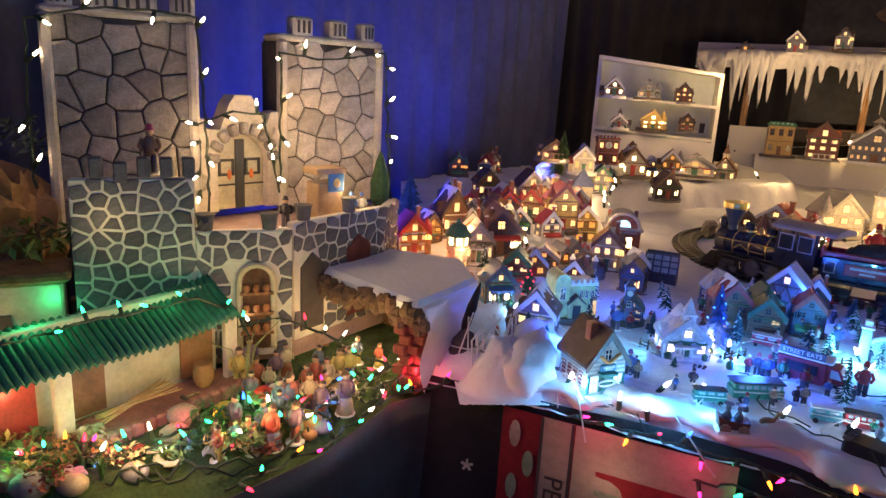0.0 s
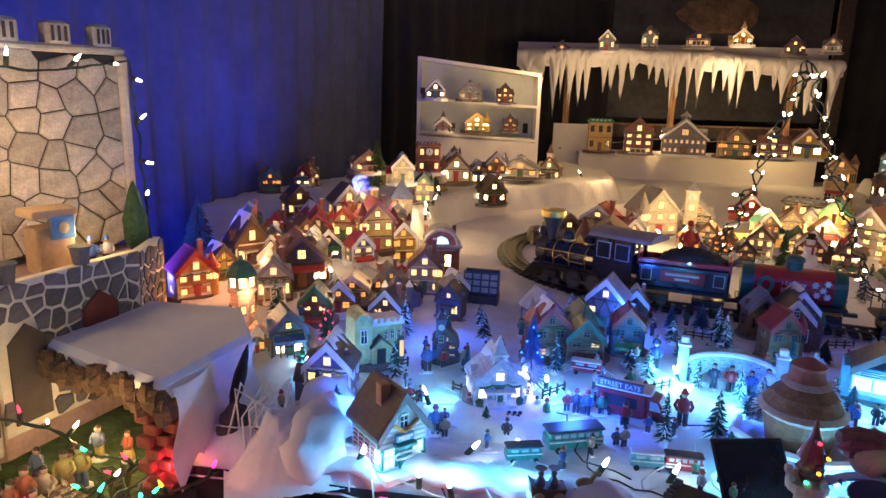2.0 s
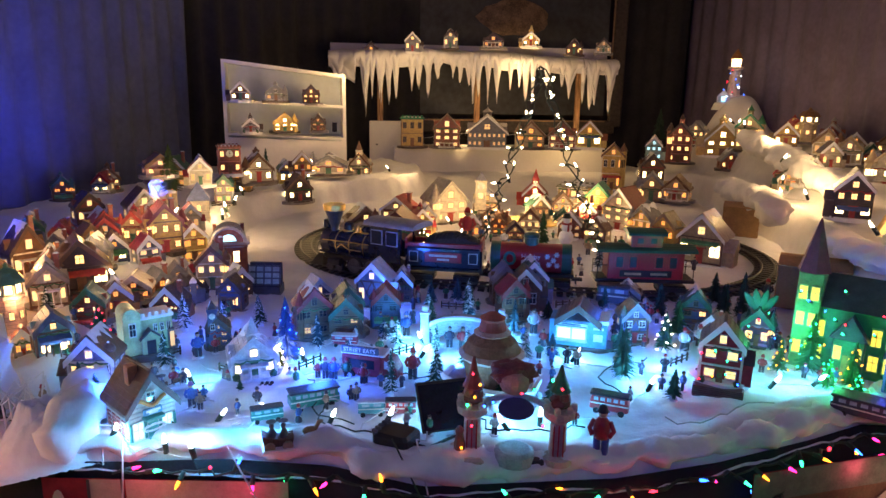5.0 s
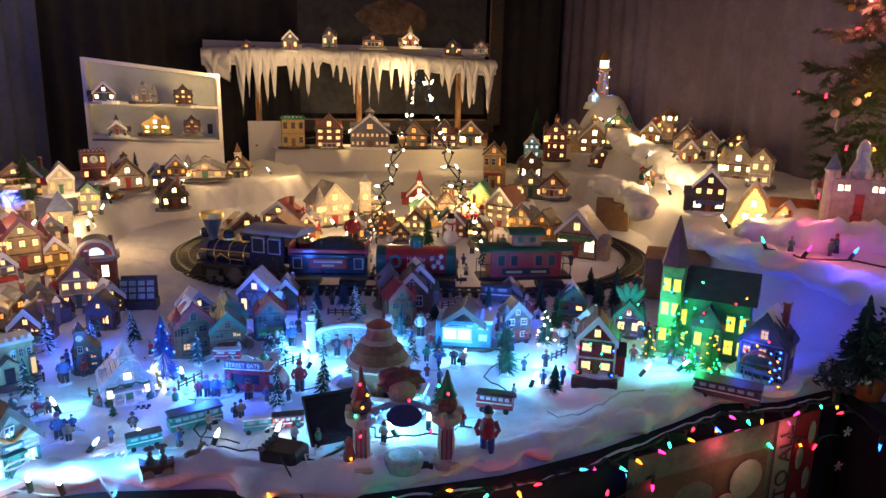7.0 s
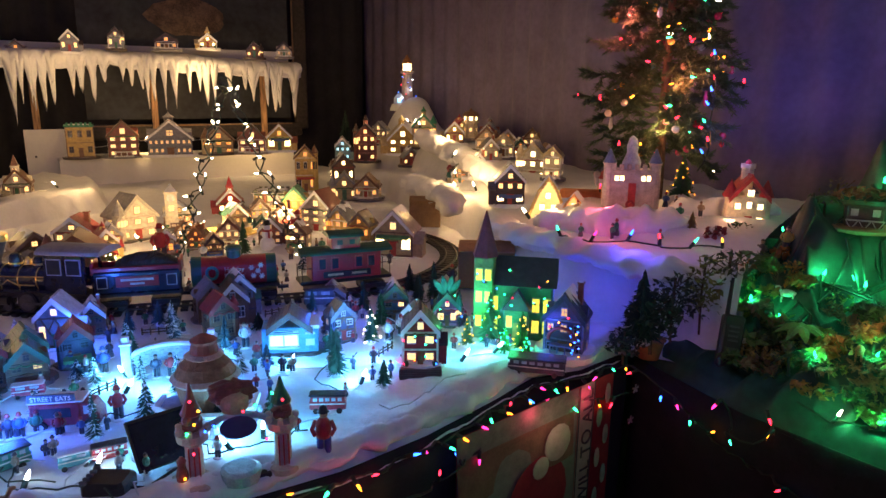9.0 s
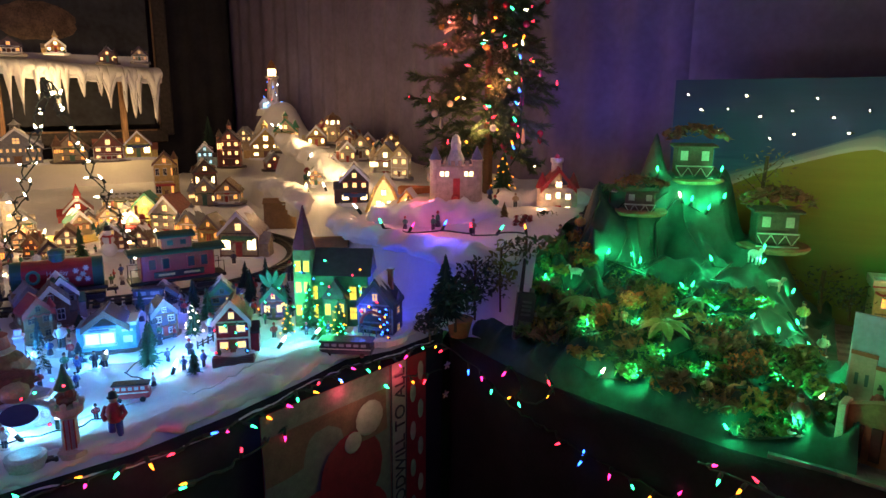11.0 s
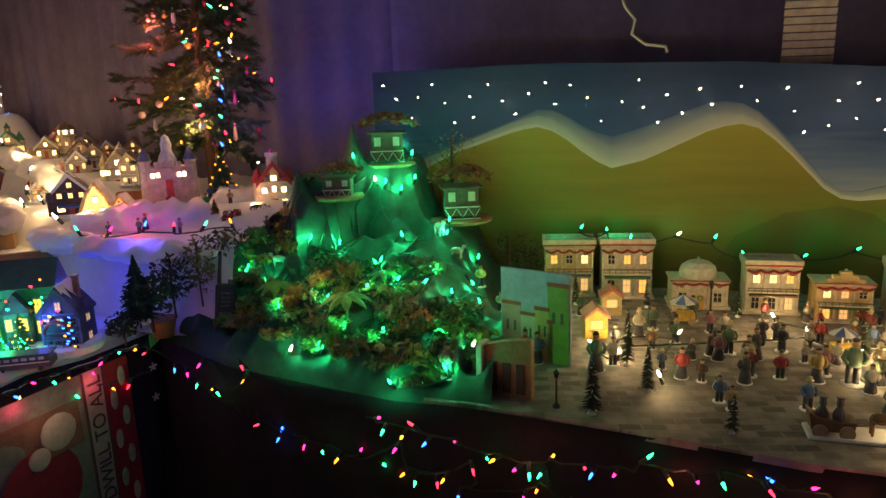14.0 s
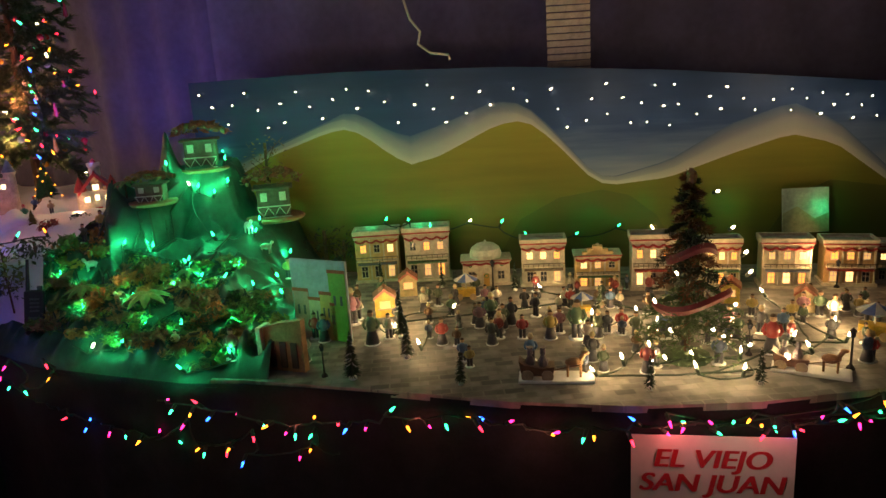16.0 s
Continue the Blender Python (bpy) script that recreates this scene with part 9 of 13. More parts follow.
figurine(0.812, 0.980, 0.803, -32, 0.030, (0.05, 0.22, 0.12))
figurine(1.250, 1.075, 0.803, -44, 0.046, (0.06, 0.12, 0.35))
figurine(1.276, 1.049, 0.803, -46, 0.048, (0.06, 0.06, 0.09))
figurine(1.291, 1.030, 0.803, -47, 0.048, (0.35,0.24,0.16))
figurine(0.218, 1.411, 0.840, -1, 0.031, (0.35,0.24,0.16))
figurine(0.205, 1.428, 0.840, -0, 0.027, (0.42, 0.04, 0.05))
figurine(0.598, 2.197, 0.803, -10, 0.077, (0.42, 0.04, 0.05))
figurine(0.510, 2.278, 0.803, -8, 0.058, (0.42, 0.04, 0.05))
figurine(0.474, 1.877, 0.803, -8, 0.066, (0.06, 0.06, 0.09))
figurine(1.720, 0.724, 0.803, -59, 0.039, (0.06, 0.06, 0.09), hat=(0.42, 0.04, 0.05))
figurine(1.740, 0.696, 0.803, -60, 0.036, (0.42, 0.04, 0.05), hat=(0.42, 0.04, 0.05))
figurine(1.759, 0.673, 0.803, -61, 0.039, (0.06, 0.12, 0.35), hat=(0.42, 0.04, 0.05))
figurine(1.814, 0.655, 0.803, -63, 0.036, (0.05, 0.22, 0.12), hat=(0.42, 0.04, 0.05))
figurine(1.862, 0.642, 0.803, -64, 0.037, (0.42, 0.04, 0.05), hat=(0.42, 0.04, 0.05))
figurine(1.828, 0.866, 0.803, -57, 0.050, (0.06, 0.06, 0.09), hat=(0.42, 0.04, 0.05))
figurine(1.659, 0.792, 0.803, -56, 0.046, (0.42, 0.04, 0.05), hat=(0.42, 0.04, 0.05))
figurine(1.049, 1.335, 0.803, -28, 0.056, (0.7, 0.7, 0.72), hat=(0.42, 0.04, 0.05))
figurine(1.608, 0.974, 0.803, -50, 0.055, (0.06, 0.06, 0.09), hat=(0.42, 0.04, 0.05))
figurine(1.660, 0.978, 0.803, -51, 0.062, (0.7, 0.7, 0.72), hat=(0.42, 0.04, 0.05))
figurine(1.704, 1.193, 0.803, -47, 0.047, (0.42, 0.04, 0.05), hat=(0.42, 0.04, 0.05))
figurine(0.977, 1.488, 0.803, -24, 0.048, (0.06, 0.12, 0.35), hat=(0.42, 0.04, 0.05))
figurine(0.912, 1.485, 0.803, -22, 0.054, (0.7, 0.7, 0.72), hat=(0.42, 0.04, 0.05))
figurine(1.370, 1.434, 0.803, -35, 0.043, (0.06, 0.06, 0.09), hat=(0.42, 0.04, 0.05))
figurine(1.896, 1.155, 0.803, -51, 0.056, (0.06, 0.12, 0.35), hat=(0.42, 0.04, 0.05))
figurine(1.964, 1.141, 0.803, -53, 0.064, (0.42, 0.04, 0.05), hat=(0.42, 0.04, 0.05))
figurine(2.026, 1.133, 0.803, -54, 0.057, (0.35,0.24,0.16), hat=(0.42, 0.04, 0.05))
figurine(2.032, 1.092, 0.803, -55, 0.049, (0.05, 0.22, 0.12), hat=(0.42, 0.04, 0.05))
figurine(2.168, 1.146, 0.803, -56, 0.079, (0.06, 0.06, 0.09), hat=(0.42, 0.04, 0.05))
figurine(1.833, 2.312, 0.803, -33, 0.066, (0.06, 0.12, 0.35))
figurine(2.002, 2.336, 0.803, -35, 0.063, (0.42, 0.04, 0.05))
figurine(2.315, 2.439, 0.803, -38, 0.057, (0.06, 0.06, 0.09))
figurine(2.077, 1.891, 0.803, -42, 0.067, (0.35,0.24,0.16))
figurine(2.256, 1.891, 0.803, -44, 0.065, (0.05, 0.22, 0.12))
figurine(1.854, 2.167, 0.803, -35, 0.074, (0.7, 0.7, 0.72))
figurine(2.093, 1.822, 0.803, -43, 0.062, (0.42, 0.04, 0.05))
figurine(2.277, 1.528, 0.803, -50, 0.055, (0.06, 0.06, 0.09))
figurine(1.481, 1.800, 0.803, -32, 0.054, (0.42, 0.04, 0.05))
figurine(1.513, 1.778, 0.803, -33, 0.050, (0.06, 0.06, 0.09))

snowman(2.123, 2.087, 0.803, -40, 0.132)
figurine(1.735, 2.274, 0.803, -31, 0.157, (0.42, 0.04, 0.05), hat=(0.4,0.04,0.04), label="tumbling Santa figurine in red and white")
figurine(2.313, 2.097, 0.803, -42, 0.153, (0.42, 0.04, 0.05), hat=(0.4,0.04,0.04), label="tumbling Santa figurine in red and white")
# vehicles
food_truck(0.821, 1.196, 0.803, -45, 0.136)
toy_car(0.657, 1.116, 0.803, -4, 0.103, (0.05, 0.28, 0.20), (0.05, 0.08, 0.10), "green and cream tram with dark roof", tall=0.42, windows=6)
toy_car(0.554, 1.098, 0.803, -8, 0.063, (0.05, 0.22, 0.18), (0.04, 0.06, 0.08), "small dark green covered car", tall=0.5, windows=3)
toy_car(0.748, 1.024, 0.803, -23, 0.055, (0.10, 0.35, 0.38), (0.05, 0.05, 0.06), "tiny teal and red toy engine", tall=0.6, windows=2)
toy_car(0.802, 0.999, 0.803, -26, 0.062, (0.45, 0.05, 0.06), (0.04, 0.04, 0.05), "tiny red passenger wagon", tall=0.55, windows=5)
toy_car(0.839, 1.405, 0.803, -34, 0.066, (0.40, 0.04, 0.08), (0.35, 0.04, 0.08), "small red pickup truck", tall=0.5, windows=2)
toy_car(1.190, 0.807, 0.803, -51, 0.079, (0.42, 0.05, 0.06), (0.04, 0.04, 0.05), "tiny red tram with lit windows", tall=0.55, windows=5)
toy_car(1.699, 1.345, 0.803, -48, 0.099, (0.10, 0.12, 0.16), (0.06, 0.06, 0.08), "dark tank-shaped miniature wagon", tall=0.7, windows=2)
toy_car(1.649, 0.533, 0.803, -68, 0.141, (0.06, 0.06, 0.08), (0.05, 0.05, 0.06), "dark miniature log train on the snow", tall=0.32, windows=6)
toy_car(0.613, 2.228, 0.803, -11, 0.049, (0.6, 0.40, 0.06), (0.5, 0.3, 0.05), "tiny yellow cab on the cotton snow", tall=0.8, windows=2)
wagon(0.573, 0.975, 0.803, -13, 0.114, "brown horse-drawn wagon with riders on the snow")
wagon(0.403, 1.338, 0.803, -4, 0.070, "small horse-drawn sleigh behind the shop")
# single pieces
stone_bridge(1.120, 1.280, 0.803, -36, 0.189, 0.105)
hat_house(0.996, 0.962, 0.803, -50, 0.211, 0.200)
santa_arch(0.909, 0.751, 0.803, -35, 0.213, 0.197)
solar_panel(0.850, 0.875, 0.803, -37, 0.117, 0.065)
adapter(0.722, 0.875, 0.803, -31, 0.087, 0.048)
greenhouse(0.783, 1.948, 0.803, -29, 0.101, 0.112)
green_lit_school(1.834, 0.719, 0.803, -67, 0.253, 0.354)
fire_house(1.491, 0.780, 0.803, -53, 0.100, 0.167)
bow_house(1.821, 0.927, 0.803, -55, 0.087, 0.166)
blue_snow_house(1.822, 0.534, 0.803, -78, 0.120, 0.246)
fountain(2.168, 2.407, 0.803, -37, 0.272, 0.061)
light_house(4.620, 3.272, 1.382, -52, 0.177, 0.390)
carousel(2.824, 0.824, 1.030, -69, 0.125, 0.196)
snow_castle(2.585, 0.660, 1.090, -60, 0.185, 0.245)
snow_hill_base(0.570, 1.217, 0.803, -17, 0.205, 0.073)
ginger_slab(2.752, 0.922, 1.043, -67, 0.163, 0.082)
wire_light_tree(1.788, 1.870, 0.803, -37, 0.548, 0.731)
cotton_clump(0.177, 1.165, 0.803, 1, 0.153, 0.097)
dark_bush_cluster(1.390, 2.614, 0.803, -22, 0.221, 0.100)
brick_gate(0.524, 1.938, 0.803, -9, 0.099, 0.085)


# ---- nativity scene below the castle ----
MOSS = mat("moss", (0.05, 0.09, 0.03), rough=0.95, var=0.6, scale=30, bump=1.0)
EARTH = mat("brown_earth", (0.12, 0.07, 0.04), rough=0.95, var=0.5, scale=20, bump=1.0)
NATF = [(-1.35, 0.74), (-0.66, 0.80), (-0.45, 0.83), (-0.32, 0.87), (-0.19, 1.00), (-0.07, 1.20), (0.10, 1.31)]


def nat_z(x, y):
    d = y - along(NATF, x)
    return 0.752 + 0.012 * nz(x, y, 11) + 0.008 * nz(x, y, 33, 4) - 0.03 * (1 - smooth01(d / 0.05))


g = Geo()
g.grid(110, 60, lambda u, v: (lerp(-1.3, 0.09, u), lerp(along(NATF, lerp(-1.3, 0.09, u)), 1.75, v), nat_z(lerp(-1.3, 0.09, u), lerp(along(NATF, lerp(-1.3, 0.09, u)), 1.75, v))))
solo("nativity_ground", g, MOSS, "mossy green and brown ground of the nativity scene", "ground", kind="structure", smooth=True)
skirt("table_skirt_west", NATF, 0.0, 0.735, "dark navy cloth skirt below the nativity table", material=mat("navy_satin", (0.035, 0.042, 0.06), rough=0.45, var=0.3, scale=14, bump=0.4))
solo("nativity_table", Geo().slab([(x, y + 0.02) for x, y in NATF] + [(0.1, 1.9), (-1.3, 1.9)], 0.69, 0.715), wood_mat("plywood", (0.35, 0.25, 0.15)), "plywood table top under the nativity scene", "table", kind="structure")


def stable():
    root = thing("nativity_stable", pose(0.016, 0.019, -0.278) @ Matrix.Scale(1.2, 4), "stable with snow slab roof, bark fringe and brick pillar", "stable")
    poly = [(-0.225, 1.20), (-0.035, 0.985), (0.085, 1.15), (0.07, 1.30), (-0.09, 1.375)]
    g = Geo()
    cx, cy = -0.03, 1.19
    n = len(poly)
    ring2 = [(cx + (x - cx) * 0.92, cy + (y - cy) * 0.92) for x, y in poly]
    g.add([(x, y, 1.000) for x, y in poly] + [(x, y, 1.020) for x, y in poly] + [(x, y, 1.028) for x, y in ring2],
          [(i, (i + 1) % n, n + (i + 1) % n, n + i) for i in range(n)] + [(n + i, n + (i + 1) % n, 2 * n + (i + 1) % n, 2 * n + i) for i in range(n)] + [tuple(range(n - 1, -1, -1)), tuple(range(2 * n, 3 * n))])
    part("snow_roof", g, SNOW, root)
    # drape on the open side
    part("snow_drape", Geo().grid(16, 10, lambda u, v: (lerp(-0.02, 0.09, u) + 0.006 * math.sin(v * 7 + u * 9), lerp(1.00, 1.16, u) - 0.004, lerp(1.015, 0.86 + 0.04 * math.sin(u * 8), v))), SNOW, root, smooth=True)
    bk = mat("bark_fringe", (0.11, 0.065, 0.04), rough=0.95, var=0.6, scale=60, bump=1.0)
    rnd = random.Random(2)
    for i in range(26):
        t = i / 25
        part("bark_chip", Geo().ball(lerp(-0.235, -0.03, t) + rnd.uniform(-0.006, 0.006), lerp(1.195, 0.975, t) + rnd.uniform(-0.006, 0.006), 1.004 + rnd.uniform(-0.016, 0.006), 0.014, 0.012, 0.018, nu=7, nv=5, rough=0.6, seed=i), bk, root)
    br = mat("red_brick", (0.17, 0.04, 0.03), rough=0.8, var=0.35, scale=40)
    for r in range(4, 11):
        for c in range(2):
            part("brick", Geo().box(-0.055 + 0.024 * c + (0.010 if r % 2 else 0), 1.025, 0.785 + r * 0.0185, 0.023, 0.034, 0.0165, rz=-35, ch=0.002), br, root)
    part("back_wall", Geo().box(-0.07, 1.34, 0.92, 0.26, 0.012, 0.15, rz=-25), mat("plank_brown", (0.13, 0.07, 0.04), rough=0.9, var=0.4, scale=40), root)
    for x, y in ((-0.21, 1.21), (0.06, 1.29), (-0.1, 1.36)):
        part("post", Geo().cyl(x, y, 0.858, 1.0, 0.008, n=7), wood_mat("post_wood", (0.22, 0.12, 0.06)), root)
    return root


stable()


def awning_house():
    root = thing("awning_house", Matrix.Identity(4), "white-walled workshop under a green corrugated awning", "miniature house")
    A, B = Vector((-0.76, 0.87, 0)), Vector((-0.44, 1.28, 0))
    d = (B - A).normalized()
    nrm = Vector((d.y, -d.x, 0))
    g = Geo()
    L = (B - A).length

    def fn(u, v):
        p = A + d * (u * L) - nrm * 0.03 + nrm * 0.10 * v
        z = lerp(lerp(0.945, 0.975, u), lerp(0.885, 0.91, u), v) + 0.010 * math.sin(u * 5 + 1) + 0.0035 * math.sin(u * L / 0.014 * 6.283)
        return (p.x, p.y, z)

    g.grid(260, 6, fn)
    aw = part("awning", g, mat("green_corrugated", (0.02, 0.12, 0.08), rough=0.45, var=0.3, scale=30), root, smooth=True)
    aw.modifiers.new("thick", "SOLIDIFY").thickness = 0.003
    rz = math.degrees(math.atan2(d.y, d.x))
    m = A.lerp(B, 0.5) - nrm * 0.02
    part("back_wall", Geo().box(m.x, m.y, 0.86, L, 0.02, 0.2, rz=rz, ch=0.002), mat("limewash", (0.55, 0.50, 0.42), rough=0.9, var=0.2, scale=20, bump=0.6), root)
    for t, c in ((0.22, (0.35, 0.05, 0.05)), (0.45, (0.20, 0.10, 0.06)), (0.9, (0.28, 0.14, 0.07))):
        q = A.lerp(B, t) - nrm * 0.006
        part("door_panel", Geo().box(q.x, q.y, 0.835, 0.075, 0.006, 0.12, rz=rz), mat("painted_panel", c, rough=0.7, var=0.3, scale=30), root)
    for t in (0.06, 0.33, 0.985):
        q = A.lerp(B, t) + nrm * 0.045
        part("post", Geo().box(q.x, q.y, 0.83, 0.03, 0.014, 0.15, rz=rz, ch=0.002), mat("limewash", (0.55, 0.50, 0.42), rough=0.9, var=0.2, scale=20, bump=0.6), root)
    fl = [A + nrm * 0.0, B + nrm * 0.0, B + nrm * 0.085, A + nrm * 0.085]
    part("floor", Geo().slab([(p.x, p.y) for p in fl], 0.752, 0.772), mat("pink_tile", (0.30, 0.14, 0.12), rough=0.8, var=0.3, scale=25), root)
    for i in range(22):
        t = (i + 0.5) / 22
        q = A.lerp(B, t) + nrm * 0.09
        part("kerb_brick", Geo().box(q.x, q.y, 0.764, L / 22 * 0.92, 0.02, 0.026, rz=rz, ch=0.004), mat("rose_brick", (0.38, 0.18, 0.15), rough=0.8, var=0.3, scale=30), root)
    return root


awning_house()


def stick_bundle():
    root = thing("stick_bundle", pose(-0.535, 1.075, 0.785, 0, 0, 52), "bundle of thin straw sticks laid on the workshop floor", "sticks")
    rnd = random.Random(3)
    sm = mat("straw", (0.45, 0.30, 0.14), rough=0.8, var=0.3, scale=40)
    for i in range(16):
        a = rnd.uniform(-0.25, 0.25)
        part("stick", Geo().tube([(-0.075 * math.cos(a), -0.03 * a * 3, rnd.uniform(0, 0.012)), (0.075 * math.cos(a), 0.06 * a * 3 + rnd.uniform(-0.01, 0.01), rnd.uniform(0.006, 0.022))], 0.0014, 5), sm, root)


stick_bundle()
solo("clay_jar", Geo().lathe([(0.014, 0), (0.020, 0.012), (0.021, 0.03), (0.016, 0.044), (0.018, 0.048), (0.014, 0.049)], 14), mat("ochre_clay", (0.36, 0.20, 0.08), rough=0.7, var=0.2, scale=40), "ochre clay jar standing on the workshop floor", "jar", m=pose(-0.450, 1.195, 0.772), smooth=True)
hm = thing("toy_hammer", pose(-0.468, 1.125, 0.778, 0, 0, 50), "tiny hammer with pale handle on the floor", "hammer")
part("handle", Geo().cyl(0, 0, 0, 0.035, 0.0016, n=6, ry=90), wood_mat("handle_wood", (0.4, 0.28, 0.15)), hm)
part("head", Geo().box(0, 0, 0.001, 0.006, 0.016, 0.006), STEEL, hm)

# cream hut and crumpled rock paper beside the castle
hut = thing("cream_hut", pose(-0.80, 1.22, 0.79, 0, 0, 22), "cream plaster hut with dark doorway", "miniature house")
part("wall", Geo().box(0, 0, 0.09, 0.15, 0.10, 0.20, ch=0.006), mat("limewash", (0.55, 0.50, 0.42), rough=0.9, var=0.2, scale=20, bump=0.6), hut)
part("doorway", Geo().box(-0.03, -0.051, 0.08, 0.03, 0.004, 0.10), MORTAR_D, hut)
part("roof", Geo().box(0, 0, 0.20, 0.18, 0.13, 0.02, ch=0.006), mat("brown_thatch", (0.16, 0.10, 0.05), rough=0.95, var=0.4, scale=50), hut)
rp = Geo().ball(-0.92, 1.36, 1.02, 0.13, 0.10, 0.15, nu=26, nv=18, rough=0.35, seed=4)
solo("rock_paper", rp, mat("crumpled_paper", (0.30, 0.17, 0.08), rough=0.8, var=0.35, scale=12, bump=1.0), "crumpled brown paper shaped as rocks", "paper rocks")
solo("rock_ledge", Geo().box(-0.92, 1.30, 0.85, 0.30, 0.16, 0.26, ch=0.03), EARTH, "brown earth ledge under the crumpled paper", "ledge")


def grass_tuft(x, y, z, h, n, colour, label, seed=0):
    g = Geo()
    rnd = random.Random(seed)
    for i in range(n):
        a, b = rnd.uniform(0, 6.28), rnd.uniform(0.3, 1.0)
        pts = [(0, 0, 0), (math.cos(a) * h * 0.15 * b, math.sin(a) * h * 0.15 * b, h * 0.5), (math.cos(a) * h * 0.6 * b, math.sin(a) * h * 0.6 * b, h * (0.95 - 0.35 * b))]
        w = 0.003
        vs = []
        for k, p in enumerate(pts):
            ww = w * (1 - k / 2.2)
            vs += [(p[0] - math.sin(a) * ww, p[1] + math.cos(a) * ww, p[2]), (p[0] + math.sin(a) * ww, p[1] - math.cos(a) * ww, p[2])]
        g.add(vs, [(0, 1, 3, 2), (2, 3, 5, 4)])
    return solo("grass_tuft", g, mat("grass_blade", colour, rough=0.6, var=0.4, scale=40, bump=0.0), label, "plant", "small plants", m=pose(x, y, z))


def leafy(x, y, z, h, r, n, colour, label, seed=0, size=0.010, trunk=True, name="leafy_plant"):
    root = thing(name, pose(x, y, z), label, "plant", "small plants")
    rnd = random.Random(seed)
    if trunk:
        tg = Geo().tube([(0, 0, 0), (0.01 * h, 0.02 * h, h * 0.5), (0, 0, h * 0.9)], max(0.0018, r * 0.06), 6)
        for i in range(5):
            a = i * 1.3
            tg.tube([(0, 0, h * (0.35 + 0.1 * i)), (math.cos(a) * r * 0.7, math.sin(a) * r * 0.7, h * (0.55 + 0.1 * i))], 0.0013, 5)
        part("stem", tg, mat("bark", (0.10, 0.06, 0.035), rough=0.9), root)
    g = Geo()
    for i in range(n):
        a, b, c = rnd.uniform(0, 6.28), rnd.uniform(-1, 1), rnd.random() ** 0.4
        px, py = math.cos(a) * r * c * math.sqrt(1 - b * b), math.sin(a) * r * c * math.sqrt(1 - b * b)
        pz = h * 0.62 + b * h * 0.38 * c
        q = pose(px, py, max(0.003, pz), rnd.uniform(-60, 60), rnd.uniform(-60, 60), rnd.uniform(0, 360))
        s = size * rnd.uniform(0.6, 1.2)
        g.add([q @ Vector(v) for v in ((-s, 0, 0), (0, -s * 0.45, s * 0.12), (s, 0, 0), (0, s * 0.45, s * 0.12))], [(0, 1, 2, 3)])
    part("leaves", g, mat("leaf", colour, rough=0.6, var=0.5, scale=60, bump=0.0), root)
    return root


NR = random.Random(12)
for i in range(60):
    x, y = NR.uniform(-0.9, -0.02), NR.uniform(0.84, 1.26)
    if y > along(NATF, x) + 0.05 and not (x < -0.40 and y > 1.0 and y < 1.32):
        grass_tuft(x, y, nat_z(x, y), NR.uniform(0.03, 0.08), 16, NR.choice([(0.04, 0.12, 0.03), (0.10, 0.12, 0.03), (0.03, 0.08, 0.03)]), "tuft of artificial green grass", i)
for i in range(16):
    x, y = NR.uniform(-0.9, -0.05), NR.uniform(0.84, 1.24)
    if y > along(NATF, x) + 0.04 and not (x < -0.42 and 0.98 < y):
        leafy(x, y, nat_z(x, y), NR.uniform(0.03, 0.07), 0.035, 90, NR.choice([(0.04, 0.14, 0.03), (0.16, 0.12, 0.03), (0.05, 0.09, 0.02), (0.20, 0.05, 0.04)]), "small artificial bush on the moss", i, trunk=False, size=0.008)
grass_tuft(-0.36, 1.17, 0.76, 0.20, 9, (0.16, 0.16, 0.06), "long dry grass blades arching up", 77)
grass_tuft(-0.74, 1.06, 0.77, 0.07, 40, (0.08, 0.14, 0.03), "leafy green clump beside the workshop post", 78)
leafy(-0.78, 1.26, 0.99, 0.10, 0.07, 60, (0.09, 0.12, 0.03), "small palm above the cream hut", 5, size=0.02)
leafy(-0.90, 1.50, 1.15, 0.12, 0.09, 120, (0.14, 0.16, 0.14), "pale frosted bush on the rocks", 6, size=0.012)
NATC = [(0.30, 0.16, 0.08), (0.42, 0.34, 0.24), (0.16, 0.10, 0.16), (0.35, 0.10, 0.06), (0.12, 0.16, 0.24), (0.45, 0.36, 0.12)]
for i in range(70):
    x, y = NR.uniform(-0.40, 0.0), NR.uniform(0.95, 1.36)
    if y > along(NATF, x) + 0.05:
        figurine(x, y, nat_z(x, y), NR.uniform(-60, 60), NR.uniform(0.05, 0.095), NR.choice(NATC), trousers=NR.choice(NATC), skirt=i % 2 == 0, label="painted nativity figurine standing on moss", name="nativity_figurine")
# tan and grey animals, gourds and pebbles
for i in range(60):
    x, y = NR.uniform(-0.85, -0.1), NR.uniform(0.83, 1.16)
    if y > along(NATF, x) + 0.03 and not (x < -0.46 and y > 1.02):
        s = NR.uniform(0.012, 0.03)
        solo("painted_gourd", Geo().ball(0, 0, s * 0.6, s, s * 0.8, s * 0.7, nu=12, nv=8, rough=0.08, seed=i), mat("gourd_skin", NR.choice([(0.42, 0.34, 0.26), (0.34, 0.18, 0.08), (0.30, 0.28, 0.32), (0.50, 0.34, 0.08)]), rough=0.5, var=0.3, scale=50), "small rounded gourd or shell on the moss", "gourd", "gourds on the moss", m=pose(x, y, nat_z(x, y)), smooth=True)
fd = thing("flower_dish", pose(-0.315, 1.135, 0.772), "round straw dish with red petals", "dish")
part("dish", Geo().lathe([(0.022, 0), (0.036, 0.008), (0.032, 0.010), (0.020, 0.004)], 16), mat("straw", (0.45, 0.30, 0.14), rough=0.8, var=0.3, scale=40), fd)
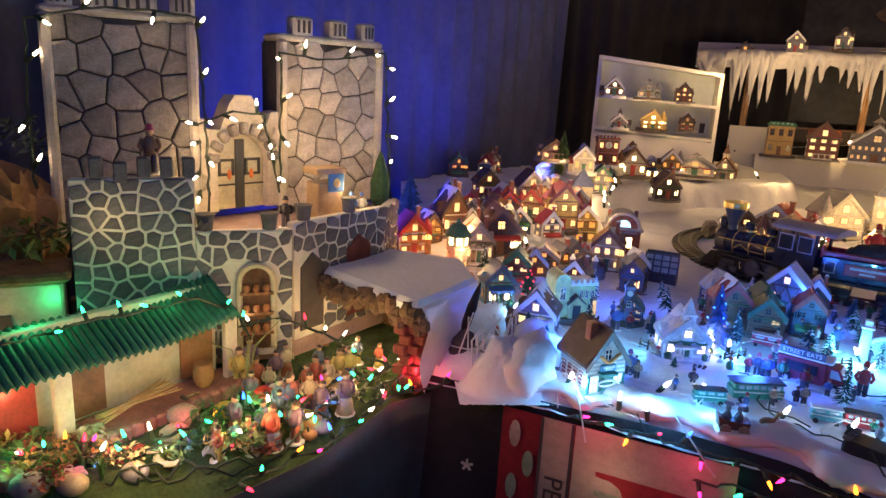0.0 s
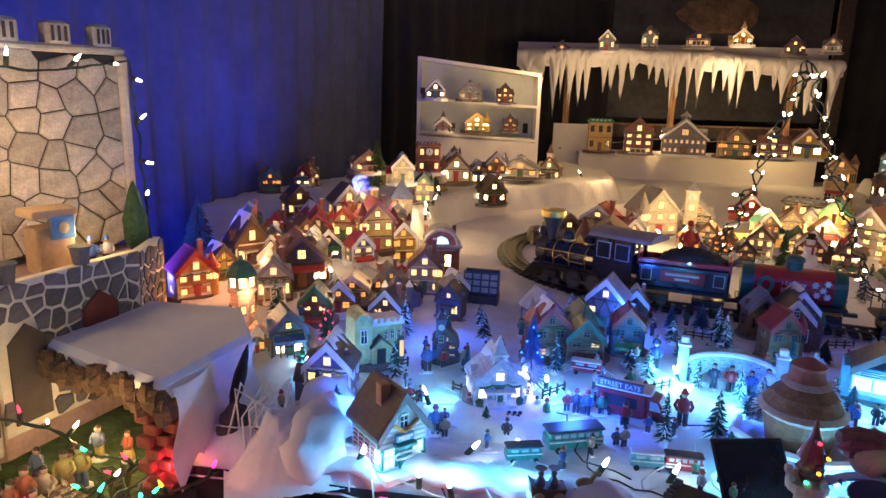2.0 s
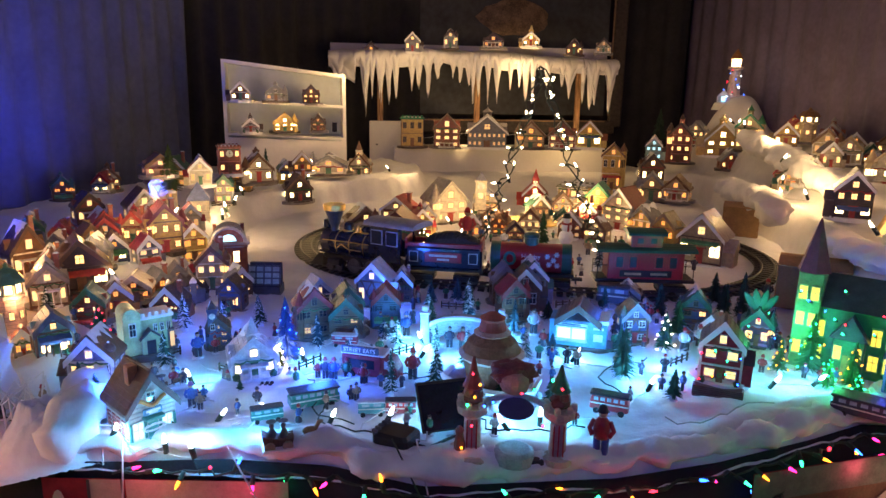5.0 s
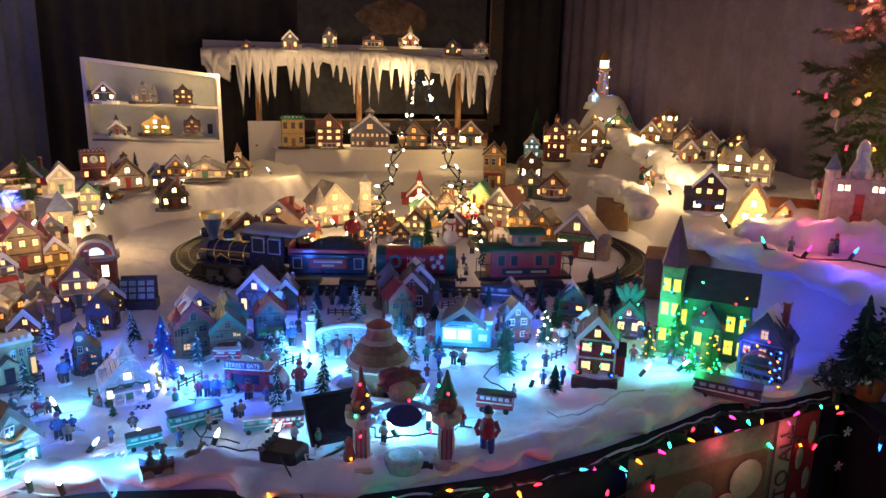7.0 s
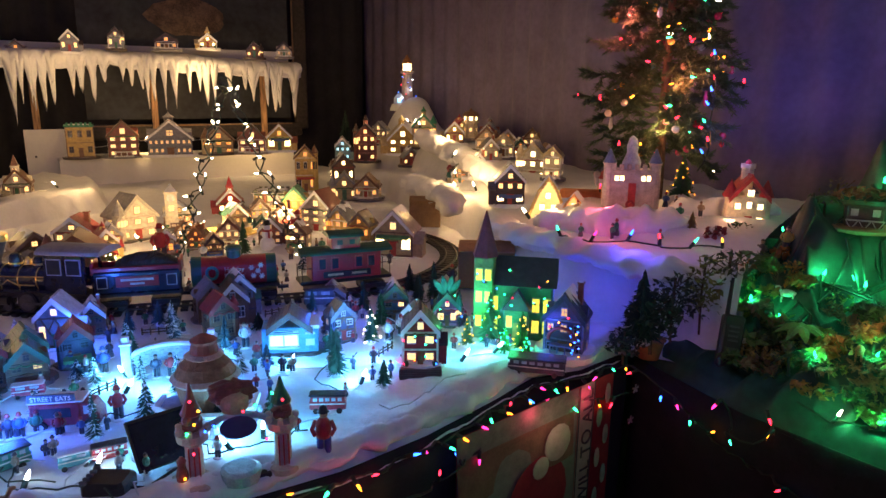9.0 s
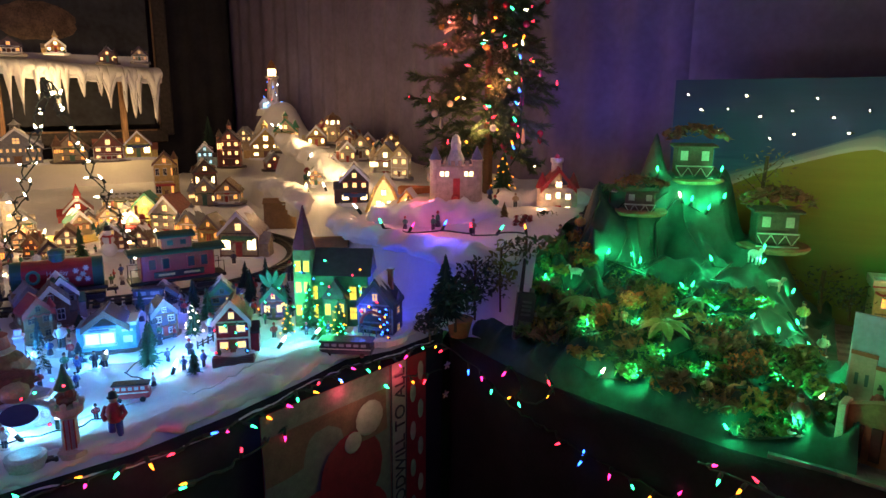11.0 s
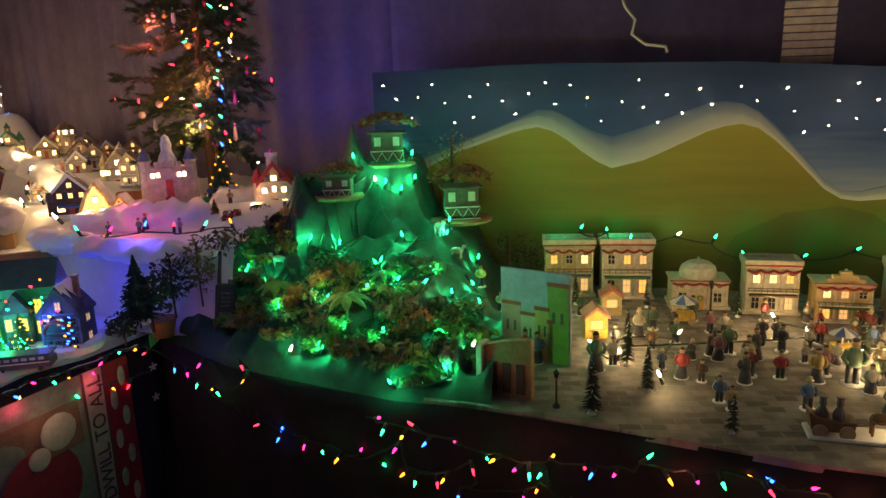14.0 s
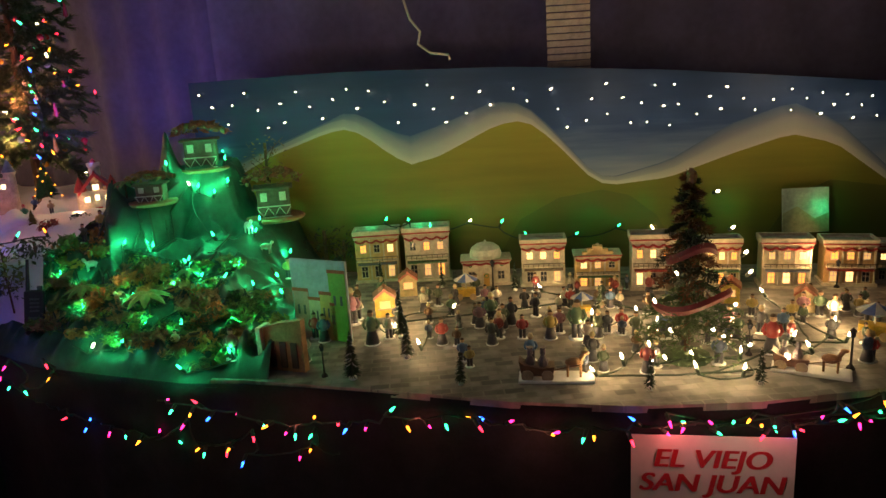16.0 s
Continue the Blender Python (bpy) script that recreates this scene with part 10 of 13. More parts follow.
for i in range(12):
    part("petal", Geo().ball(0.014 * math.cos(i * 1.9), 0.014 * math.sin(i * 1.9), 0.012 + 0.004 * (i % 3), 0.010, 0.007, 0.004, nu=7, nv=4), mat("red_petal", (0.55, 0.03, 0.02), rough=0.5), fd)
# castle guards and siege tower
figurine(-0.585, 1.345, 1.175, 10, 0.10, (0.20, 0.12, 0.08), hat=(0.35, 0.04, 0.10), label="bearded knight figurine with red pointed helmet")
figurine(-0.335, 1.50, 1.036, 20, 0.075, (0.02, 0.02, 0.03), hat=(0.02, 0.02, 0.03), label="black-clad knight figurine by the gate")
figurine(-0.19, 1.63, 1.036, 20, 0.07, (0.05, 0.12, 0.45), hat=(0.05, 0.12, 0.4), label="blue knight figurine on the terrace")
figurine(-0.165, 1.66, 1.036, 20, 0.065, (0.60, 0.60, 0.62), hat=(0.05, 0.12, 0.4), label="white and blue knight figurine on the terrace")
sg = thing("siege_tower", pose(-0.255, 1.60, 1.036, 0, 0, 38), "tan toy siege tower with blue shield and wheels", "toy siege tower")
tn = mat("tan_plastic", (0.38, 0.26, 0.16), rough=0.5, var=0.2, scale=30)
part("frame", Geo().box(0, 0, 0.055, 0.07, 0.06, 0.09, ch=0.003), tn, sg)
part("shield", Geo().box(0.012, -0.034, 0.10, 0.045, 0.006, 0.045, ch=0.002), mat("blue_shield", (0.06, 0.20, 0.50), rough=0.5), sg)
part("shield_star", Geo().ball(0.012, -0.038, 0.10, 0.010, 0.002, 0.012, nu=8, nv=5), mat("gold_print", (0.5, 0.4, 0.2)), sg)
part("battlement", Geo().box(0.0, 0, 0.128, 0.085, 0.07, 0.016, ch=0.002), tn, sg)
for sx in (-0.03, 0.03):
    part("wheel", Geo().cyl(sx, -0.032, 0.014, 0.02, 0.014, n=14, rx=90), tn, sg)
solo("side_cypress", Geo().lathe([(0.006, 0), (0.025, 0.03), (0.027, 0.08), (0.012, 0.14), (0.002, 0.165)], 10), mat("cypress_green", (0.03, 0.08, 0.04), rough=0.9, var=0.5, scale=80, bump=1.0), "dark green cypress beside the castle tower", "miniature tree", m=pose(-0.12, 1.76, 1.036))
solo("toy_cannon", Geo().cyl(-0.485, 1.33, 1.06, 1.13, 0.010, 0.007, 10, rx=60, rz=25).box(-0.485, 1.34, 1.052, 0.03, 0.02, 0.03), STEEL, "small grey toy cannon on the terrace edge", "toy cannon")
# black feather plume and dark bundle by the stable
part_pl = thing("black_plume", pose(0.062, 1.30, 0.79, 6, 14, 0) @ Matrix.Diagonal((0.66, 0.66, 0.70, 1)), "black feather plume standing beside the stable", "plume")
part("feather", Geo().lathe([(0.004, 0.09), (0.016, 0.14), (0.017, 0.20), (0.008, 0.26), (0.001, 0.285)], 8), mat("black_feather", (0.012, 0.012, 0.016), rough=0.9, var=0.4, scale=120, bump=1.0), part_pl)
part("quill_base", Geo().ball(0.01, -0.01, 0.05, 0.040, 0.035, 0.075, nu=12, nv=9, rough=0.25, seed=7), mat("dark_bundle", (0.05, 0.04, 0.05), rough=0.8, var=0.6, scale=40), part_pl)
tan_w = thing("wire_bundle", pose(0.13, 1.24, 0.80), "loose loops of pale lamp wire at the table corner", "wire")
for i in range(7):
    part("wire", Geo().tube([(0.01 * i - 0.03, 0.01 * math.sin(i), -0.01), (0.012 * i - 0.035, 0.01, 0.06 + 0.012 * (i % 3)), (0.05 * math.sin(i * 1.3), 0.02, 0.11 + 0.01 * (i % 2)), (0.06 * math.cos(i), 0.03, 0.02)], 0.002, 5), WIRE_W, tan_w)
MULTI = ["red", "green", "amber", "pink", "blue", "green", "warm"]
GRN3 = ["green", "green", "warm", "green", "red", "warm"]
light_string("nativity_lights", [(-0.86, 0.86, 0.79), (-0.62, 0.90, 0.79), (-0.46, 0.95, 0.785), (-0.38, 1.05, 0.79), (-0.26, 1.06, 0.79), (-0.20, 1.14, 0.80), (-0.08, 1.24, 0.80)], MULTI, "string of multicoloured bulbs over the moss", step=0.035, seed=1, wild=2.2)
light_string("nativity_lights", [(-0.72, 0.94, 0.78), (-0.52, 0.90, 0.785), (-0.36, 0.96, 0.785), (-0.24, 1.02, 0.79), (-0.14, 1.14, 0.79), (-0.05, 1.20, 0.80)], GRN3, "string of green and warm bulbs over the moss", step=0.04, seed=2, wild=2.2)
light_string("stable_lights", [(-0.40, 1.30, 0.86), (-0.32, 1.33, 0.87), (-0.24, 1.36, 0.83), (-0.15, 1.28, 0.81), (-0.08, 1.24, 0.80), (-0.02, 1.26, 0.79)], ["warm", "green", "red", "warm"], "string of warm bulbs round the stable", step=0.06, seed=3, wild=1.5)
light_string("awning_lights", [(-0.75, 0.86, 0.955), (-0.67, 0.96, 0.955), (-0.60, 1.04, 0.96), (-0.53, 1.12, 0.955), (-0.46, 1.20, 0.955), (-0.40, 1.25, 0.915), (-0.36, 1.20, 0.88)], ["green"], "string of green bulbs lying on the awning", step=0.075, seed=4, wild=1.0)
light_string("edge_lights", [(-0.33, 0.86, 0.75), (-0.19, 0.99, 0.76), (-0.06, 1.19, 0.765), (0.10, 1.25, 0.77), (0.17, 1.18, 0.76)], MULTI, "string of multicoloured bulbs along the table edge", step=0.05, seed=5, wild=1.4)
# warm bulbs on the castle
CW = "string of warm white bulbs pinned round the castle tower"
light_string("castle_lights", [(-0.83, 1.365, 1.13), (-0.835, 1.375, 1.30), (-0.825, 1.37, 1.47), (-0.70, 1.40, 1.50), (-0.62, 1.44, 1.505), (-0.52, 1.48, 1.50), (-0.51, 1.47, 1.35), (-0.50, 1.46, 1.20), (-0.495, 1.44, 1.08)], ["warm"], CW, size=1.25, step=0.10, seed=6, wild=0.8, up=(0.3, -0.6, 0.2))
light_string("castle_lights", [(-0.525, 1.49, 1.10), (-0.525, 1.49, 1.27), (-0.46, 1.54, 1.30), (-0.40, 1.60, 1.29), (-0.385, 1.62, 1.17), (-0.37, 1.62, 1.10)], ["warm"], "string of warm white bulbs round the castle gate", size=1.2, step=0.055, seed=7, wild=0.9, up=(0.2, -0.8, 0.1))
light_string("castle_lights", [(-0.37, 1.63, 1.12), (-0.365, 1.63, 1.28), (-0.37, 1.64, 1.44), (-0.28, 1.70, 1.43), (-0.20, 1.75, 1.44), (-0.115, 1.82, 1.46), (-0.11, 1.82, 1.30), (-0.10, 1.80, 1.18), (-0.09, 1.76, 1.07)], ["warm"], CW, size=1.25, step=0.085, seed=8, wild=0.9, up=(0.3, -0.8, 0.1))


# ---- green cloth hill ----
def bump(x, y, cx, cy, rx, ry, h, p=2.0):
    return h * math.exp(-(((x - cx) / rx) ** 2 + ((y - cy) / ry) ** 2) ** p)


HILLF = [(-1.1, 1.56), (-0.62, 1.67), (-0.42, 1.69), (-0.19, 1.76), (0.09, 1.85), (0.31, 1.98), (0.40, 2.05)]


def hill_z(x, y):
    f = along(HILLF, y)
    d = x - f
    z = 0.765 + 0.19 * smooth01(d / 0.75) * smooth01((y + 0.62) / 0.2)
    z += bump(x, y, 2.62, -0.20, 0.18, 0.15, 0.29, 3.0)
    z += bump(x, y, 2.44, -0.02, 0.15, 0.12, 0.21, 4.0)
    z += bump(x, y, 2.58, -0.46, 0.15, 0.12, 0.09)
    z += bump(x, y, 2.28, 0.12, 0.14, 0.12, 0.10)
    z += bump(x, y, 2.05, -0.12, 0.14, 0.12, 0.05, 1.0)
    fold = (1 - abs(nz(x, y * 1.4, 5, 3))) ** 4 * 0.05 + 0.020 * abs(nz(x, y, 13, 6)) + 0.004 * nz(x, y, 34, 2)
    for cx, cy, r, n, ph in ((2.62, -0.20, 0.26, 11, 0.4), (2.42, -0.06, 0.18, 9, 1.7), (2.28, 0.12, 0.17, 8, 0.2)):
        q = math.hypot(x - cx, y - cy)
        w = math.atan2(y - cy, x - cx) * n + ph + 1.6 * nz(x, y, 5, 8)
        fold += 0.045 * (1 - abs(math.sin(w / 2))) ** 0.7 * math.exp(-((q - r * 0.75) / (r * 0.45)) ** 2)
    fold += 0.03 * max(0.0, 1 - 2.6 * abs(nz(x, y, 9, 4))) ** 1.5 * smooth01((2.35 - x) / 0.2)
    calm = min(smooth01((math.hypot(x - cx, y - cy) - 0.07) / 0.09) for cx, cy in ((2.60, -0.20), (2.42, -0.05), (2.56, -0.46)))
    return z - 0.03 * (1 - smooth01(d / 0.04)) + fold * smooth01(d / 0.1) * calm


g = Geo()


def fn(u, v):
    y = lerp(0.40, -0.66, v)
    x = lerp(along(HILLF, y), 2.78, u)
    return (x, y, hill_z(x, y))


g.grid(170, 180, fn)
solo("green_hill", g, mat("green_cloth", (0.014, 0.058, 0.044), rough=0.6, var=0.5, scale=9, bump=0.5), "dark green cloth draped into a rocky hill", "hill", kind="structure", smooth=True)
skirt("table_skirt_east", [(along(HILLF, y), y) for y in (0.42, 0.31, 0.09, -0.19, -0.42, -0.60)] + [(1.58, -1.0), (1.50, -1.28), (1.455, -1.56), (1.455, -1.83), (1.50, -2.12), (1.62, -2.6), (1.8, -3.1)], 0.0, 0.745, "black cloth skirt below the hill and the town square")


def tree_house(x, y, z, rz, w, h, label):
    root = thing("tree_house", pose(x, y, z, 0, 0, rz), label, "miniature house", "tree houses on the hill")
    bn = mat("dark_timber", (0.09, 0.06, 0.045), rough=0.8, var=0.4, scale=40)
    part("deck", Geo().lathe([(w * 0.62, 0), (w * 0.66, 0.010), (w * 0.62, 0.016)], 16), mat("deck_wood", (0.25, 0.12, 0.06), rough=0.8, var=0.3, scale=30), root)
    part("cabin", Geo().box(0, 0, h * 0.36, w * 0.7, w * 0.55, h * 0.5, ch=0.003), bn, root)
    part("eave", Geo().box(0, 0, h * 0.62, w * 0.86, w * 0.7, h * 0.05, ch=0.003), bn, root)
    for k in range(6):
        part("rail_cross", Geo().box(-w * 0.3 + k * w * 0.12, -w * 0.36, h * 0.19, 0.0025, 0.003, h * 0.18, ry=32 if k % 2 else -32), mat("pale_rail", (0.45, 0.42, 0.36), rough=0.7), root)
    part("rail_bar", Geo().box(0, -w * 0.36, h * 0.29, w * 0.72, 0.004, 0.004).box(0, -w * 0.36, h * 0.09, w * 0.72, 0.004, 0.004), mat("pale_rail", (0.45, 0.42, 0.36), rough=0.7), root)
    for sx in (-0.2, 0.2):
        part("window", Geo().box(sx * w, -w * 0.277, h * 0.46, w * 0.14, 0.003, h * 0.16), mat("pale_rail", (0.45, 0.42, 0.36), rough=0.7), root)
    lf = Geo()
    rnd = random.Random(int(h * 1e4))
    for i in range(170):
        a, b = rnd.uniform(0, 6.28), rnd.random() ** 0.5
        q = pose(math.cos(a) * w * 0.66 * b, math.sin(a) * w * 0.6 * b, h * (0.70 + 0.26 * math.sqrt(max(0, 1 - b * b)) * rnd.uniform(0.7, 1.1)), rnd.uniform(-50, 50), rnd.uniform(-50, 50), rnd.uniform(0, 360))
        s = w * 0.11 * rnd.uniform(0.6, 1.2)
        lf.add([q @ Vector(v) for v in ((-s, 0, 0), (0, -s * 0.5, s * 0.1), (s, 0, 0), (0, s * 0.5, s * 0.1))], [(0, 1, 2, 3)])
    part("leaf_roof", lf, mat("autumn_leaf", (0.20, 0.09, 0.04), rough=0.7, var=0.5, scale=50, bump=0.0), root)
    return root


tree_house(2.58, -0.20, 1.215, -75, 0.16, 0.19, "dark timber tree house with autumn leaf roof on the peak")
tree_house(2.56, -0.46, 1.02, -75, 0.17, 0.20, "pale railed tree house with rust-red leaf roof")
tree_house(2.40, -0.075, 1.125, -80, 0.13, 0.12, "low leafy tree house on a round deck")


def palm(x, y, z, h, r, label, colour=(0.08, 0.22, 0.05), seed=0):
    root = thing("miniature_palm", pose(x, y, z), label, "miniature tree", "small palms on the hill")
    part("trunk", Geo().tube([(0, 0, -0.01), (0.006, 0.002, h * 0.5), (0, 0, h)], 0.004, 7, r1=0.0025), mat("bark", (0.10, 0.06, 0.035), rough=0.9), root)
    rnd = random.Random(seed)
    for i in range(9):
        a = i * 0.7 + rnd.uniform(-0.2, 0.2)
        g = Geo()
        for k in range(5):
            t0, t1 = k / 5, (k + 1) / 5
            w0, w1 = r * 0.20 * math.sin(math.pi * (0.12 + 0.85 * t0)), r * 0.20 * math.sin(math.pi * (0.12 + 0.85 * t1))
            z0, z1 = h + r * (0.35 * t0 - 0.7 * t0 * t0), h + r * (0.35 * t1 - 0.7 * t1 * t1)
            ca, sa = math.cos(a), math.sin(a)
            g.add([(ca * r * t0 - sa * w0, sa * r * t0 + ca * w0, z0 - w0 * 0.4), (ca * r * t0, sa * r * t0, z0), (ca * r * t0 + sa * w0, sa * r * t0 - ca * w0, z0 - w0 * 0.4),
                   (ca * r * t1 - sa * w1, sa * r * t1 + ca * w1, z1 - w1 * 0.4), (ca * r * t1, sa * r * t1, z1), (ca * r * t1 + sa * w1, sa * r * t1 - ca * w1, z1 - w1 * 0.4)], [(0, 1, 4, 3), (1, 2, 5, 4)])
        part("frond", g, mat("palm_leaf", colour, rough=0.5, var=0.4, scale=50, bump=0.0), root)
    return root


for i, (x, y, h, r) in enumerate(((2.02, 0.0, 0.07, 0.065), (1.93, -0.24, 0.06, 0.075), (2.30, 0.20, 0.06, 0.05), (2.40, 0.02, 0.06, 0.05), (2.10, -0.30, 0.04, 0.05))):
    palm(x, y, hill_z(x, y), h, r, "small bright green plastic palm", seed=i, colour=(0.10, 0.24, 0.05) if i < 2 else (0.05, 0.16, 0.05))
HR = random.Random(8)
for i in range(74):
    y = HR.uniform(-0.60, 0.22)
    x = along(HILLF, y) + 0.05 + 0.42 * HR.random() ** 1.3
    leafy(x, y, hill_z(x, y), HR.uniform(0.025, 0.06), HR.uniform(0.022, 0.045), 60, HR.choice([(0.06, 0.13, 0.03), (0.26, 0.20, 0.05), (0.32, 0.13, 0.03), (0.20, 0.12, 0.05), (0.03, 0.07, 0.02), (0.15, 0.18, 0.04)]), "low artificial shrub on the green cloth", i + 40, trunk=False, size=HR.choice([0.008, 0.012, 0.016]))
for i in range(64):
    y = HR.uniform(-0.62, 0.16)
    x = along(HILLF, y) + 0.035 + 0.34 * HR.random()
    leafy(x, y, hill_z(x, y) - 0.004, HR.uniform(0.03, 0.07), HR.uniform(0.03, 0.055), 75, HR.choice([(0.30, 0.22, 0.06), (0.22, 0.20, 0.05), (0.34, 0.15, 0.04), (0.10, 0.16, 0.04), (0.05, 0.09, 0.03), (0.16, 0.10, 0.05)]), "dry yellow-green shrub at the foot of the hill", i + 700, trunk=False, size=HR.choice([0.010, 0.014, 0.018]))
for i, (x, y, h, r, c) in enumerate(((2.66, -0.42, 0.30, 0.10, (0.20, 0.14, 0.06)), (2.70, 0.02, 0.24, 0.07, (0.12, 0.10, 0.06)), (2.10, 0.26, 0.13, 0.07, (0.06, 0.10, 0.05)), (2.12, 0.36, 0.16, 0.05, (0.10, 0.14, 0.05)), (2.64, -0.62, 0.16, 0.12, (0.03, 0.03, 0.02)), (2.6, -0.7, 0.12, 0.08, (0.03, 0.03, 0.02)))):
    leafy(x, y, hill_z(x, min(y, 0.38)) - 0.01, h, r, 130, c, "thin leafless tree with a few dry leaves", i + 90, size=0.009, name="dry_tree")


def animal(x, y, z, rz, l, colour, label):
    g = Geo().ball(0, 0, l * 0.42, l * 0.36, l * 0.16, l * 0.18, nu=10, nv=7).ball(l * 0.40, 0, l * 0.66, l * 0.13, l * 0.08, l * 0.09, nu=8, nv=6).tube([(l * 0.26, 0, l * 0.48), (l * 0.38, 0, l * 0.64)], l * 0.08, 6)
    for sx in (-0.24, 0.22):
        for sy in (-0.09, 0.09):
            g.cyl(sx * l, sy * l, 0, l * 0.4, l * 0.035, l * 0.05, 6)
    g.tube([(-l * 0.34, 0, l * 0.48), (-l * 0.44, 0, l * 0.3)], l * 0.02, 5)
    return solo("animal_figurine", g, mat("painted_hide", colour, rough=0.5, var=0.3, scale=50), label, "animal figurine", "animal figurines on the hill", m=pose(x, y, z, 0, 0, rz), smooth=True)


for i, (x, y, l, c, lb) in enumerate(((2.18, 0.06, 0.06, (0.62, 0.60, 0.56), "white toy goat on the hill"), (2.02, 0.12, 0.05, (0.60, 0.58, 0.52), "white toy goat near the radio"), (1.98, -0.13, 0.065, (0.34, 0.16, 0.08), "brown and white toy cow on the hill"), (2.36, -0.42, 0.07, (0.60, 0.60, 0.60), "white toy cow beside the tree house"), (2.34, -0.48, 0.06, (0.5, 0.45, 0.4), "pale toy calf beside the tree house"), (1.80, -0.42, 0.05, (0.35, 0.25, 0.10), "tan toy animal among shrubs"), (2.26, 0.15, 0.05, (0.38, 0.26, 0.12), "tan toy animal on the ledge"), (2.30, 0.20, 0.06, (0.06, 0.05, 0.04), "dark toy animal on the ledge"))):
    animal(x, y, hill_z(x, y), 100 + 40 * i, l, c, lb)
for i, (x, y, h, c) in enumerate(((2.30, -0.56, 0.075, (0.55, 0.45, 0.16)), (2.32, -0.62, 0.07, (0.5, 0.5, 0.4)), (1.82, -0.36, 0.06, (0.5, 0.45, 0.2)), (1.74, -0.55, 0.09, (0.20, 0.10, 0.07)), (2.33, 0.16, 0.07, (0.10, 0.08, 0.06)), (2.35, 0.10, 0.08, (0.45, 0.33, 0.08)))):
    figurine(x, y, hill_z(x, y), -90, h, c, label="small painted jungle figurine on the hill")


def walkie_talkie():
    root = thing("walkie_talkie", pose(1.975, 0.155, 0.80, -14, 8, -60), "black walkie-talkie with stub antenna leaning on the hill", "walkie-talkie")
    part("case", Geo().box(0, 0, 0.07, 0.056, 0.030, 0.14, ch=0.006), BLACK, root)
    part("antenna", Geo().cyl(-0.018, 0, 0.14, 0.235, 0.006, 0.0045, 10), BLACK, root)
    part("knob", Geo().cyl(0.014, 0, 0.14, 0.152, 0.008, n=12), RUBBER, root)
    part("screen", Geo().box(0, -0.016, 0.045, 0.034, 0.003, 0.022), mat("lcd", (0.10, 0.12, 0.10), rough=0.2), root)
    for k in range(4):
        part("button", Geo().box(0, -0.016, 0.075 + k * 0.012, 0.026, 0.004, 0.006, ch=0.001), RUBBER, root)
    return root


walkie_talkie()
pot = solo("plant_pot", Geo().lathe([(0.028, 0), (0.040, 0.05), (0.044, 0.055), (0.036, 0.056)], 16), mat("terracotta", (0.35, 0.14, 0.06), rough=0.8), "terracotta pot holding the dark pine", "plant pot", m=pose(1.99, 0.36, 0.775), smooth=True)
for i in range(44):
    y = HR.uniform(-0.6, 0.3)
    x = along(HILLF, y) + 0.06 + HR.random() * 0.5
    solo("wire_twig", Geo().tube([(x + 0.05 * k, y + 0.03 * math.sin(k * 2.1 + i), hill_z(x + 0.05 * k, y + 0.03 * math.sin(k * 2.1 + i)) + 0.012 + 0.012 * math.sin(k * 1.7)) for k in range(5)], 0.0040, 5), WIRE, "dark green lamp cord lying over the cloth", "wire", "cords on the hill")

SQUARE_BULBS = ((1.81, -1.05), (2.12, -1.13), (2.08, -0.96), (1.95, -0.96), (2.03, -0.90), (2.17, -1.48), (1.99, -1.55), (1.86, -1.52), (2.02, -1.69), (1.64, -1.64), (1.66, -1.86), (1.56, -1.83), (1.58, -1.73), (1.76, -2.03), (1.68, -2.04), (2.13, -2.11), (1.74, -2.16), (1.90, -1.72), (1.65, -1.57), (1.59, -1.49), (1.61, -1.95), (1.84, -2.18), (2.29, -1.43), (1.87, -1.92))
HILL_BULBS_A = ((2.76, 0.17), (2.41, -0.04), (2.76, 0.12), (2.76, 0.04), (2.47, -0.11), (2.77, -0.08), (2.77, -0.21), (2.56, -0.29), (2.45, -0.22), (2.47, -0.27), (2.51, -0.31), (2.46, -0.19), (2.32, -0.31), (2.36, -0.44), (2.43, -0.44), (2.21, -0.25), (2.17, -0.27), (2.08, -0.26), (1.98, -0.16), (2.01, -0.06), (2.14, 0.06), (2.13, 0.14))
HILL_BULBS_B = ((2.22, 0.40), (1.82, -0.11), (1.82, -0.20), (1.89, -0.24), (1.88, -0.35), (2.09, -0.34), (2.27, -0.11), (2.29, -0.09), (2.27, -0.01), (2.11, -0.50), (2.22, -0.55), (2.15, -0.58), (1.91, -0.51), (1.86, -0.59), (1.73, -0.55), (1.71, -0.42), (2.45, -0.53), (2.76, -0.60), (2.77, -0.69), (1.92, -0.05), (2.12, -0.45), (2.04, -0.43))
single_bulbs("hill_lights", [(x, y, hill_z(x, y) + 0.022) for x, y in HILL_BULBS_A + HILL_BULBS_B], ["green"] * 11 + ["warm"], "string of green bulbs strewn over the cloth hill", size=1.15, wire=WIRE, seed=3)
for x, y in (HILL_BULBS_A + HILL_BULBS_B):
    lamp(x - 0.012, y, hill_z(x, y) + 0.040, (0.02, 1.0, 0.30), 0.19 if x < 2.7 else 0.015, 0.006)
for x, y in SQUARE_BULBS:
    lamp(x, y, 0.79, (1.0, 0.66, 0.28), 0.15, 0.006)


# ---- the old town square and its painted backdrop ----
def mural_x(y):
    return 2.79 + 0.1 * (y + 0.1)


MTOP = [(-3.2, 1.33), (-2.66, 1.396), (-1.97, 1.477), (-1.37, 1.527), (-0.72, 1.549), (-0.10, 1.545)]
MUR = thing("painted_backdrop", Matrix.Identity(4), "plywood backdrop painted with blue sky and green hills", "backdrop")


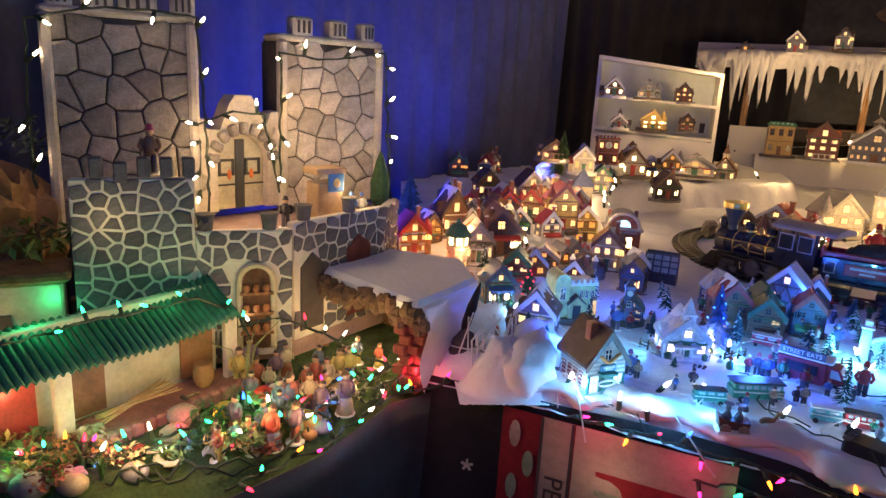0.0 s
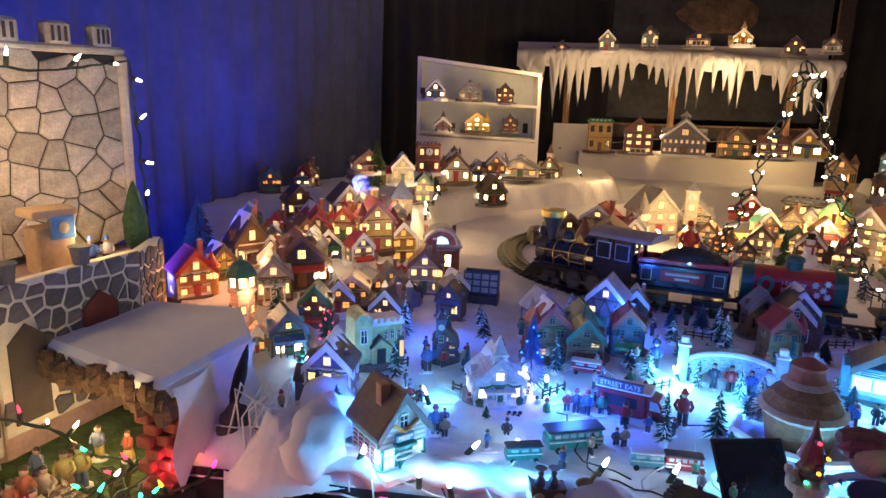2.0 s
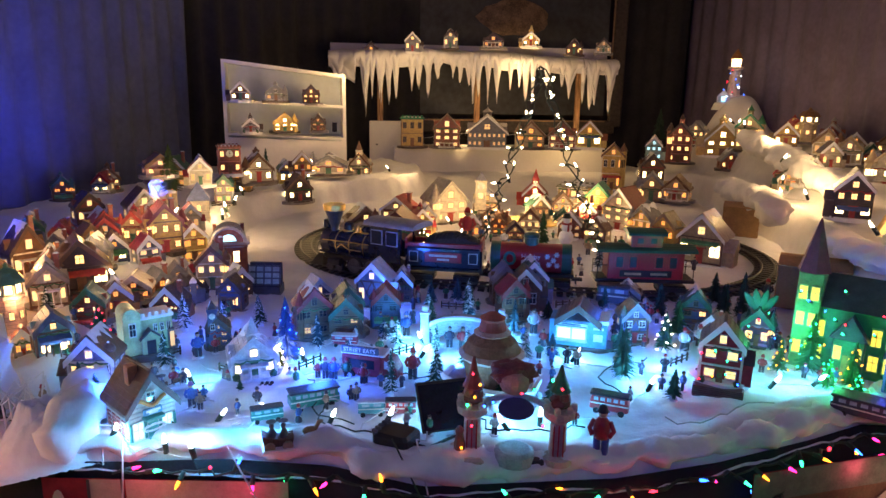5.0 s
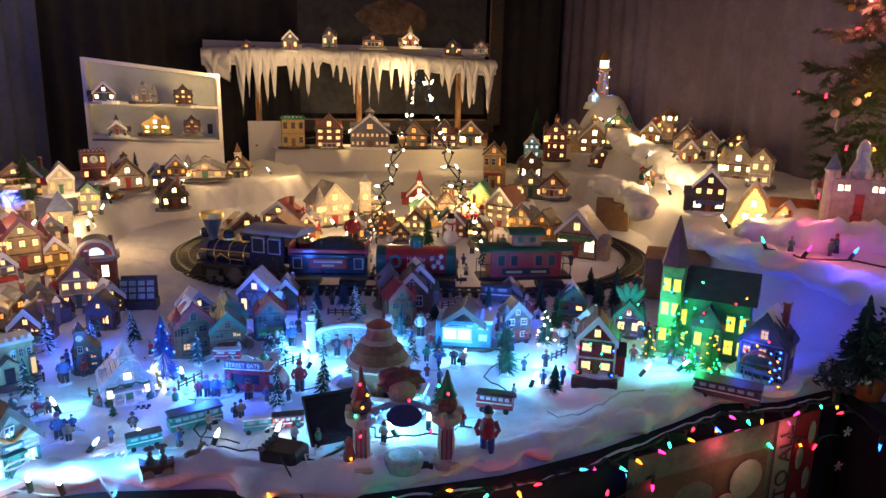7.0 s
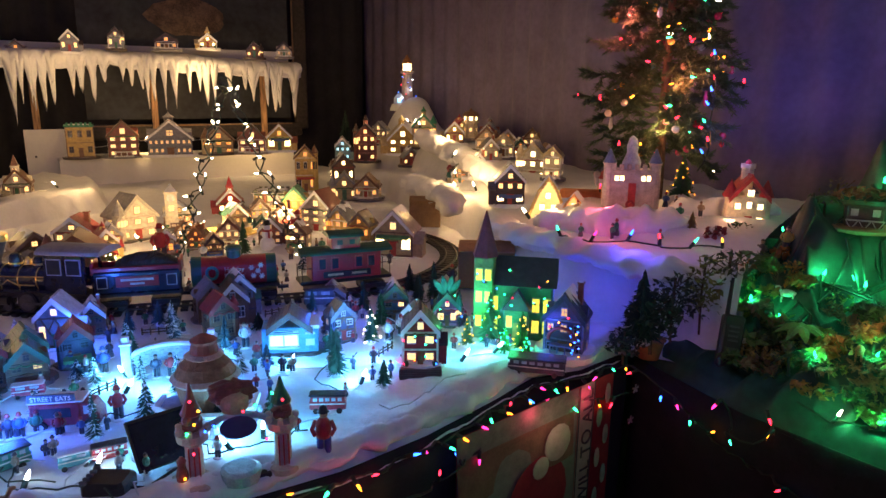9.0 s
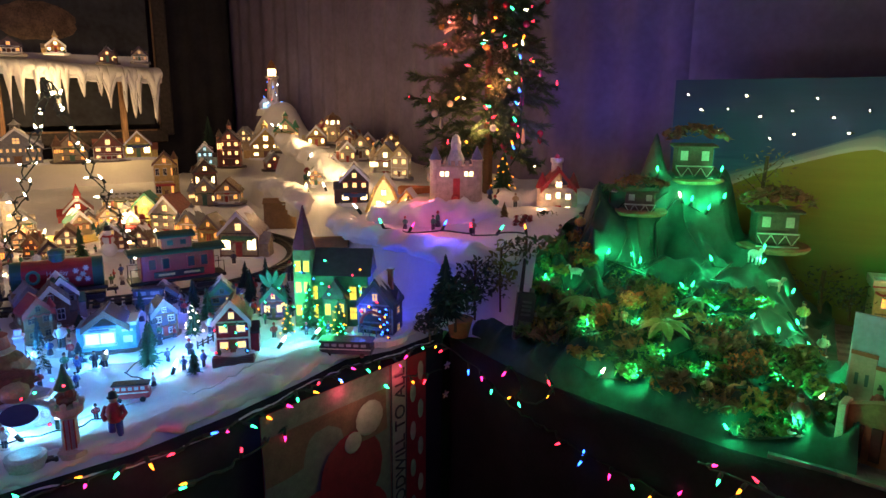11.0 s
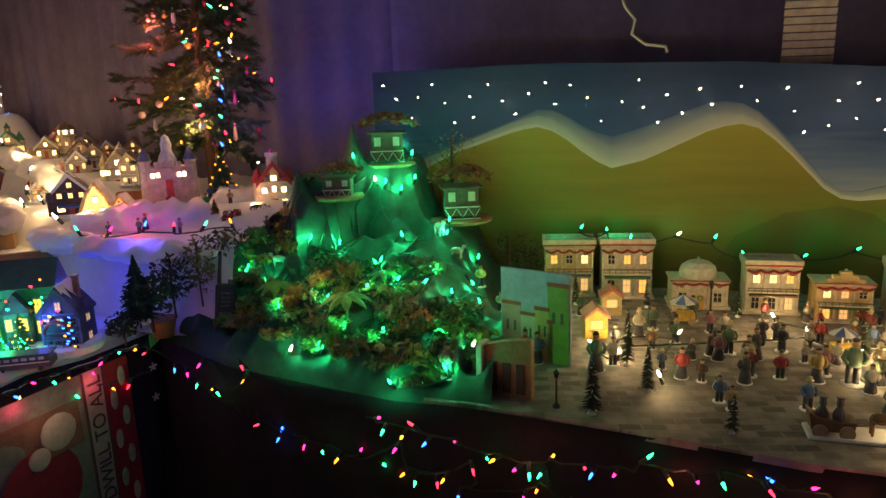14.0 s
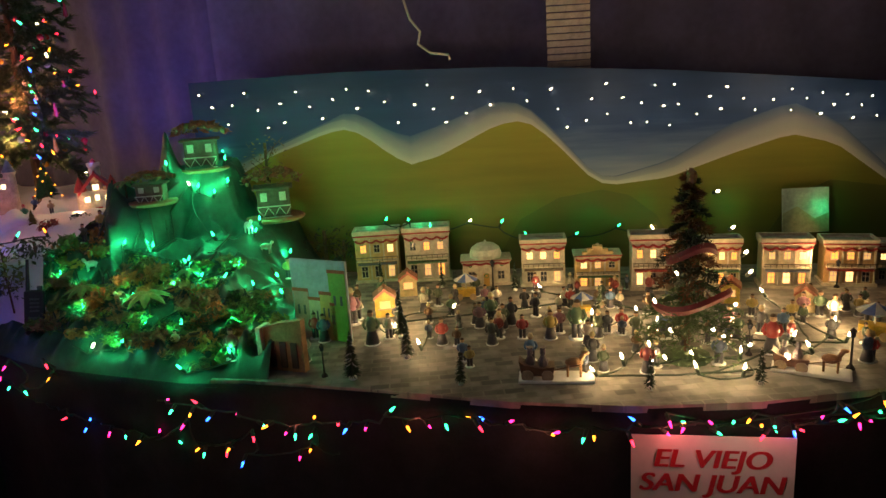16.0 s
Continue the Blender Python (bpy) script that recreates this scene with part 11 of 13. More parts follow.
def mural_layer(name, outline, off, material, z0=0.70):
    """A painted area of the board between z0 and an outline of (y, z), as a thin raised layer."""
    g = Geo()
    n = 60
    ya, yb = outline[0][0], outline[-1][0]
    top, bot, tb, bb = [], [], [], []
    for i in range(n + 1):
        y = lerp(ya, yb, i / n)
        z = along(outline, y)
        x = mural_x(y) - off
        top.append((x, y, z)), bot.append((x, y, z0)), tb.append((x + 0.012, y, z)), bb.append((x + 0.012, y, z0))
    vs = top + bot + tb + bb
    m = n + 1
    fs = []
    for i in range(n):
        fs += [(m + i, m + i + 1, i + 1, i), (i, i + 1, 2 * m + i + 1, 2 * m + i)]
    g.add(vs, fs)
    return part(name, g, material, MUR)


def gradient_paint(name, stops, z0, z1):
    """Brushed paint that turns from one colour to the next up the board."""
    m = bpy.data.materials.new(name)
    m.use_nodes = True
    nt = m.node_tree
    b = nt.nodes["Principled BSDF"]
    tc = nt.nodes.new("ShaderNodeTexCoord")
    sx = nt.nodes.new("ShaderNodeSeparateXYZ")
    nt.links.new(tc.outputs["Object"], sx.inputs[0])
    mp = nt.nodes.new("ShaderNodeMapping")
    mp.inputs["Scale"].default_value = (1, 1.2, 14)
    ns = nt.nodes.new("ShaderNodeTexNoise")
    ns.inputs["Scale"].default_value, ns.inputs["Detail"].default_value = 2.4, 8
    nt.links.new(tc.outputs["Object"], mp.inputs[0])
    nt.links.new(mp.outputs[0], ns.inputs["Vector"])
    mr = nt.nodes.new("ShaderNodeMapRange")
    mr.inputs["From Min"].default_value, mr.inputs["From Max"].default_value = z0, z1
    nt.links.new(sx.outputs["Z"], mr.inputs["Value"])
    ad = nt.nodes.new("ShaderNodeMath")
    ad.operation = "MULTIPLY_ADD"
    ad.inputs[1].default_value, ad.inputs[2].default_value = 0.35, -0.175
    nt.links.new(ns.outputs["Fac"], ad.inputs[0])
    a2 = nt.nodes.new("ShaderNodeMath")
    nt.links.new(mr.outputs["Result"], a2.inputs[0])
    nt.links.new(ad.outputs[0], a2.inputs[1])
    r = nt.nodes.new("ShaderNodeValToRGB")
    els = r.color_ramp.elements
    while len(els) < len(stops):
        els.new(0.5)
    for e, (p, c) in zip(els, stops):
        e.position, e.color = p, (*c, 1)
    nt.links.new(a2.outputs[0], r.inputs[0])
    nt.links.new(r.outputs[0], b.inputs["Base Color"])
    b.inputs["Roughness"].default_value = 0.6
    return m


mural_layer("sky", MTOP, 0.0, gradient_paint("sky_paint", [(0.0, (0.34, 0.36, 0.44)), (0.35, (0.11, 0.17, 0.34)), (0.55, (0.025, 0.065, 0.20)), (1.0, (0.012, 0.035, 0.11))], 1.03, 1.50))
HILLTOP = [(-3.2, 0.95), (-2.69, 1.05), (-2.51, 1.19), (-2.36, 1.23), (-2.15, 1.165), (-1.94, 1.09), (-1.73, 1.07), (-1.67, 1.09), (-1.52, 1.25), (-1.45, 1.31), (-1.38, 1.33), (-1.30, 1.31), (-1.09, 1.21), (-0.97, 1.18), (-0.89, 1.23), (-0.79, 1.31), (-0.72, 1.33), (-0.65, 1.32), (-0.41, 1.24), (-0.15, 1.11), (-0.10, 1.10)]
for k in range(24):
    f = 1 - k / 23
    tone = tuple(lerp(c, d, f) for c, d in zip((0.60, 0.56, 0.50), (0.08, 0.13, 0.26)))
    mural_layer("cloud_band", [(y, min(z + 0.004 + 0.085 * f * (0.8 + 0.5 * math.sin(y * 5.3 + 1)) + 0.004 * math.sin(y * 23 + k * 0.5), 1.50)) for y, z in HILLTOP], 0.0001 + 0.00007 * k, gradient_paint("cloud_paint", [(0.0, tone), (1.0, tuple(c * 0.8 for c in tone))], 1.05, 1.40))
mural_layer("far_hills", HILLTOP, 0.002, gradient_paint("hill_paint", [(0.0, (0.09, 0.09, 0.02)), (0.5, (0.17, 0.15, 0.018)), (1.0, (0.32, 0.27, 0.035))], 0.75, 1.33))
mural_layer("near_hill", [(-1.98, 0.80), (-1.90, 0.95), (-1.80, 1.03), (-1.70, 1.055), (-1.54, 1.03), (-1.39, 0.95), (-1.30, 0.80)], 0.003, gradient_paint("near_hill_paint", [(0.0, (0.08, 0.08, 0.02)), (1.0, (0.13, 0.12, 0.02))], 0.75, 1.06))
mural_layer("near_hill", [(-3.0, 0.9), (-2.75, 1.02), (-2.5, 1.06), (-2.38, 1.0), (-2.25, 0.80)], 0.003, gradient_paint("near_hill_paint_2", [(0.0, (0.07, 0.08, 0.02)), (1.0, (0.12, 0.115, 0.02))], 0.75, 1.06))

# square ground: printed paving on a board
SQF = [(-3.1, 1.8), (-2.6, 1.62), (-2.12, 1.50), (-1.83, 1.455), (-1.56, 1.455), (-1.28, 1.50), (-1.0, 1.58), (-0.60, 1.68), (-0.5, 1.69)]
pav = bpy.data.materials.new("printed_paving")
pav.use_nodes = True
nt = pav.node_tree
bs = nt.nodes["Principled BSDF"]
tc = nt.nodes.new("ShaderNodeTexCoord")
bt = nt.nodes.new("ShaderNodeTexBrick")
bt.inputs["Scale"].default_value = 1.0
bt.inputs["Brick Width"].default_value, bt.inputs["Row Height"].default_value, bt.inputs["Mortar Size"].default_value = 0.05, 0.028, 0.0022
bt.inputs["Color1"].default_value, bt.inputs["Color2"].default_value, bt.inputs["Mortar"].default_value = (0.27, 0.25, 0.24, 1), (0.09, 0.085, 0.09, 1), (0.20, 0.19, 0.18, 1)
rot = nt.nodes.new("ShaderNodeMapping")
rot.inputs["Rotation"].default_value = (0, 0, radians(84))
nt.links.new(tc.outputs["Object"], rot.inputs[0])
nt.links.new(rot.outputs[0], bt.inputs["Vector"])
nn = nt.nodes.new("ShaderNodeTexNoise")
nn.inputs["Scale"].default_value, nn.inputs["Detail"].default_value = 22, 8
nt.links.new(tc.outputs["Object"], nn.inputs["Vector"])
mx = nt.nodes.new("ShaderNodeMix")
mx.data_type, mx.blend_type = "RGBA", "OVERLAY"
mx.inputs["Factor"].default_value = 0.75
nt.links.new(bt.outputs["Color"], mx.inputs["A"])
nt.links.new(nn.outputs["Fac"], mx.inputs["B"])
nt.links.new(mx.outputs["Result"], bs.inputs["Base Color"])
bs.inputs["Roughness"].default_value = 0.7
solo("square_paving", Geo().slab([(x, y) for y, x in SQF] + [(2.76, -0.5), (2.46, -3.1)], 0.735, 0.752), pav, "printed grey paving sheet on a curved board", "paving", kind="structure")


def colonial(x, y, z, rz, w, h, wall, style, label):
    """An old-town house: cornice, balcony, red garlands and lit windows."""
    HCOUNT[0] += 1
    rnd = random.Random(HCOUNT[0])
    root = thing("town_house", pose(x, y, z, 0, 0, rz), label, "town house", "colonial houses round the square")
    wm, tm = paint(*dark(wall, 0.8)), paint(0.50, 0.45, 0.37)
    d = w * 0.55
    H = h * (0.92 if style == "flat" else 0.74)
    part("body", Geo().box(0, 0, H * 0.5, w * 0.9, d, H, ch=0.002), wm, root)
    part("plinth", Geo().box(0, 0, 0.006, w * 0.98, d * 1.12, 0.014, ch=0.002), tm, root)
    part("cornice", Geo().box(0, 0, H * 0.98, w * 0.98, d * 1.1, H * 0.05, ch=0.002).box(0, 0, H * 0.93, w * 0.94, d * 1.05, H * 0.025), tm, root)
    if style == "flat":
        for sx, sy, lx, ly in ((0, -d * 0.5, w * 0.98, 0.007), (0, d * 0.5, w * 0.98, 0.007), (-w * 0.47, 0, 0.007, d), (w * 0.47, 0, 0.007, d)):
            part("parapet", Geo().box(sx, sy, H * 1.04, lx, ly, H * 0.09, ch=0.001), tm, root)
        part("flat_roof", Geo().box(0, 0, H * 1.008, w * 0.9, d * 0.95, 0.004), mat("roof_grey", (0.30, 0.32, 0.30), rough=0.8, scale=30), root)
    elif style == "dome":
        part("dome", Geo().lathe([(w * 0.30, H), (w * 0.31, H * 1.15), (w * 0.28, H * 1.35), (w * 0.18, H * 1.5), (w * 0.03, H * 1.58), (0.002, H * 1.66)], 18), paint(0.55, 0.54, 0.48), root)
        part("entry_arch", Geo().prism([(-w * 0.1, 0)] + [(w * 0.1 * math.cos(a), H * 0.5 + w * 0.1 * math.sin(a)) for a in np.linspace(math.pi, 0, 9)] + [(w * 0.1, 0)], -d * 0.56, -d * 0.5), tm, root)
    else:
        for k, (ww, hh) in enumerate(((0.62, 0.10), (0.42, 0.18), (0.20, 0.27))):
            part("gable_step", Geo().box(0, -d * 0.4, H * (1.0 + hh / 2), w * ww, d * 0.2, H * hh, ch=0.002), wm, root)
        part("gable_knob", Geo().ball(0, -d * 0.4, H * 1.29, w * 0.03, nu=8, nv=6), tm, root)
    fy = -d * 0.5
    gw = paint(0.30, 0.025, 0.03)
    part("trim_band", Geo().box(0, -d * 0.556, H * 0.985, w * 0.985, 0.003, H * 0.028), gw, root)
    if style != "dome":
        part("shop_awning", Geo().prism([(-w * 0.40, H * 0.40), (w * 0.40, H * 0.40), (w * 0.40, H * 0.43), (-w * 0.40, H * 0.43)], fy - 0.022, fy - 0.002), paint(*rnd.choice([(0.30, 0.03, 0.03), (0.06, 0.16, 0.08), (0.10, 0.07, 0.05), (0.12, 0.14, 0.22)])), root)
    for sx in (-0.30, 0.30):
        part("wreath", Geo().tube([(sx * w + 0.030 * w * math.cos(a), fy - 0.006, H * 0.83 + 0.030 * w * math.sin(a)) for a in np.linspace(0, 6.28, 9)], w * 0.011, 5), paint(0.04, 0.15, 0.05), root)
    for k in range(4):
        a0, a1 = -w * 0.44 + k * w * 0.22, -w * 0.44 + (k + 1) * w * 0.22
        part("garland", Geo().tube([(lerp(a0, a1, t), fy - 0.006, H * 0.90 - H * 0.05 * math.sin(math.pi * t)) for t in np.linspace(0, 1, 7)], 0.0042, 5), gw, root)
    if style != "dome":
        part("balcony", Geo().box(0, fy - 0.010, H * 0.48, w * 0.86, 0.022, 0.005, ch=0.001), tm, root)
        part("balcony_rail", Geo().box(0, fy - 0.020, H * 0.56, w * 0.86, 0.003, 0.003), paint(0.12, 0.10, 0.08), root)
        for k in range(9):
            part("baluster", Geo().box(-w * 0.42 + k * w * 0.105, fy - 0.020, H * 0.52, 0.002, 0.002, H * 0.08), paint(0.12, 0.10, 0.08), root)
    for k in range(3):
        cx = (k - 1) * w * 0.28
        if style != "dome":
            window(root, cx, fy - 0.001, H * 0.72, w * 0.11, H * 0.15, 0, rnd.choice([G_WARM, G_DIM, G_AMBER, DARKPANE]), tm)
        if style == "dome" and k == 1:
            # amber door colour imitates a lit door; it gives no light
            part("door", Geo().box(0, -d * 0.565, H * 0.26, w * 0.11, 0.004, H * 0.48), mat("door_painted_lit", (0.5, 0.28, 0.06), rough=0.5), root)
            part("door_wreath", Geo().tube([(0.04 * w * math.cos(a), -d * 0.58, H * 0.42 + 0.04 * w * math.sin(a)) for a in np.linspace(0, 6.28, 9)], w * 0.012, 5), paint(0.05, 0.2, 0.06), root)
        else:
            window(root, cx, fy - 0.001, H * (0.24 if style != "dome" else 0.42), w * 0.12, H * (0.22 if style != "dome" else 0.3), 0, rnd.choice([G_WARM, G_DIM, G_AMBER, DARKPANE, DARKPANE]), tm, arch=True)
        part("pilaster", Geo().box((k - 1) * w * 0.28 + w * 0.14, fy - 0.003, H * 0.46, w * 0.03, 0.006, H * 0.92), tm, root)
    return root


def vendor_hut(x, y, z, rz, w, colour, label):
    root = thing("vendor_hut", pose(x, y, z, 0, 0, rz), label, "vendor hut", "vendor stalls on the square")
    h = w * 1.2
    part("body", Geo().prism([(-w * 0.42, 0), (w * 0.42, 0), (w * 0.42, h * 0.72), (0, h * 0.98), (-w * 0.42, h * 0.72)], -w * 0.35, w * 0.35), paint(*colour), root)
    gable_roof(root, w * 0.88, w * 0.76, h * 0.72, h * 0.27, paint(0.36, 0.12, 0.08), thick=0.003)
    part("hatch", Geo().box(0, -w * 0.352, h * 0.45, w * 0.45, 0.003, h * 0.28), G_DIM, root)
    part("shelf", Geo().box(0, -w * 0.37, h * 0.30, w * 0.6, 0.012, 0.003), paint(0.5, 0.4, 0.2), root)
    return root


def vendor_cart(x, y, z, rz, w, label):
    root = thing("vendor_cart", pose(x, y, z, 0, 0, rz), label, "vendor cart", "vendor stalls on the square")
    part("box", Geo().box(0, 0, w * 0.30, w * 0.8, w * 0.4, w * 0.32, ch=0.002), paint(0.62, 0.40, 0.06), root)
    for sx in (-0.28, 0.28):
        part("wheel", Geo().cyl(sx * w, -w * 0.2, w * 0.14, w * 0.14 + 0.003, w * 0.14, n=12, rx=90), paint(0.4, 0.3, 0.2), root)
    part("pole", Geo().cyl(0, 0, w * 0.4, w * 0.98, 0.002, n=6), paint(0.5, 0.5, 0.5), root)
    for k in range(8):
        a0, a1 = 2 * math.pi * k / 8, 2 * math.pi * (k + 1) / 8
        g = Geo().add([(0, 0, w * 1.12)] + [(w * 0.5 * math.cos(a), w * 0.5 * math.sin(a), w * 0.86) for a in (a0, (a0 + a1) / 2, a1)] + [(0, 0, w * 1.10)] + [(w * 0.5 * math.cos(a), w * 0.5 * math.sin(a), w * 0.845) for a in (a0, (a0 + a1) / 2, a1)], [(0, 1, 2), (0, 2, 3), (4, 6, 5), (4, 7, 6), (1, 5, 6, 2), (2, 6, 7, 3)])
        part("parasol_panel", g, paint(0.10, 0.16, 0.45) if k % 2 else paint(0.66, 0.66, 0.66), root)
    return root


def square_tree(x, y, z, h, r):
    root = thing("decorated_tree", pose(x, y, z), "dark foil tree with red ribbons and warm bulbs", "decorated tree")
    part("trunk", Geo().cyl(0, 0, 0, h * 0.9, 0.008, 0.003, 8), mat("bark", (0.10, 0.06, 0.035), rough=0.9), root)
    part("stand", Geo().lathe([(r * 0.45, 0), (r * 0.42, 0.012), (r * 0.1, 0.02)], 12), mat("green_foil", (0.03, 0.06, 0.02), rough=0.5), root)
    rnd = random.Random(4)
    mats = (mat("dark_foil", (0.04, 0.05, 0.03), rough=0.35, metal=0.3, var=0.5, scale=40), mat("bronze_foil", (0.16, 0.07, 0.03), rough=0.35, metal=0.3, var=0.5, scale=40), mat("red_ribbon", (0.12, 0.01, 0.015), rough=0.4, var=0.3, scale=40), mat("green_foil", (0.05, 0.09, 0.03), rough=0.4, var=0.4, scale=40))
    for k in range(46):
        t = k / 45
        zz = h * (0.14 + 0.84 * t)
        L = r * (1.02 - t) * rnd.uniform(0.75, 1.1) + 0.012
        g = Geo()
        a = k * 2.4
        for _ in range(150):
            f, b = rnd.random(), a + rnd.uniform(-0.5, 0.5)
            p = Vector((math.cos(b) * L * f, math.sin(b) * L * f, zz - 0.45 * L * f * f))
            e = Vector((rnd.gauss(0, 1) + math.cos(b), rnd.gauss(0, 1) + math.sin(b), rnd.gauss(0, 0.7))).normalized() * rnd.uniform(0.012, 0.024)
            sd = e.orthogonal().normalized() * 0.0022
            g.add([p - sd, p + sd, p + e], [(0, 1, 2)])
        part("branch", g, mats[3 if t < 0.35 else k % 2], root)
    for k, (f, q) in enumerate(((0.36, 0.72), (0.60, 0.46))):
        gr = Geo()
        pts = [(math.cos(a) * r * q, math.sin(a) * r * q, h * f + 0.018 * math.sin(a * 2 + k)) for a in np.linspace(1.9, 4.6, 20)]
        for i, (p0, p1) in enumerate(zip(pts, pts[1:])):
            gr.add([(p0[0], p0[1], p0[2] - 0.012), (p1[0], p1[1], p1[2] - 0.012), (p1[0] * 1.05, p1[1] * 1.05, p1[2]), (p0[0] * 1.05, p0[1] * 1.05, p0[2]), (p1[0], p1[1], p1[2] + 0.012), (p0[0], p0[1], p0[2] + 0.012)], [(0, 1, 2, 3), (3, 2, 4, 5)])
        part("ribbon", gr, mats[2], root)
    part("top_bow", Geo().ball(-0.01, 0, h * 0.98, 0.016, 0.012, 0.022, nu=8, nv=6, rough=0.4, seed=3), mats[1], root)
    for dx, f in ((0.02, 0.93), (0.05, 0.75), (0.075, 0.62), (-0.05, 0.55), (0.085, 0.52), (-0.09, 0.42), (0.06, 0.36), (-0.06, 0.26), (0.02, 0.24), (-0.10, 0.20), (0.04, 0.20), (0.09, 0.14), (-0.02, 0.13), (-0.07, 0.12)):
        bm = bulb_mesh("warm", 1.2)
        part("bulb", bm, None, root, at=pose(-r * 0.75, -dx * 1.25, h * f, 0, -80 + dx * 300, 0))
    return root


def painted_screen(x, y, z, rz, w, h):
    root = thing("painted_screen", pose(x, y, z, 0, 0, rz - 38), "standing card painted with pale town houses and sky", "painted screen")
    part("card", Geo().box(0, 0, h * 0.5, w * 1.25, 0.008, h, ch=0.001), mat("painted_sky_card", (0.36, 0.44, 0.56), rough=0.7, var=0.25, scale=14), root)
    rnd = random.Random(2)
    for k, (cx, ww, hh, c) in enumerate(((-0.42, 0.34, 0.60, (0.52, 0.32, 0.30)), (-0.12, 0.26, 0.50, (0.56, 0.52, 0.40)), (0.14, 0.26, 0.58, (0.60, 0.45, 0.16)), (0.42, 0.36, 0.86, (0.22, 0.40, 0.08)), (0.28, 0.10, 0.45, (0.3, 0.06, 0.05)))):
        b = part("painted_house", Geo().box(cx * w, -0.0055, h * hh / 2, ww * w, 0.003, h * hh), mat("poster_paint", c, rough=0.7, var=0.2, scale=30), root)
        part("painted_roof", Geo().box(cx * w, -0.0075, h * (hh + 0.015), ww * w * 1.05, 0.002, h * 0.04), mat("poster_paint", (0.42, 0.10, 0.06), rough=0.7, var=0.2, scale=30), root)
        for j in range(2):
            part("painted_window", Geo().box(cx * w + (j - 0.5) * ww * w * 0.4, -0.0078, h * hh * 0.6, ww * w * 0.14, 0.001, h * 0.12), mat("poster_paint", (0.12, 0.12, 0.14), rough=0.7, var=0.2, scale=30), b)
    return root


def brown_wall(x, y, z, rz, w, h):
    root = thing("market_wall", pose(x, y, z, 0, 0, rz - 35), "brown and ochre resin wall with arches and a pale edge", "miniature wall")
    part("wall", Geo().prism([(-w * 0.55, 0), (w * 0.7, 0), (w * 0.7, h), (0, h * 0.92), (-w * 0.55, h * 0.80)], -0.01, 0.012), mat("ochre_resin", (0.30, 0.17, 0.08), rough=0.7, var=0.35, scale=30), root)
    for k in range(3):
        part("arch", Geo().box((-0.25 + 0.34 * k) * w, -0.012, h * 0.32, w * 0.2, 0.004, h * 0.5, ch=0.001), paint(0.05, 0.035, 0.03), root)
    part("edge", Geo().box(-w * 0.56, 0, h * 0.42, 0.016, 0.05, h * 0.84, ch=0.002), paint(0.50, 0.36, 0.30), root)
    return root


STARS_A = ((-0.15, 1.493), (-0.20, 1.439), (-0.28, 1.447), (-0.34, 1.493), (-0.38, 1.424), (-0.25, 1.375), (-0.48, 1.443), (-0.49, 1.371), (-0.54, 1.486), (-0.59, 1.426), (-0.65, 1.378), (-0.69, 1.444), (-0.75, 1.482), (-0.79, 1.409), (-0.83, 1.472), (-0.89, 1.426), (-0.94, 1.347), (-1.01, 1.409), (-1.06, 1.479), (-1.08, 1.391), (-1.13, 1.340), (-1.15, 1.426), (-1.20, 1.367), (-1.25, 1.440), (-1.30, 1.393), (-1.38, 1.446), (-1.43, 1.399), (-1.51, 1.434), (-1.54, 1.363), (-1.57, 1.291), (-1.64, 1.316))
STARS_B = ((-1.66, 1.394), (-1.72, 1.445), (-1.72, 1.336), (-1.77, 1.391), (-1.80, 1.299), (-1.84, 1.369), (-1.86, 1.300), (-1.89, 1.427), (-1.91, 1.353), (-1.94, 1.283), (-1.97, 1.356), (-1.95, 1.425), (-2.03, 1.319), (-2.07, 1.378), (-2.12, 1.330), (-2.13, 1.409), (-2.19, 1.363), (-2.23, 1.321), (-2.29, 1.352), (-2.35, 1.314), (-2.35, 1.386), (-2.40, 1.351), (-2.44, 1.296), (-2.45, 1.368), (-2.49, 1.322), (-2.53, 1.357), (-2.55, 1.273), (-2.58, 1.314), (-2.61, 1.346), (-2.63, 1.279), (-0.42, 1.352))
colonial(2.610, -0.831, 0.750, -86, 0.184, 0.204, (0.60, 0.42, 0.20), "flat", "ochre colonial house with balcony and red garlands")
colonial(2.594, -1.025, 0.750, -88, 0.186, 0.211, (0.66, 0.55, 0.48), "flat", "cream colonial house with red trim and wreaths")
colonial(2.498, -1.247, 0.750, -90, 0.191, 0.132, (0.68, 0.64, 0.52), "dome", "white domed capitol with lit arched windows")
colonial(2.451, -1.453, 0.750, -93, 0.170, 0.175, (0.62, 0.58, 0.48), "flat", "pale colonial house with shop windows")
colonial(2.381, -1.634, 0.750, -95, 0.169, 0.169, (0.62, 0.45, 0.20), "step", "yellow colonial house with stepped gable")
colonial(2.339, -1.813, 0.750, -97, 0.154, 0.197, (0.62, 0.58, 0.50), "flat", "cream colonial house with red garlands")
colonial(2.316, -2.036, 0.750, -100, 0.133, 0.175, (0.55, 0.42, 0.24), "flat", "tan colonial house behind the tree")
colonial(2.296, -2.239, 0.750, -102, 0.165, 0.172, (0.64, 0.56, 0.42), "flat", "cream colonial house with lit upper windows")
colonial(2.289, -2.439, 0.750, -104, 0.167, 0.159, (0.52, 0.32, 0.16), "flat", "brown colonial house with lit balcony")
colonial(2.283, -2.584, 0.750, -106, 0.129, 0.141, (0.45, 0.36, 0.26), "flat", "tan colonial house at the end of the row")
figurine(1.797, -0.728, 0.752, -74, 0.085, (0.55, 0.50, 0.44), skirt=True, name="town_figurine")
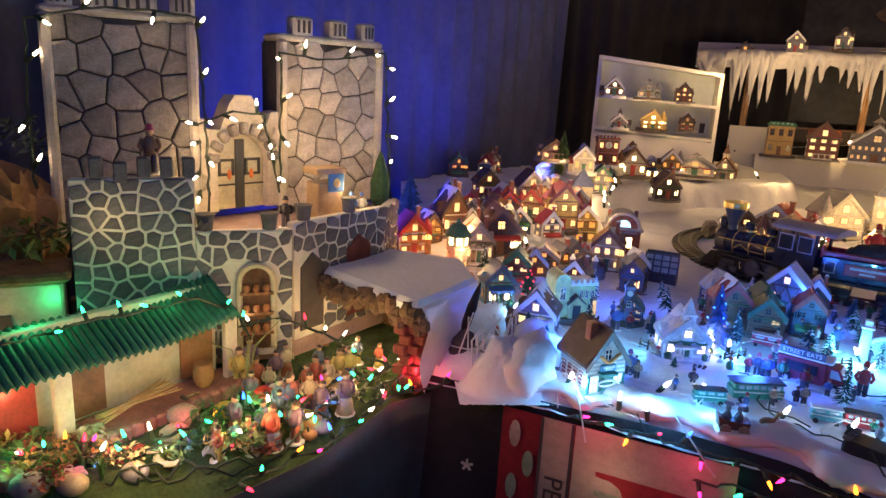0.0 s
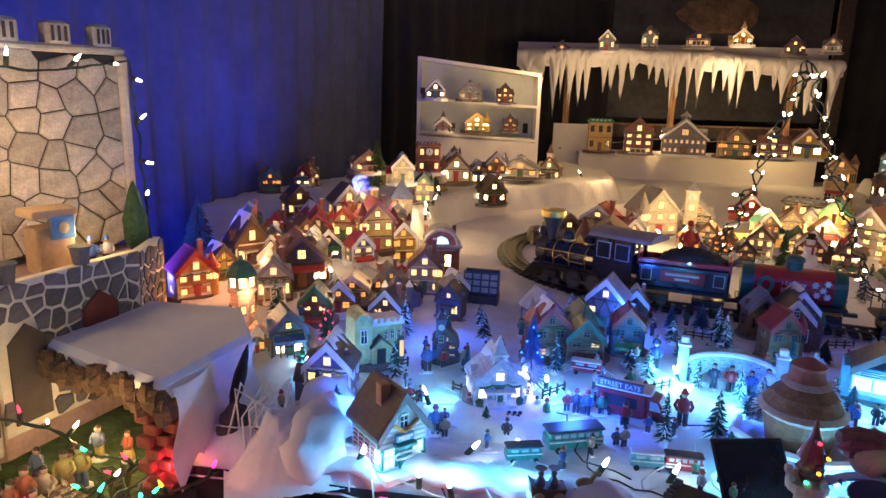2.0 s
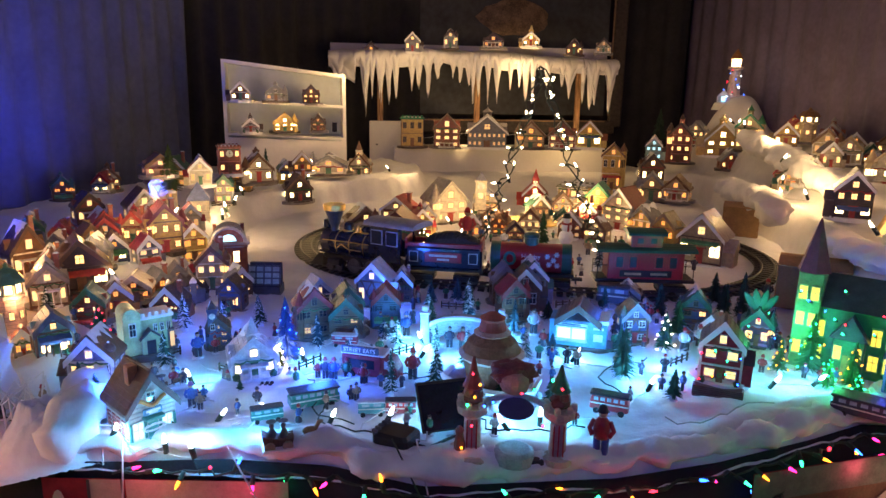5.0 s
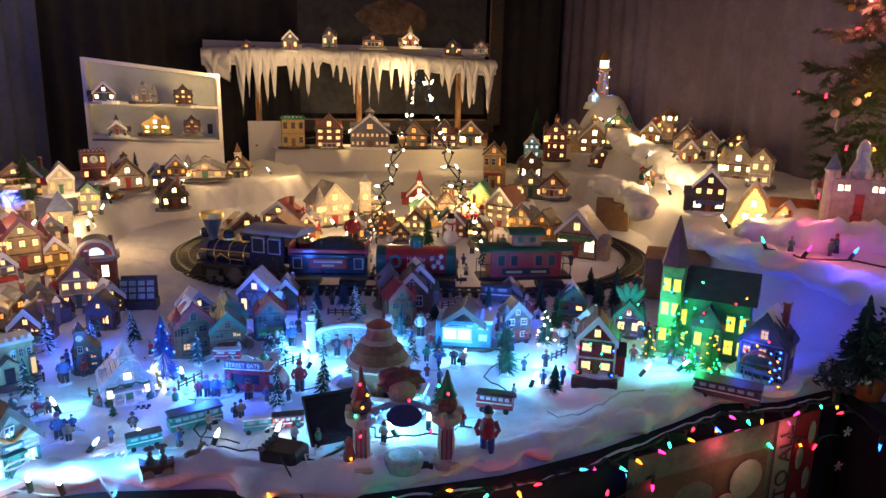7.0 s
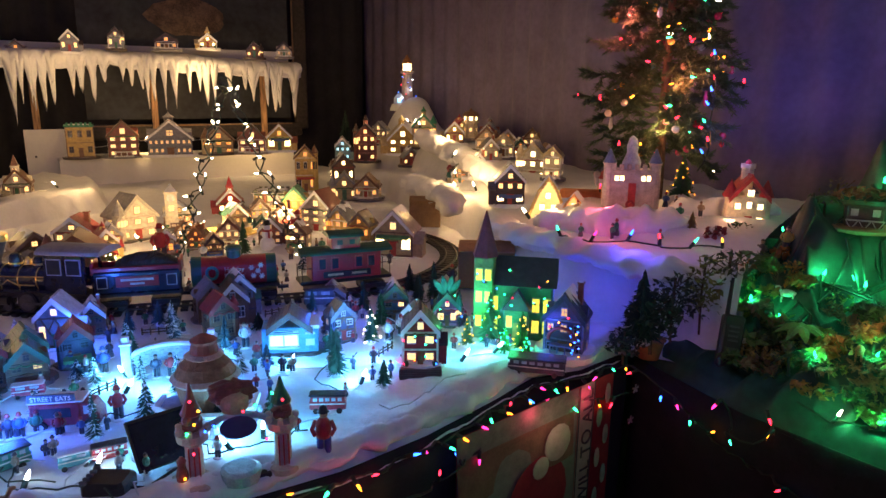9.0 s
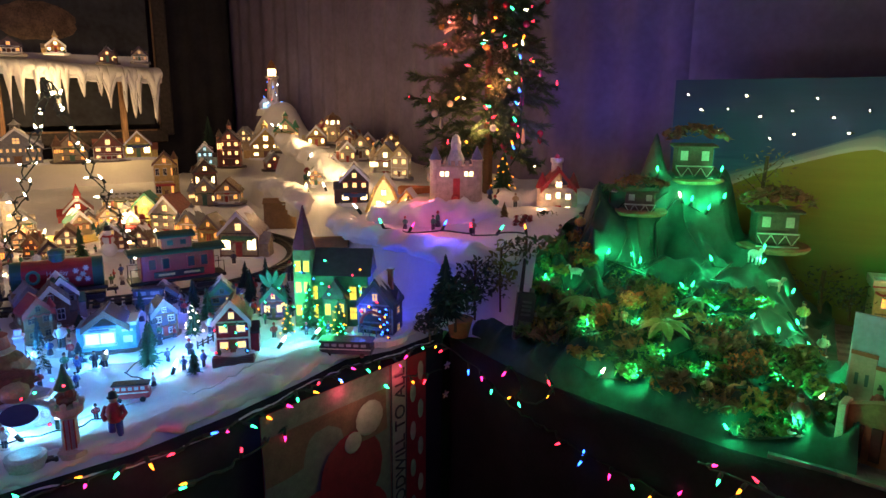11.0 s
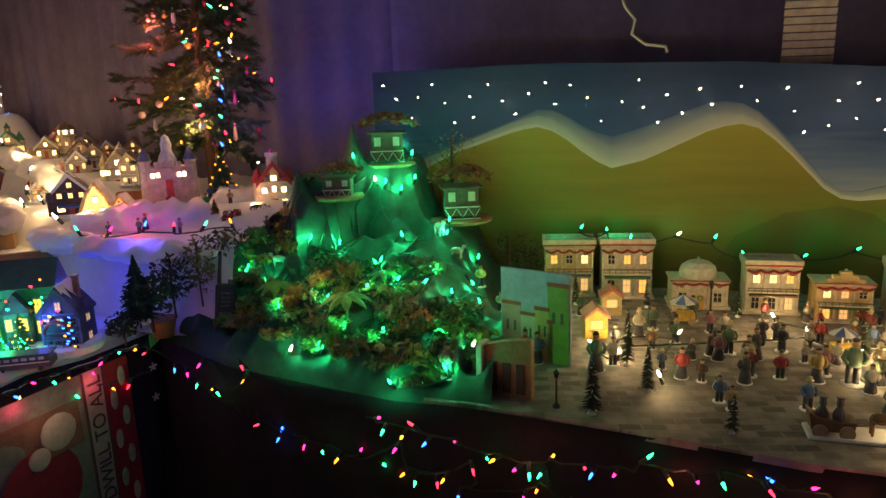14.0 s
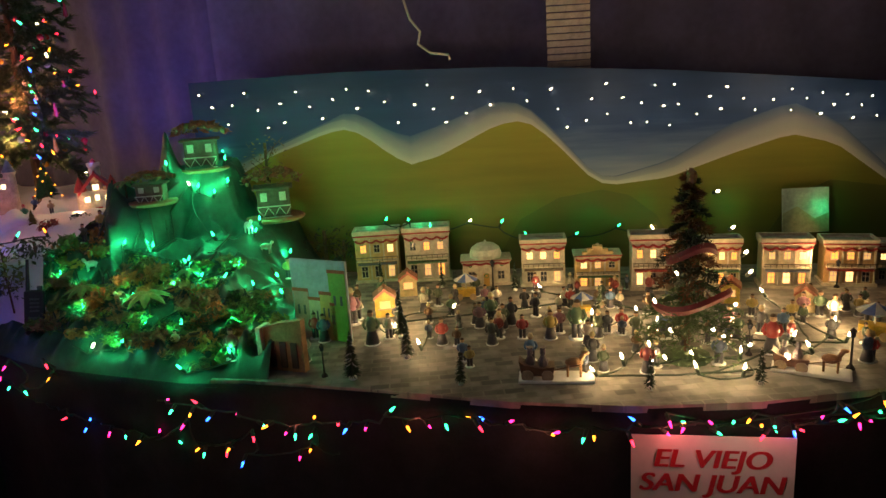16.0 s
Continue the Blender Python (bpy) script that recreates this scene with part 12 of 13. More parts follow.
figurine(1.781, -0.697, 0.752, -73, 0.072, (0.10, 0.10, 0.12), hat=(0.5, 0.42, 0.25), name="town_figurine")
figurine(1.972, -0.720, 0.752, -75, 0.085, (0.40, 0.06, 0.06), name="town_figurine")
figurine(1.945, -0.752, 0.752, -76, 0.088, (0.10, 0.18, 0.35), skirt=True, name="town_figurine")
figurine(2.013, -0.781, 0.752, -77, 0.108, (0.45, 0.34, 0.12), name="town_figurine")
figurine(2.085, -0.813, 0.752, -78, 0.119, (0.30, 0.14, 0.20), hat=(0.5, 0.42, 0.25), name="town_figurine")
figurine(1.905, -0.902, 0.752, -80, 0.107, (0.14, 0.22, 0.14), skirt=True, name="town_figurine")
figurine(1.945, -0.947, 0.752, -82, 0.081, (0.55, 0.50, 0.44), name="town_figurine")
figurine(2.066, -0.960, 0.752, -82, 0.074, (0.10, 0.10, 0.12), name="town_figurine")
figurine(1.882, -1.107, 0.752, -86, 0.082, (0.40, 0.06, 0.06), skirt=True, name="town_figurine")
figurine(1.752, -1.169, 0.752, -88, 0.067, (0.10, 0.18, 0.35), name="town_figurine")
figurine(1.713, -1.187, 0.752, -89, 0.060, (0.45, 0.34, 0.12), name="town_figurine")
figurine(2.008, -1.217, 0.752, -90, 0.083, (0.30, 0.14, 0.20), skirt=True, name="town_figurine")
figurine(2.055, -1.253, 0.752, 269, 0.092, (0.14, 0.22, 0.14), hat=(0.5, 0.42, 0.25), name="town_figurine")
figurine(1.953, -1.275, 0.752, 269, 0.077, (0.55, 0.50, 0.44), name="town_figurine")
figurine(2.022, -1.312, 0.752, 268, 0.090, (0.10, 0.10, 0.12), skirt=True, name="town_figurine")
figurine(1.900, -1.338, 0.752, 267, 0.075, (0.40, 0.06, 0.06), name="town_figurine")
figurine(1.734, -1.348, 0.752, 266, 0.076, (0.10, 0.18, 0.35), hat=(0.5, 0.42, 0.25), name="town_figurine")
figurine(1.890, -1.417, 0.752, 264, 0.088, (0.45, 0.34, 0.12), skirt=True, name="town_figurine")
figurine(1.932, -1.447, 0.752, 263, 0.080, (0.30, 0.14, 0.20), name="town_figurine")
figurine(1.882, -1.491, 0.752, 262, 0.118, (0.14, 0.22, 0.14), name="town_figurine")
figurine(1.836, -1.513, 0.752, 261, 0.073, (0.55, 0.50, 0.44), skirt=True, name="town_figurine")
figurine(1.916, -1.582, 0.752, 259, 0.069, (0.10, 0.10, 0.12), name="town_figurine")
figurine(1.911, -1.621, 0.752, 258, 0.078, (0.40, 0.06, 0.06), name="town_figurine")
figurine(1.854, -1.726, 0.752, 255, 0.083, (0.10, 0.18, 0.35), skirt=True, name="town_figurine")
figurine(1.939, -1.773, 0.752, 254, 0.076, (0.45, 0.34, 0.12), hat=(0.5, 0.42, 0.25), name="town_figurine")
figurine(1.876, -1.911, 0.752, 249, 0.083, (0.30, 0.14, 0.20), name="town_figurine")
figurine(1.832, -1.917, 0.752, 249, 0.075, (0.14, 0.22, 0.14), skirt=True, name="town_figurine")
figurine(1.789, -1.931, 0.752, 248, 0.070, (0.55, 0.50, 0.44), name="town_figurine")
figurine(1.866, -1.992, 0.752, 247, 0.079, (0.10, 0.10, 0.12), hat=(0.5, 0.42, 0.25), name="town_figurine")
figurine(1.726, -1.964, 0.752, 246, 0.107, (0.40, 0.06, 0.06), skirt=True, name="town_figurine")
figurine(1.859, -2.050, 0.752, 245, 0.075, (0.10, 0.18, 0.35), name="town_figurine")
figurine(1.944, -2.111, 0.752, 245, 0.068, (0.45, 0.34, 0.12), name="town_figurine")
figurine(1.986, -2.162, 0.752, 244, 0.076, (0.30, 0.14, 0.20), skirt=True, name="town_figurine")
figurine(1.980, -2.207, 0.752, 243, 0.079, (0.14, 0.22, 0.14), name="town_figurine")
figurine(1.929, -2.222, 0.752, 242, 0.084, (0.55, 0.50, 0.44), name="town_figurine")
figurine(1.804, -2.152, 0.752, 242, 0.070, (0.10, 0.10, 0.12), skirt=True, name="town_figurine")
figurine(1.650, -2.168, 0.752, 239, 0.076, (0.40, 0.06, 0.06), hat=(0.5, 0.42, 0.25), name="town_figurine")
figurine(1.872, -2.307, 0.752, 239, 0.075, (0.10, 0.18, 0.35), name="town_figurine")
figurine(1.966, -2.312, 0.752, 240, 0.068, (0.45, 0.34, 0.12), skirt=True, name="town_figurine")
figurine(2.225, -1.238, 0.752, 270, 0.071, (0.30, 0.14, 0.20), name="town_figurine")
figurine(2.125, -1.127, 0.752, -87, 0.072, (0.14, 0.22, 0.14), hat=(0.5, 0.42, 0.25), name="town_figurine")
figurine(2.219, -1.276, 0.752, 269, 0.067, (0.55, 0.50, 0.44), skirt=True, name="town_figurine")
figurine(2.171, -1.403, 0.752, 265, 0.069, (0.10, 0.10, 0.12), name="town_figurine")
figurine(2.156, -1.511, 0.752, 262, 0.072, (0.40, 0.06, 0.06), name="town_figurine")
figurine(2.139, -1.634, 0.752, 259, 0.068, (0.10, 0.18, 0.35), skirt=True, name="town_figurine")
figurine(2.005, -2.023, 0.752, 248, 0.070, (0.45, 0.34, 0.12), name="town_figurine")
figurine(2.043, -2.312, 0.752, 241, 0.063, (0.30, 0.14, 0.20), name="town_figurine")
pine(1.787, -1.016, 0.752, 0.123, 0.021, colour=(0.03, 0.05, 0.03), seed=60, snow=0.06, label="small dark pine on a white foot in the square")
pine(1.663, -0.886, 0.752, 0.128, 0.027, colour=(0.03, 0.05, 0.03), seed=61, snow=0.06, label="small dark pine on a white foot in the square")
pine(1.604, -1.165, 0.752, 0.089, 0.017, colour=(0.03, 0.05, 0.03), seed=62, snow=0.06, label="small dark pine on a white foot in the square")
pine(1.534, -1.607, 0.752, 0.087, 0.016, colour=(0.03, 0.05, 0.03), seed=63, snow=0.06, label="small dark pine on a white foot in the square")
pine(1.542, -1.862, 0.752, 0.092, 0.016, colour=(0.03, 0.05, 0.03), seed=64, snow=0.06, label="small dark pine on a white foot in the square")
pine(1.941, -0.982, 0.752, 0.156, 0.023, colour=(0.03, 0.05, 0.03), seed=65, snow=0.06, label="small dark pine on a white foot in the square")
pine(2.468, -0.856, 0.752, 0.108, 0.018, colour=(0.03, 0.05, 0.03), seed=66, snow=0.06, label="small dark pine on a white foot in the square")
pine(2.446, -1.083, 0.752, 0.099, 0.015, colour=(0.03, 0.05, 0.03), seed=67, snow=0.06, label="small dark pine on a white foot in the square")
pine(2.369, -1.346, 0.752, 0.104, 0.017, colour=(0.03, 0.05, 0.03), seed=68, snow=0.06, label="small dark pine on a white foot in the square")
pine(2.063, -1.585, 0.752, 0.098, 0.017, colour=(0.03, 0.05, 0.03), seed=69, snow=0.06, label="small dark pine on a white foot in the square")
pine(2.101, -1.905, 0.752, 0.073, 0.013, colour=(0.03, 0.05, 0.03), seed=70, snow=0.06, label="small dark pine on a white foot in the square")
street_lamp(1.685, -0.807, 0.752, 0.093, lit=False)
street_lamp(2.381, -1.268, 0.752, 0.115, lit=False)
street_lamp(2.383, -1.899, 0.752, 0.123, lit=False)
street_lamp(1.606, -2.098, 0.752, 0.106, lit=False)
street_lamp(2.237, -2.386, 0.752, 0.095, lit=False)
street_lamp(1.714, -1.902, 0.752, 0.092, lit=False)
vendor_hut(2.165, -0.908, 0.752, -81, 0.078, (0.65, 0.42, 0.06), "yellow vendor hut with red roof")
vendor_hut(2.142, -2.010, 0.752, 249, 0.065, (0.6, 0.45, 0.10), "small yellow kiosk on the paved square")
vendor_hut(2.380, -0.965, 0.752, -84, 0.073, (0.5, 0.4, 0.2), "small notice kiosk on the paved square")
vendor_hut(2.034, -2.190, 0.752, 244, 0.064, (0.6, 0.5, 0.3), "small notice kiosk with price board")
vendor_cart(2.296, -1.173, 0.752, -89, 0.082, "yellow vendor cart under a blue and white parasol")
vendor_cart(1.792, -2.255, 0.752, 239, 0.090, "yellow vendor cart under a blue and white parasol")
vendor_cart(2.070, -1.534, 0.752, 261, 0.070, "yellow vendor cart under a blue and white parasol")
wagon(1.616, -1.400, 0.752, 264, 0.174, "dark red horse carriage with pale wheels")
wagon(1.598, -2.002, 0.752, 243, 0.162, "dark horse carriage with pale wheels")
wagon(1.853, -1.733, 0.752, 254, 0.094, "low dark cart under the big tree")
square_tree(1.712, -1.744, 0.752, 0.479, 0.138)
painted_screen(1.969, -0.747, 0.752, -76, 0.162, 0.245)
brown_wall(1.744, -0.686, 0.752, -72, 0.099, 0.146)
ROOF_BULBS = ((-0.87, 0.981), (-0.96, 0.976), (-1.04, 0.943), (-1.19, 0.962), (-1.31, 0.945), (-1.41, 0.891), (-1.59, 0.890), (-1.75, 0.913), (-1.89, 0.890), (-2.05, 0.846), (-2.22, 0.800), (-2.43, 0.807), (-2.55, 0.847), (-2.62, 0.835), (-2.72, 0.779))
HEM_BULBS = ((1.80, 0.13, 0.78), (1.80, 0.10, 0.70), (1.80, 0.01, 0.74), (1.80, 0.02, 0.78), (1.80, -0.09, 0.61), (1.80, -0.20, 0.64), (1.80, -0.24, 0.58), (1.80, -0.24, 0.53), (1.62, -0.45, 0.67), (1.62, -0.49, 0.59), (1.62, -0.56, 0.60), (1.62, -0.62, 0.63), (1.62, -0.59, 0.56), (1.62, -0.74, 0.57), (1.62, -0.78, 0.63), (1.62, -0.77, 0.59), (1.62, -0.85, 0.57), (1.62, -0.95, 0.61), (1.62, -0.99, 0.64), (1.62, -1.05, 0.72), (1.62, -1.09, 0.67), (1.62, -1.10, 0.65), (1.62, -1.04, 0.64), (1.62, -1.23, 0.68), (1.62, -1.26, 0.61), (1.62, -1.31, 0.69), (1.62, -1.33, 0.64), (1.62, -1.37, 0.66), (1.62, -1.44, 0.62), (1.62, -1.49, 0.58))
single_bulbs("backdrop_stars", [(mural_x(y) - 0.012, y, z) for y, z in STARS_A + STARS_B], "warm", "warm white bulbs poked through the backdrop as stars", size=0.7, wire=WIRE, up=(-1, 0, 0), seed=5, cord=False)
single_bulbs("square_lights", [(x, y, 0.775) for x, y in SQUARE_BULBS], "warm", "string of warm bulbs lying on the square", size=1.15, wire=WIRE, seed=6)
single_bulbs("roof_lights", [(2.60, y, z) for y, z in ROOF_BULBS], ["green", "green", "green", "warm", "green"], "string of green bulbs behind the house roofs", size=1.2, wire=WIRE, up=(-0.3, 0, 0.8), seed=7, drop=0.01)
ML = "string of multicoloured bulbs hanging below the table edge"
CM = ["pink", "green", "amber", "red", "blue", "pink", "green", "amber"]
single_bulbs("hem_lights", HEM_BULBS, CM, ML, size=1.1, wire=WIRE, up=(-0.3, 0, -1), seed=8, drop=0.02)
single_bulbs("hem_lights", [(1.43, -1.62, 0.735), (1.43, -1.72, 0.70), (1.43, -1.80, 0.73), (1.44, -1.90, 0.695), (1.45, -2.0, 0.74), (1.46, -2.06, 0.70), (1.48, -2.14, 0.72), (1.50, -2.22, 0.70), (1.44, -1.66, 0.71), (1.44, -1.85, 0.71), (1.47, -2.10, 0.745)], CM, ML, size=1.1, wire=WIRE, up=(-0.4, 0, -0.6), seed=9, drop=0.01)
light_string("table_edge_lights", [(x, y - 0.02, 0.765) for x, y in FRONT[2:11]], CM, "string of multicoloured bulbs along the snow edge", size=1.1, step=0.055, seed=10, wild=2.0, up=(0, -0.6, -0.4))
light_string("table_edge_lights", [(x, y - 0.035, 0.70 - 0.03 * math.sin(x * 7)) for x, y in FRONT[3:12]], CM, "second string of multicoloured bulbs hanging on the skirt", size=1.1, step=0.085, seed=11, wild=2.0, up=(0, -0.6, -0.6))
light_string("corner_lights", [(1.80, 0.44, 0.78), (1.93, 0.38, 0.77), (1.94, 0.30, 0.72), (1.86, 0.12, 0.64), (1.78, -0.10, 0.60), (1.72, -0.30, 0.58), (1.66, -0.55, 0.57)], CM, ML, size=1.1, step=0.06, seed=12, wild=2.0, up=(-0.6, 0, -0.5))
light_string("hem_lights", [(1.66, -0.36, 0.72), (1.62, -0.52, 0.70), (1.58, -0.72, 0.67), (1.55, -0.92, 0.69), (1.51, -1.14, 0.72), (1.465, -1.34, 0.70), (1.425, -1.54, 0.715), (1.42, -1.68, 0.725), (1.425, -1.85, 0.705), (1.46, -2.05, 0.70), (1.52, -2.3, 0.71)], CM, ML, size=1.15, step=0.045, seed=31, wild=2.4, up=(-0.6, 0, -0.3))
# small picture that leans on the backdrop
ez = thing("small_picture", pose(2.50, -2.40, 0.90, -8, 0, -92), "small unframed landscape picture leaning behind the houses", "picture")
part("card", Geo().box(0, 0, 0.06, 0.16, 0.006, 0.16), mat("pale_card", (0.42, 0.44, 0.40), rough=0.7, var=0.3, scale=20), ez)
part("painted_hill", Geo().prism([(-0.08, -0.018), (0.08, -0.018), (0.08, 0.05), (0.03, 0.03), (-0.03, 0.075), (-0.08, 0.05)], -0.0045, -0.003), mat("pale_hill", (0.36, 0.34, 0.22), rough=0.7, var=0.3, scale=20), ez)

# sign on the skirt
sg = thing("paper_sign", pose(1.425, -1.715, 0.565, 0, 0, -97), "white paper sign with red block letters", "sign")
part("sheet", Geo().box(0, 0, 0, 0.345, 0.002, 0.25), mat("white_paper", (0.72, 0.70, 0.66), rough=0.8, var=0.06, scale=10), sg)
RL = mat("red_ink", (0.45, 0.02, 0.03), rough=0.7, var=0.1, scale=20)
for tx, dz in (("EL VIEJO", 0.068), ("SAN JUAN", 0.008)):
    for off in (-0.0022, -0.0011, 0.0, 0.0011, 0.0022):
        letters(sg, tx, 0.062, pose(0.001 + off, -0.0045 - off * 0.02, dz + abs(off) * 0.3, 90, 0, 0) @ Matrix(((1.08, 0.2, 0, 0), (0, 1, 0, 0), (0, 0, 1, 0), (0, 0, 0, 1))), RL)
# curtain ribbon and blind strip
solo("hanging_ribbon", Geo().tube([(2.72, -0.985, 1.95), (2.70, -0.99, 1.79), (2.695, -1.01, 1.72), (2.695, -1.045, 1.675), (2.69, -1.035, 1.63), (2.69, -1.08, 1.595), (2.685, -1.145, 1.585), (2.685, -1.15, 1.565)], 0.005, 6), mat("pale_ribbon", (0.5, 0.42, 0.36), rough=0.8), "pale twisted ribbon hanging from above", "ribbon")
bl = thing("window_blind", pose(2.74, -1.60, 1.40, 0, 0, -84), "strip of pale slatted window blind between curtains", "window blind")
for k in range(46):
    part("slat", Geo().box(0, 0, 0.0 + k * 0.025, 0.165, 0.004, 0.021, rx=14), mat("blind_slat", (0.46, 0.36, 0.34), rough=0.6), bl)


# ---- cloth banners on the table front ----
def banner(x0, y0, x1, y1, word, flip, label):
    L = math.hypot(x1 - x0, y1 - y0)
    root = thing("cloth_banner", pose(x0, y0, 0.755, 0, 0, math.degrees(math.atan2(y1 - y0, x1 - x0))), label, "banner", "printed cloth banners")
    red = mat("red_print", (0.22, 0.012, 0.02), rough=0.9, var=0.2, scale=60)
    cream = mat("cream_cloth", (0.36, 0.30, 0.24), rough=0.9, var=0.15, scale=60)
    grn = mat("sage_print", (0.22, 0.28, 0.20), rough=0.9, var=0.3, scale=60)
    H = 0.62
    mir = (lambda x: L - x) if flip else (lambda x: x)

    def strip(name, xa, xb, za, zb, m, lift):
        a, b = sorted((mir(xa), mir(xb)))
        g = Geo()
        g.grid(10, 16, lambda u, v: (lerp(a, b, u), -0.014 - lift - 0.010 * math.sin(lerp(a, b, u) * 20 + 1) * v, -lerp(za, zb, v)))
        return part(name, g, m, root, smooth=True)

    strip("cloth", 0, L, 0, H, red, 0.0)
    strip("border_line", 0.085, 0.15, 0, H, cream, 0.003)
    strip("border_line", 0.083, 0.089, 0, H, mat("dark_line", (0.06, 0.05, 0.05), rough=0.9), 0.0045)
    strip("border_line", 0.145, 0.151, 0, H, mat("dark_line", (0.06, 0.05, 0.05), rough=0.9), 0.0045)
    strip("inner_panel", 0.153, L, 0.0, H, mat("grey_sage_cloth", (0.15, 0.15, 0.12), rough=0.9, var=0.25, scale=50) if flip else cream, 0.003)
    if flip:
        strip("green_field", 0.17, L, 0.06, 0.18, mat("rust_field", (0.15, 0.08, 0.05), rough=0.9, var=0.3, scale=30), 0.0045)
        for k, (cx, cz, rx, rz_) in enumerate(((0.30, 0.26, 0.11, 0.12), (0.42, 0.36, 0.12, 0.10), (0.27, 0.42, 0.10, 0.10))):
            part("printed_patch", Geo().ball(mir(cx), -0.022, -cz, rx, 0.004, rz_, nu=16, nv=8), red, root)
        for cx, cz, r in ((0.24, 0.12, 0.05), (0.30, 0.17, 0.03), (0.50, 0.44, 0.05)):
            part("printed_patch", Geo().ball(mir(cx), -0.027, -cz, r, 0.004, r, nu=14, nv=7), cream, root)
    else:
        for k, (za, zb, m) in enumerate(((0.085, 0.125, red), (0.125, 0.165, grn), (0.165, 0.30, red), (0.30, 0.34, grn), (0.34, 0.5, red))):
            strip("printed_stripe", 0.20, L, za, zb, m, 0.0045)
        for cx, cz in ((0.28, 0.24), (0.27, 0.32), (0.40, 0.30)):
            for j in range(4):
                part("printed_twig", Geo().box(mir(cx) + j * 0.014, -0.024, -cz - j * 0.008, 0.006, 0.002, 0.05, ry=20), cream, root)
    rnd = random.Random(3)
    for k in range(8):
        part("printed_leaf", Geo().ball(mir(0.045 + (0.018 if k % 2 else -0.014)), -0.021, -0.05 - k * 0.06, 0.012, 0.003, 0.030, nu=10, nv=6), grn if k % 3 else cream, root)
    letters(root, word, 0.056, pose(mir(0.118), -0.024, -(0.27 if flip else 0.20), 90, 0, 0) @ pose(0, 0, 0, 0, 0, 90 if flip else -90), mat("dark_ink", (0.05, 0.04, 0.04), rough=0.9), extrude=0.001)
    return root


banner(0.165, 1.175, 0.555, 0.955, "PEACE", False, "red and cream printed banner with leaf border")
banner(1.33, 0.572, 1.885, 0.430, "GOODWILL TO ALL", True, "red and cream printed banner with lettered border")
for k, (x, y, z) in enumerate(((0.09, 1.19, 0.62), (0.12, 1.17, 0.45), (1.0, 0.64, 0.66), (1.15, 0.58, 0.6), (1.93, 0.40, 0.70), (1.94, 0.41, 0.6))):
    s = Geo()
    for a in range(5):
        s.box(0, 0, 0.006, 0.005, 0.002, 0.014, ry=0)
        s.v[-8:] = [tuple(pose(0, 0, 0, 0, a * 72, 0) @ Vector(v)) for v in s.v[-8:]]
    solo("printed_star", s, mat("pale_star", (0.45, 0.42, 0.36), rough=0.9), "small pale star printed on the dark skirt", "star", "stars on the skirt", m=pose(x, y - 0.03, z, 0, 0, -20))


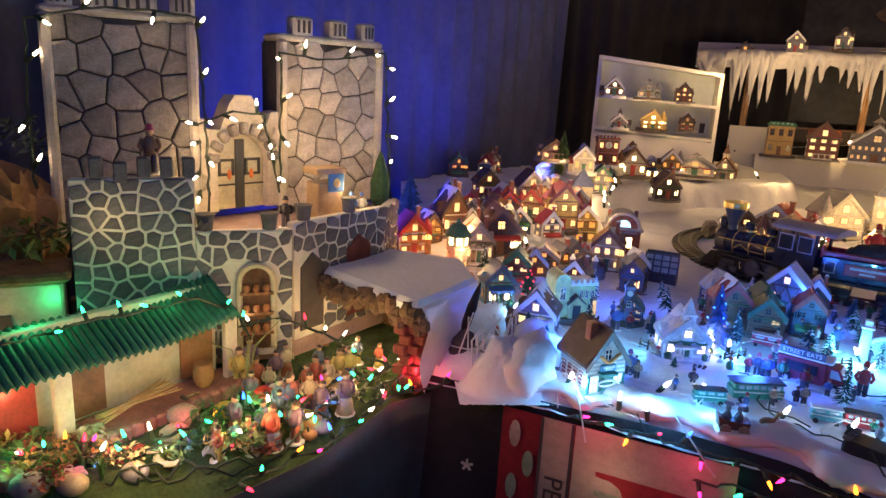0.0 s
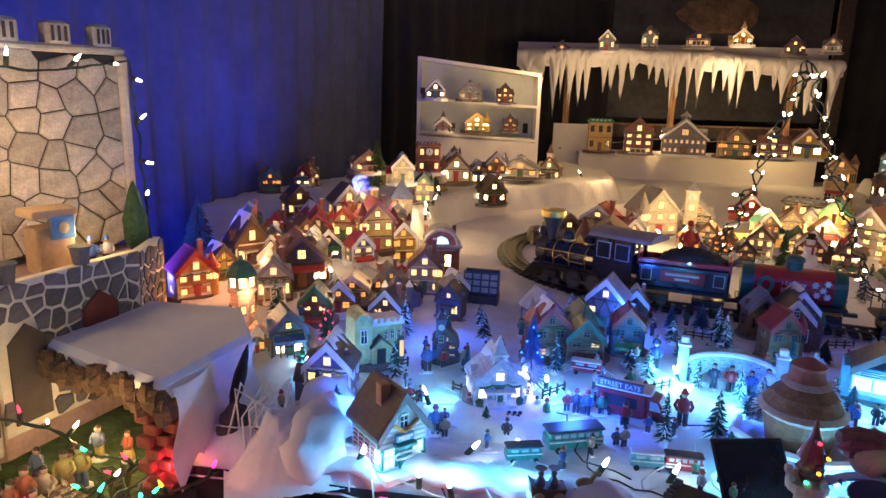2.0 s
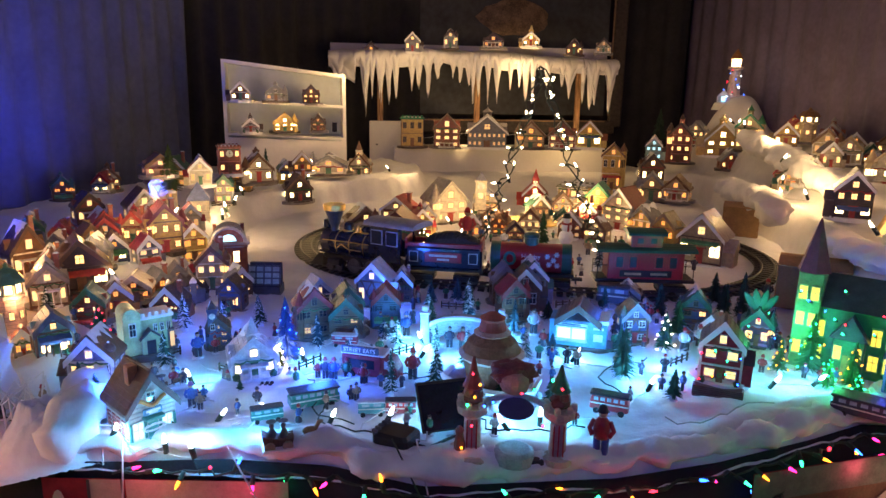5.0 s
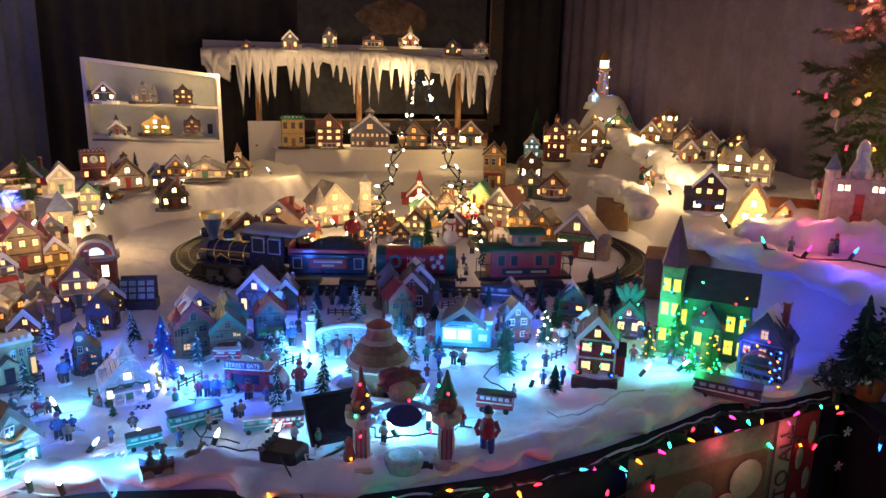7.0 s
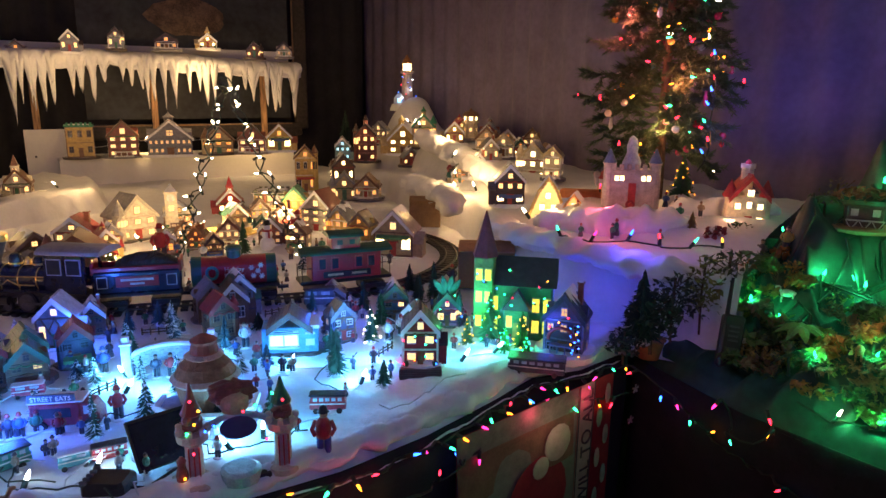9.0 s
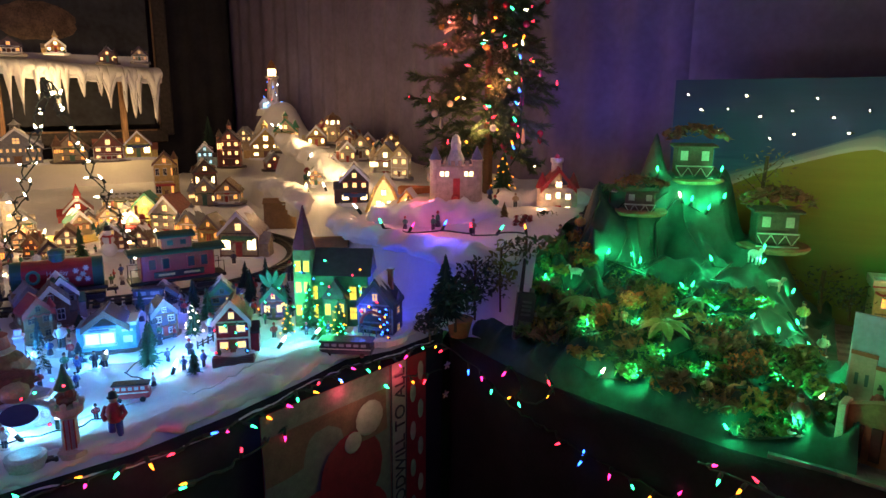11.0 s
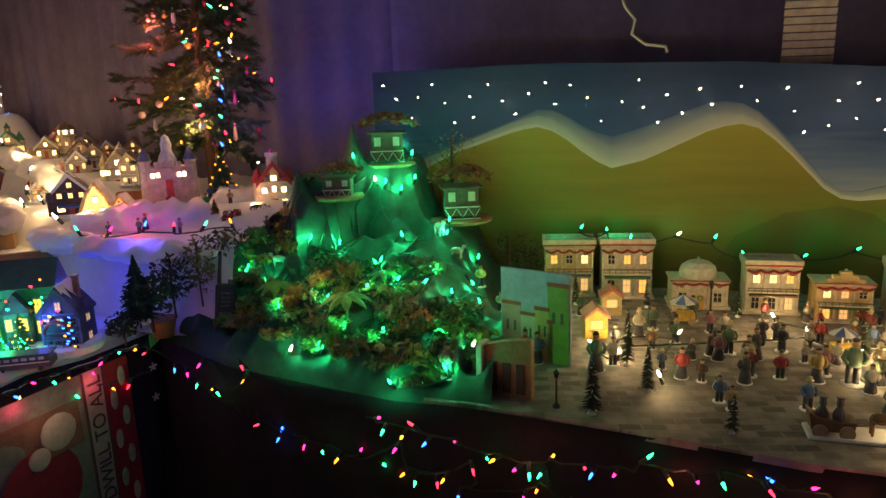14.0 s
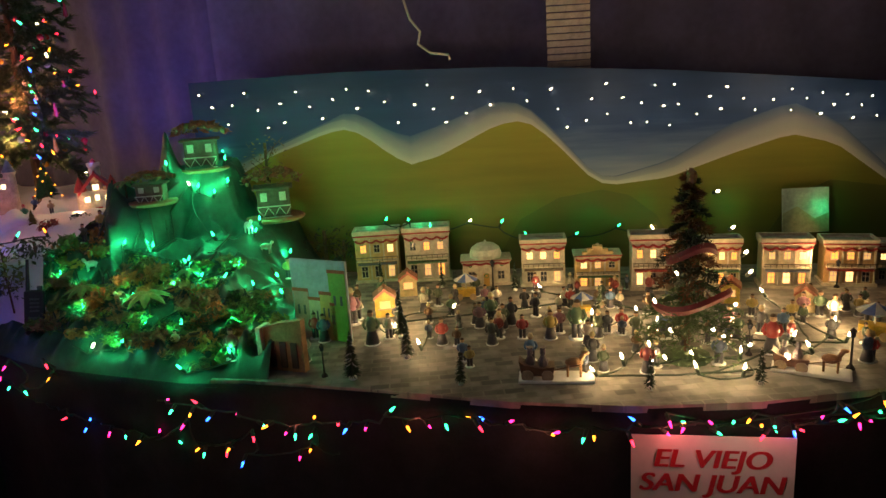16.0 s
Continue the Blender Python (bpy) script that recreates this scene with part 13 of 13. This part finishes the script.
# ---- the hanging Christmas tree on the snow hill ----
def big_tree():
    root = thing("christmas_tree", pose(2.90, 0.66, 1.12), "green artificial Christmas tree with baubles and coloured lights", "Christmas tree")
    part("trunk", Geo().cyl(0, 0, -0.05, 1.25, 0.022, 0.008, 10), mat("bark", (0.10, 0.06, 0.035), rough=0.9), root)
    rnd = random.Random(6)
    lm = mat("fir_needle", (0.05, 0.085, 0.04), rough=0.7, var=0.5, scale=60, bump=0.0)
    tips = []
    def sprig(g, p, d, n, l0, l1):
        for _ in range(n):
            f = rnd.random()
            q = p + d * f
            e = Vector((rnd.gauss(0, 1), rnd.gauss(0, 1), rnd.gauss(0, 1))).normalized() * rnd.uniform(l0, l1) + d.normalized() * l1 * 0.6
            sd = e.orthogonal().normalized() * 0.0032
            g.add([q - sd, q + sd, q + e], [(0, 1, 2)])

    for k in range(130):
        t = k / 129
        zz = 0.16 + 1.10 * t
        L = (0.25 * (1 - t) ** 0.6 + 0.07) * rnd.uniform(0.6, 1.15) * (0.6 if t < 0.05 else 1)
        a = k * 2.4 + rnd.uniform(-0.5, 0.5)
        ca, sa = math.cos(a), math.sin(a)
        g = Geo()
        end = Vector((ca * L, sa * L, zz + L * rnd.uniform(-0.55, 0.25)))
        mid = Vector((ca * L * 0.55, sa * L * 0.55, lerp(zz, end.z, 0.5) + 0.02))
        g.tube([(0, 0, zz), mid, end], 0.004, 5, r1=0.0015)
        sprig(g, Vector((ca * L * 0.2, sa * L * 0.2, zz)), mid - Vector((ca * L * 0.2, sa * L * 0.2, zz)), 150, 0.018, 0.036)
        sprig(g, mid, end - mid, 150, 0.018, 0.034)
        for _ in range(5):
            b = a + rnd.uniform(-1.1, 1.1)
            st = Vector((0, 0, zz)).lerp(end, rnd.uniform(0.35, 0.9))
            tw = Vector((math.cos(b), math.sin(b), rnd.uniform(-0.7, 0.5))) * rnd.uniform(0.05, 0.10)
            g.tube([st, st + tw], 0.002, 4)
            sprig(g, st, tw, 70, 0.014, 0.028)
        part("branch", g, lm, root)
        tips.append(end)
        tips.append(mid.lerp(end, 0.4))
    cols = ["red", "amber", "amber", "green", "red", "warm"]
    for i in range(110):
        p = rnd.choice(tips)
        bm = bulb_mesh(cols[i % 6], 1.35)
        part("bulb", bm, None, root, at=pose(p.x + rnd.uniform(-0.02, 0.02), p.y + rnd.uniform(-0.02, 0.02), p.z + rnd.uniform(-0.02, 0.02), rnd.uniform(-90, 90), rnd.uniform(-90, 90), 0))
    bcol = [(0.45, 0.03, 0.05), (0.55, 0.40, 0.30), (0.5, 0.28, 0.05), (0.6, 0.55, 0.52), (0.35, 0.05, 0.12)]
    for i in range(110):
        p = rnd.choice(tips)
        if i % 4 == 0:
            g = Geo().lathe([(0.002, -0.06), (0.010, -0.05), (0.005, -0.01), (0.002, 0)], 7)
        elif i % 4 == 1:
            g = Geo().lathe([(0.001, -0.03), (0.010, -0.024), (0.002, -0.012), (0.008, -0.006), (0.002, 0)], 6)
        else:
            g = Geo().ball(0, 0, -0.016, 0.014, nu=10, nv=7)
        part("bauble", g, mat("glossy_bauble", bcol[i % 5], rough=0.2, var=0.1, scale=30, bump=0.0), root, at=pose(p.x, p.y, p.z - 0.012), smooth=True)
    return root


big_tree()
light_string("tree_trail_lights", [(2.62, 0.42, 1.62), (2.60, 0.40, 1.50), (2.60, 0.41, 1.40), (2.58, 0.40, 1.30), (2.54, 0.42, 1.24)], ["blue", "green", "red", "blue"], "string of coloured bulbs trailing from the tree", size=1.2, step=0.05, seed=13, wild=1.0)
single_bulbs("ledge_lights", [(2.14, 0.72, 1.06), (2.12, 0.60, 1.06), (2.16, 0.50, 1.07), (2.20, 0.42, 1.06), (2.22, 0.33, 1.06), (2.28, 0.26, 1.06)], ["green", "pink", "blue", "red", "green", "amber"], "string of coloured bulbs on the snow ledge", size=1.3, wire=WIRE, seed=14)
# candle bulbs standing in the snow
single_bulbs("snow_lights", [(0.47, 1.13, 0.815), (0.56, 1.10, 0.815), (0.66, 1.02, 0.815), (0.76, 0.97, 0.815), (0.86, 0.92, 0.815), (0.95, 0.84, 0.815), (1.02, 0.82, 0.82), (1.20, 0.78, 0.815), (1.34, 0.84, 0.815), (1.45, 0.90, 0.815), (1.52, 0.80, 0.815), (1.60, 0.72, 0.815), (1.70, 0.68, 0.815), (1.30, 1.05, 0.815), (1.22, 1.30, 0.815), (1.02, 1.32, 0.815), (0.98, 1.24, 0.815)], "white", "string of cool white bulbs in the cotton snow", size=1.3, seed=15)
single_bulbs("snow_lights", [(0.40, 1.02, 0.815), (0.36, 1.06, 0.815), (0.28, 1.14, 0.82), (0.24, 1.24, 0.82), (0.26, 1.36, 0.83), (0.22, 1.46, 0.85), (0.30, 1.52, 0.84), (0.45, 1.34, 0.815), (0.60, 1.28, 0.83), (0.70, 1.32, 0.83)], "white", "string of cool white bulbs in the cotton snow", size=1.3, seed=16)
single_bulbs("bank_lights", [(0.80, 2.66, 0.93), (0.84, 2.78, 0.94), (0.90, 2.90, 0.95), (0.62, 2.70, 0.95), (0.98, 3.08, 0.96), (1.45, 3.55, 0.95), (2.05, 3.75, 0.95), (0.40, 2.3, 0.90), (0.35, 2.0, 0.90)], "warm", "string of warm bulbs on the snow bank", size=1.5, seed=17)
single_bulbs("hill_snow_lights", [(2.95, 1.55, 1.04), (3.0, 1.70, 1.02), (3.15, 1.80, 1.06), (3.35, 1.95, 1.14), (3.6, 2.2, 1.20), (3.9, 2.6, 1.26), (4.1, 2.8, 1.26), (4.3, 3.0, 1.26), (2.30, 0.92, 1.07), (2.34, 0.86, 1.07)], "warm", "string of warm bulbs on the snow hillside", size=1.6, seed=18)
single_bulbs("mantel_lights", [(2.75, 4.72, 1.07), (2.95, 4.64, 1.10), (3.15, 4.56, 1.12), (3.35, 4.48, 1.10), (3.55, 4.40, 1.12), (3.75, 4.32, 1.10), (3.95, 4.24, 1.08), (4.1, 4.18, 1.10)], "warm", "string of warm bulbs along the mantel houses", size=1.2, seed=19)
single_bulbs("village_lights", [(1.75, 2.35, 0.83), (1.95, 2.30, 0.83), (2.10, 2.45, 0.83), (2.30, 2.40, 0.83), (1.85, 2.62, 0.83), (2.20, 2.65, 0.83), (2.45, 2.2, 0.83), (2.02, 2.12, 0.83)], "warm", "string of warm bulbs on the inner square", size=1.5, seed=20)


# ---- crowding of the village: more small houses, trees and figures between the rest ----
SC = random.Random(21)


def free_spot(x0, x1, y0, y1, gap, ok=None):
    for _ in range(60):
        x, y = SC.uniform(x0, x1), SC.uniform(y0, y1)
        if all((x - a) ** 2 + (y - b) ** 2 > gap * gap for a, b in OCC) and (ok is None or ok(x, y)):
            return x, y
    return None


def off_track(x, y):
    p = Vector((x, y, 0)) - OC
    u, v = p.dot(UA), p.dot(VA)
    du = max(0.0, abs(u) - S)
    return abs(math.hypot(du, v) - R) > 0.10 and y > along(FRONT, x) + 0.10


WALLS = [((0.62, 0.50, 0.30), "tan"), ((0.35, 0.12, 0.08), "brick-red"), ((0.60, 0.42, 0.14), "yellow"), ((0.30, 0.30, 0.33), "grey"), ((0.10, 0.13, 0.25), "dark blue"), ((0.22, 0.12, 0.07), "brown"), ((0.70, 0.64, 0.50), "cream")]
ROOFS = [(0.10, 0.07, 0.07), (0.40, 0.05, 0.06), (0.22, 0.12, 0.07), (0.30, 0.30, 0.33), (0.05, 0.16, 0.12)]


def crowd(n, x0, x1, y0, y1, zfn, size, ok, lit, walls, gap=0.085):
    for _ in range(n):
        q = free_spot(x0, x1, y0, y1, gap, ok)
        if not q:
            continue
        x, y = q
        c, nm = SC.choice(walls)
        s = size * SC.uniform(0.8, 1.2)
        rz = math.degrees(math.atan2(-0.1 - y, 0.2 - x)) + 90 + SC.uniform(-25, 25)
        fl = SC.choice([1, 2, 2])
        house(x, y, zfn(x, y), rz, s, s * SC.uniform(1.0, 1.45), c, SC.choice(ROOFS), "small %s ceramic house with snowy roof and garland" % nm, floors=fl, chimney=SC.random() < 0.4, shop=SC.random() < 0.3, cupola=SC.random() < 0.25, timber=SC.random() < 0.3, lit=lit)


def people(n, x0, x1, y0, y1, zfn, ok, h=0.042):
    for _ in range(n):
        q = free_spot(x0, x1, y0, y1, 0.035, ok)
        if q:
            OCC.append(q)
            figurine(q[0], q[1], zfn(*q), SC.uniform(-90, 90), h * SC.uniform(0.8, 1.2), SC.choice([(0.42, 0.04, 0.05), (0.06, 0.12, 0.35), (0.05, 0.22, 0.12), (0.06, 0.06, 0.09), (0.55, 0.52, 0.5), (0.35, 0.24, 0.16)]), hat=SC.choice([None, (0.40, 0.04, 0.05), (0.05, 0.05, 0.07)]), skirt=SC.random() < 0.3)


def table_z(x, y):
    return max(snow_z(x, y), mound_left_z(x, y) if y > 1.42 and x < 2.6 else 0) + 0.004


def east_z(x, y):
    return max(snow_z(x, y), mound_right_z(x, y)) + 0.002


for i in range(44):
    q = free_spot(0.10, 2.0, 0.85, 1.75, 0.055, off_track)
    if q:
        pine(q[0], q[1], table_z(*q), SC.uniform(0.05, 0.11), SC.uniform(0.016, 0.03), colour=SC.choice([(0.03, 0.08, 0.06), (0.04, 0.09, 0.12), (0.02, 0.05, 0.03)]), snow=SC.choice([0.0, 0.2, 0.4]), seed=200 + i, label="small bottle-brush pine among the houses")
crowd(22, 0.02, 0.72, 1.55, 2.60, table_z, 0.095, off_track, 1.0, WALLS)
crowd(12, 0.72, 1.50, 1.38, 1.72, table_z, 0.085, off_track, 0.12, WALLS[3:6])
crowd(8, 1.50, 1.95, 0.98, 1.22, table_z, 0.075, off_track, 0.15, WALLS[1:6])
crowd(16, 1.45, 2.75, 1.75, 2.75, table_z, 0.10, lambda x, y: off_track(x, y) and (Vector((x, y, 0)) - OC).dot(VA) > 0.08, 1.0, WALLS[:3] + WALLS[6:])
crowd(10, 0.15, 1.5, 2.6, 3.7, table_z, 0.11, lambda x, y: mound_left_z(x, y) > 0.86, 1.0, WALLS)
crowd(18, 2.9, 4.5, 1.5, 3.3, east_z, 0.12, lambda x, y: mound_right_z(x, y) > 0.98, 1.0, WALLS[:3] + WALLS[6:])
people(150, 0.15, 2.0, 0.80, 1.75, table_z, off_track)
FENCE = mat("dark_fence_wood", (0.07, 0.045, 0.03), rough=0.8, var=0.3, scale=60)
for i in range(12):
    q = free_spot(0.30, 1.75, 0.85, 1.60, 0.05, off_track)
    if q:
        OCC.append(q)
        fe = thing("rail_fence", pose(q[0], q[1], table_z(*q), 0, 0, SC.uniform(-60, 30)), "dark miniature rail fence in the snow", "fence", "miniature fences")
        for k in range(4):
            part("post", Geo().box((k - 1.5) * 0.022, 0, 0.009, 0.004, 0.004, 0.024, ch=0.0008), FENCE, fe)
        for zz in (0.007, 0.015):
            part("rail", Geo().box(0, -0.002, zz, 0.07, 0.002, 0.003), FENCE, fe)
people(40, 1.5, 2.7, 1.75, 2.7, table_z, off_track)
people(16, 2.15, 2.7, 0.3, 0.9, east_z, lambda x, y: mound_right_z(x, y) > 1.0, 0.05)
for i in range(70):
    q = free_spot(1.62, 2.5, -2.5, -0.72, 0.04, lambda x, y: x > along(SQF, y) + 0.12 + 0.25 * max(0.0, min(1.0, (y + 1.3) / 0.4)) and x < 2.36)
    if q:
        OCC.append(q)
        figurine(q[0], q[1], 0.752, SC.uniform(-150, -30), SC.uniform(0.055, 0.085), SC.choice([(0.40, 0.36, 0.30), (0.06, 0.06, 0.07), (0.24, 0.05, 0.05), (0.07, 0.10, 0.18), (0.10, 0.13, 0.09), (0.12, 0.07, 0.04)]), hat=SC.choice([None, (0.5, 0.42, 0.25)]), skirt=SC.random() < 0.4, name="town_figurine")
# cords lying over the cotton snow
for i in range(22):
    x, y = SC.uniform(-0.85, -0.1), 0
    y = along(NATF, x) + SC.uniform(0.05, 0.22)
    a, pts = SC.uniform(0, 6.28), []
    for k in range(9):
        pts.append((x, y, nat_z(x, y) + 0.016 + 0.016 * math.sin(k * 1.6 + i)))
        a += SC.uniform(-0.8, 0.8)
        x = x + 0.028 * math.cos(a)
        y = max(y + 0.028 * math.sin(a), along(NATF, x) + 0.04)
    solo("lamp_wire", Geo().tube(pts, 0.0024, 5), WIRE, "dark green lamp wire tangled over the moss", "wire", "wires on the moss", smooth=True)
for i in range(12):
    x = SC.uniform(-0.75, -0.25)
    y = along(NATF, x) + SC.uniform(0.05, 0.16)
    r = SC.uniform(0.022, 0.036)
    sh = Geo().grid(14, 12, lambda u, v: (r * (0.25 + 0.75 * v) * math.cos(2.6 * (u - 0.5)) * (1 + 0.05 * math.sin(u * 40)), r * (0.25 + 0.75 * v) * math.sin(2.6 * (u - 0.5)) * (1 + 0.05 * math.sin(u * 40)), r * 0.55 * math.sin(v * 2.2) * (1 + 0.06 * math.sin(u * 40))))
    ob = solo("sea_shell", sh, mat("shell_pink", SC.choice([(0.55, 0.40, 0.36), (0.40, 0.32, 0.44), (0.58, 0.52, 0.44)]), rough=0.4, var=0.25, scale=40), "ribbed pale sea shell lying on the moss", "sea shell", "shells on the moss", m=pose(x, y, nat_z(x, y) + 0.002, 0, 0, SC.uniform(0, 360)), smooth=True)
    ob.modifiers.new("thick", "SOLIDIFY").thickness = 0.003
for i, (x, y, z, h, r, n, c) in enumerate(((1.90, 0.33, 0.82, 0.17, 0.075, 420, (0.02, 0.045, 0.02)), (1.97, 0.30, 0.84, 0.20, 0.06, 260, (0.03, 0.05, 0.03)), (2.02, 0.24, 0.86, 0.22, 0.05, 150, (0.16, 0.17, 0.04)), (2.12, 0.20, 0.95, 0.13, 0.07, 220, (0.05, 0.08, 0.03)), (1.84, 0.38, 0.80, 0.10, 0.05, 200, (0.02, 0.04, 0.03)), (2.50, 0.26, 1.03, 0.06, 0.05, 120, (0.04, 0.09, 0.03)), (2.36, 0.30, 1.03, 0.07, 0.04, 120, (0.30, 0.06, 0.05)))):
    leafy(x, y, z, h, r, n, c, "dark leafy artificial bush beside the snow ledge", i + 500, size=0.012, name="leafy_bush")
CORD = mat("white_cord", (0.6, 0.6, 0.62), rough=0.5, var=0.1, scale=40)
for i in range(30):
    x, y = SC.uniform(0.2, 1.85), SC.uniform(0.7, 1.5)
    a, pts = SC.uniform(0, 6.28), []
    for k in range(12):
        pts.append((x, y, table_z(x, y) + 0.004 + 0.010 * abs(math.sin(k * 1.3 + i))))
        a += SC.uniform(-0.9, 0.9)
        x, y = x + 0.028 * math.cos(a), max(y + 0.028 * math.sin(a), along(FRONT, x) + 0.06)
    solo("light_cord", Geo().tube(pts, 0.0016, 5), CORD if i % 3 else WIRE, "thin lamp cord looping over the cotton snow", "cord", "cords on the snow", smooth=True)
for i in range(40):
    x = SC.uniform(-0.84, -0.14)
    y = SC.uniform(max(0.88, 0.92 + (x + 0.33) * 1.22), max(1.0, 1.08 + (x + 0.33)))
    leafy(x, y, 0.768, SC.uniform(0.015, 0.04), SC.uniform(0.018, 0.035), 50, SC.choice([(0.28, 0.17, 0.07), (0.30, 0.05, 0.05), (0.07, 0.15, 0.05), (0.42, 0.30, 0.10), (0.45, 0.36, 0.24)]), "small dry straw and leaf tuft on the moss", i + 300, trunk=False, size=SC.choice([0.007, 0.011]))
